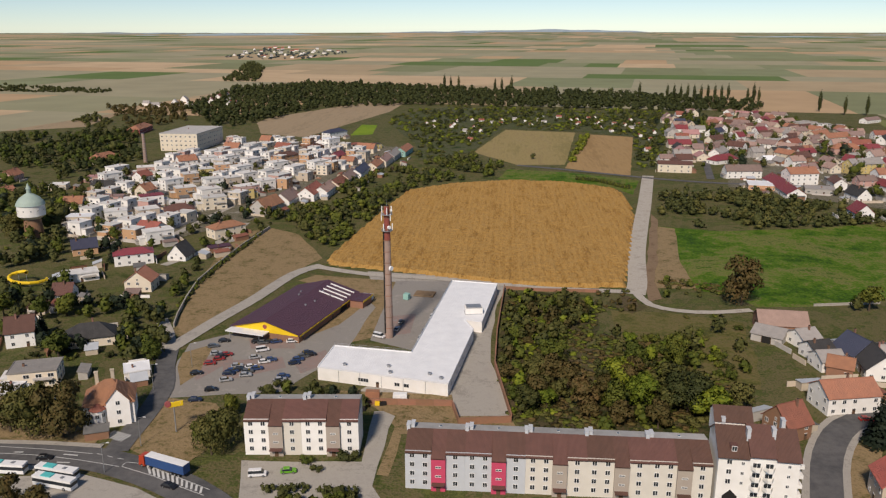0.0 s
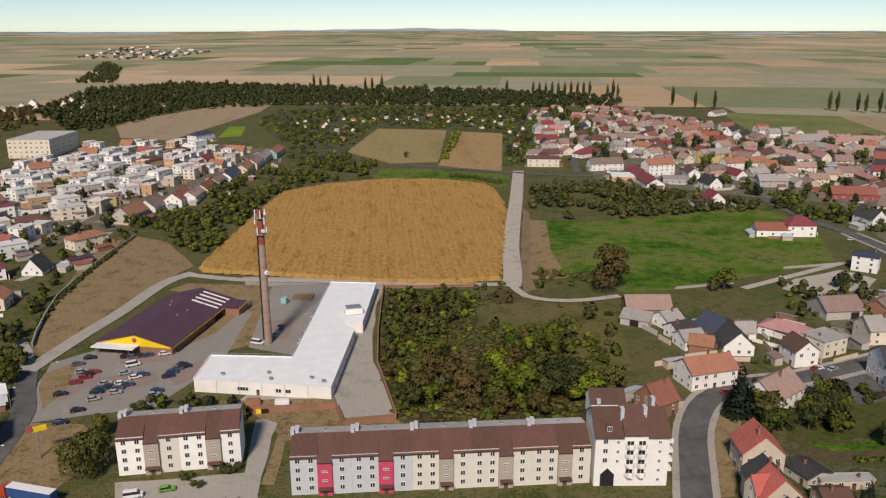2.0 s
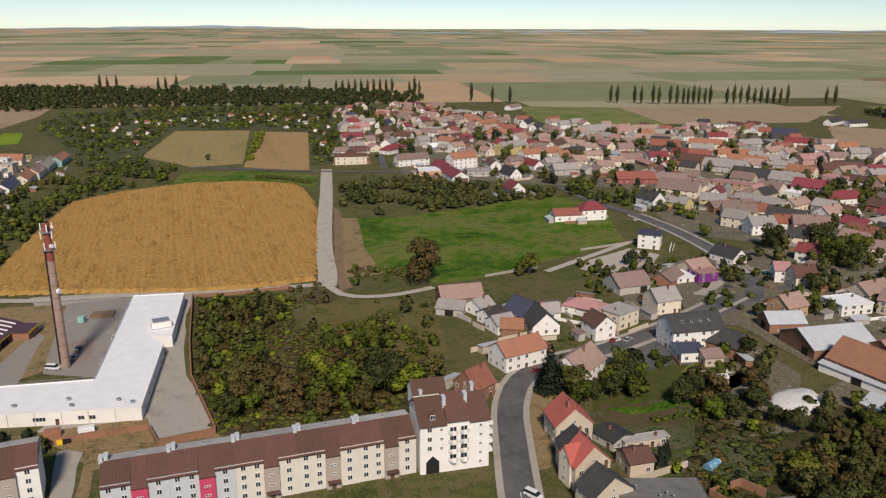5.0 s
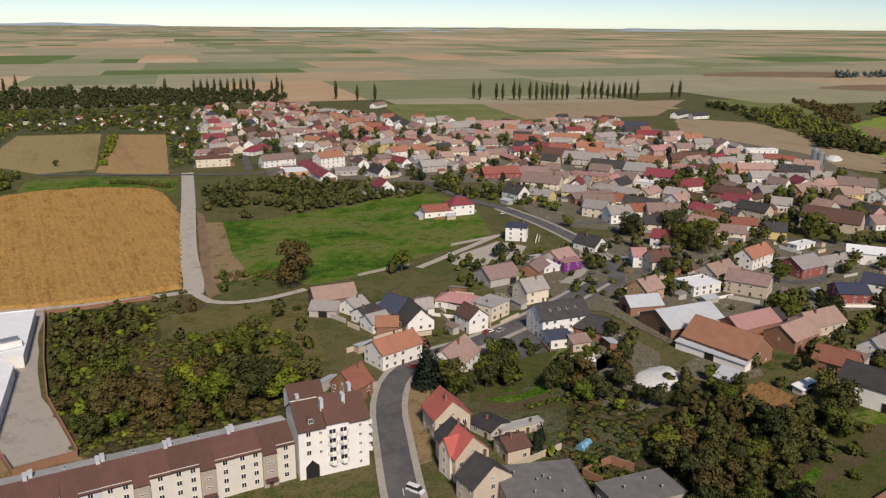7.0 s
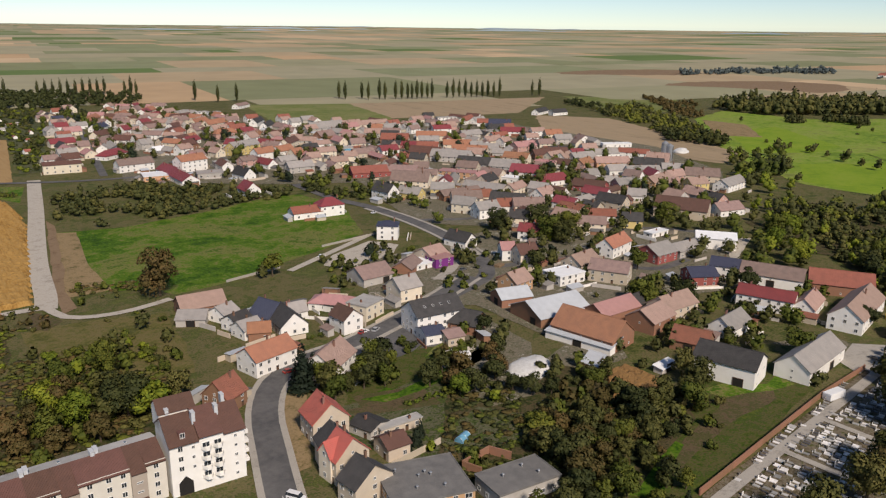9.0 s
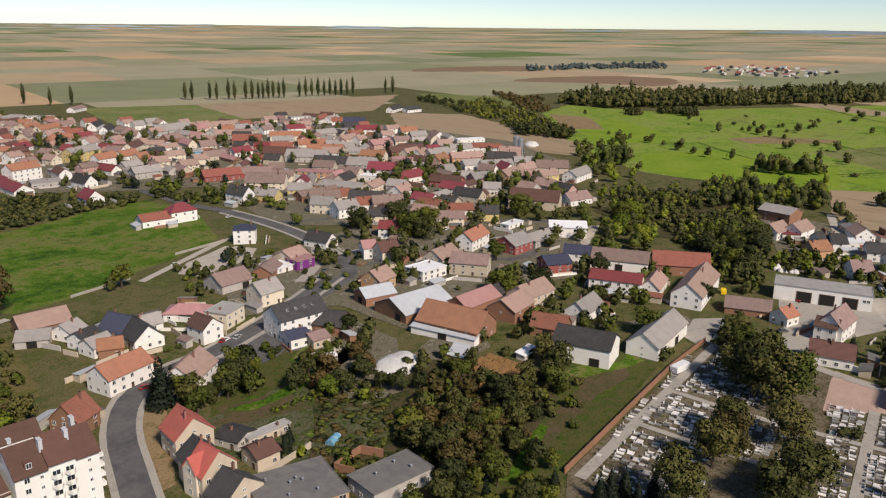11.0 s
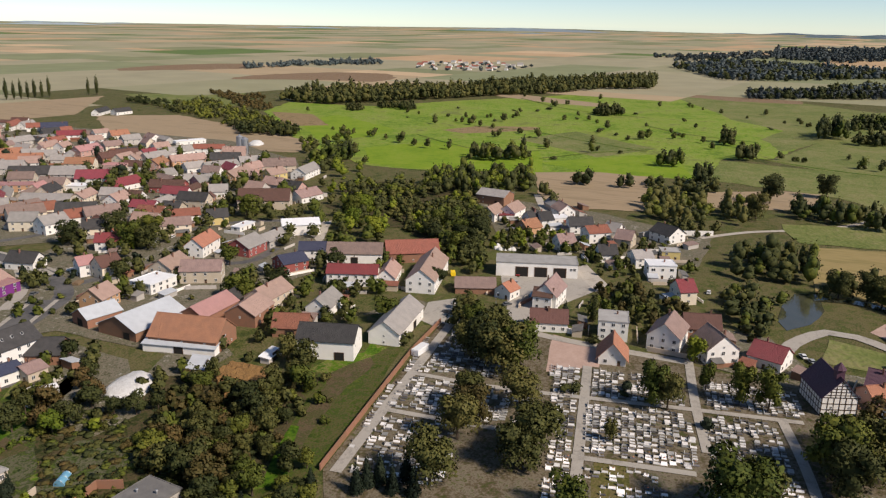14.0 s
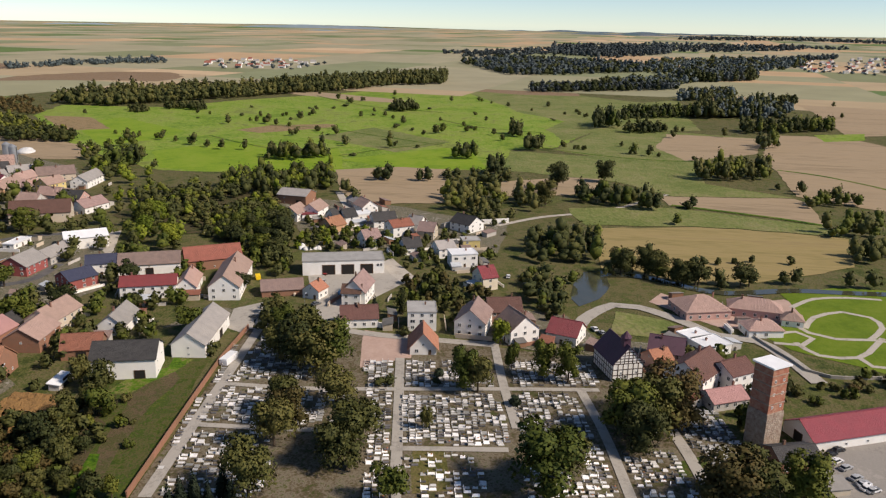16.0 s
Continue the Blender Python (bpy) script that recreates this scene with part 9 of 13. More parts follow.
house(137.7, 271.5, 177.4, 7, 8, 3, 6, "white", "grey")
house(154.5, 271.2, 133.2, 17.6, 10, 3.5, 6, "white", "rose", style="hip")
flat_house(153.4, 270.1, -60.6, 10.5, 8, 3, "white", "dark")
house(146.6, 246.9, 95.4, 9.6, 9, 6, 9.5, "white", "brown")
flat_house(160.6, 255.2, 21.5, 12.2, 10, 6.5, "cream", "felt")
house(186.6, 291.7, 2.2, 16.5, 14, 4, 8, "grey", "old", barn=True, name="barn")
house(186, 263.7, 0.6, 11.3, 11, 6, 10, "cream", "grey")
house(174.9, 228.7, 173.3, 20.7, 13, 8, 12.5, "white", "dark", lights=4)
house(166.7, 218.6, 166.9, 7.9, 9, 4, 5.5, "white", "blue")
house(171.6, 213, 170.1, 7, 9, 3.5, 5, "beige", "old")
house(184.9, 219.2, 117.4, 11.4, 12, 4, 8, "brick", "dark", barn=True, name="barn")
house(236.1, 349.9, 140.6, 11.5, 10.5, 8, 10, "white", "blue", style="hip", storeys=3)
house(228.4, 300.1, 9.6, 12.1, 14, 4, 8, "beige", "pale")
flat_house(227.5, 292.2, -2.1, 10.7, 9, 5, "purple", "rose")
flat_house(218.1, 295.7, 2.1, 12, 10, 3, "white", "white")
house(209.9, 294.8, 33, 14.7, 10, 3, 6, "brick", "old", barn=True, name="barn")
house(258.7, 313.9, 101.7, 13.2, 10, 4, 8, "white", "dark")
house(261.9, 280.8, 152.9, 7, 9, 6, 9, "white", "rose")
house(264.8, 270.3, 164.5, 10.3, 10, 6, 10, "cream", "brown")
house(300.3, 301.5, 122.3, 12.9, 10, 5, 8.5, "white", "crimson")
house(232.8, 243.2, 7.7, 11.4, 11, 5, 9, "orange", "pale")
flat_house(259.1, 238.3, -3.8, 15.4, 12, 5, "white", "white")
house(278.8, 245.8, 7.4, 16.4, 12, 5, 9, "beige", "pale")
house(278.1, 226.8, 118.3, 18.1, 12, 6, 9.5, "beige", "old")
house(219.2, 231.1, 164.5, 14.5, 11, 4, 7, "brick", "sheet", barn=True, name="barn")
house(221.9, 210.4, 174, 26, 20, 4, 8.5, "brick", "sheet", barn=True, name="barn")
house(216, 182.6, 100.4, 26.6, 16, 5, 11, "brick", "orange", barn=True, name="barn")
house(210.2, 182, -77.9, 27.5, 8.5, 3.0, 4.9, "white", "sheet", style="shed", barn=True, name="porch", chimneys=0, label="open porch under a pale sheet roof along the barn")
house(241.5, 194.8, 179.2, 22, 12, 4, 7.5, "brick", "rose", barn=True, name="barn")
house(245, 178, 7.1, 16.2, 13, 5, 9, "brick", "pale", barn=True, name="barn")
house(261.8, 180.1, 178.8, 18, 12, 6, 10, "beige", "pale")
house(258.2, 196.2, 4.5, 9.8, 9, 3, 6, "timber", "dark", barn=True, name="barn")
house(323.1, 234.6, 180, 15.9, 14, 5, 9, "red", "grey")
house(343.4, 232.8, 177.9, 17.3, 11, 4, 7, "grey", "grey")
house(313.9, 254.9, 12.7, 18.1, 10, 6, 10, "white", "orange")
house(370.3, 231.7, 126.6, 20.6, 16, 6, 8, "white", "white", barn=True, name="barn")
flat_house(361.9, 264.4, 0.8, 14.7, 6, 3, "white", "white")
house(327.8, 198.1, 115.4, 13.2, 10, 6, 9, "white", "blue")
house(308.2, 199, 150.6, 13.1, 12, 5, 8, "red", "blue")
house(335.5, 178.3, 112.2, 27.3, 13, 5, 9, "white", "old", barn=True, name="barn")
house(348.9, 153.4, 120.8, 26.3, 14, 5, 10, "brick", "red", barn=True, name="barn")
house(302.6, 162.1, 109.9, 22.8, 10, 6, 9, "white", "crimson")
house(313, 149.2, 15.5, 18.5, 9, 4, 8, "white", "pale")
house(319.7, 132.3, 11.9, 36.9, 13, 6, 11, "white", "pale")
house(265.5, 155.8, 7.7, 16.9, 10, 4, 8, "white", "grey")
house(258.4, 119.6, 6.7, 31.6, 12, 5, 9.3, "white", "grey", barn=True, name="barn")
house(229.4, 133, 105.2, 20.8, 14, 7, 11, "white", "dark", barn=True, name="barn")
house(239.6, 154.9, 108.9, 13.3, 10, 4, 8, "brick", "red", barn=True, name="barn")
house(307.7, 74.1, 95, 7.9, 9, 6, 8.5, "white", "brown")
house(313.7, 72.9, 178.1, 16.9, 10, 6, 11, "white", "old")
house(284.9, 66, 105.3, 14.4, 9, 4, 8, "white", "brown")
house(313.6, 92, 164.1, 7.8, 8, 4, 7, "white", "orange")
house(316.5, 107.9, 110.8, 17.8, 12, 3, 6, "brick", "old", barn=True, name="barn")
flat_house(287.6, 41.4, -79.9, 11.1, 12, 8, "white", "felt")
house(286.8, 20.7, 173.7, 16, 12, 6, 11, "white", "old")
house(301.2, 9.9, 103.2, 13.5, 12, 5, 9, "brick", "brown")
house(280.9, 3.7, 30.3, 13, 12, 6, 11, "white", "old")
house(283, -15.2, 69.5, 11.7, 12, 4, 8, "white", "crimson")
house(269.8, -50.6, 76.4, 12, 12, 5, 9, "white", "plum")
house(251.7, -57.4, 144.3, 18.6, 14, 6, 10.5, "white", "brown")
flat_house(287.8, -63.7, -55.6, 10.7, 8, 4, "white", "white")
flat_house(280.9, -67.9, -60, 12.1, 10, 4, "white", "white")
house(252.8, -69.4, 124.7, 10.8, 11, 6, 9, "white", "brown")
house(237.3, -63.3, 115.7, 12.9, 9, 3, 5.5, "grey", "rose")
house(224.5, -101.1, 112.5, 45.2, 13, 3.4, 7.0, "white", "crimson", barn=True, name="garage_row", label="long white garage row under a crimson sheet roof")
house(202.1, -74.3, 106.1, 12.2, 9, 4, 6, "brick", "dark")
house(262.5, -46.3, 119.7, 7.3, 9, 4, 7, "pink", "orange")
house(321.8, -71.7, 107, 19.7, 17, 4, 8.5, "pink", "pale", style="hip")
house(324.2, -94.8, 80.4, 21.3, 11, 4, 7.5, "pink", "pale", style="hip")
house(302.2, -91.9, 100, 13.9, 10, 3.5, 6.5, "white", "pale", style="hip")
house(315, -107.3, 80.2, 8.3, 8, 3.2, 6, "white", "pale", style="hip")
house(492.1, 155.3, 81.4, 20.3, 16, 6, 9, "brick", "grey", barn=True, name="barn")
house(457.6, 133.3, 173.3, 15.1, 11, 5, 9, "white", "pale")
house(446.8, 142.5, 171.6, 13.1, 10, 5, 9, "white", "pale")
flat_house(448.3, 134.6, -60, 9.3, 8, 4, "white", "crimson")
house(425.4, 113.5, 146, 9.8, 11, 4, 8, "orange", "orange")
house(441.6, 116.1, 137.2, 7, 10, 5, 9, "white", "dark")
house(443.1, 108.9, 130, 7, 10, 5, 9, "white", "dark")
house(438.9, 86.8, 115.4, 12.2, 11, 5, 9, "white", "dark")
house(423.1, 74.6, 128.9, 11.6, 11, 6, 9, "white", "red")
house(438, 66.8, 69.8, 7.9, 11, 4, 8, "white", "grey")
house(419.9, 57.6, 83.1, 8.1, 11, 5, 9, "beige", "old")
house(398.2, 86.3, 127.2, 8.3, 11, 5, 9, "white", "old")
flat_house(455.9, 103.2, -53.3, 10.4, 9, 4, "white", "white")
house(441.3, 37.7, 53.7, 13.1, 13, 5, 9, "white", "dark")
house(389.6, 62.4, 115.4, 9.2, 11, 4, 8, "white", "dark")
house(386.9, 44.8, 121.3, 9.6, 11, 5, 8, "white", "grey")
flat_house(404.5, 32.6, -71.8, 9.3, 8, 5, "yellow", "felt")
flat_house(371.9, 33.5, -70.5, 13.1, 10, 7, "white", "white")
house(340.1, 20, 121, 7.5, 11, 6, 10, "cream", "crimson")
house(106.9, 233.7, 12.1, 17.3, 11, 6, 9.5, "white", "orange")
house(83.4, 214.7, 27.4, 9, 10, 5, 10, "brick", "red")
house(121.2, 215.7, 33.2, 16.3, 12, 6, 10.5, "white", "pale")
house(99.3, 180.7, 83.2, 9.9, 11, 7, 12, "beige", "scarlet")
house(93.8, 165.8, 76.3, 7, 9, 7, 11, "beige", "dark")
street_house = house(93.4, 159.5, 273.5, 7, 10.5, 7, 12, "beige", "scarlet")
cross_gable(street_house, -1, -5.8, 0, 5.5, 7.5, 11, "cream", "scarlet")
house(92.1, 147.5, 95.9, 7.2, 12, 6, 10.5, "beige", "dark")
house(110.5, 174.5, 106.6, 8, 8, 3, 4.2, "grey", "dark")
flat_house(117.9, 169.8, -2.7, 13.9, 3, 3, "beige", "felt")
house(109.1, 160.7, 176.9, 7, 8, 4, 6, "beige", "brown")
house(198.6, 166.3, 27, 11, 5.5, 2.2, 3.0, "brick", "sheet", style="shed", barn=True, name="shed", label="low brick shed with white striped sheets")
house(215.8, 148.9, 5, 9, 3.5, 2.0, 2.5, "grey", "white", style="shed", barn=True, name="shed", label="small grey shed with a white sheet roof")
roof_vents(flat_house(103.8, 138.9, -17.8, 20.8, 18, 5, "orange", "tar", chimneys=0), ((-1, 1), (1, 2.2), (2.2, 0.8), (-3, -4), (-6, 5), (4, -5)), 5)
roof_vents(flat_house(124.6, 126.4, -7, 19, 11, 4.5, "grey", "tar", chimneys=0), ((-4, 1), (3, 2.5), (5, -2)), 4.5)
wall_run("ruined_wall", [(121.4, 136.8), (119.4, 142.5), (130.2, 144.0), (133.0, 137.9)], 2.6, 0.35, WALLS["brick"], "crumbling brick walls of a roofless shed", "wall")
house(264.6, 37.4, 8.4, 11.5, 9.5, 3.2, 8.6, "white", "orange", chimneys=0, over=1.0, name="chapel", label="small timbered chapel under a steep orange tiled roof")
# more of the same between them
cube_house(-209, 412.3, 254.2, 7.8, 9.3, 7, "orange", "chalk")
cube_house(-225.1, 418.5, 74.2, 7.7, 9.1, 7.6, "orange", "chalk")
cube_house(-246.5, 423, 164.2, 9.1, 9.0, 7.6, "white", "chalk")
house(-204.9, 425.7, 164.2, 14.3, 11, 4, 7.5, "white", "red")
cube_house(-221, 432.6, 344.2, 9.9, 8.9, 7.6, "white", "chalk")
cube_house(-201, 441.5, 164.2, 9.5, 9.3, 8.2, "white", "chalk")
cube_house(-217.5, 446.6, 164.2, 7.6, 8.7, 7, "white", "chalk")
cube_house(-256.8, 455.7, 344.2, 10.0, 9.0, 8.6, "white", "chalk")
cube_house(-196.4, 454.3, 344.2, 9.5, 8.9, 7, "cream", "chalk")
cube_house(-252.7, 470.9, 344.2, 9.6, 9.4, 8.2, "white", "chalk")
cube_house(-231.6, 479.8, 254.2, 8.8, 8.5, 8.2, "pink", "chalk")
cube_house(-248.3, 485.3, 74.2, 8.2, 8.0, 7.6, "white", "chalk")
cube_house(-269.5, 489.4, 254.2, 8.9, 9.6, 7.6, "white", "chalk")
cube_house(-282.6, 510.2, 254.2, 8.5, 8.4, 7, "beige", "chalk")
cube_house(-278.2, 523.4, 254.2, 9.6, 8.7, 7, "beige", "chalk")
cube_house(-181.5, 509.6, 74.2, 9.7, 9.7, 8.6, "beige", "chalk")
house(-257.7, 532.5, 74.2, 10.9, 10.6, 4, 8.4, "cream", "orange")
cube_house(-274.6, 537.1, 164.2, 9.8, 8.3, 8.6, "white", "chalk")
cube_house(-263, 578.5, 164.2, 8.1, 8.3, 8.6, "white", "chalk")
house(-284.6, 585.4, 74.2, 12.1, 10.1, 4, 7.8, "white", "red")
cube_house(-165, 565.2, 164.2, 8.1, 8.2, 7.6, "orange", "chalk")
cube_house(-220.1, 581.9, 254.2, 8.2, 8.7, 8.6, "white", "chalk")
cube_house(-258.1, 593.8, 254.2, 9.6, 9.7, 8.6, "white", "chalk")
cube_house(-216.9, 596.4, 74.2, 9.7, 8.1, 7, "white", "chalk")
cube_house(-255.3, 607.2, 164.2, 8.0, 9.2, 8.6, "white", "chalk")
cube_house(-156.9, 595.4, 164.2, 8.1, 8.3, 7, "beige", "chalk")
cube_house(-250.7, 621.7, 344.2, 8.6, 9.3, 8.2, "white", "chalk")
cube_house(-273.5, 626, 344.2, 9.8, 8.0, 7, "white", "chalk")
cube_house(-288.8, 631.8, 254.2, 10.0, 8.3, 7.6, "white", "chalk")
cube_house(-148.6, 622.6, 74.2, 8.1, 9.6, 8.2, "cream", "chalk")
cube_house(-243.7, 648.4, 344.2, 9.7, 9.0, 7, "beige", "chalk")
cube_house(-145.2, 636.8, 344.2, 7.7, 8.0, 8.6, "orange", "chalk")
cube_house(-278.3, 673, 74.2, 8.2, 8.2, 7, "white", "chalk")
cube_house(-299.7, 678.6, 74.2, 8.9, 9.1, 7, "white", "chalk")
cube_house(-142.1, 649.7, 164.2, 9.9, 9.3, 7, "white", "chalk")
cube_house(-197.1, 664.6, 344.2, 7.9, 8.0, 8.6, "orange", "chalk")
cube_house(-256.8, 683.7, 254.2, 8.9, 8.2, 8.6, "pink", "chalk")
cube_house(-295.6, 694.2, 344.2, 7.8, 8.2, 7, "pink", "chalk")
house(-136.5, 664.8, 164.2, 12.2, 8.9, 5, 8.2, "cream", "orange")
cube_house(-154.9, 669.8, 164.2, 9.6, 8.4, 7.6, "pink", "chalk")
cube_house(-176.1, 674.5, 254.2, 9.6, 9.5, 8.2, "orange", "chalk")
cube_house(-214.8, 685.3, 344.2, 9.4, 7.9, 8.2, "white", "chalk")
cube_house(-230.6, 690.2, 254.2, 9.7, 8.6, 8.6, "white", "chalk")
cube_house(-292.1, 707.8, 164.2, 7.9, 9.5, 7, "white", "chalk")
cube_house(-133.9, 678.5, 344.2, 9.1, 9.3, 7, "white", "chalk")
cube_house(-171.3, 688.3, 254.2, 9.5, 9.5, 8.6, "white", "chalk")
cube_house(-210.4, 700, 74.2, 8.4, 9.5, 7.6, "cream", "chalk")
cube_house(-227.8, 705.8, 254.2, 9.0, 9.2, 8.6, "white", "chalk")
cube_house(-265.6, 714.9, 164.2, 8.5, 9.2, 7.6, "pink", "chalk")
flat_house(-129.1, 693, 254.2, 9.1, 9.8, 8.6, "beige", "felt")
cube_house(-168.1, 701.9, 254.2, 10.0, 9.1, 8.6, "white", "chalk")
cube_house(-185.3, 706.7, 254.2, 9.5, 8.7, 7.6, "beige", "chalk")
cube_house(-206.3, 713.1, 344.2, 8.2, 9.6, 8.6, "beige", "chalk")
cube_house(-245.4, 725.3, 254.2, 9.8, 9.0, 7.6, "white", "chalk")
house(-261.5, 728.5, 164.2, 16.7, 9.2, 5.5, 10, "cream", "orange")
cube_house(-142.5, 709.5, 164.2, 9.0, 8.1, 7, "orange", "chalk")
cube_house(-164.5, 717.8, 74.2, 9.6, 8.0, 7, "white", "chalk")
cube_house(-180.8, 721.9, 254.2, 8.7, 9.0, 8.2, "white", "chalk")
cube_house(-203.1, 727.7, 254.2, 8.1, 8.2, 7.6, "white", "chalk")
cube_house(-138.1, 724.5, 164.2, 9.8, 8.0, 8.2, "white", "chalk")
cube_house(-160.4, 731.3, 164.2, 8.1, 8.6, 7, "beige", "chalk")
house(-216.5, 745.4, 164.2, 15.2, 10.8, 4, 7.9, "white", "red")
house(-133.9, 739.1, 164.2, 18, 8.7, 5, 9.1, "cream", "orange")
cube_house(-156.1, 744, 344.2, 9.2, 8.3, 8.6, "cream", "chalk")
cube_house(-271.5, 777.9, 344.2, 9.8, 8.0, 8.2, "white", "chalk")
cube_house(-229, 780.1, 74.2, 8.4, 8.3, 8.2, "white", "chalk")
house(-245.6, 785.4, 164.2, 11.9, 9, 5, 9.3, "cream", "orange")
cube_house(-285.1, 795.2, 344.2, 7.8, 9.6, 7, "pink", "chalk")
house(-186.5, 784.2, 74.2, 13.9, 10.7, 4, 7.3, "white", "red")
cube_house(-203.6, 789.2, 74.2, 8.5, 9.2, 7, "orange", "chalk")
cube_house(-225.3, 794.8, 344.2, 8.7, 8.4, 7, "beige", "chalk")
cube_house(-241.9, 800.1, 164.2, 8.0, 9.7, 7, "cream", "chalk")
cube_house(-200, 802.3, 74.2, 8.0, 9.2, 7, "white", "chalk")
house(339.8, 295.6, 134.2, 17.5, 8.9, 5, 8.5, "cream", "old")
house(341.3, 314.7, 100.2, 13.4, 10.1, 5, 9, "cream", "pale")
house(375.4, 324.8, 100.2, 10.9, 10.7, 4, 7.6, "beige", "dark")
house(395.7, 325, 100.2, 17.8, 10.1, 5.5, 9.6, "beige", "dark")
house(406.4, 327.1, 10.2, 16, 7.8, 3, 5.5, "brick", "brown", chimneys=0)
house(445.3, 311.9, 85.6, 12.4, 10.9, 4.5, 8.7, "grey", "pale")
house(466.1, 311.4, 85.6, 13.7, 9.6, 4, 8.4, "grey", "pale")
house(342.3, 348.6, 150.4, 17.6, 8.8, 5.5, 9.7, "beige", "old")
house(331.7, 339.1, 60.4, 13.8, 8.1, 3, 5.5, "cream", "brown", chimneys=0)
house(369.9, 341.7, 100.2, 14.1, 10.1, 4.5, 7.9, "white", "crimson")
house(384.4, 344.1, 10.2, 19.4, 8.8, 3.5, 5.8, "cream", "grey", chimneys=0)
house(407.2, 348.7, 100.2, 16.4, 8.9, 5, 9, "white", "crimson")
house(421.8, 351.1, 10.2, 19.4, 7.8, 4, 6.4, "beige", "brown", chimneys=0)
house(376.1, 368.9, 10.2, 13.9, 10.7, 5, 9, "white", "pale")
house(389.9, 368.4, 100.2, 11, 9.9, 4, 7.8, "white", "brown")
house(447.8, 373.1, 163.6, 12.3, 10.7, 5, 8.4, "grey", "grey")
house(446.3, 387.4, 73.6, 21.8, 7.8, 4, 6.4, "beige", "old", chimneys=0)
house(476.1, 372.7, 99.9, 12.5, 9.2, 5.5, 9.8, "white", "old")
house(495.8, 370.1, 62.2, 15.9, 10.2, 5, 9.2, "white", "crimson")
house(326.4, 391.1, 153.1, 17.8, 10.9, 4.5, 8.8, "cream", "old")
house(375.9, 396.4, 19.1, 17.4, 9.1, 4.5, 7.8, "cream", "pale")
house(390.2, 386.6, 109.1, 12.5, 9.9, 4, 7.9, "grey", "grey")
house(515.7, 386.1, 152.2, 10.5, 10.4, 4, 7.3, "white", "grey")
house(374.9, 425.5, 19.1, 14.9, 10, 5.5, 9.6, "beige", "dark")
house(555.4, 408.8, 118.8, 14.3, 9.1, 4, 7.2, "grey", "pale")
house(566.6, 418.7, 118.8, 17.2, 8.8, 4.5, 8.9, "grey", "pale")
house(574, 424.3, 28.8, 15.5, 8.9, 3, 6.1, "cream", "brown", chimneys=0)
house(347, 439.4, 44.6, 15.3, 9, 5.5, 9.1, "white", "crimson")
house(361.2, 449.2, 44.6, 19.9, 8.4, 3.5, 6.3, "cream", "grey", chimneys=0)
house(382, 442.4, 19.1, 12.3, 8.9, 4, 7.8, "cream", "rose")
house(371.7, 438.1, 19.1, 17.9, 7, 3.5, 5.9, "beige", "old", chimneys=0)
house(394.7, 442.1, 109.1, 16.1, 10.5, 5.5, 9.3, "beige", "old")
house(447.5, 438.9, 121.6, 13.1, 9.1, 5.5, 9.1, "white", "old")
house(478.4, 448.2, 105.2, 13.9, 10.1, 4, 7.6, "white", "brown")
house(469.7, 459.1, 105.2, 14.6, 7.7, 3.5, 6.3, "beige", "rose", chimneys=0)
house(352.8, 469.1, 134.6, 14.1, 9.6, 5.5, 8.9, "cream", "old")
house(356.3, 476.7, 44.6, 13.6, 7.9, 3, 5.8, "beige", "brown", chimneys=0)
house(397.7, 474.8, 120.9, 15, 11, 5.5, 9.8, "beige", "old")
house(523.2, 474.7, 173.1, 12.3, 10.6, 5, 8.9, "white", "crimson")
house(368.8, 498.1, 139.5, 10.5, 9.3, 5, 8.7, "white", "old")
house(526, 500.4, 153.9, 15.6, 10.8, 4, 7.6, "beige", "dark")
house(552.2, 486.1, 157.5, 12.7, 10, 5.5, 9.8, "white", "pale")
house(562.3, 497.2, 67.5, 15.9, 7.9, 3.5, 6.6, "brick", "grey", chimneys=0)
house(448.6, 524.7, 128.8, 14.3, 9, 5, 9.5, "white", "pale")
house(474.4, 519.6, 128.8, 14.1, 9.4, 4, 7.5, "grey", "grey")
house(488.8, 528.2, 38.8, 19.2, 7.8, 4, 6.5, "brick", "grey", chimneys=0)
house(568.8, 515.3, 67.5, 10.3, 9, 5.5, 9.9, "cream", "old")
house(315.2, 546.5, 85.2, 13.6, 8.8, 4, 7.4, "beige", "old")
house(381.4, 545.7, 30.5, 17.2, 10, 4, 8.4, "white", "red")
house(367.7, 539.4, 30.5, 16.7, 7.7, 3, 5.6, "grey", "brown", chimneys=0)
house(393.6, 535.8, 120.5, 12.4, 10.3, 4.5, 8.7, "beige", "dark")
house(431.7, 545.4, 120.5, 15.3, 9.7, 4, 8.1, "white", "grey")
house(440.6, 552.4, 30.5, 19.7, 7.3, 3.5, 5.9, "cream", "old", chimneys=0)
house(475.7, 540, 128.8, 17.6, 9.3, 5.5, 9.5, "grey", "grey")
house(546.5, 536.2, 157.5, 14.7, 10.8, 4.5, 8.4, "cream", "old")
house(545.6, 547.5, 67.5, 16.4, 7.5, 4, 6.3, "grey", "old", chimneys=0)
house(579.3, 545.1, 157.5, 15.6, 10.7, 5.5, 9.5, "grey", "grey")
house(603.8, 541.4, 67.5, 14.7, 10.4, 4, 7.7, "white", "old")
house(603.9, 528.2, 67.5, 20.5, 8, 4, 6.4, "grey", "grey", chimneys=0)
house(305.3, 567.2, 85.2, 11.1, 9.9, 5.5, 9, "beige", "old")
house(310.4, 556.6, 85.2, 13.2, 8.9, 3.5, 6.2, "grey", "grey", chimneys=0)
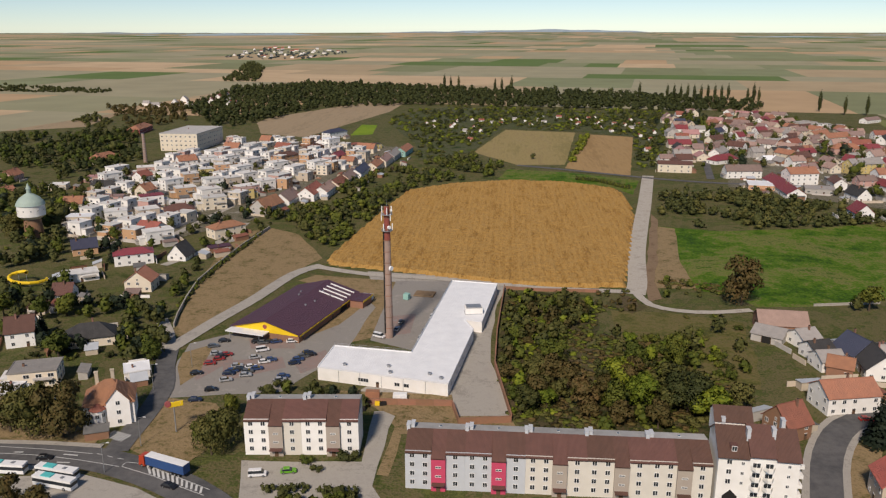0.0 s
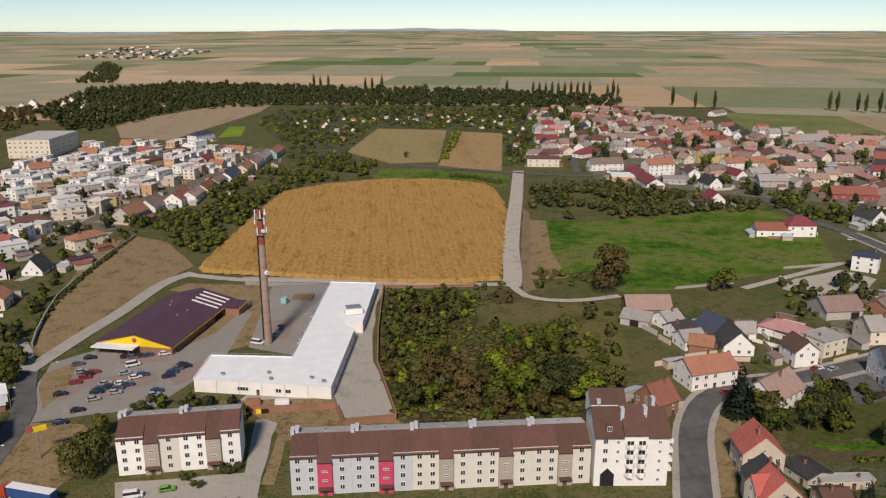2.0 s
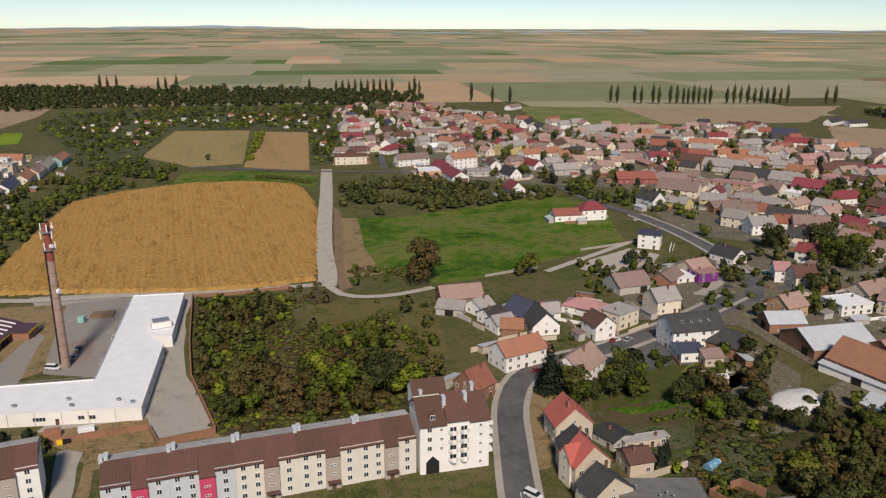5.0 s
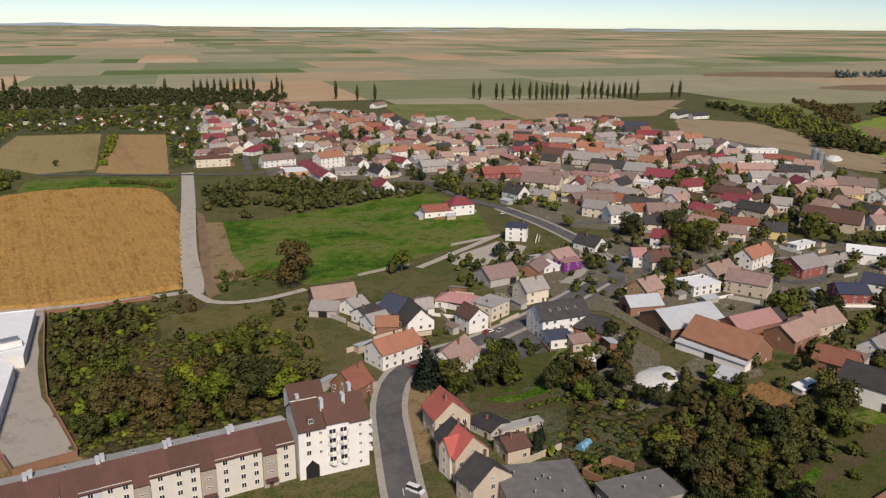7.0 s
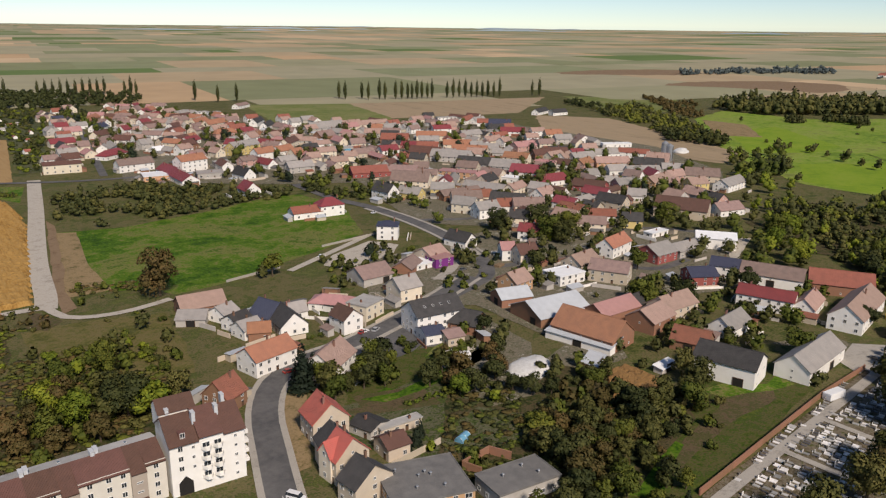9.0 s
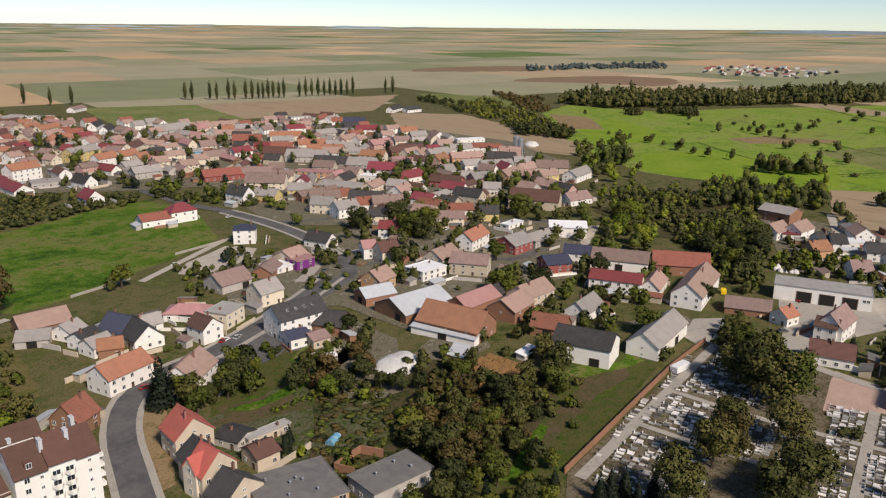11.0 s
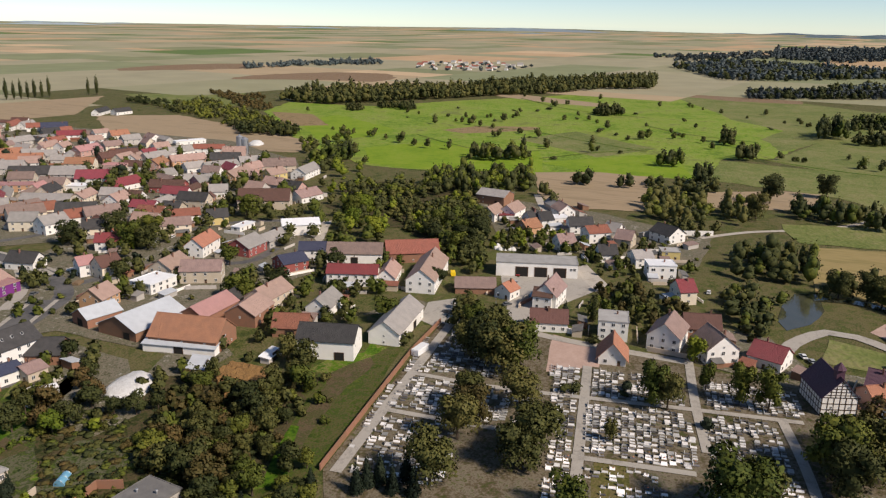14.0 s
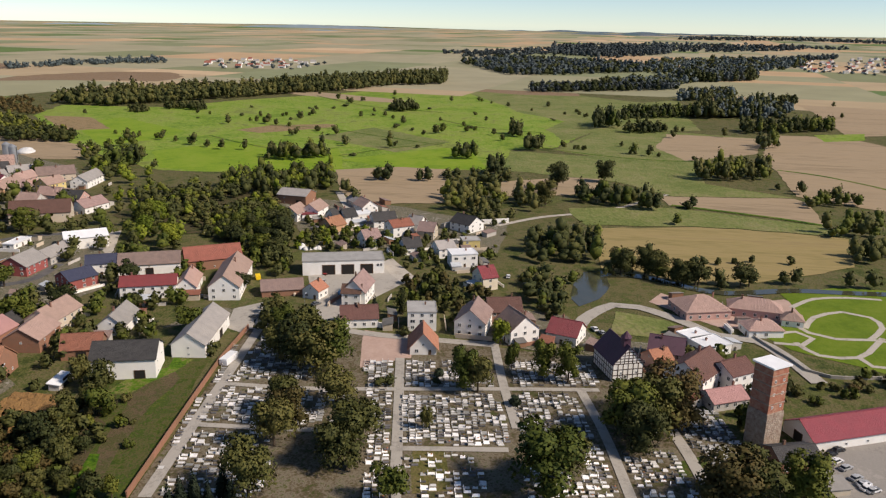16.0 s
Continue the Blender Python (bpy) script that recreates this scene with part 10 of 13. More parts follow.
house(328, 558.8, 175.2, 13.2, 10.1, 5, 8.6, "cream", "pale")
house(348, 574.4, 175.2, 10.5, 10.9, 5.5, 9.2, "cream", "pale")
house(480.1, 561.4, 144.8, 10.4, 9.8, 5, 8.4, "grey", "grey")
house(494.2, 563.6, 54.8, 16.9, 10, 4.5, 8.5, "white", "pale")
house(517.6, 563.8, 8.1, 11.4, 10.8, 5.5, 9.3, "white", "pale")
house(565.3, 575, 157.5, 11.8, 8.8, 4.5, 8.3, "white", "pale")
house(574.9, 584.7, 67.5, 13.1, 8.3, 3.5, 6.4, "grey", "old", chimneys=0)
house(596.2, 575.2, 157.5, 16.1, 10.8, 5.5, 9.9, "cream", "orange")
house(244.8, 595.6, 85.2, 17.9, 9.1, 5, 8.4, "white", "brown")
house(277.5, 586.6, 100.8, 14.5, 9.3, 4, 7.8, "white", "crimson")
house(280.6, 601.1, 100.8, 21.4, 7.4, 3, 6, "grey", "brown", chimneys=0)
house(293.2, 584.2, 10.8, 14, 9.3, 5.5, 9, "grey", "grey")
house(289.4, 573.4, 100.8, 14.1, 7, 3.5, 6, "grey", "grey", chimneys=0)
house(318.8, 585.1, 175.2, 10.8, 8.8, 5.5, 9.4, "cream", "pale")
house(325.9, 599.1, 85.2, 20.1, 7.3, 3.5, 6, "grey", "rose", chimneys=0)
house(371.1, 589.2, 175.2, 17.6, 10.7, 4, 7.8, "beige", "old")
house(375.8, 574.3, 85.2, 21.9, 7.5, 3, 5.2, "brick", "rose", chimneys=0)
house(397.9, 588.7, 175.2, 15.8, 11, 4.5, 8.4, "white", "crimson")
house(393, 601.1, 85.2, 16.8, 7.2, 3.5, 6, "cream", "old", chimneys=0)
house(442.6, 588, 135.7, 17.9, 10, 4, 8, "white", "red")
house(476.5, 600.2, 54.8, 15.4, 9.8, 5.5, 9, "white", "red")
house(501, 591.3, 98.1, 13.2, 9.7, 4, 7.9, "grey", "grey")
house(540.8, 597.4, 175.2, 16.8, 8.7, 5.5, 8.8, "white", "red")
house(599.3, 601.1, 157.5, 13.5, 10.2, 5.5, 8.8, "white", "pale")
house(598.8, 613.3, 67.5, 18.3, 8.7, 3, 5.9, "cream", "pale", chimneys=0)
house(319.2, 615.9, 19.7, 11.1, 9.7, 4.5, 8.9, "cream", "orange")
house(345.1, 609.7, 175.2, 15.3, 10.2, 5, 8.3, "cream", "pale")
house(340, 620.9, 85.2, 14.5, 7.7, 4, 6.6, "brick", "brown", chimneys=0)
house(421.8, 618.1, 135.7, 15.7, 10.7, 4, 7.3, "beige", "dark")
house(416.4, 608.1, 45.7, 19.8, 8.5, 3.5, 6.7, "brick", "pale", chimneys=0)
house(466.6, 618.3, 144.8, 17.6, 8.9, 4.5, 8.1, "white", "grey")
house(505.8, 619.2, 175.2, 11.4, 9.3, 4, 7.3, "beige", "old")
house(500.8, 630.1, 85.2, 13.8, 8.9, 4, 6.9, "grey", "brown", chimneys=0)
house(540, 618.2, 85.2, 12.2, 10, 4, 7.3, "beige", "dark")
house(229.2, 637.7, 12.4, 12, 10.7, 4, 7.9, "white", "pale")
house(344, 635.3, 175.2, 11.5, 10.2, 5, 8.5, "beige", "dark")
house(394, 634.9, 164.2, 12.6, 9.3, 5, 9.5, "cream", "old")
house(527.9, 643.5, 85.2, 10.7, 9.5, 4, 8, "grey", "pale")
house(578, 643.8, 162.5, 15.3, 10.6, 5, 9.5, "beige", "dark")
house(597.5, 648.1, 162.5, 14.7, 8.8, 4, 8.2, "white", "red")
house(246.4, 661.1, 12.4, 13.6, 10.8, 4, 7.8, "white", "old")
house(242.9, 650.4, 102.4, 13.9, 8.5, 4, 6.9, "cream", "rose", chimneys=0)
house(265.9, 661.7, 102.4, 10.9, 9.7, 4.5, 8.2, "cream", "pale")
house(319.7, 659.9, 110.5, 15, 9.2, 5.5, 9.6, "white", "old")
house(321.4, 670.4, 110.5, 14.5, 7.1, 4, 6.7, "cream", "pale", chimneys=0)
house(392, 665, 85.6, 17.7, 8.6, 4, 7.9, "cream", "rose")
house(450.4, 662.8, 136, 15.8, 9.3, 5.5, 9.6, "beige", "dark")
house(495.5, 659, 54.9, 10.6, 8.7, 4, 8.1, "white", "grey")
house(525, 673.3, 160, 17.6, 10.4, 5.5, 9.1, "white", "crimson")
house(247.3, 691.5, 18.9, 13.3, 10.7, 5.5, 9.1, "white", "pale")
house(238.2, 701.5, 108.9, 13.1, 8.2, 3, 6, "brick", "grey", chimneys=0)
house(278.2, 700.2, 118.8, 10.6, 10.7, 4, 7.4, "cream", "old")
house(299, 700.7, 118.8, 14.6, 9.3, 4, 8.5, "white", "crimson")
house(325.2, 685.6, 110.5, 16.7, 10.7, 4, 8, "white", "crimson")
house(365.6, 700.9, 131.9, 10.3, 9, 4, 7.6, "grey", "pale")
house(369.9, 691.2, 131.9, 18.1, 8.9, 3, 6.2, "grey", "pale", chimneys=0)
house(423.2, 699.2, 105.9, 13.8, 9.7, 5, 8.2, "cream", "rose")
house(421.4, 685.1, 105.9, 21.4, 8.5, 3.5, 6.6, "brick", "pale", chimneys=0)
house(446.6, 687.6, 136, 15.5, 9.4, 5, 9.3, "grey", "pale")
house(469.6, 687.3, 136, 16.1, 9.1, 4.5, 8.1, "white", "old")
house(456.3, 678.1, 46, 17.7, 8.4, 3, 6.2, "cream", "old", chimneys=0)
house(499.6, 690, 6.2, 12, 8.6, 5, 8.8, "white", "old")
house(604.6, 694.6, 136.8, 13.7, 10.6, 4.5, 8.6, "white", "red")
house(621.7, 686.3, 136.8, 13.4, 9.2, 4, 7.7, "cream", "rose")
house(303.7, 714.5, 28.8, 11, 10.3, 5, 8.7, "grey", "grey")
house(326.7, 723.9, 28.8, 12.5, 11, 5.5, 10, "white", "pale")
house(350.6, 722.8, 28.8, 12.9, 9.9, 5.5, 9, "grey", "pale")
house(350.7, 713.1, 118.8, 14.1, 7.5, 3, 5.3, "brick", "rose", chimneys=0)
house(418, 715.6, 105.9, 17, 9.6, 5, 8.7, "grey", "grey")
house(445.3, 709.3, 46, 12.9, 9.1, 4.5, 8.2, "grey", "grey")
house(451.1, 719.8, 46, 21.3, 7.8, 4, 6.5, "brick", "pale", chimneys=0)
house(470.2, 715.5, 136, 10.5, 9.9, 5.5, 9.4, "cream", "orange")
house(521.7, 726, 6.2, 12.7, 10.8, 4.5, 8.3, "cream", "rose")
house(526.5, 736.9, 96.2, 13.9, 7.3, 4, 6.3, "brick", "pale", chimneys=0)
house(554, 724.9, 96.2, 17.4, 10.2, 4.5, 8, "white", "old")
house(561.2, 713.4, 96.2, 15.2, 7.9, 4, 6.2, "grey", "pale", chimneys=0)
house(576.9, 720.5, 6.2, 14.7, 11, 4, 7.5, "beige", "old")
house(274.9, 747.1, 28.8, 16.2, 10.1, 4, 7.5, "white", "crimson")
house(331, 738.6, 28.8, 17.4, 9.9, 4.5, 8.7, "cream", "old")
house(377.9, 745.5, 118.8, 15.8, 8.7, 5, 9.2, "white", "old")
house(367, 755.7, 118.8, 15.3, 7.2, 3, 6.1, "cream", "brown", chimneys=0)
house(406.5, 749.5, 5.5, 13.2, 9.3, 5.5, 9.3, "grey", "pale")
house(452.7, 744.5, 3.2, 16.8, 10.8, 5, 9, "cream", "rose")
house(505.4, 738, 6.2, 13.7, 9.3, 5.5, 9.3, "white", "red")
house(630.7, 744.5, 107.5, 16.7, 9.2, 4.5, 8.6, "white", "brown")
house(620.5, 758.7, 107.5, 21.8, 7.7, 4, 6.3, "grey", "brown", chimneys=0)
house(280.2, 762.5, 28.8, 12.4, 9.3, 4.5, 7.9, "cream", "orange")
house(342.7, 769.9, 8.7, 13.2, 9.9, 4.5, 8.9, "white", "crimson")
house(390.8, 768.7, 95.5, 11, 10, 4.5, 8.1, "cream", "rose")
house(452.5, 766.1, 3.2, 16.6, 10.7, 5, 8.8, "cream", "pale")
house(472.2, 768, 3.2, 13.8, 9.8, 5, 8.7, "white", "pale")
house(505.6, 764.1, 6.2, 17.1, 8.9, 4, 7.3, "cream", "pale")
house(510, 777.8, 96.2, 19.5, 7.7, 4, 6.8, "cream", "brown", chimneys=0)
house(556.6, 762.1, 6.2, 15.9, 9, 4, 8.2, "cream", "pale")
house(326, 800, 8.7, 16.1, 10.8, 5, 9.4, "white", "pale")
house(318.4, 811.2, 98.7, 14.6, 8.7, 3.5, 5.9, "grey", "brown", chimneys=0)
house(343.7, 796, 8.7, 17.4, 9.8, 5.5, 9.6, "white", "red")
house(351.9, 781.3, 98.7, 21.6, 8.9, 4, 6.7, "brick", "rose", chimneys=0)
house(391.5, 787.2, 95.5, 17.1, 10.1, 4.5, 8.3, "cream", "old")
house(466.6, 797, 3.2, 10.7, 9, 4.5, 8.9, "white", "pale")
house(591.5, 785.6, 164.3, 11.8, 9.5, 5, 8.2, "beige", "dark")
house(582.1, 772.4, 74.3, 19.4, 8.3, 3, 5.6, "grey", "rose", chimneys=0)
house(348.4, 825.6, 29.9, 13.3, 8.9, 4, 8, "white", "red")
house(419.9, 810.8, 5.5, 11.7, 8.9, 5.5, 9.8, "white", "grey")
house(448.1, 815, 93.2, 12.2, 9.6, 5, 8.3, "white", "pale")
house(296.5, 850.1, 36.4, 16.1, 10.3, 5, 8.4, "white", "brown")
house(316.3, 840, 36.4, 17.4, 8.6, 4.5, 7.9, "cream", "old")
house(422.7, 840.5, 5.5, 10.4, 9.2, 5, 8.2, "white", "pale")
house(448.8, 834.7, 3.2, 14.3, 9.2, 4, 8.1, "grey", "grey")
house(304.2, 874.8, 120.5, 12.8, 8.8, 5, 8.5, "white", "grey")
house(397.1, 875.8, 7.8, 14.1, 9.6, 5, 9, "white", "red")
house(401.5, 887.4, 97.8, 15.3, 7.5, 4, 6.8, "brick", "pale", chimneys=0)
house(432.1, 862.6, 5.5, 13.9, 9.4, 4, 8.4, "white", "red")
house(321.3, 897.3, 30.5, 14.8, 10.2, 5.5, 9.4, "cream", "old")
house(342.4, 892.9, 30.5, 12.8, 9.7, 4.5, 8.3, "cream", "pale")
house(381.8, 896.1, 7.8, 11.6, 9.6, 4.5, 8.5, "cream", "pale")
house(374.1, 908.6, 97.8, 17.2, 8.5, 4, 6.4, "beige", "rose", chimneys=0)
house(326.2, 925, 120.5, 14.3, 9.3, 5.5, 8.8, "white", "brown")
house(317.7, 918.2, 30.5, 18.7, 7.1, 4, 6.8, "brick", "grey", chimneys=0)
house(346.2, 918.1, 120.5, 15.1, 10.7, 4.5, 8.3, "cream", "orange")
house(377.2, 925.2, 97.8, 15.3, 10.5, 4, 8.2, "cream", "orange")
house(329.2, 944.7, 120.5, 17.4, 8.6, 4, 7.8, "beige", "dark")
house(342.7, 950.8, 30.5, 16.1, 7.9, 4, 6.5, "grey", "pale", chimneys=0)
house(354.5, 960.9, 120.5, 17.7, 10.4, 5.5, 9, "white", "grey")
house(139.5, 700.9, 4.3, 11.3, 8.7, 4.5, 7.7, "white", "old")
house(146.5, 687.5, 94.3, 18.9, 7.1, 4, 6.2, "grey", "brown", chimneys=0)
house(157.5, 720.7, 4.3, 15.5, 9.7, 5, 9.1, "grey", "grey")
house(174.2, 718.8, 94.3, 13.5, 11, 4, 7.3, "cream", "rose")
house(161.6, 739.1, 94.3, 17.9, 10.3, 5.5, 9, "cream", "rose")
house(163.3, 762.2, 94.3, 15.9, 8.7, 5, 9, "beige", "dark")
house(170.1, 751.2, 94.3, 14.1, 7.7, 4, 7.1, "cream", "old", chimneys=0)
house(181.2, 765, 4.3, 10.1, 8.5, 4, 8.3, "cream", "old")
house(176.4, 812.2, 4.2, 13.4, 9.1, 5.5, 9.1, "grey", "grey")
house(178.2, 878.5, 94.2, 13.1, 10.4, 5.5, 9.4, "grey", "grey")
house(197.2, 870.6, 4.2, 17.2, 10.7, 4.5, 8.8, "cream", "rose")
house(202.3, 881.6, 94.2, 14.2, 7.5, 3, 5.2, "brick", "pale", chimneys=0)
house(183.6, 891.2, 94.2, 15, 8.7, 4.5, 8.2, "grey", "grey")
house(215.7, 920.1, 4.1, 16.9, 8.8, 4, 7.3, "white", "grey")
house(202.7, 936.7, 94.1, 16.6, 10.4, 4, 8.5, "white", "old")
house(202.9, 953.7, 4.1, 16.5, 10.9, 4.5, 8, "white", "pale")
house(216.9, 962.2, 94.1, 11.6, 8.9, 5, 8.6, "beige", "dark")
house(197.5, 1007.2, 4.1, 12.2, 10.8, 4, 7.6, "cream", "old")
house(207.5, 1018.7, 94.1, 11.2, 9.5, 5.5, 8.7, "beige", "dark")
house(207.9, 1051, 94.1, 13, 9.9, 4.5, 8, "cream", "old")
house(214.7, 1039.7, 94.1, 14.8, 7.8, 3.5, 6, "brick", "grey", chimneys=0)
house(249.4, 1093, 94.1, 14, 11, 4.5, 9, "cream", "old")
house(249.7, 1112, 4.1, 11.4, 8.5, 4, 7.5, "cream", "pale")
house(254.9, 1122.7, 94.1, 13.5, 7.3, 3, 5.9, "grey", "rose", chimneys=0)
house(228.6, 739, 18.9, 12.6, 8.7, 5.5, 9.7, "grey", "grey")
house(251.8, 729.7, 118.8, 17.2, 8.8, 5.5, 8.9, "cream", "orange")
house(251.3, 748.1, 28.8, 16.4, 9.7, 4.5, 8.6, "beige", "dark")
house(267.1, 750.5, 28.8, 14.2, 10.7, 5.5, 8.8, "white", "brown")
house(256.6, 760.1, 118.8, 13.9, 7.1, 3, 5.6, "grey", "grey", chimneys=0)
house(222.2, 780.7, 136.7, 16.5, 9.8, 4.5, 8.8, "white", "brown")
house(230.9, 804.7, 46.7, 11.1, 9.6, 4, 7.3, "cream", "old")
house(236.7, 795.4, 136.7, 19, 7.1, 4, 6.8, "brick", "pale", chimneys=0)
house(256.8, 800.3, 136.7, 17.7, 10.9, 4.5, 8.2, "white", "old")
house(271.3, 790.6, 136.7, 20.5, 9, 4, 6.6, "cream", "pale", chimneys=0)
house(299.8, 802.7, 42.9, 10.2, 10.3, 5.5, 9.2, "beige", "old")
house(243.5, 850.6, 36.4, 10.8, 8.6, 5, 9.2, "white", "crimson")
house(240.9, 860.6, 126.4, 16.8, 7.3, 3, 5.7, "cream", "grey", chimneys=0)
house(275.3, 857.9, 21.5, 16.4, 10.7, 4.5, 8, "cream", "old")
house(303.9, 857.6, 111.5, 13.6, 9.5, 5, 9.4, "grey", "pale")
house(246, 875.2, 36.4, 11.9, 9.2, 4, 7.4, "white", "pale")
house(276, 871.5, 21.5, 16.1, 9.8, 5, 8.4, "white", "brown")
house(257.2, 904.2, 21.5, 12, 10.1, 5.5, 9.5, "cream", "old")
house(280.8, 904.5, 30.5, 13.1, 9, 5, 8.5, "white", "crimson")
house(289.6, 911.5, 30.5, 19.6, 8.8, 3.5, 6.7, "grey", "old", chimneys=0)
house(242.1, 917.6, 111.5, 10.4, 10.2, 5.5, 9.1, "white", "old")
house(267.8, 921.2, 111.5, 12.9, 9.3, 5, 8.2, "cream", "pale")
house(290.5, 929.8, 120.5, 10, 9.7, 5.5, 9.4, "white", "old")
house(284.5, 924.4, 30.5, 13, 8, 3, 5.6, "beige", "brown", chimneys=0)
house(324.4, 917.6, 30.5, 15, 10.9, 4, 8.3, "cream", "pale")
house(309.3, 910.4, 30.5, 20.1, 8.8, 4, 7.2, "grey", "grey", chimneys=0)
house(267.5, 940.8, 111.5, 16.6, 10.3, 5.5, 9.4, "cream", "old")
house(328, 941.8, 120.5, 16.4, 8.6, 4.5, 7.9, "cream", "orange")
house(343.4, 949, 30.5, 20.5, 7.2, 4, 6.7, "grey", "brown", chimneys=0)
house(280.6, 974.8, 140.9, 16.4, 9.8, 4, 8.2, "cream", "old")
house(287.9, 965.7, 140.9, 20.6, 8.6, 3, 5.9, "cream", "brown", chimneys=0)
house(316.9, 976, 28.4, 15.5, 10.1, 4, 7.5, "white", "crimson")
house(256.4, 1000.6, 149.2, 15.9, 9.9, 5, 8.2, "cream", "rose")
house(271.1, 993.7, 149.2, 19, 7.5, 3.5, 6.4, "brick", "brown", chimneys=0)
house(338.6, 991.8, 31.7, 17.8, 9.2, 5.5, 8.8, "cream", "pale")
house(317.4, 1014.5, 48.3, 17.6, 10, 4.5, 7.9, "white", "crimson")
house(281.4, 1048.2, 50.9, 15.1, 10.3, 5, 8.5, "cream", "orange")
house(302.7, 1043.1, 140.9, 11.3, 9.6, 5.5, 9.1, "cream", "old")
house(317.1, 1048.3, 50.9, 16.7, 10.3, 4, 8.4, "beige", "old")
house(354.6, 1070.1, 140.9, 16.7, 10.8, 5, 8.5, "cream", "old")
house(349.5, 1077.3, 140.9, 14.7, 8, 3, 6, "cream", "rose", chimneys=0)
house(297.4, 1097.7, 50.9, 10.6, 10, 5.5, 8.9, "white", "pale")
house(328, 1086.6, 50.9, 17.4, 9.7, 4.5, 8.1, "white", "crimson")
house(320.2, 1096, 140.9, 21.8, 8.5, 4, 6.4, "cream", "rose", chimneys=0)
house(472.5, 104.6, 36.7, 12.5, 10.6, 5, 8.9, "white", "pale")
house(486.4, 112.3, 36.7, 17.8, 7.3, 3.5, 5.9, "beige", "grey", chimneys=0)
yard_clutter()
join_far_houses()
# ---------------------------------------------------------------- trees and woods
grove([(0.2, 326.9), (17.1, 334.3), (38.7, 326.3), (38.9, 305.6), (24.1, 288.9), (14.2, 261.1), (0, 259.9)], 5, 4, 8, "green autumn bright deep olive", 1, 0.35, 0)
grove([(0, 259.9), (20.2, 261.5), (22.2, 234.7), (12.5, 218.6), (3, 217.8)], 5, 4, 12, "green olive bright autumn", 2, 0.3, 0)
grove([(20.7, 238.8), (41.7, 258.4), (62.5, 264.9), (63.4, 242.2), (74.6, 243.1), (75.6, 227.3), (60.4, 213.7), (23.8, 210.7)], 7.0, 5, 14, "deep green bright autumn olive", 3, 0.15, 0)
grove([(37.3, 290), (77.7, 287.4), (87.3, 262), (76.4, 243.2), (62.5, 264.9), (42.4, 263.3)], 6, 4, 8, "green olive bright", 4, 0.5, 0)
grove([(60.3, 310.6), (95.2, 313.3), (88.7, 267), (66.9, 286.5)], 11, 3, 5, "green olive", 5, 0.7, 0)
grove([(37.4, 337.5), (60.8, 343.3), (59.1, 317.2), (44, 309.3)], 6, 2.5, 4, "olive autumn", 6, 0.8, 0)
grove([(72.7, 360.9), (101.2, 354.6), (92.7, 330.5), (71.3, 332.5)], 7, 3, 5, "olive green", 7, 0.6, 0)
single_tree(102, 328.2, 22, "autumn", None, 0.85, "tall dark solitary tree at the field edge", "trees of the town")
tree(153.2, 324.1, 11, "green", wide=1.1)
tree(147.3, 323.6, 8, "olive")
tree(84.6, 293.7, 8, "deep")
wood("thicket", [(108.6, 562.7), (167.9, 568.6), (220.9, 519), (255.6, 496.2), (240, 477.1), (176, 466.3), (125.1, 459.2), (93.8, 473.3)], 6, 8, "deep deep olive", 31, "dense dark hedge belt beside the green field", 0.74, 29, ragged=True)
wood("thicket", [(268.5, 530.1), (290.6, 522.3), (313.3, 484.4), (318.4, 437.8), (293.1, 380.8), (280.9, 410.8), (262.5, 452.8), (258.3, 499.3)], 7, 9, "deep green", 32, "dark trees lining the main street", 0.74, 41, ragged=True)
wood("thicket", [(-138.7, 471.6), (-127.9, 562.7), (-93.8, 650), (-68, 680.6), (-30.4, 731.3), (3.9, 692.1), (-12.1, 624.6), (-66.4, 578.2), (-79.5, 521.3), (-86.2, 450.8), (-92.2, 402.6), (-104.2, 410.9), (-123, 439.7)], 6.5, 8, "green green deep olive", 33, "dense green bushes and trees above the maize", 0.69, 33, ragged=True)
wood("thicket", [(-113.9, 451.4), (-101.6, 534.5), (-77.8, 600.1), (-80.3, 526.7), (-88.3, 426.8)], 9, 9, "deep green", 34, "dark trees above the maize", 0.74, 41, ragged=True)
wood("thicket", [(-152.7, 1067.7), (-94.2, 1208.5), (81.9, 1152.7), (227.9, 1163.1), (129.7, 666.9), (109.7, 665.4), (137.6, 870.4), (78.9, 914.8), (-5.7, 935), (-33.9, 748.4), (-79.6, 695), (-94.6, 801.1), (-146, 970.2)], 9.5, 4.5, "green deep olive bright", 35, "allotment gardens full of low fruit trees", 0.74, 18, ragged=True)
wood("thicket", [(-142, 1105.5), (0.6, 1163.3), (214, 1130.8), (132.5, 695.7), (114.2, 694.4), (138.5, 884.6), (68.8, 956.9), (-6, 968.6), (-38, 777.6), (-85.2, 744.6)], 14, 6, "deep green", 36, "darker trees among the allotments", 0.95, 36, ragged=True)
wood("forest_belt", [(-468.3, 1121.9), (-529.9, 1524.5), (-404.4, 1657.9), (-228.6, 1605.6), (0.1, 1476.8), (200.9, 1439.5), (387.5, 1260.5), (351.8, 1140.6), (202.2, 1153.3), (0.6, 1197.4), (-155.7, 1213.3), (-282.5, 1151.6), (-311.2, 970.3), (-347.3, 910.1)], 12.5, 14, "deep", 37, "long dark belt of tall trees", 1.48, 20)
wood("thicket", [(-544.7, 802), (-495.4, 838), (-422.3, 862.9), (-328.5, 676.3), (-351.9, 603.9), (-399.6, 626.8), (-428.4, 624.7)], 8, 11, "deep green olive", 38, "dark old trees behind the houses", 0.95, 33, ragged=True)
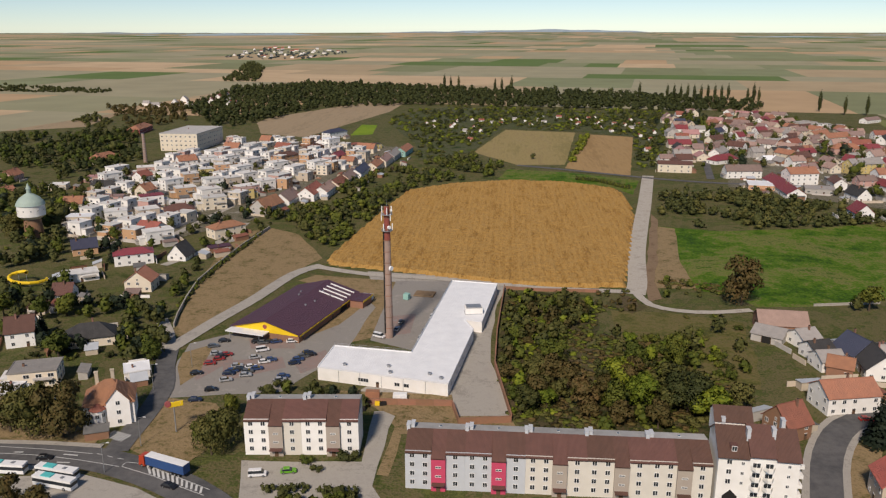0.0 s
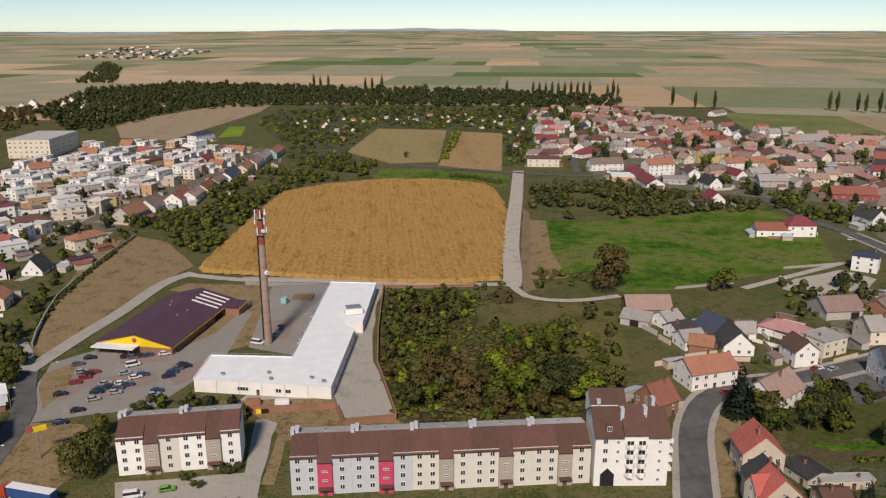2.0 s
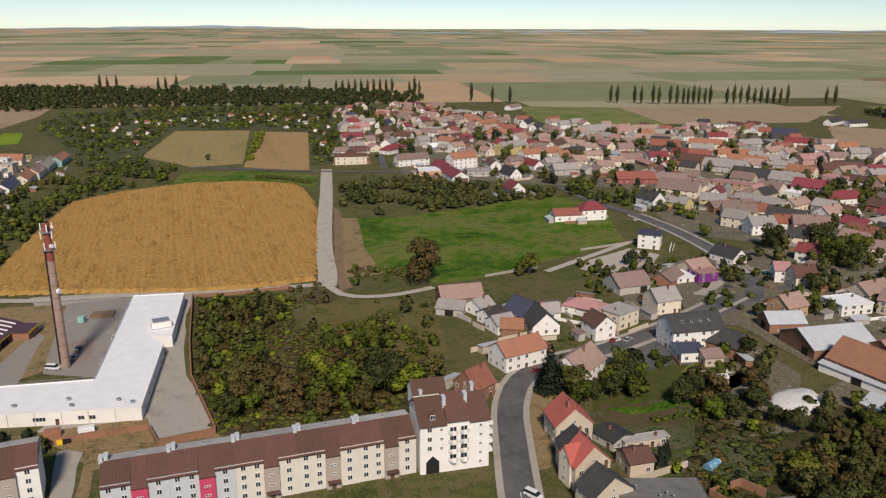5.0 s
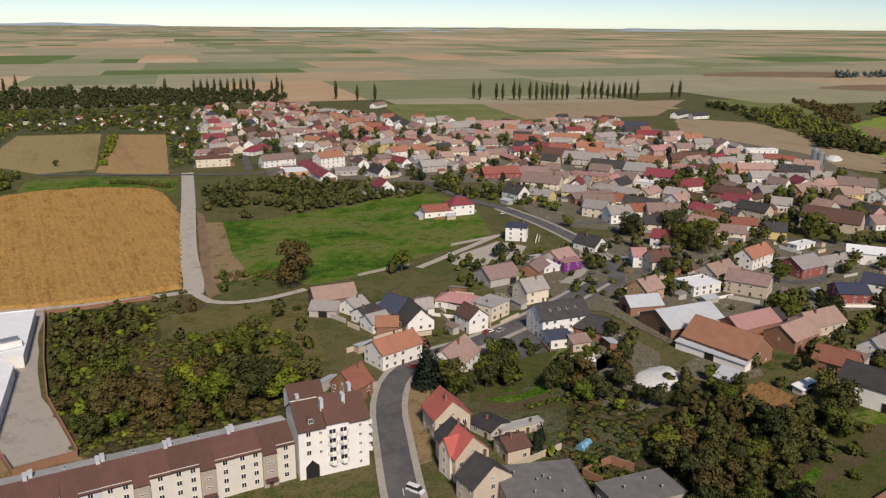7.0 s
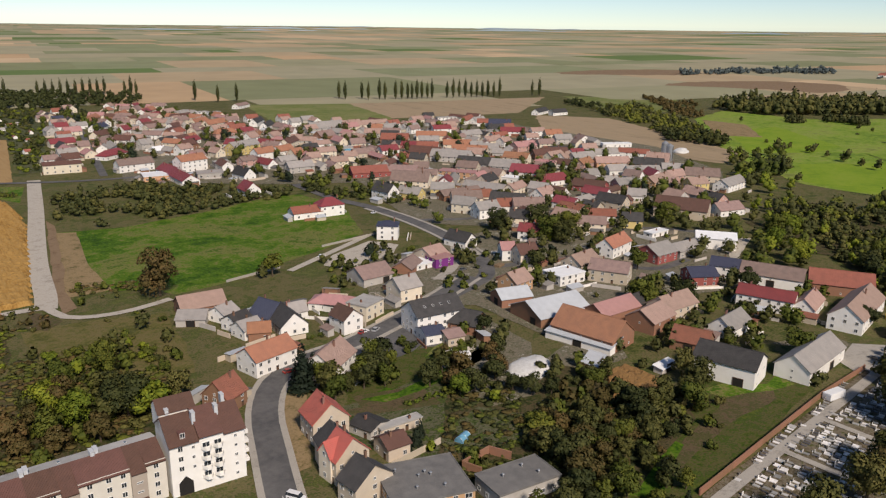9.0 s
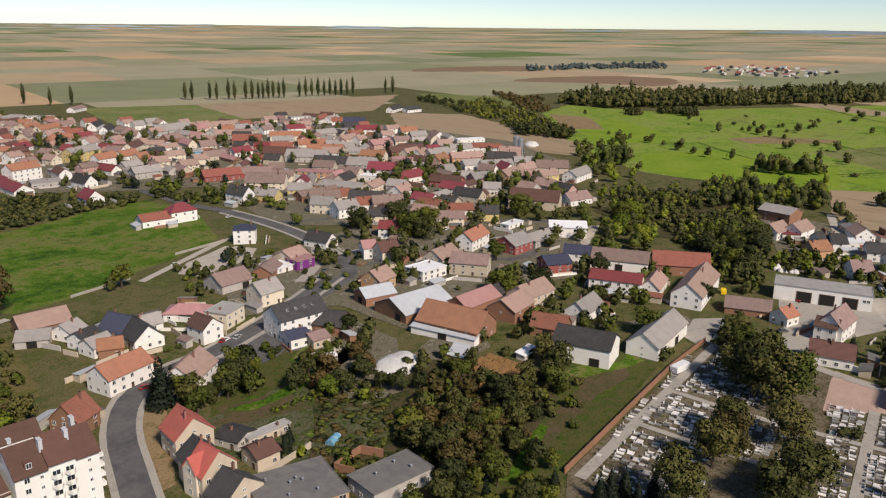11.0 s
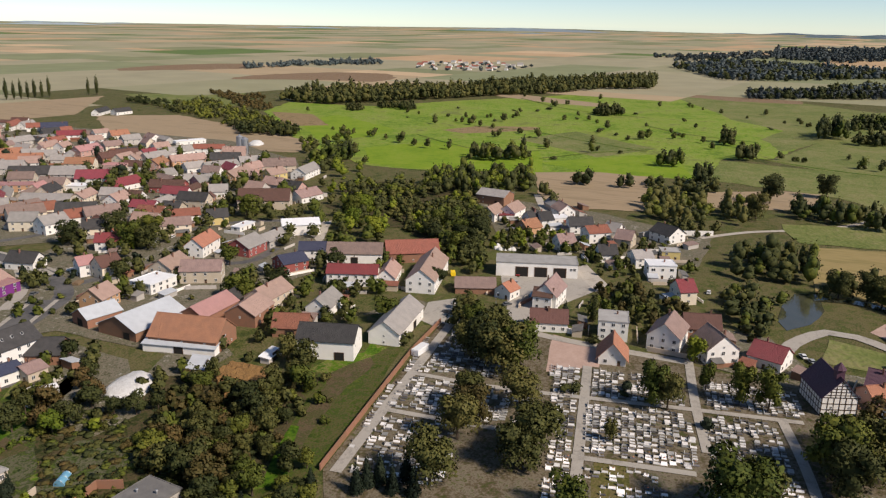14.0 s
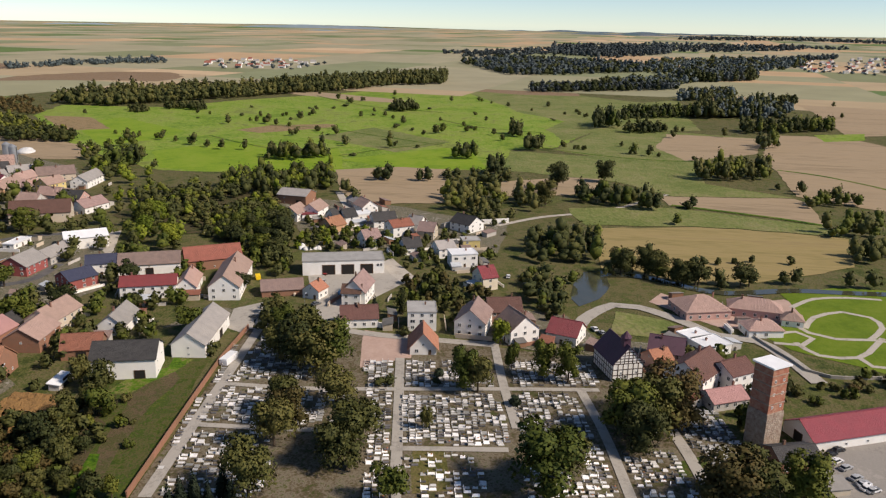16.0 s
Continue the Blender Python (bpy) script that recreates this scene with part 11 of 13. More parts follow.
wood("thicket", [(-556.5, 971.3), (-561.7, 1038.5), (-505.6, 975), (-463.5, 864.9)], 8, 8, "olive", 39, "bushes at the field edge", 0.95, 36, ragged=True)
wood("thicket", [(-605.2, 1154.8), (-503.3, 1207.6), (-411.2, 981.8), (-443.2, 892.3)], 10, 9, "autumn", 40, "brownish trees among far houses", 0.95, 36, ragged=True)
wood("thicket", [(-630.3, 1724.6), (-784.1, 2373.1), (-694.7, 2250.9), (-555.6, 1731.1)], 10, 14, "deep", 41, "clump of tall dark trees", 1.27, 27, ragged=True)
wood("thicket", [(-1065.4, 1596.3), (-953, 1534.1), (-760, 1479.2), (-731.3, 1401.1), (-952, 1423.1)], 9, 7, "deep", 42, "line of far trees", 1.27, 18, ragged=True)
grove([(-382.1, 554.1), (-323.4, 537.3), (-260.6, 440), (-222.4, 360.8), (-247.7, 349.2)], 8, 7, 12, "deep olive green", 8, 0.1, 0.1)
grove([(-380.5, 628.3), (-284.7, 635.5), (-187.2, 671.7), (-142.7, 479.1), (-186.4, 406.9), (-211.6, 352.1)], 11, 4, 8, "green deep olive", 9, 0.35, 0.15)
grove([(-236.6, 332.2), (-207.4, 334.5), (-171.9, 313.3), (-140.5, 294.7), (-120.7, 250.3), (-139.3, 248.9), (-182.9, 250.4)], 8, 5, 9, "deep green deep", 10, 0.3, 0.2)
grove([(-169.4, 313.5), (-144.3, 297.7), (-129.7, 270.9), (-122.1, 250.2), (-137.5, 251.5)], 6.5, 6, 9, "deep green", 11, 0.1, 0.1)
grove([(-187.6, 395.1), (-158.1, 409.1), (-138.2, 294.8), (-153.7, 307.4), (-156.1, 356.4)], 8, 3, 6, "deep green", 12, 0.4, 0)
grove([(-211.4, 473.8), (-144.4, 512.7), (-110.7, 438), (-141.2, 449.3), (-150.9, 398)], 11, 3, 7, "green deep", 13, 0.4, 0)
tree(-197.8, 367.7, 13, "deep", "conifer", wide=1.2)
tree(-288.3, 475.9, 12, "bright")
tree(-291.5, 529.7, 12, "deep")
tree(-137.3, 195.5, 17, "olive", wide=0.85)
tree(-127.6, 195.6, 18, "autumn", wide=0.85)
tree(-144.6, 197.3, 15, "autumn", wide=0.9)
tree(-141.4, 208.1, 11, "olive")
tree(-121.2, 159.6, 10, "autumn")
tree(-113.5, 159, 9, "autumn")
tree(-77.6, 191.4, 15, "olive", wide=0.75)
tree(-80.7, 189.6, 13, "olive", wide=0.8)
tree(-84.5, 193.9, 9, "green")
tree(-82.7, 212.8, 8, "green", wide=0.8)
tree(-82.6, 203.9, 7, "green")
grove([(-84, 226.2), (-77.6, 236.1), (-68.6, 231.6), (-70.6, 225.3)], 4.5, 3, 5, "deep green", 14, 0.3, 0)
grove([(-64.8, 227.8), (-62.7, 238.6), (-46.3, 233.4), (-45.2, 227.3)], 4, 3, 5, "deep green", 15, 0.2, 0.2)
grove([(-59.1, 169.4), (-35.1, 172.6), (-33.8, 165.4), (-57, 162.4)], 3.2, 2.5, 4, "deep green", 16, 0.2, 0)
tree(-43.1, 220.8, 5, "deep")
tree(-52.7, 187.4, 2.6, "green", "bush")
tree(-49.4, 183.3, 2.2, "deep", "bush")
tree(-43.3, 189.6, 3, "deep", "bush")
tree(-41.1, 189.8, 3, "deep", "bush")
tree(107.1, 208.7, 19, "deep", "conifer", wide=1.15)
tree(113.7, 213.3, 12, "deep", "conifer", wide=1.1)
tree(112.6, 197.5, 10, "green")
tree(118.6, 199.9, 7, "olive")
tree(132.3, 204.5, 7, "deep")
tree(131.7, 208.9, 8, "deep")
tree(120.2, 162.6, 7, "deep", "conifer")
tree(131.6, 196.7, 4, "deep")
tree(123.4, 143, 5, "green")
HOUSES.append((172, 171.5, 8))
grove([(121.8, 197.9), (130.5, 191.9), (144.1, 210.5), (138.2, 220.5)], 5, 6, 10, "green deep", 301, 0.1, 0)
grove([(108.9, 201.9), (116.4, 196.8), (128.4, 218.4), (120.4, 221.0)], 5.5, 8, 12, "green bright olive", 302, 0.1, 0)
grove([(137.3, 183.4), (144.0, 173.0), (154.7, 161.0), (166.6, 160.7), (169.6, 184.5), (192.6, 202.3), (186.4, 214.8), (170.2, 219.0), (151.2, 199.9)], 6.4, 4, 10, "deep green deep olive bright autumn", 303, 0.2, 0)
grove([(162.5, 156.6), (169.0, 134.8), (161.7, 124.4), (138.3, 123.5), (142.1, 138.0), (145.6, 151.0)], 5.4, 3.5, 8.5, "deep green deep olive autumn", 304, 0.25, 0)
grove([(132.3, 218.6), (152.0, 205.1), (170.3, 224.4), (162.5, 222.9)], 9, 2, 3.5, "green deep", 305, 0.6, 0)
grove([(107.4, 165.7), (119.7, 161.0), (118.2, 151.0), (106.0, 152.5)], 6, 2, 4, "green bright deep", 306, 0.6, 0)
grove([(122.6, 151.5), (141.1, 146.2), (136.0, 131.7), (118.3, 134.2)], 9, 2, 4, "green deep", 307, 0.6, 0)
tree(116.6, 159.4, 7.5, "deep", "conifer")
tree(112.8, 158.3, 6, "deep", "conifer")
grove([(314.4, 67.8), (301.8, 53.8), (347.7, 57.9), (335.7, 38.6), (343.7, 26.8), (322.3, 15.2), (305.1, 28.8), (287.9, 28.8), (305.6, 37.9), (297.7, 49.7)], 6, 4, 8, "olive deep autumn green", 331, 0.2, 0)
grove([(385.1, 123.4), (380.6, 98.5), (395.3, 77.2), (369.7, 59.9), (407.2, 73.7), (430.5, 100.4), (448.9, 135.0)], 6.5, 4, 7, "green bright olive", 332, 0.3, 0)
grove([(378.5, 155.5), (339.3, 111.7), (437.2, 144.8), (473.4, 176.6), (426.1, 172.3)], 7, 9, 13, "deep deep green", 333, 0, 0)
grove([(265.9, 98.9), (264.3, 91.5), (303.5, 103.9), (298.8, 110.9)], 6, 6, 9, "olive deep", 334, 0, 0)
grove([(413.4, 51.0), (430.3, 9.8), (477.5, 12.8), (481.2, 37.8)], 9, 4, 7, "deep olive", 335, 0.3, 0)
grove([(385.5, 75.0), (366.6, 43.5), (406.4, 44.6), (423.3, 72.0)], 7, 4, 7, "olive deep green", 336, 0.3, 0)
grove([(183.9, 177.7), (193.3, 160.3), (194.0, 144.4), (200.8, 132.6), (193.0, 121.6), (169.1, 114.9), (148.7, 108.1), (139.7, 139.1)], 5.6, 4, 9, "deep green deep olive autumn", 337, 0.2, 0)
tree(264.5, 127.0, 11, "green", wide=1.2)
tree(315.3, 125.5, 10, "deep")
tree(246.7, 110.0, 6, "deep", wide=1.2)
tree(298.2, 50.9, 12, "olive", "poplar")
tree(297.3, 62.4, 9, "deep", "conifer")
HOUSES.append((179.4, 177.9, 12))
HOUSES.append((197.5, 148.2, 13))
grove([(153.5, 143.5), (176.9, 138.5), (204.2, 141.1), (221.8, 134.7), (206.3, 126.1), (174.8, 118.7), (150, 108.2), (128.7, 116.7), (134, 128.1)], 6.4, 3.5, 12, "deep green deep olive autumn", 119, 0.12, 0)
grove([(122, 122.2), (151.8, 109), (161, 98.9), (146.9, 87.9), (115.6, 112.1)], 6, 5, 9, "deep green", 20, 0.1, 0.1)
grove([(211.7, 146.5), (209.9, 115.7), (198.6, 105.1), (169.9, 106.6), (158.7, 114.3)], 10, 2, 4, "green olive", 21, 0.8, 0)
grove([(168.3, 143.4), (181.6, 140.5), (161, 130.5), (150.7, 136.9)], 6, 3, 5, "autumn olive", 22, 0.4, 0)
grove([(324, 842.8), (445, 755.8), (319, 478.7), (248.1, 523), (248, 612.4)], 16, 5, 12, "deep green olive", 23, 0.3, 0.1)
grove([(433.6, 736.8), (627.2, 719.7), (556.6, 508), (404.7, 391.4), (342.8, 484.5)], 19, 5, 12, "deep green", 24, 0.35, 0.1)
grove([(559.8, 557.3), (539.4, 353.5), (461.4, 278.1), (333, 245.1), (270.3, 294.8), (284.7, 349), (371.6, 370.2)], 13, 6, 12, "deep green green olive", 25, 0.3, 0.05)
grove([(205.9, 332.8), (285.8, 311.5), (295, 268.8), (249.8, 234.5), (198.5, 245.2), (189.2, 276.1)], 9, 3, 7, "deep green", 26, 0.4, 0.1)
grove([(288.5, 218.5), (320.7, 184.5), (294, 143.4), (252.7, 141.1), (228.6, 158.7)], 9, 4, 8, "deep green olive", 27, 0.3, 0)
grove([(185.6, 340.4), (199.2, 312.9), (184.1, 281.5), (165.1, 291.1)], 6, 3, 6, "deep green", 28, 0.3, 0)
tree(284.8, 174.4, 9, "green", wide=1.1)
tree(267.8, 124.9, 10, "deep", wide=1.2)
tree(215.8, 142.1, 11, "olive", wide=0.9)
tree(241.5, 284.1, 8, "deep")
tree(237.4, 285.7, 8, "deep")
tree(276.7, 357.3, 9, "green", wide=1.2)
tree(193.7, 266, 6, "deep", "conifer")
tree(305.3, 291, 7, "bright")
tree(222.2, 246.5, 5, "deep", "conifer")
wood("thicket", [(433.2, 252.7), (489.6, 250.9), (522.6, 221.8), (526.7, 182.6), (414.5, 133.6), (392.4, 135.3), (404.2, 163.1), (402.5, 194.3)], 6.5, 8.5, "deep deep olive green", 43, "dense green scrub and trees below the village", 0.64, 33, ragged=True)
wood("thicket", [(506.4, 281.7), (524.5, 246.6), (509, 182.7), (430.3, 138.2), (383.2, 129.6), (342.6, 133), (377.6, 158.2), (424.3, 201.1), (452.5, 243.5)], 7, 8.5, "deep deep olive green bright", 44, "scrub woodland beside the farms", 0.64, 33, ragged=True)
wood("thicket", [(506.3, 238.3), (500.4, 179.7), (449.6, 147.7), (403.7, 142.7), (422.5, 176.3)], 11, 11, "deep deep green", 45, "taller dark trees in the scrub", 0.74, 44, ragged=True)
grove([(377.6, 158.2), (384.3, 123.8), (338.2, 109.4), (334.4, 129.9)], 8, 6, 10, "deep green", 29, 0, 0)
grove([(355.1, 66.9), (340.7, 27.3), (313.1, 32.1), (324.5, 51)], 8, 5, 8, "autumn green olive", 30, 0.2, 0)
grove([(439.4, 127.2), (403.1, 85.4), (406.7, 67.3), (360.6, 37.4), (356.6, 58.9), (381.9, 80.9), (397.2, 115.3)], 9, 3, 6, "green deep", 46, 0.4, 0)
wood("thicket", [(357.8, 4.5), (374.3, -25.6), (337.2, -18.9), (307.3, -12.1), (305.6, -2.8)], 6, 9.8, "deep olive deep green", 49, "willows round the pond", 0.64, 37, ragged=True)
tree(358.8, -70.6, 13, "deep")
tree(358.5, -78.3, 12, "deep")
tree(362, -87.9, 10, "deep")
tree(361.3, -98, 12, "deep")
tree(362, -102, 11, "deep")
tree(368.9, -125.6, 10, "deep")
tree(367.7, -118.8, 8, "deep")
tree(367.4, -149.2, 10, "deep")
tree(369.1, -158.6, 11, "deep")
tree(245.2, 84.5, 15.6, "olive")
tree(241.7, 77.3, 18.2, "deep")
tree(238.2, 70.3, 19.5, "olive")
tree(241.3, 65.2, 18.2, "green")
tree(256.3, 78.5, 16.9, "olive")
tree(265.1, 89.9, 13, "green")
tree(215.3, 57.5, 14.3, "olive", wide=1.05)
tree(207.4, 72.1, 14.3, "olive", wide=0.9)
tree(189.5, 68.7, 15.6, "olive", wide=0.9)
tree(199.5, 67, 14.3, "autumn", wide=0.8)
tree(190, 46.1, 16.9, "olive", wide=1.15)
tree(181, 47.9, 14.3, "deep")
tree(164.9, 67, 16.9, "olive", wide=1.05)
tree(233.5, 19.5, 15.6, "green", wide=0.75)
tree(232.2, 14.7, 14.3, "olive", wide=0.7)
tree(246.4, -6.3, 14.3, "green", wide=0.7)
tree(244.3, -14.8, 14.3, "green", wide=0.75)
tree(251.5, 4.5, 11.7, "green", wide=0.6)
tree(178.8, -7, 19.5, "green", wide=1.2)
tree(184.8, -12.2, 15.6, "olive", wide=0.9)
tree(210, -30.1, 18.2, "green", wide=1.1)
tree(212.9, -37.7, 19.5, "olive")
tree(202.5, -33.3, 15.6, "deep")
tree(222.5, -44, 19.5, "autumn", wide=0.95)
tree(217.5, -45.7, 16.9, "autumn", wide=0.9)
tree(178.3, -52.7, 16.9, "autumn", wide=1.1)
tree(181.7, -59, 15.6, "olive")
tree(179.9, -70.8, 15.6, "green")
tree(205.8, 27.7, 7.8, "olive", wide=0.6)
tree(273.4, 9.5, 10.4, "bright", wide=0.9)
tree(217.7, -67.8, 11.7, "green", wide=0.9)
tree(245.9, -55.7, 9.1, "olive")
tree(166.7, 31.3, 11.7, "green")
tree(157.8, 81.5, 10, "deep", "conifer", wide=0.9)
tree(160.5, 79.1, 10, "deep", "conifer", wide=0.9)
tree(157.7, 74.3, 10, "deep", "conifer", wide=0.9)
tree(154.2, 82.7, 10, "deep", "conifer", wide=0.9)
tree(163.9, 73.2, 10, "deep", "conifer", wide=0.9)
tree(158.6, 68.9, 10, "deep", "conifer", wide=0.9)
grove([(232.2, 53.2), (262.6, -18.3), (244.8, -23.2), (209.6, 3.7), (204.3, 36.7)], 16, 1.5, 4, "deep", 51, 0.5, 0.4, "shrubs among graves")
grove([(246.9, -87.6), (271.1, -126.7), (257.7, -127.2), (240, -94.2)], 6, 3, 5, "olive autumn green", 52, 0.6, 0)
grove([(243.6, -67), (273.6, -83.5), (246.9, -87.6), (212.1, -74.3), (207.3, -63.7)], 7, 4, 7, "deep green", 53, 0.3, 0)
grove([(294.1, 62.4), (324, 53.4), (342.4, 40.6), (299.7, 30.6), (272.9, 44.9)], 9, 4, 7, "deep green", 54, 0.3, 0)
wood("thicket", [(846.2, 740.2), (953.9, 754.1), (781.2, 499.3), (701.4, 447.6), (697.7, 481), (733.1, 545.3)], 8, 11.2, "deep green", 70, "dark bushes on the slope", 0.95, 25, ragged=True)
wood("thicket", [(1080.2, 842.1), (1058.8, 722.1), (869.7, 574.1), (893.2, 645.9)], 9, 8.4, "autumn", 71, "brown scrub on the ridge", 1.06, 36, ragged=True)
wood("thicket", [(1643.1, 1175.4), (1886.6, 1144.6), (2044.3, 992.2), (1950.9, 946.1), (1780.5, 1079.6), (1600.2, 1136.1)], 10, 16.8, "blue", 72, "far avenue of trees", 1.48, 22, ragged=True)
wood("thicket", [(792.8, 663.8), (858, 750.6), (876.7, 823.9), (928, 878.4), (928.9, 801)], 9, 9.8, "deep", 73, "hedge on the ridge", 1.06, 30, ragged=True)
tree(891.4, 361.7, 7, "deep")
tree(995.1, 444.8, 9, "deep")
tree(973.2, 511.8, 6, "deep")
tree(942.8, 291, 11, "deep")
tree(1042.9, 298, 7, "deep")
tree(1179.4, 266.3, 9, "deep")
tree(1076.4, 195.4, 6, "deep")
tree(1225.8, 133.5, 11, "deep")
tree(981.1, 63.8, 7, "deep")
tree(773.7, 2.1, 9, "deep")
tree(880.1, 159.7, 6, "deep")
tree(751.8, 187.1, 11, "deep")
tree(833, 120.4, 7, "deep")
tree(1186, -14.4, 9, "deep")
tree(1118.7, -53.1, 6, "deep")
tree(797.2, 249.7, 11, "deep")
tree(957.4, 346.6, 7, "deep")
tree(977.1, 220.8, 9, "deep")
tree(964.7, 118.5, 6, "deep")
tree(1023.8, -77.8, 11, "deep")
tree(522.5, -101.9, 7, "deep")
tree(603.1, -197.2, 9, "deep")
tree(643.3, -15.4, 6, "deep")
tree(884, -147.8, 11, "deep")
tree(917.3, 85.9, 7, "deep")
tree(812.7, 34.6, 9, "deep")
tree(723.6, 394.9, 6, "deep")
tree(1022.2, 476.7, 11, "deep")
tree(1039.9, 82.8, 7, "deep")
tree(1166.7, 43.4, 9, "deep")
tree(804.3, -85.4, 6, "deep")
tree(1292.2, 234.7, 11, "deep")
tree(636.3, 1076.5, 27, "deep", "poplar")
tree(639, 1062.2, 27, "deep", "poplar")
tree(663.3, 1052.2, 27, "deep", "poplar")
tree(665.8, 1038, 27, "deep", "poplar")
tree(683.6, 1033.9, 30, "deep", "poplar")
tree(690.5, 1027.8, 27, "deep", "poplar")
tree(707.5, 1024.7, 29, "deep", "poplar")
tree(715, 1017.9, 29, "deep", "poplar")
tree(727.3, 1019.2, 25, "deep", "poplar")
tree(732.4, 1014.7, 25, "deep", "poplar")
tree(738.1, 1009.5, 29, "deep", "poplar")
tree(749.4, 1011.9, 27, "deep", "poplar")
tree(755.9, 1006.2, 25, "deep", "poplar")
tree(761.6, 1001, 29, "deep", "poplar")
tree(791, 1000.5, 25, "deep", "poplar")
tree(798.3, 994, 30, "deep", "poplar")
tree(811.7, 995.2, 27, "deep", "poplar")
tree(819.1, 988.7, 29, "deep", "poplar")
tree(826.4, 982.1, 25, "deep", "poplar")
tree(839.6, 983.8, 27, "deep", "poplar")
tree(846.3, 977.8, 25, "deep", "poplar")
tree(859.8, 979.4, 27, "deep", "poplar")
tree(866.7, 973.4, 25, "deep", "poplar")
tree(881.1, 974.4, 30, "deep", "poplar")
tree(935.6, 954.6, 25, "deep", "poplar")
tree(944.9, 946.5, 29, "deep", "poplar")
tree(484.1, 1113.4, 27, "deep", "poplar")
tree(456.8, 1117.7, 25, "deep", "poplar")
tree(440.3, 1163.9, 29, "deep", "poplar")
tree(-124.3, 1551.9, 28, "deep", "poplar")
tree(-112.2, 1552.8, 24, "deep", "poplar")
tree(-96.8, 1553.8, 26, "deep", "poplar")
tree(-24.9, 1475.1, 26, "deep", "poplar")
tree(-12.4, 1475.9, 26, "deep", "poplar")
tree(5.3, 1464.1, 30, "deep", "poplar")
tree(217.5, 1348.5, 28, "deep", "poplar")
tree(259.4, 1330.2, 26, "deep", "poplar")
tree(268.4, 1320.4, 26, "deep", "poplar")
tree(277.3, 1310.9, 26, "deep", "poplar")
tree(292.6, 1332.5, 26, "deep", "poplar")
tree(301.3, 1322.7, 26, "deep", "poplar")
tree(309.9, 1313.1, 26, "deep", "poplar")
tree(325.8, 1334.8, 26, "deep", "poplar")
tree(334.3, 1325, 26, "deep", "poplar")
tree(342.6, 1315.4, 26, "deep", "poplar")
tree(358.9, 1337.1, 26, "deep", "poplar")
tree(375.8, 1288, 24, "deep", "poplar")
tree(385.5, 1288.7, 30, "deep", "poplar")
tree(390.6, 1279.5, 24, "deep", "poplar")
hamlet([(-976.3, 2636.2), (-986.7, 3213.8), (-583.3, 2933.7), (-664.8, 2587.3), (-790.6, 2567)], 75, 1, "far village of red-roofed houses")
hamlet([(-570.5, 1175.1), (-476.7, 1369), (-399.6, 1169.2), (-452.6, 1083.4)], 40, 2, "far houses at the wood edge")
hamlet([(2617, -773.6), (2870.5, -1152), (2510.6, -1124.5), (2187.2, -929.2), (2283.3, -722.3)], 60, 3, "far village beyond the valley")
hamlet([(1988.3, 895.7), (2217.4, 828.9), (2152.7, 580), (1916.1, 602.1), (1844.1, 746.7)], 50, 4, "far farm buildings")
hamlet([(-114.5, 1003.2), (77.3, 1084.1), (187.7, 1025), (135.5, 727.1), (120.1, 726), (138.5, 884.6), (68.8, 956.9), (-6, 968.6), (-39.4, 805.2)], 30, 5, "allotment sheds with pale roofs", 0.42)
grove([(192, 1092.3), (329.2, 1102.2), (412.2, 904.7), (314.3, 680.9), (238.7, 675.1), (172.3, 670.1), (127.4, 680.8)], 17, 4, 10, "deep green olive", 81, 0.2, 0.1)
grove([(149, 573.5), (271.5, 582.9), (260.9, 558.5), (148.1, 553.7)], 9, 4, 7, "deep olive", 82, 0.3, 0)
grove([(166.9, 194.9), (195, 194.8), (199.8, 181.7), (209.6, 179.1), (227.2, 160.3), (259.3, 160.8), (275.2, 143.8), (255.2, 130.2), (240.7, 154), (207.6, 151)], 9, 4, 8, "deep green", 83, 0.3, 0)
grove([(440.9, 86.5), (448.9, 47.2), (406.2, 11.9), (345.3, 25.1), (366.7, 54.9)], 11, 4, 7, "deep green", 84, 0.3, 0)
grove([(305.4, -1.6), (310.4, -29.5), (275.7, -35.5), (284.9, -57.4), (273.2, -81.5), (249.5, -51.7)], 12, 3, 6, "green olive deep", 85, 0.4, 0)
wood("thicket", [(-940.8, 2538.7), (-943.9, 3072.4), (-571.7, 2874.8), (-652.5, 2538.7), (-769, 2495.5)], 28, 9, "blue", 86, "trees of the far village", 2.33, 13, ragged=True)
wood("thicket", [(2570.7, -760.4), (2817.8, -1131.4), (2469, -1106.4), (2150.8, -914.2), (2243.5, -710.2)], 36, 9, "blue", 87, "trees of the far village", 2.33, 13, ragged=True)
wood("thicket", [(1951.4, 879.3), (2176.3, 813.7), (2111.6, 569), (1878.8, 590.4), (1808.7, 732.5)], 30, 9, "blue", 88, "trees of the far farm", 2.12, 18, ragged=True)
tree(743.8, 396, 7, "olive")
tree(760.4, 429.7, 5, "green")
tree(731.7, 365.1, 12, "deep")
tree(749.9, 404.6, 5, "deep")
tree(733.7, 372.6, 7, "green")
tree(698.5, 304.6, 9, "deep")
tree(688.8, 287.5, 12, "deep")
tree(708.3, 322.8, 14, "deep")
tree(707.9, 324.3, 9, "deep")
tree(720.7, 347.2, 7, "olive")
tree(698.3, 305.1, 7, "olive")
tree(890.6, 326.3, 9, "olive")
tree(882.9, 314.6, 9, "deep")
tree(861.6, 277.5, 7, "green")
tree(898.7, 337.5, 5, "green")
tree(879.2, 308.6, 14, "olive")
tree(871.6, 297.3, 9, "deep")
tree(737.8, 139.8, 12, "green")
tree(833.4, 236.2, 7, "deep")
tree(833.1, 237.3, 5, "deep")
tree(807.8, 211.3, 14, "deep")
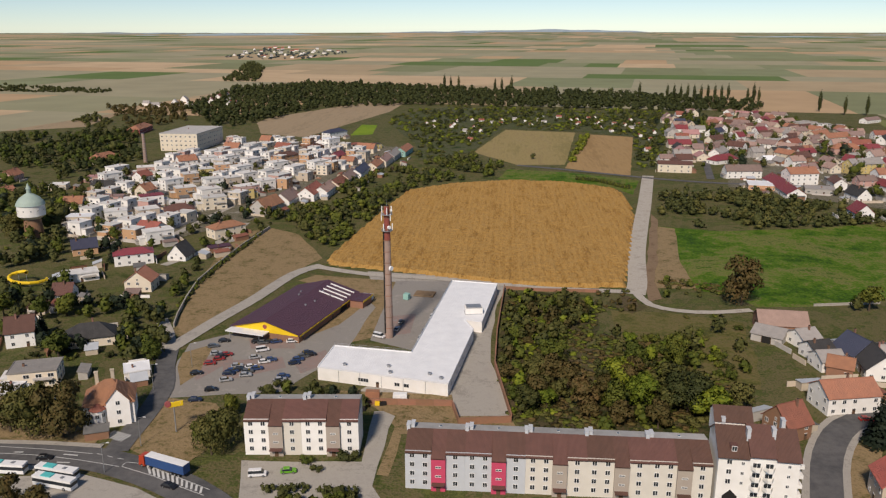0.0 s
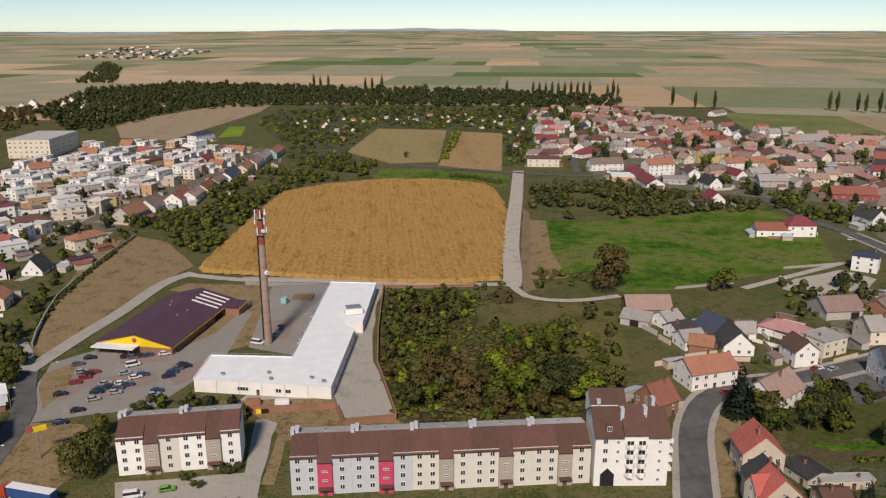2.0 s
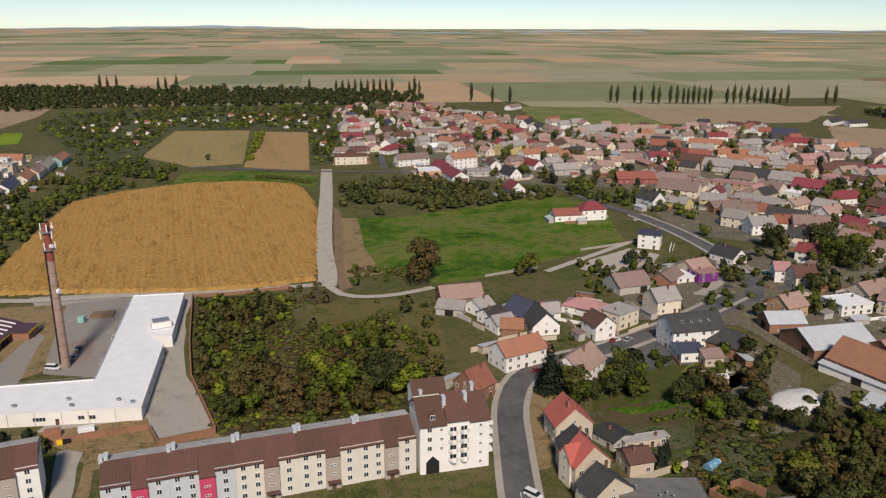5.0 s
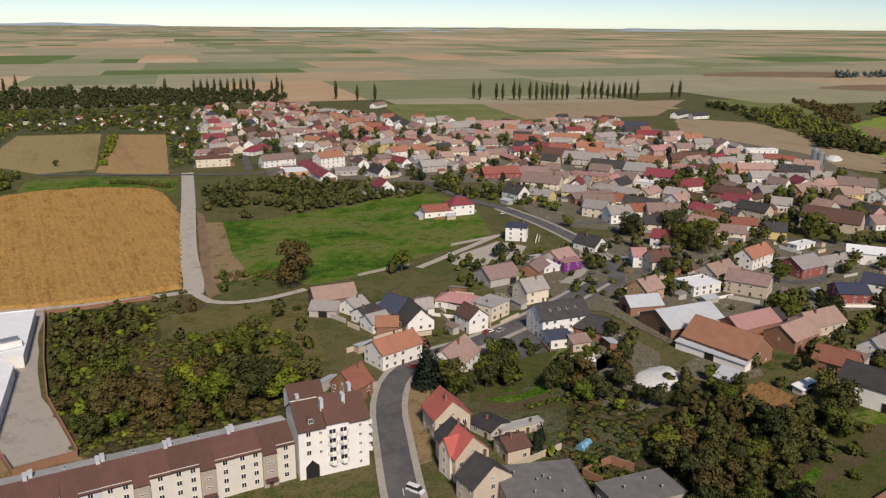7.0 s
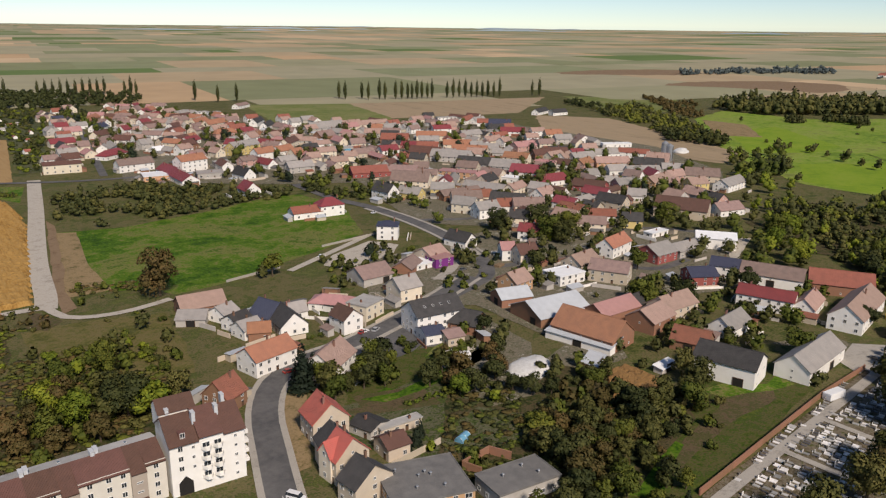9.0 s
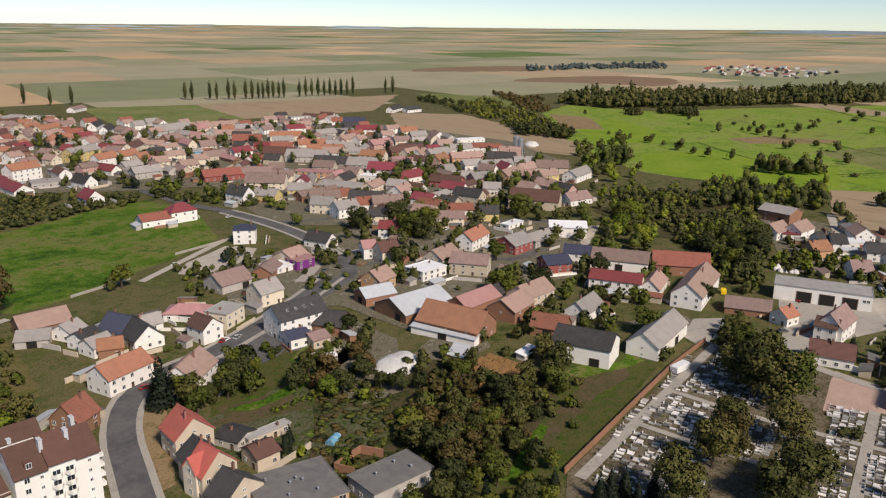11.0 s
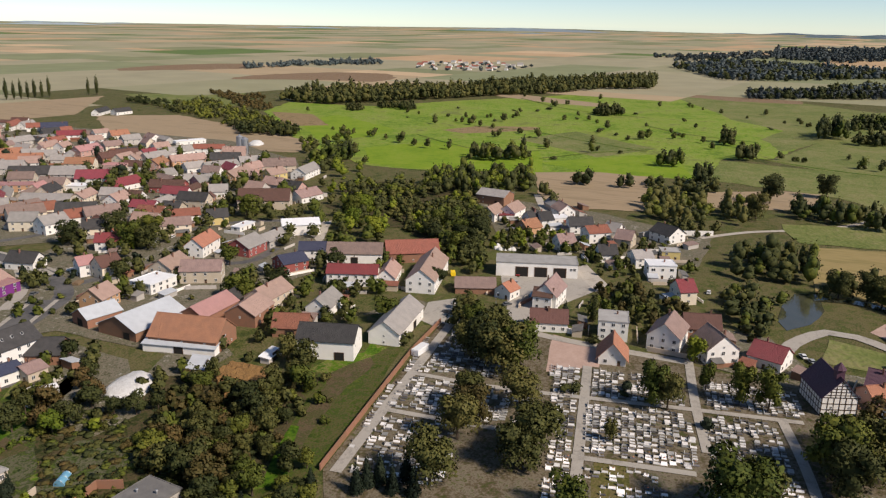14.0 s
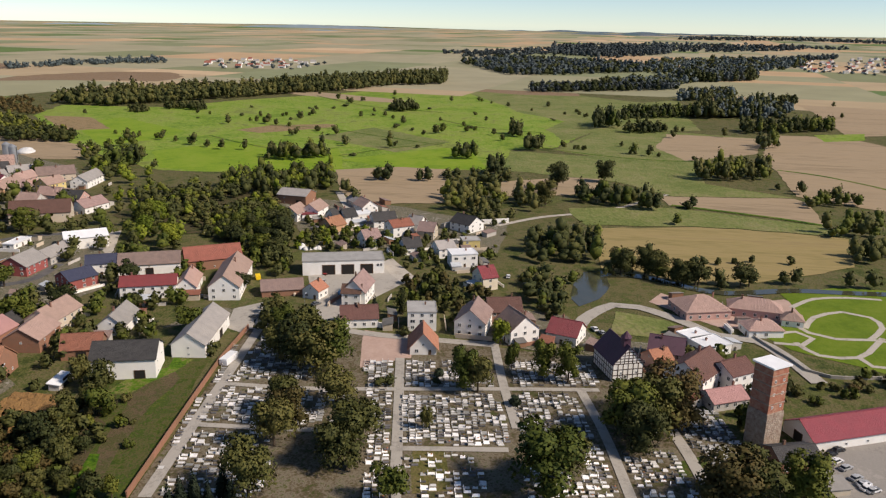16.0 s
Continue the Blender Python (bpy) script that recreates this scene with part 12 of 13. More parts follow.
tree(837.4, 239.2, 7, "deep")
tree(950.9, 409, 5, "green")
tree(958.3, 427.9, 7, "deep")
tree(958.3, 427.9, 7, "deep")
tree(975.8, 287.8, 5, "olive")
tree(946, 341.8, 5, "olive")
tree(960, 317.5, 5, "deep")
tree(966.6, 296.1, 5, "deep")
tree(977, 283.8, 12, "deep")
tree(961.2, 313.5, 7, "green")
tree(1140.5, 273.6, 12, "deep")
tree(1147.7, 278.7, 12, "olive")
tree(1279.4, 359.1, 7, "deep")
tree(1194, 305.9, 12, "olive")
tree(1279.4, 359.1, 7, "olive")
tree(923.7, 158.1, 12, "deep")
tree(965, 178, 7, "green")
tree(1039.4, 217.8, 7, "deep")
tree(992.1, 193.2, 9, "deep")
tree(1239.9, 93.2, 9, "deep")
tree(1121.6, 8.9, 5, "olive")
tree(1210, 71, 5, "green")
tree(1232.4, 87.4, 7, "green")
tree(1084, -35.8, 5, "deep")
tree(1064.3, -61.3, 5, "deep")
tree(1064.5, -62.1, 5, "deep")
tree(1065.2, -64.3, 7, "olive")
tree(1007.4, -124.8, 12, "olive")
tree(942.8, -168.4, 7, "olive")
tree(1027, -109.3, 12, "olive")
tree(773.7, -40.7, 5, "green")
tree(771.3, -45.5, 5, "deep")
tree(772.9, -37.4, 5, "deep")
tree(777.3, -26, 9, "olive")
tree(771.6, -46.6, 5, "green")
tree(755.2, -93.4, 14, "green")
tree(748.3, -106.2, 12, "deep")
tree(743.6, -113.8, 5, "deep")
tree(754.1, -89.1, 5, "deep")
tree(731.5, -142.8, 5, "deep")
tree(755.1, -92.9, 5, "deep")
tree(672.7, -162.3, 14, "deep")
tree(640, -172.4, 5, "deep")
tree(606.1, -182.1, 5, "deep")
tree(608.3, -182.3, 5, "deep")
tree(873.1, 78.4, 7, "green")
tree(856.9, 101.9, 14, "green")
tree(873.5, 77.2, 9, "olive")
tree(849.7, 110.3, 12, "deep")
tree(849.9, 109.7, 12, "olive")
tree(880.7, 68.9, 7, "green")
tree(851.7, 20, 9, "deep")
tree(862.7, 30.2, 5, "deep")
tree(837.2, 7.6, 9, "green")
tree(847.8, 17.4, 9, "deep")
tree(847.7, 18, 12, "deep")
tree(368.4, -38, 7, "deep")
tree(367.2, -36.3, 5, "olive")
tree(371, -47.2, 9, "deep")
tree(370.4, -43.9, 14, "deep")
tree(363.6, -69, 9, "olive")
tree(368.8, -59.2, 9, "deep")
tree(371.7, -55.6, 14, "deep")
tree(367.4, -61.7, 9, "green")
tree(368.2, -61, 14, "olive")
tree(362.8, -69.7, 7, "deep")
tree(355.3, -87.5, 7, "deep")
tree(361.6, -72.4, 12, "green")
tree(360, -77.2, 12, "deep")
grove([(659.2, 412.7), (698.8, 372.7), (502.4, 260), (404.2, 195.2), (365.3, 163.5), (366.4, 190.5), (391.9, 225.5), (488.1, 293.3)], 13, 6, 12, "deep green olive bright", 98, 0.1, 0)
grove([(415.9, 461.6), (462.7, 405.2), (447.7, 291.1), (383.8, 178.5), (299.4, 134.2), (254.6, 173.9), (252.1, 256.6), (267.8, 304.5)], 14, 5, 10, "deep green olive deep", 99, 0.15, 0)
wood("undergrowth", [(0.2, 326.9), (17.1, 334.3), (41.2, 326.5), (37.9, 296), (24.2, 261.9), (26.3, 239.2), (19.4, 219.1), (3, 216), (-1, 259.9)], 3.0, 1.5, "green olive autumn bright", 91, "low weedy undergrowth and brambles", 0.34, 12, ragged=True)
wood("undergrowth", [(24.2, 261.9), (45.3, 284.8), (77.7, 287.4), (87.3, 262), (71.1, 223.3), (58.5, 212.5), (23.7, 209.7)], 3.2, 1.5, "green olive autumn", 92, "low weedy undergrowth and brambles", 0.34, 12, ragged=True)
wood("undergrowth", [(144.7, 180.4), (173.8, 173.7), (204.9, 153.9), (204.2, 121.9), (187, 128.8), (157.9, 119.6), (129.8, 110.1), (109.3, 129.1), (117, 147)], 3.2, 1.5, "green deep olive autumn", 93, "low weedy undergrowth and brambles", 0.34, 12, ragged=True)
wood("undergrowth", [(72.7, 360.9), (101.2, 354.6), (92.7, 330.5), (71.3, 332.5)], 3, 1.2, "olive autumn", 95, "low weedy undergrowth and brambles", 0.32, 10, ragged=True)
wood("undergrowth", [(163.9, 157.9), (171.7, 137.1), (190.0, 126.6), (168.2, 119.9), (150.5, 115.0), (138.1, 117.3), (135.3, 128.8), (146.0, 146.7)], 3.0, 1.3, "deep deep deep olive", 195, "dark low scrub and weeds under the trees", 0.3, 14, vary=0.7, ragged=True)
wood("undergrowth", [(3.0, 336.4), (46.2, 325.0), (44.7, 281.8), (65.0, 248.7), (84.0, 244.1), (73.3, 220.1), (26.2, 209.4), (5.7, 210.2), (1.5, 257.8)], 3.4, 1.2, "olive autumn green", 196, "dry low scrub beside the yard wall", 0.36, 12, vary=0.7, ragged=True)
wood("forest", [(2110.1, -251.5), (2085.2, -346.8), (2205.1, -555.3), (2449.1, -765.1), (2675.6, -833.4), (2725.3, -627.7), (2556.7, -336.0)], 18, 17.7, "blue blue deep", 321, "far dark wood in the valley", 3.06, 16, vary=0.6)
wood("forest", [(2548.0, 244.6), (2746.3, -4.6), (3007.8, -291.1), (3059.4, -701.8), (3251.9, -996.5), (3447.6, -1054.9), (3414.6, -780.6), (3350.3, -322.5), (2751.9, 264.6)], 24, 15.6, "blue", 322, "far wood in haze-tinted blue", 3.85, 16, vary=0.6)
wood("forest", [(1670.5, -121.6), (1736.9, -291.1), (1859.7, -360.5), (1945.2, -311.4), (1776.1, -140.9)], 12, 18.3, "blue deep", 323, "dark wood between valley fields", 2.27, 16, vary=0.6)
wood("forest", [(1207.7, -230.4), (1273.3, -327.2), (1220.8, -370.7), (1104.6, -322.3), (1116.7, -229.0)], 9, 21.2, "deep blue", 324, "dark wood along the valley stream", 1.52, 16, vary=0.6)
wood("hedge", [(-139.2, 305.0), (-142.9, 331.3), (-143.8, 375.1), (-142.4, 438.4), (-140.2, 438.4), (-141.6, 375.1), (-140.7, 331.5), (-137.0, 305.4)], 1.5, 2.2, "deep green", 401, "clipped green garden hedge", 0.3, 16, vary=0.25)
wood("hedge", [(-194.9, 299.6), (-185.8, 306.0), (-166.7, 311.3), (-166.1, 309.1), (-185.0, 304.0), (-193.7, 297.8)], 1.5, 2.0, "deep green", 402, "clipped green garden hedge", 0.3, 16, vary=0.25)
wood("hedge", [(-170.5, 245.1), (-158.0, 248.5), (-154.4, 252.5), (-152.8, 251.1), (-157.0, 246.5), (-169.9, 242.9)], 1.5, 2.0, "deep green", 403, "clipped green garden hedge", 0.3, 16, vary=0.25)
wood("hedge", [(56.1, 617.8), (73.6, 609.0), (93.6, 581.4), (88.8, 577.8), (69.4, 604.8), (53.5, 612.4)], 1.5, 3.0, "deep green", 404, "clipped green garden hedge", 0.3, 16, vary=0.25)
wood("hedge", [(-62.4, 173.1), (-53.2, 175.7), (-35.0, 174.1), (-35.2, 171.1), (-53.0, 172.7), (-61.6, 170.3)], 1.5, 2.4, "deep", 405, "clipped green garden hedge", 0.3, 16, vary=0.25)
wood("hedge", [(129.0, 246.8), (138.5, 246.8), (150.0, 254.5), (151.2, 252.9), (139.1, 245.0), (129.0, 244.8)], 1.5, 2.0, "deep green", 406, "clipped green garden hedge", 0.3, 16, vary=0.25)
wood("hedge", [(126.9, 182.5), (139.3, 182.5), (142.4, 178.4), (140.2, 177.0), (138.7, 179.9), (126.9, 179.9)], 1.5, 1.8, "bright green", 407, "clipped green garden hedge", 0.3, 16, vary=0.25)
wood("hedge", [(53.8, 695.8), (82.3, 880.4), (89.8, 881), (57.9, 684.2)], 6, 6, "green bright", 96, "green hedge between two fields", 0.74, 30)
tree(23.4, 712.2, 6, "deep")
# valley woods, hedgerows and single trees
wood("forest_belt", [(1009.3, 656.2), (1000.3, 565.6), (1072.9, 520.8), (1169.2, 457.9), (1248.6, 412.5), (1344.9, 343.3), (1508.7, 274.0), (1576.9, 183.8), (1884.2, 220.1), (1636.0, 356.9), (1533.8, 436.8), (1329.9, 509.8), (1254.0, 577.9), (1158.6, 653.3), (1054.9, 672.3)], 9.0, 23.7, "deep deep olive", 201, "long dark wood beyond the meadow", 1.71, 24, vary=0.6)
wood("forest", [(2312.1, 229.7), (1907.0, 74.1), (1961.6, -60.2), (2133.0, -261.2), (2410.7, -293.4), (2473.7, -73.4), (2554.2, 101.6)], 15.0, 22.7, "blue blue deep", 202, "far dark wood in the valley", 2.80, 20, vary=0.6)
wood("forest", [(2756.3, -33.1), (2671.2, -242.3), (2913.2, -458.1), (3265.1, -511.1), (3176.5, -36.4)], 20.0, 21.3, "blue", 203, "far wood in haze-tinted blue", 3.69, 16, vary=0.6)
wood("forest", [(2671.5, 324.9), (2673.1, 256.9), (2653.7, 105.8), (2785.0, 111.5), (2777.4, 338.0)], 20.0, 11.8, "blue", 204, "far wood in haze-tinted blue", 3.40, 14, vary=0.6)
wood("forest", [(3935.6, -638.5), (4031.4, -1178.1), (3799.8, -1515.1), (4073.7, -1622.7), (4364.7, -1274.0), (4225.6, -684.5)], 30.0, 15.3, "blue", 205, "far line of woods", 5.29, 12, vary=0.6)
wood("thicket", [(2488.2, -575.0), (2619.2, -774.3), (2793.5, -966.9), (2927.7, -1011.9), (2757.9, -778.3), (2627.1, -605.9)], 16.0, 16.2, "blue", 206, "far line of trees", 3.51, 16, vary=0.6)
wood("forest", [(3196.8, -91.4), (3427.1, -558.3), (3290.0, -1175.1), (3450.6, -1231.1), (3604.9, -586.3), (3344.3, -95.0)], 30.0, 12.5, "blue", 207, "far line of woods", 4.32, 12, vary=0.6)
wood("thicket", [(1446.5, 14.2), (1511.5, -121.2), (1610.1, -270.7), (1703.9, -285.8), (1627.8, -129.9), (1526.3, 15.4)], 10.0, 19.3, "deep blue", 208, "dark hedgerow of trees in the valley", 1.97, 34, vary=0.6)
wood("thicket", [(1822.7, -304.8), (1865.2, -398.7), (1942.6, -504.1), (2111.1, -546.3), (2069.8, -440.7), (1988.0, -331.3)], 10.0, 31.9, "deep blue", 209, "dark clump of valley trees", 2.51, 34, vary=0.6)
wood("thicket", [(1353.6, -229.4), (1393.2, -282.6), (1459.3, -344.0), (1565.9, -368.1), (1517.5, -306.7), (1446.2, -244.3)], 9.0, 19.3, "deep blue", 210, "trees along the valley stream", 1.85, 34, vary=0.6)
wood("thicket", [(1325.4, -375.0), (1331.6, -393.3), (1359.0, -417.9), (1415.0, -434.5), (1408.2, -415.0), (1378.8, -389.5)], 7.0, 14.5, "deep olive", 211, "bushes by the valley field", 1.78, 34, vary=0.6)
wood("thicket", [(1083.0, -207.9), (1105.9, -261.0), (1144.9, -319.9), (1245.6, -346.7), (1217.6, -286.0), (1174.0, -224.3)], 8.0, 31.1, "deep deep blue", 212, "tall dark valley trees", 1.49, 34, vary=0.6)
wood("thicket", [(941.2, -233.0), (962.3, -290.4), (995.6, -353.5), (1038.2, -367.9), (1014.5, -305.3), (979.9, -242.0)], 7.5, 24.0, "deep deep green", 213, "dark belt of valley trees", 1.29, 34, vary=0.6)
wood("thicket", [(808.8, -218.5), (815.4, -229.4), (830.2, -242.8), (864.7, -252.2), (857.4, -240.5), (841.7, -226.8)], 7.0, 20.2, "deep green", 214, "dark trees at the field corner", 1.09, 34, vary=0.6)
wood("thicket", [(934.2, -63.9), (939.0, -80.6), (954.8, -98.4), (1013.6, -103.8), (1008.2, -85.9), (990.8, -67.3)], 7.0, 31.2, "deep deep green", 215, "tall dark clump of trees", 1.22, 34, vary=0.6)
wood("thicket", [(1059.5, -109.6), (1079.3, -163.3), (1114.2, -221.0), (1160.4, -229.7), (1138.3, -171.6), (1101.8, -113.6)], 7.0, 19.5, "deep deep green", 216, "dark tree row behind the pasture", 1.40, 34, vary=0.6)
wood("thicket", [(908.3, -97.8), (915.4, -123.1), (933.0, -150.3), (960.1, -154.3), (952.5, -127.7), (934.2, -100.3)], 6.5, 13.7, "olive deep", 217, "olive bushes at the pasture edge", 1.18, 34, vary=0.6)
wood("thicket", [(621.7, -122.8), (633.7, -154.5), (651.1, -188.4), (689.7, -198.7), (676.0, -163.9), (657.4, -129.2)], 7.0, 21.7, "olive deep green", 218, "willow clump beside the field", 0.84, 34, vary=0.6)
wood("thicket", [(580.3, -184.5), (579.5, -189.7), (582.8, -196.2), (593.5, -199.5), (594.4, -194.2), (590.9, -187.5)], 5.0, 19.9, "deep", 219, "slim dark trees at the ditch", 0.77, 34, vary=0.6)
wood("thicket", [(541.4, -182.3), (546.7, -203.2), (555.9, -225.7), (575.5, -233.1), (569.9, -211.1), (560.3, -188.1)], 6.5, 14.9, "olive green", 220, "grey-green willows by the stream", 0.74, 34, vary=0.6)
wood("thicket", [(455.2, -165.2), (462.5, -183.2), (472.7, -202.6), (496.2, -211.8), (488.1, -192.3), (477.2, -172.3)], 6.5, 19.6, "olive olive green", 221, "broad olive willows by the stream", 0.64, 34, vary=0.6)
wood("thicket", [(408.3, -163.8), (412.6, -178.6), (419.2, -194.5), (437.9, -202.2), (433.2, -186.5), (426.2, -170.2)], 6.5, 17.1, "olive deep", 222, "broad willows by the stream", 0.60, 34, vary=0.6)
wood("thicket", [(530.6, -25.4), (522.9, -55.1), (503.3, -87.3), (516.6, -89.3), (553.4, -61.7), (553.3, -26.2)], 6.5, 18.9, "deep green olive", 223, "tall dark tree belt beside the fields", 0.67, 40, vary=0.6)
wood("thicket", [(380.2, -35.9), (383.2, -52.0), (388.3, -68.5), (394.4, -69.4), (391.2, -52.9), (386.1, -36.4)], 6.0, 14.7, "deep green olive", 224, "dark bushy trees at the park edge", 0.60, 34, vary=0.6)
wood("thicket", [(386.8, -71.1), (388.4, -79.6), (392.1, -88.6), (397.2, -89.6), (395.5, -80.9), (391.8, -71.8)], 6.0, 12.0, "deep green", 225, "dark bushy trees at the park edge", 0.60, 34, vary=0.6)
wood("thicket", [(376.8, 2.2), (388.1, -36.5), (415.7, -36.7), (436.0, -19.0), (420.1, -0.0)], 7.0, 18.3, "deep deep green olive", 226, "tall dark grove beside the pond", 0.60, 44, vary=0.6)
wood("thicket", [(488.8, 57.4), (485.1, 29.5), (488.7, -2.7), (530.0, -6.2), (543.8, 25.5), (535.5, 63.2)], 7.0, 17.4, "deep green olive", 227, "trees behind the lower farms", 0.64, 40, vary=0.6, ragged=True)
wood("thicket", [(565.2, 66.8), (565.5, 18.5), (602.9, 20.0), (605.3, 71.7)], 8.0, 11.2, "olive deep", 228, "bushes along the stream", 0.73, 30, vary=0.6, ragged=True)
wood("thicket", [(502.1, 214.2), (502.9, 168.7), (537.7, 142.5), (579.0, 153.3), (554.5, 229.2)], 6.5, 18.3, "deep deep green bright", 229, "dark trees at the foot of the meadow", 0.70, 40, vary=0.6)
wood("thicket", [(568.2, 333.3), (574.5, 307.3), (607.4, 325.3), (601.5, 349.6)], 6.5, 21.7, "deep deep green", 230, "tall dark clump at the meadow foot", 0.84, 40, vary=0.6)
wood("thicket", [(686.1, 504.9), (688.1, 469.0), (696.6, 437.3), (745.6, 467.0), (743.6, 505.6), (734.1, 539.1)], 7.0, 12.6, "deep olive", 231, "dark bushes on the slope", 1.08, 34, vary=0.6)
wood("thicket", [(945.0, 512.3), (945.4, 500.5), (957.6, 494.6), (982.1, 507.0), (981.7, 519.3), (968.9, 525.0)], 6.0, 11.1, "deep deep", 232, "dark bush group in the meadow", 1.36, 34, vary=0.6)
wood("thicket", [(995.3, 489.3), (991.0, 479.8), (999.6, 476.4), (1026.1, 488.8), (1030.7, 498.7), (1021.6, 502.0)], 6.0, 10.6, "deep olive", 233, "dark bush group in the meadow", 1.40, 34, vary=0.6)
wood("thicket", [(1000.5, 473.7), (999.0, 466.8), (1010.6, 465.7), (1037.7, 478.0), (1039.2, 485.2), (1027.0, 486.0)], 6.0, 11.4, "deep olive", 234, "dark bush group in the meadow", 1.41, 34, vary=0.6)
wood("thicket", [(986.0, 450.7), (986.0, 439.6), (998.7, 433.9), (1031.9, 448.0), (1031.9, 459.7), (1018.4, 465.3)], 6.0, 14.4, "deep deep", 235, "dark tree group in the meadow", 1.38, 34, vary=0.6)
wood("thicket", [(1053.1, 198.9), (1055.3, 180.7), (1071.6, 164.6), (1116.1, 171.5), (1113.8, 190.7), (1096.3, 207.0)], 6.0, 16.0, "deep deep", 236, "dark tree group in the meadow", 1.37, 34, vary=0.6)
wood("thicket", [(642.7, 229.4), (643.4, 214.6), (649.5, 201.6), (672.5, 208.6), (671.8, 223.9), (665.2, 237.3)], 6.0, 18.2, "deep deep green", 237, "dark tree group below the meadow", 0.87, 34, vary=0.6)
wood("thicket", [(658.9, 200.4), (658.6, 189.2), (664.1, 179.6), (687.9, 185.9), (688.3, 197.6), (682.5, 207.4)], 6.0, 18.4, "deep deep green", 238, "dark tree group below the meadow", 0.88, 34, vary=0.6)
wood("thicket", [(750.0, 9.9), (752.7, -0.3), (762.5, -10.5), (792.7, -10.7), (789.9, 0.0), (779.4, 10.5)], 6.0, 19.1, "deep deep", 239, "broad dark clump in the valley", 0.96, 34, vary=0.6)
wood("thicket", [(608.9, 35.4), (610.0, 30.5), (616.0, 25.9), (641.3, 27.2), (640.1, 32.3), (633.7, 37.0)], 5.0, 23.9, "deep deep", 240, "tall slim trees along a ditch", 0.78, 34, vary=0.6)
wood("thicket", [(678.5, 72.7), (682.5, 62.6), (692.6, 52.9), (717.9, 55.0), (713.5, 65.6), (702.8, 75.4)], 6.0, 20.5, "deep green", 241, "tall trees along a ditch", 0.88, 34, vary=0.6)
wood("thicket", [(845.5, 27.0), (844.6, 21.9), (852.8, 16.9), (880.8, 17.7), (881.7, 23.0), (873.0, 28.1)], 5.0, 25.1, "deep deep", 242, "tall trees along a ditch", 1.08, 34, vary=0.6)
wood("thicket", [(477.2, -83.7), (476.5, -87.2), (478.7, -91.3), (483.2, -92.1), (483.9, -88.4), (481.6, -84.3)], 5.0, 8.0, "green olive", 243, "two round bushes on the stubble", 0.61, 34, vary=0.6)
wood("thicket", [(523.8, -99.5), (522.7, -102.3), (525.1, -105.6), (530.4, -106.6), (531.6, -103.8), (529.1, -100.4)], 5.0, 8.7, "deep", 244, "round dark tree on the stubble", 0.67, 34, vary=0.6)
wood("thicket", [(568.4, 120.2), (568.7, 113.8), (573.4, 108.2), (586.6, 110.7), (586.2, 117.3), (581.4, 122.9)], 6.0, 13.8, "olive deep", 245, "loose trees on the dry field", 0.74, 34, vary=0.6)
wood("thicket", [(575.5, 89.1), (575.6, 83.7), (580.1, 79.0), (593.5, 80.9), (593.4, 86.4), (588.8, 91.2)], 6.0, 13.0, "olive deep", 246, "loose trees on the dry field", 0.74, 34, vary=0.6)
wood("thicket", [(519.9, 133.9), (519.1, 128.7), (522.0, 124.4), (531.2, 126.5), (532.0, 131.8), (529.1, 136.2)], 6.0, 12.0, "olive deep", 247, "loose trees on the dry field", 0.68, 34, vary=0.6)
for x, y, h, leaf in ((866.3, 352.4, 13.6, "deep"), (906.4, 550.2, 7.7, "deep"), (716.5, 392.2, 15.5, "olive"), (920.9, 323.0, 8.5, "deep"), (926.8, 284.0, 12.7, "deep"), (790.4, 149.2, 10.6, "olive"), (1189.9, 264.2, 7.1, "deep"), (691.2, 265.1, 11.9, "deep"), (737.6, 183.6, 10.0, "olive"), (791.7, 254.0, 8.5, "deep"), (1194.8, -13.6, 8.7, "deep"), (1076.1, -53.7, 10.9, "olive"), (854.0, 45.8, 8.7, "deep"), (925.0, -157.3, 10.9, "deep"), (905.2, -207.0, 13.5, "olive"), (571.3, -16.5, 21.0, "deep"), (493.1, 115.7, 13.5, "deep"), (518.0, -8.1, 18.4, "olive"), (584.0, 299.4, 8.7, "deep"), (1338.9, -470.3, 10.3, "deep"), (1162.2, -421.8, 8.1, "olive"), (660.9, 192.4, 18.1, "deep"), (746.6, 135.4, 6.6, "deep"), (395.2, -94.8, 4.3, "olive"), (399.0, -104.0, 3.7, "deep"), (402.7, -113.3, 4.4, "deep"), (402.4, -132.8, 5.7, "olive"), (608.3, -54.0, 17.9, "deep")):
    tree(x, y, h, leaf, None, 0.9, group="trees of the valley")
for x, y, h, w in ((945.1, 365.5, 5.1, 1.71), (1043.7, 389.4, 4.0, 1.87), (923.3, 295.6, 4.9, 1.33), (1099.2, 271.1, 4.9, 2.67), (1054.2, 310.7, 3.2, 2.00), (890.6, 160.2, 5.9, 1.78), (866.3, 138.0, 5.1, 1.33), (1098.9, 151.2, 4.0, 2.40), (681.1, 161.9, 4.1, 2.00), (1012.7, -19.0, 3.7, 2.40), (904.8, 74.8, 4.0, 2.00), (1064.3, 280.0, 4.0, 2.13), (1000.0, 211.0, 3.7, 1.87), (745.0, 113.0, 4.4, 1.67), (812.2, -114.3, 2.4, 2.00), (805.9, 218.7, 2.4, 1.67), (907.5, 406.3, 2.2, 2.22)):
    tree(x, y, h, "deep", "bush", w, group="bushes of the valley")
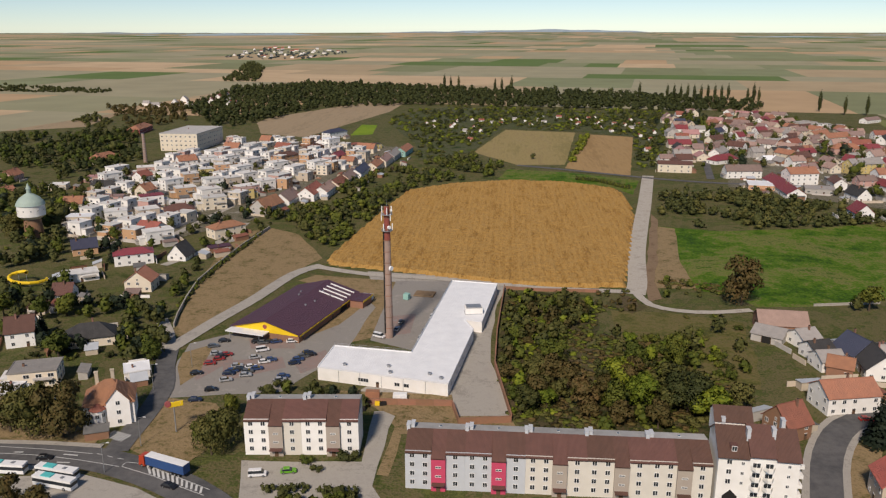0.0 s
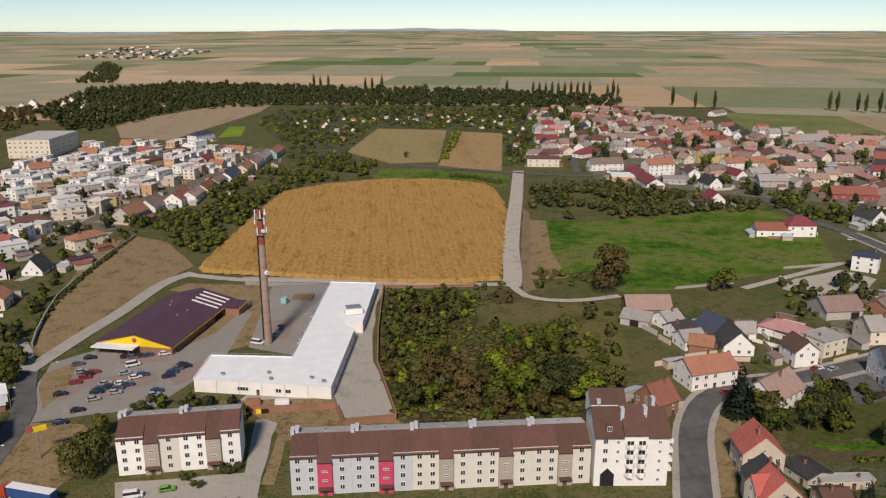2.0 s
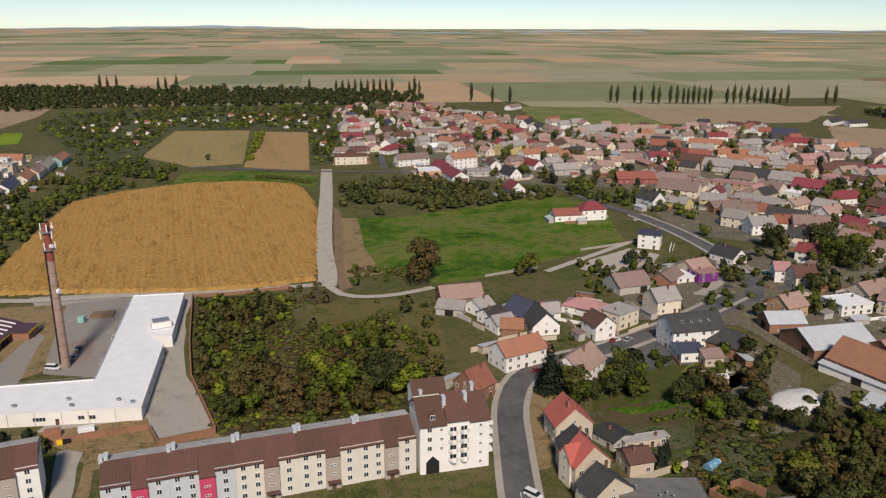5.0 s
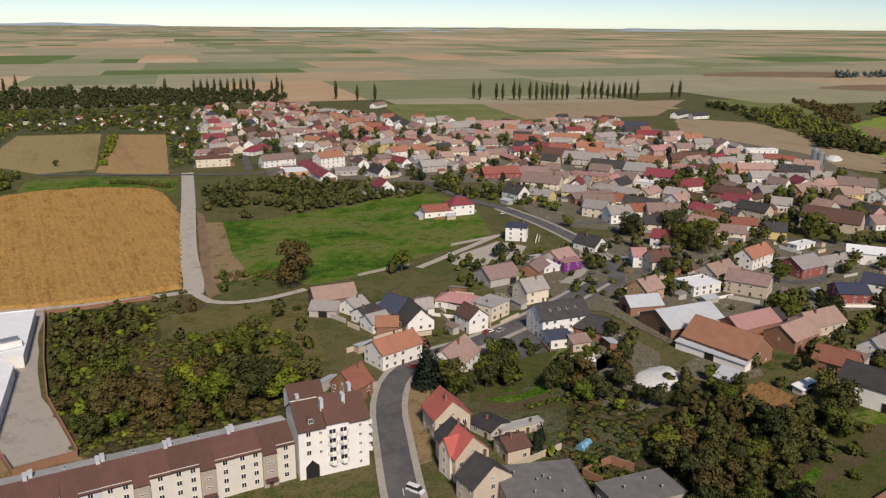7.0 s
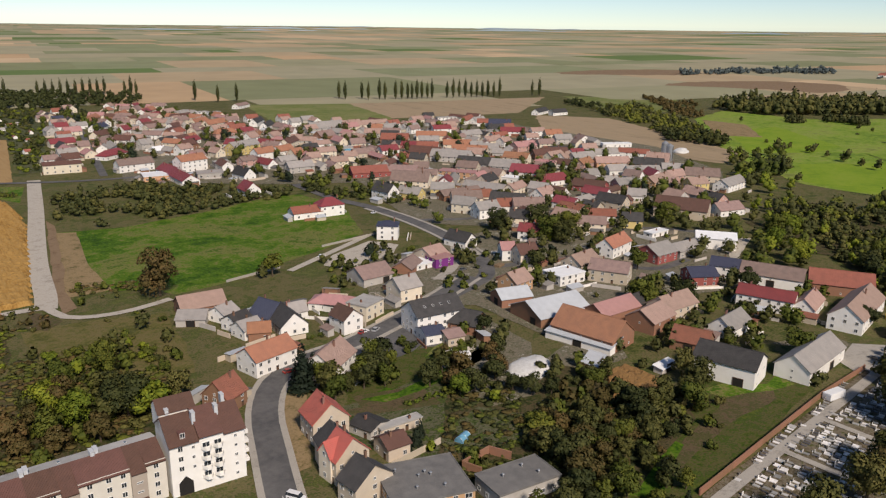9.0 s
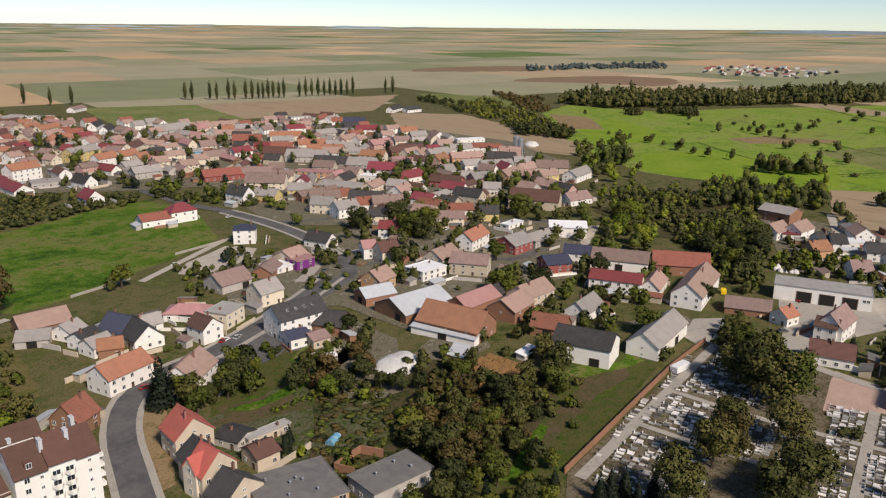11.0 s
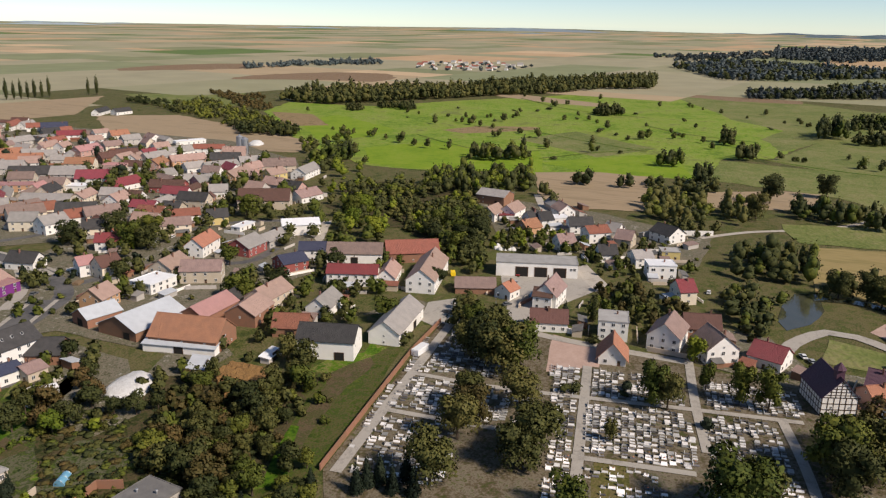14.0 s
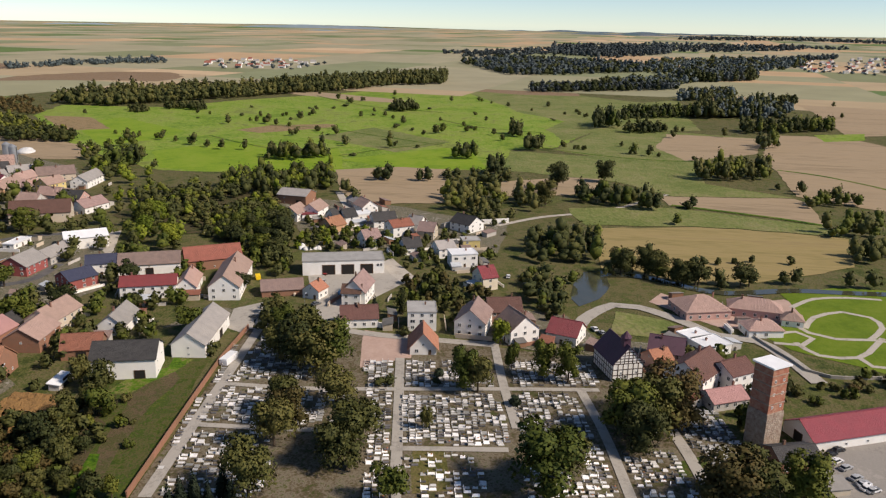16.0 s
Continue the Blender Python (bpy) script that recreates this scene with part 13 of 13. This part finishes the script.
# ---------------------------------------------------------------- walls, vehicles, graves and small things
wall_run("retaining_wall", [(-139.8, 442.5), (-143.2, 403.2), (-143.9, 366), (-143.4, 338.7), (-139.2, 315.2), (-134.7, 295.1), (-131.1, 282.6)], 1.6, 0.4, M_CONCRETE, "pale concrete wall along the bank top", "wall", cap=True)
wall_run("brick_wall", [(0.1, 340.9), (-2.4, 286.8), (-2.7, 254.9), (3, 216)], 2.2, 0.35, WALLS["brick"], "red brick yard wall", "wall", cap=True)
wall_run("brick_wall", [(3, 214.9), (-12.8, 212.3), (-15.6, 223.8), (-44.4, 223)], 2.2, 0.35, WALLS["brick"], "red brick yard wall behind the flats", "wall", cap=True)
wall_run("brick_wall", [(0.6, 341), (17.3, 339.1), (42.6, 339.5)], 1.5, 0.3, WALLS["brick"], "low brick wall below the maize", "wall")
wall_run("graveyard_wall", [(159.8, 96.5), (208.1, 102), (241.6, 105.7), (272.6, 107)], 1.8, 0.35, WALLS["brick"], "red brick graveyard wall", "wall", cap=True)
wall_run("wall", [(132.2, 328.2), (161.9, 333.7)], 1.2, 0.3, M_CONCRETE, "low concrete wall beside the field", "wall")
wall_run("wall", [(196.6, 354.1), (233.6, 359.2)], 1.2, 0.3, M_CONCRETE, "pale block wall of the building site", "wall")
wall_run("wall", [(284.2, 64.9), (281.4, 53)], 2.2, 0.4, WALLS["white"], "white yard wall", "wall")
wall_run("wall", [(454.5, 33.5), (462.7, 14.2)], 3, 0.4, WALLS["white"], "white farmyard wall", "wall")
wall_run("wall", [(102.2, 153.5), (122.8, 156.4)], 2, 0.35, WALLS["beige"], "old rendered garden wall", "wall")
car(-105.8, 269.7, 14.1, "black")
car(-108, 264.3, 23.8, "grey")
car(-104.5, 257.7, 23.4, "silver")
car(-101.8, 255.6, 13.7, "black")
car(-101.7, 252.8, 23, "red")
car(-100.2, 257, 23.2, "red")
car(-103.6, 249, 13.5, "red")
car(-105.2, 240.6, 22.4, "black")
car(-93.1, 269.9, 23.8, "black")
car(-90.5, 269.2, 14, "grey")
car(-88.2, 270.3, 23.7, "black")
car(-85.8, 270.4, 23.6, "blue")
car(-79.9, 271.2, 14, "white")
car(-89.2, 255.3, 22.9, "silver")
car(-84.7, 251.7, 22.6, "white")
car(-82.8, 253.6, 13.5, "blue")
car(-93.2, 247.6, 22.5, "silver")
car(-93.4, 243.4, 22.3, "blue")
car(-94, 241.2, 13.2, "navy")
car(-88, 247.1, 22.4, "white")
car(-88.1, 243.3, 22.2, "grey")
car(-87.8, 240.4, 13.2, "silver")
car(-85.5, 245.9, 22.3, "blue")
car(-93.2, 236.1, 21.9, "silver")
car(-91.2, 244.7, 13.3, "black")
car(-71.2, 260.9, 22.8, "navy")
car(-72.1, 257.7, 22.6, "grey")
car(-73.2, 254.9, 13.5, "blue")
car(-73.8, 251.6, 22.3, "navy")
car(-69.8, 259.4, 22.6, "black")
car(-74.6, 240.5, 13.1, "blue")
car(-74.9, 237.6, 21.6, "silver")
car(-95.5, 228.6, 21.5, "black")
car(-97.8, 220.9, 12.7, "navy")
car(-88.5, 262.1, 27.5, "white", True)
car(-64.5, 179.9, 10.5, "white", True, where="before the flats")
car(-56.7, 182.2, 12.8, "green", where="before the flats")
car(-85.6, 172.6, -17.5, "black", where="on the main road")
car(-125.8, 183.4, 8.3, "black", where="on the main road")
car(-41.3, 294.8, 83.9, "grey", where="in the asphalt yard")
car(-41.8, 286.7, 83.8, "silver", where="in the asphalt yard")
car(-31.5, 278.7, 81.9, "white", where="in the asphalt yard")
car(-30.7, 285.8, 81.9, "blue", where="in the asphalt yard")
car(-29.7, 293.8, 81.9, "silver", where="in the asphalt yard")
car(-29.2, 302.2, 82, "white", where="in the asphalt yard")
car(-28.4, 309, 82.1, "grey", where="in the asphalt yard")
car(-47.7, 278.6, -24.6, "white", True, where="beside the tall chimney")
car(150, 239.6, 5.8, "white", where="beside the street")
car(231.3, 278.4, 9.6, "grey", where="beside the street")
car(310.4, 302.6, 10.7, "white", where="beside the street")
car(315.6, 300.8, 10.4, "silver", where="beside the street")
car(323.7, 301.7, 10.4, "grey", where="beside the street")
car(332.1, 302.7, 10.3, "black", where="beside the street")
car(302.7, 301.7, 10.8, "blue", where="beside the street")
car(110.3, 224.5, 3.9, "red", where="beside the street")
car(187.3, 338, 18.4, "white", where="beside the street")
car(260.9, 402.6, 22.6, "white", where="beside the street")
car(214.6, -90.1, -60.3, "silver", where="on the gravel yard")
car(211.5, -90.1, -60.5, "black", where="on the gravel yard")
car(194.3, -90.6, -62, "silver", where="on the gravel yard")
car(192.2, -90.8, -62.2, "white", where="on the gravel yard")
car(191.3, -91.9, -62.3, "white", where="on the gravel yard")
car(216, -88.8, -60.1, "grey", where="on the gravel yard")
car(295.9, 108.8, -40.4, "white", where="on the gravel yard")
car(303, 88.6, -41.6, "grey", where="on the gravel yard")
car(157.4, 255.2, 30, "red", where="on the street")
car(154.8, 238.5, 28, "silver", where="on the street")
car(331.3, 294.2, 20, "grey", where="on the street")
car(330.1, 287.6, 20, "white", where="on the street")
car(341.0, 292.3, 20, "black", where="on the street")
car(318.2, 288.4, 20, "silver", where="on the street")
car(271.1, 312.8, 60, "black", where="on the street")
car(350.8, 296.6, 20, "red", where="on the street")
car(284.3, 108.8, 80, "grey", where="in a farm lane")
car(289.5, 106.7, 80, "white", where="in a farm lane")
car(345.0, 96.1, 10, "red", where="in a farm lane")
car(332.5, 93.5, 10, "silver", where="in a farm lane")
car(355.2, 9.9, 0, "white", where="in a farm lane")
car(509.6, 53.4, 20, "white", where="in a farm lane")
car(509.6, 58.2, 20, "silver", where="in a farm lane")
car(205.0, -87.4, -55, "white", where="on the gravel yard")
car(201.8, -88.8, -55, "silver", where="on the gravel yard")
car(208.6, -87.1, -55, "black", where="on the gravel yard")
car(193.8, -90.7, -55, "white", where="on the gravel yard")
car(191.4, -91.9, -55, "grey", where="on the gravel yard")
car(196.9, -89.7, -55, "silver", where="on the gravel yard")
car(294.1, -26.7, 20, "white", where="on the gravel yard")
car(290.4, -29.3, 20, "silver", where="on the gravel yard")
car(77.3, 156.7, -60, "white", True, where="on the street")
car(149.3, 239.5, 25, "red", False, where="on the street")
lorry(-90.6, 180.4, 160.6)
bus(-117.3, 175.1, -9.8)
bus(-115.4, 170.7, -11)
bus(-132.7, 176.2, -0.4)
lamp_post(-102.5, 192.5)
lamp_post(-105.9, 178)
lamp_post(-96.2, 202.1)
lamp_post(-109.1, 246.4)
lamp_post(289.3, 89.4)
lamp_post(-114.8, 227.9)
grave_plot([(269.3, 99), (272.6, 80), (233.1, 68.8), (226.7, 96.7)], 9.2, 1.70, 2.16, 1, 0.9)
grave_plot([(222.3, 97.5), (225.3, 59.1), (203.3, 60.4), (199.1, 95)], 9.2, 1.61, 2.16, 2, 0.9)
grave_plot([(194.5, 94.2), (196.1, 71.8), (165.5, 62.8), (161.4, 89.1)], 9.2, 1.78, 2.29, 3, 0.75)
grave_plot([(225.7, 66.7), (226.4, 52.8), (204.3, 47.8), (202.3, 60.1)], 9.2, 2.04, 2.64, 4, 0.5)
grave_plot([(160.6, 94.6), (186.4, 98.1), (260.7, 105.9), (267.1, 104.9), (249.6, 102.7), (188.4, 95.6), (163.8, 93.6)], 9.2, 1.78, 2.29, 5, 0.8)
grave_plot([(250, 56.2), (251.8, 45.8), (169.8, 31.6), (168.7, 38.9), (203.3, 43.3)], 9.2, 1.61, 2.11, 6, 0.9)
grave_plot([(252.4, 42.2), (257.5, 11.7), (237.4, 8.6), (232.4, 38.8)], 9.2, 1.61, 2.11, 7, 0.9)
grave_plot([(226.3, 38.2), (232.3, 6.5), (200, 2.5), (195.8, 33.2)], 9.2, 1.61, 2.11, 8, 0.9)
grave_plot([(190.4, 32.3), (194, 9.3), (173.4, 7.9), (170.2, 28.8)], 9.2, 1.78, 2.20, 9, 0.6)
grave_plot([(258.3, 6.7), (261.1, -24.2), (243, -25), (238.2, 4)], 9.2, 1.61, 2.11, 10, 0.9)
grave_plot([(232.8, 3.8), (236.3, -17.6), (207.2, -22.6), (200.5, -0.7)], 9.2, 1.61, 2.11, 11, 0.9)
grave_plot([(197.5, -1.6), (204, -23.1), (178.9, -27.7), (175, -2)], 9.2, 1.78, 2.20, 12, 0.8)
grave_plot([(224.9, -24.6), (201.8, -28.5), (204, -42.8), (182, -47.9), (179.3, -30.6)], 9.2, 1.70, 2.20, 13, 0.8)
grave_plot([(245, -50.1), (234.4, -59.8), (207.6, -65.3), (191.3, -54.1), (217.7, -46.6)], 9.2, 1.61, 2.20, 14, 0.9)
grave_plot([(262.1, -73), (270, 61.7), (263.7, 60.3), (266.1, 6)], 9.2, 1.70, 2.64, 15, 0.0)
build_graves()
zebra(-111.2, 196.9, -20, 7, 4.0)
dashes([(68.1, 139.2), (74.5, 157.9), (77, 165)], 0.30)
sign_pole(-95.8, 201.2)
water_slide(-228.7, 328.6)
build_plants()
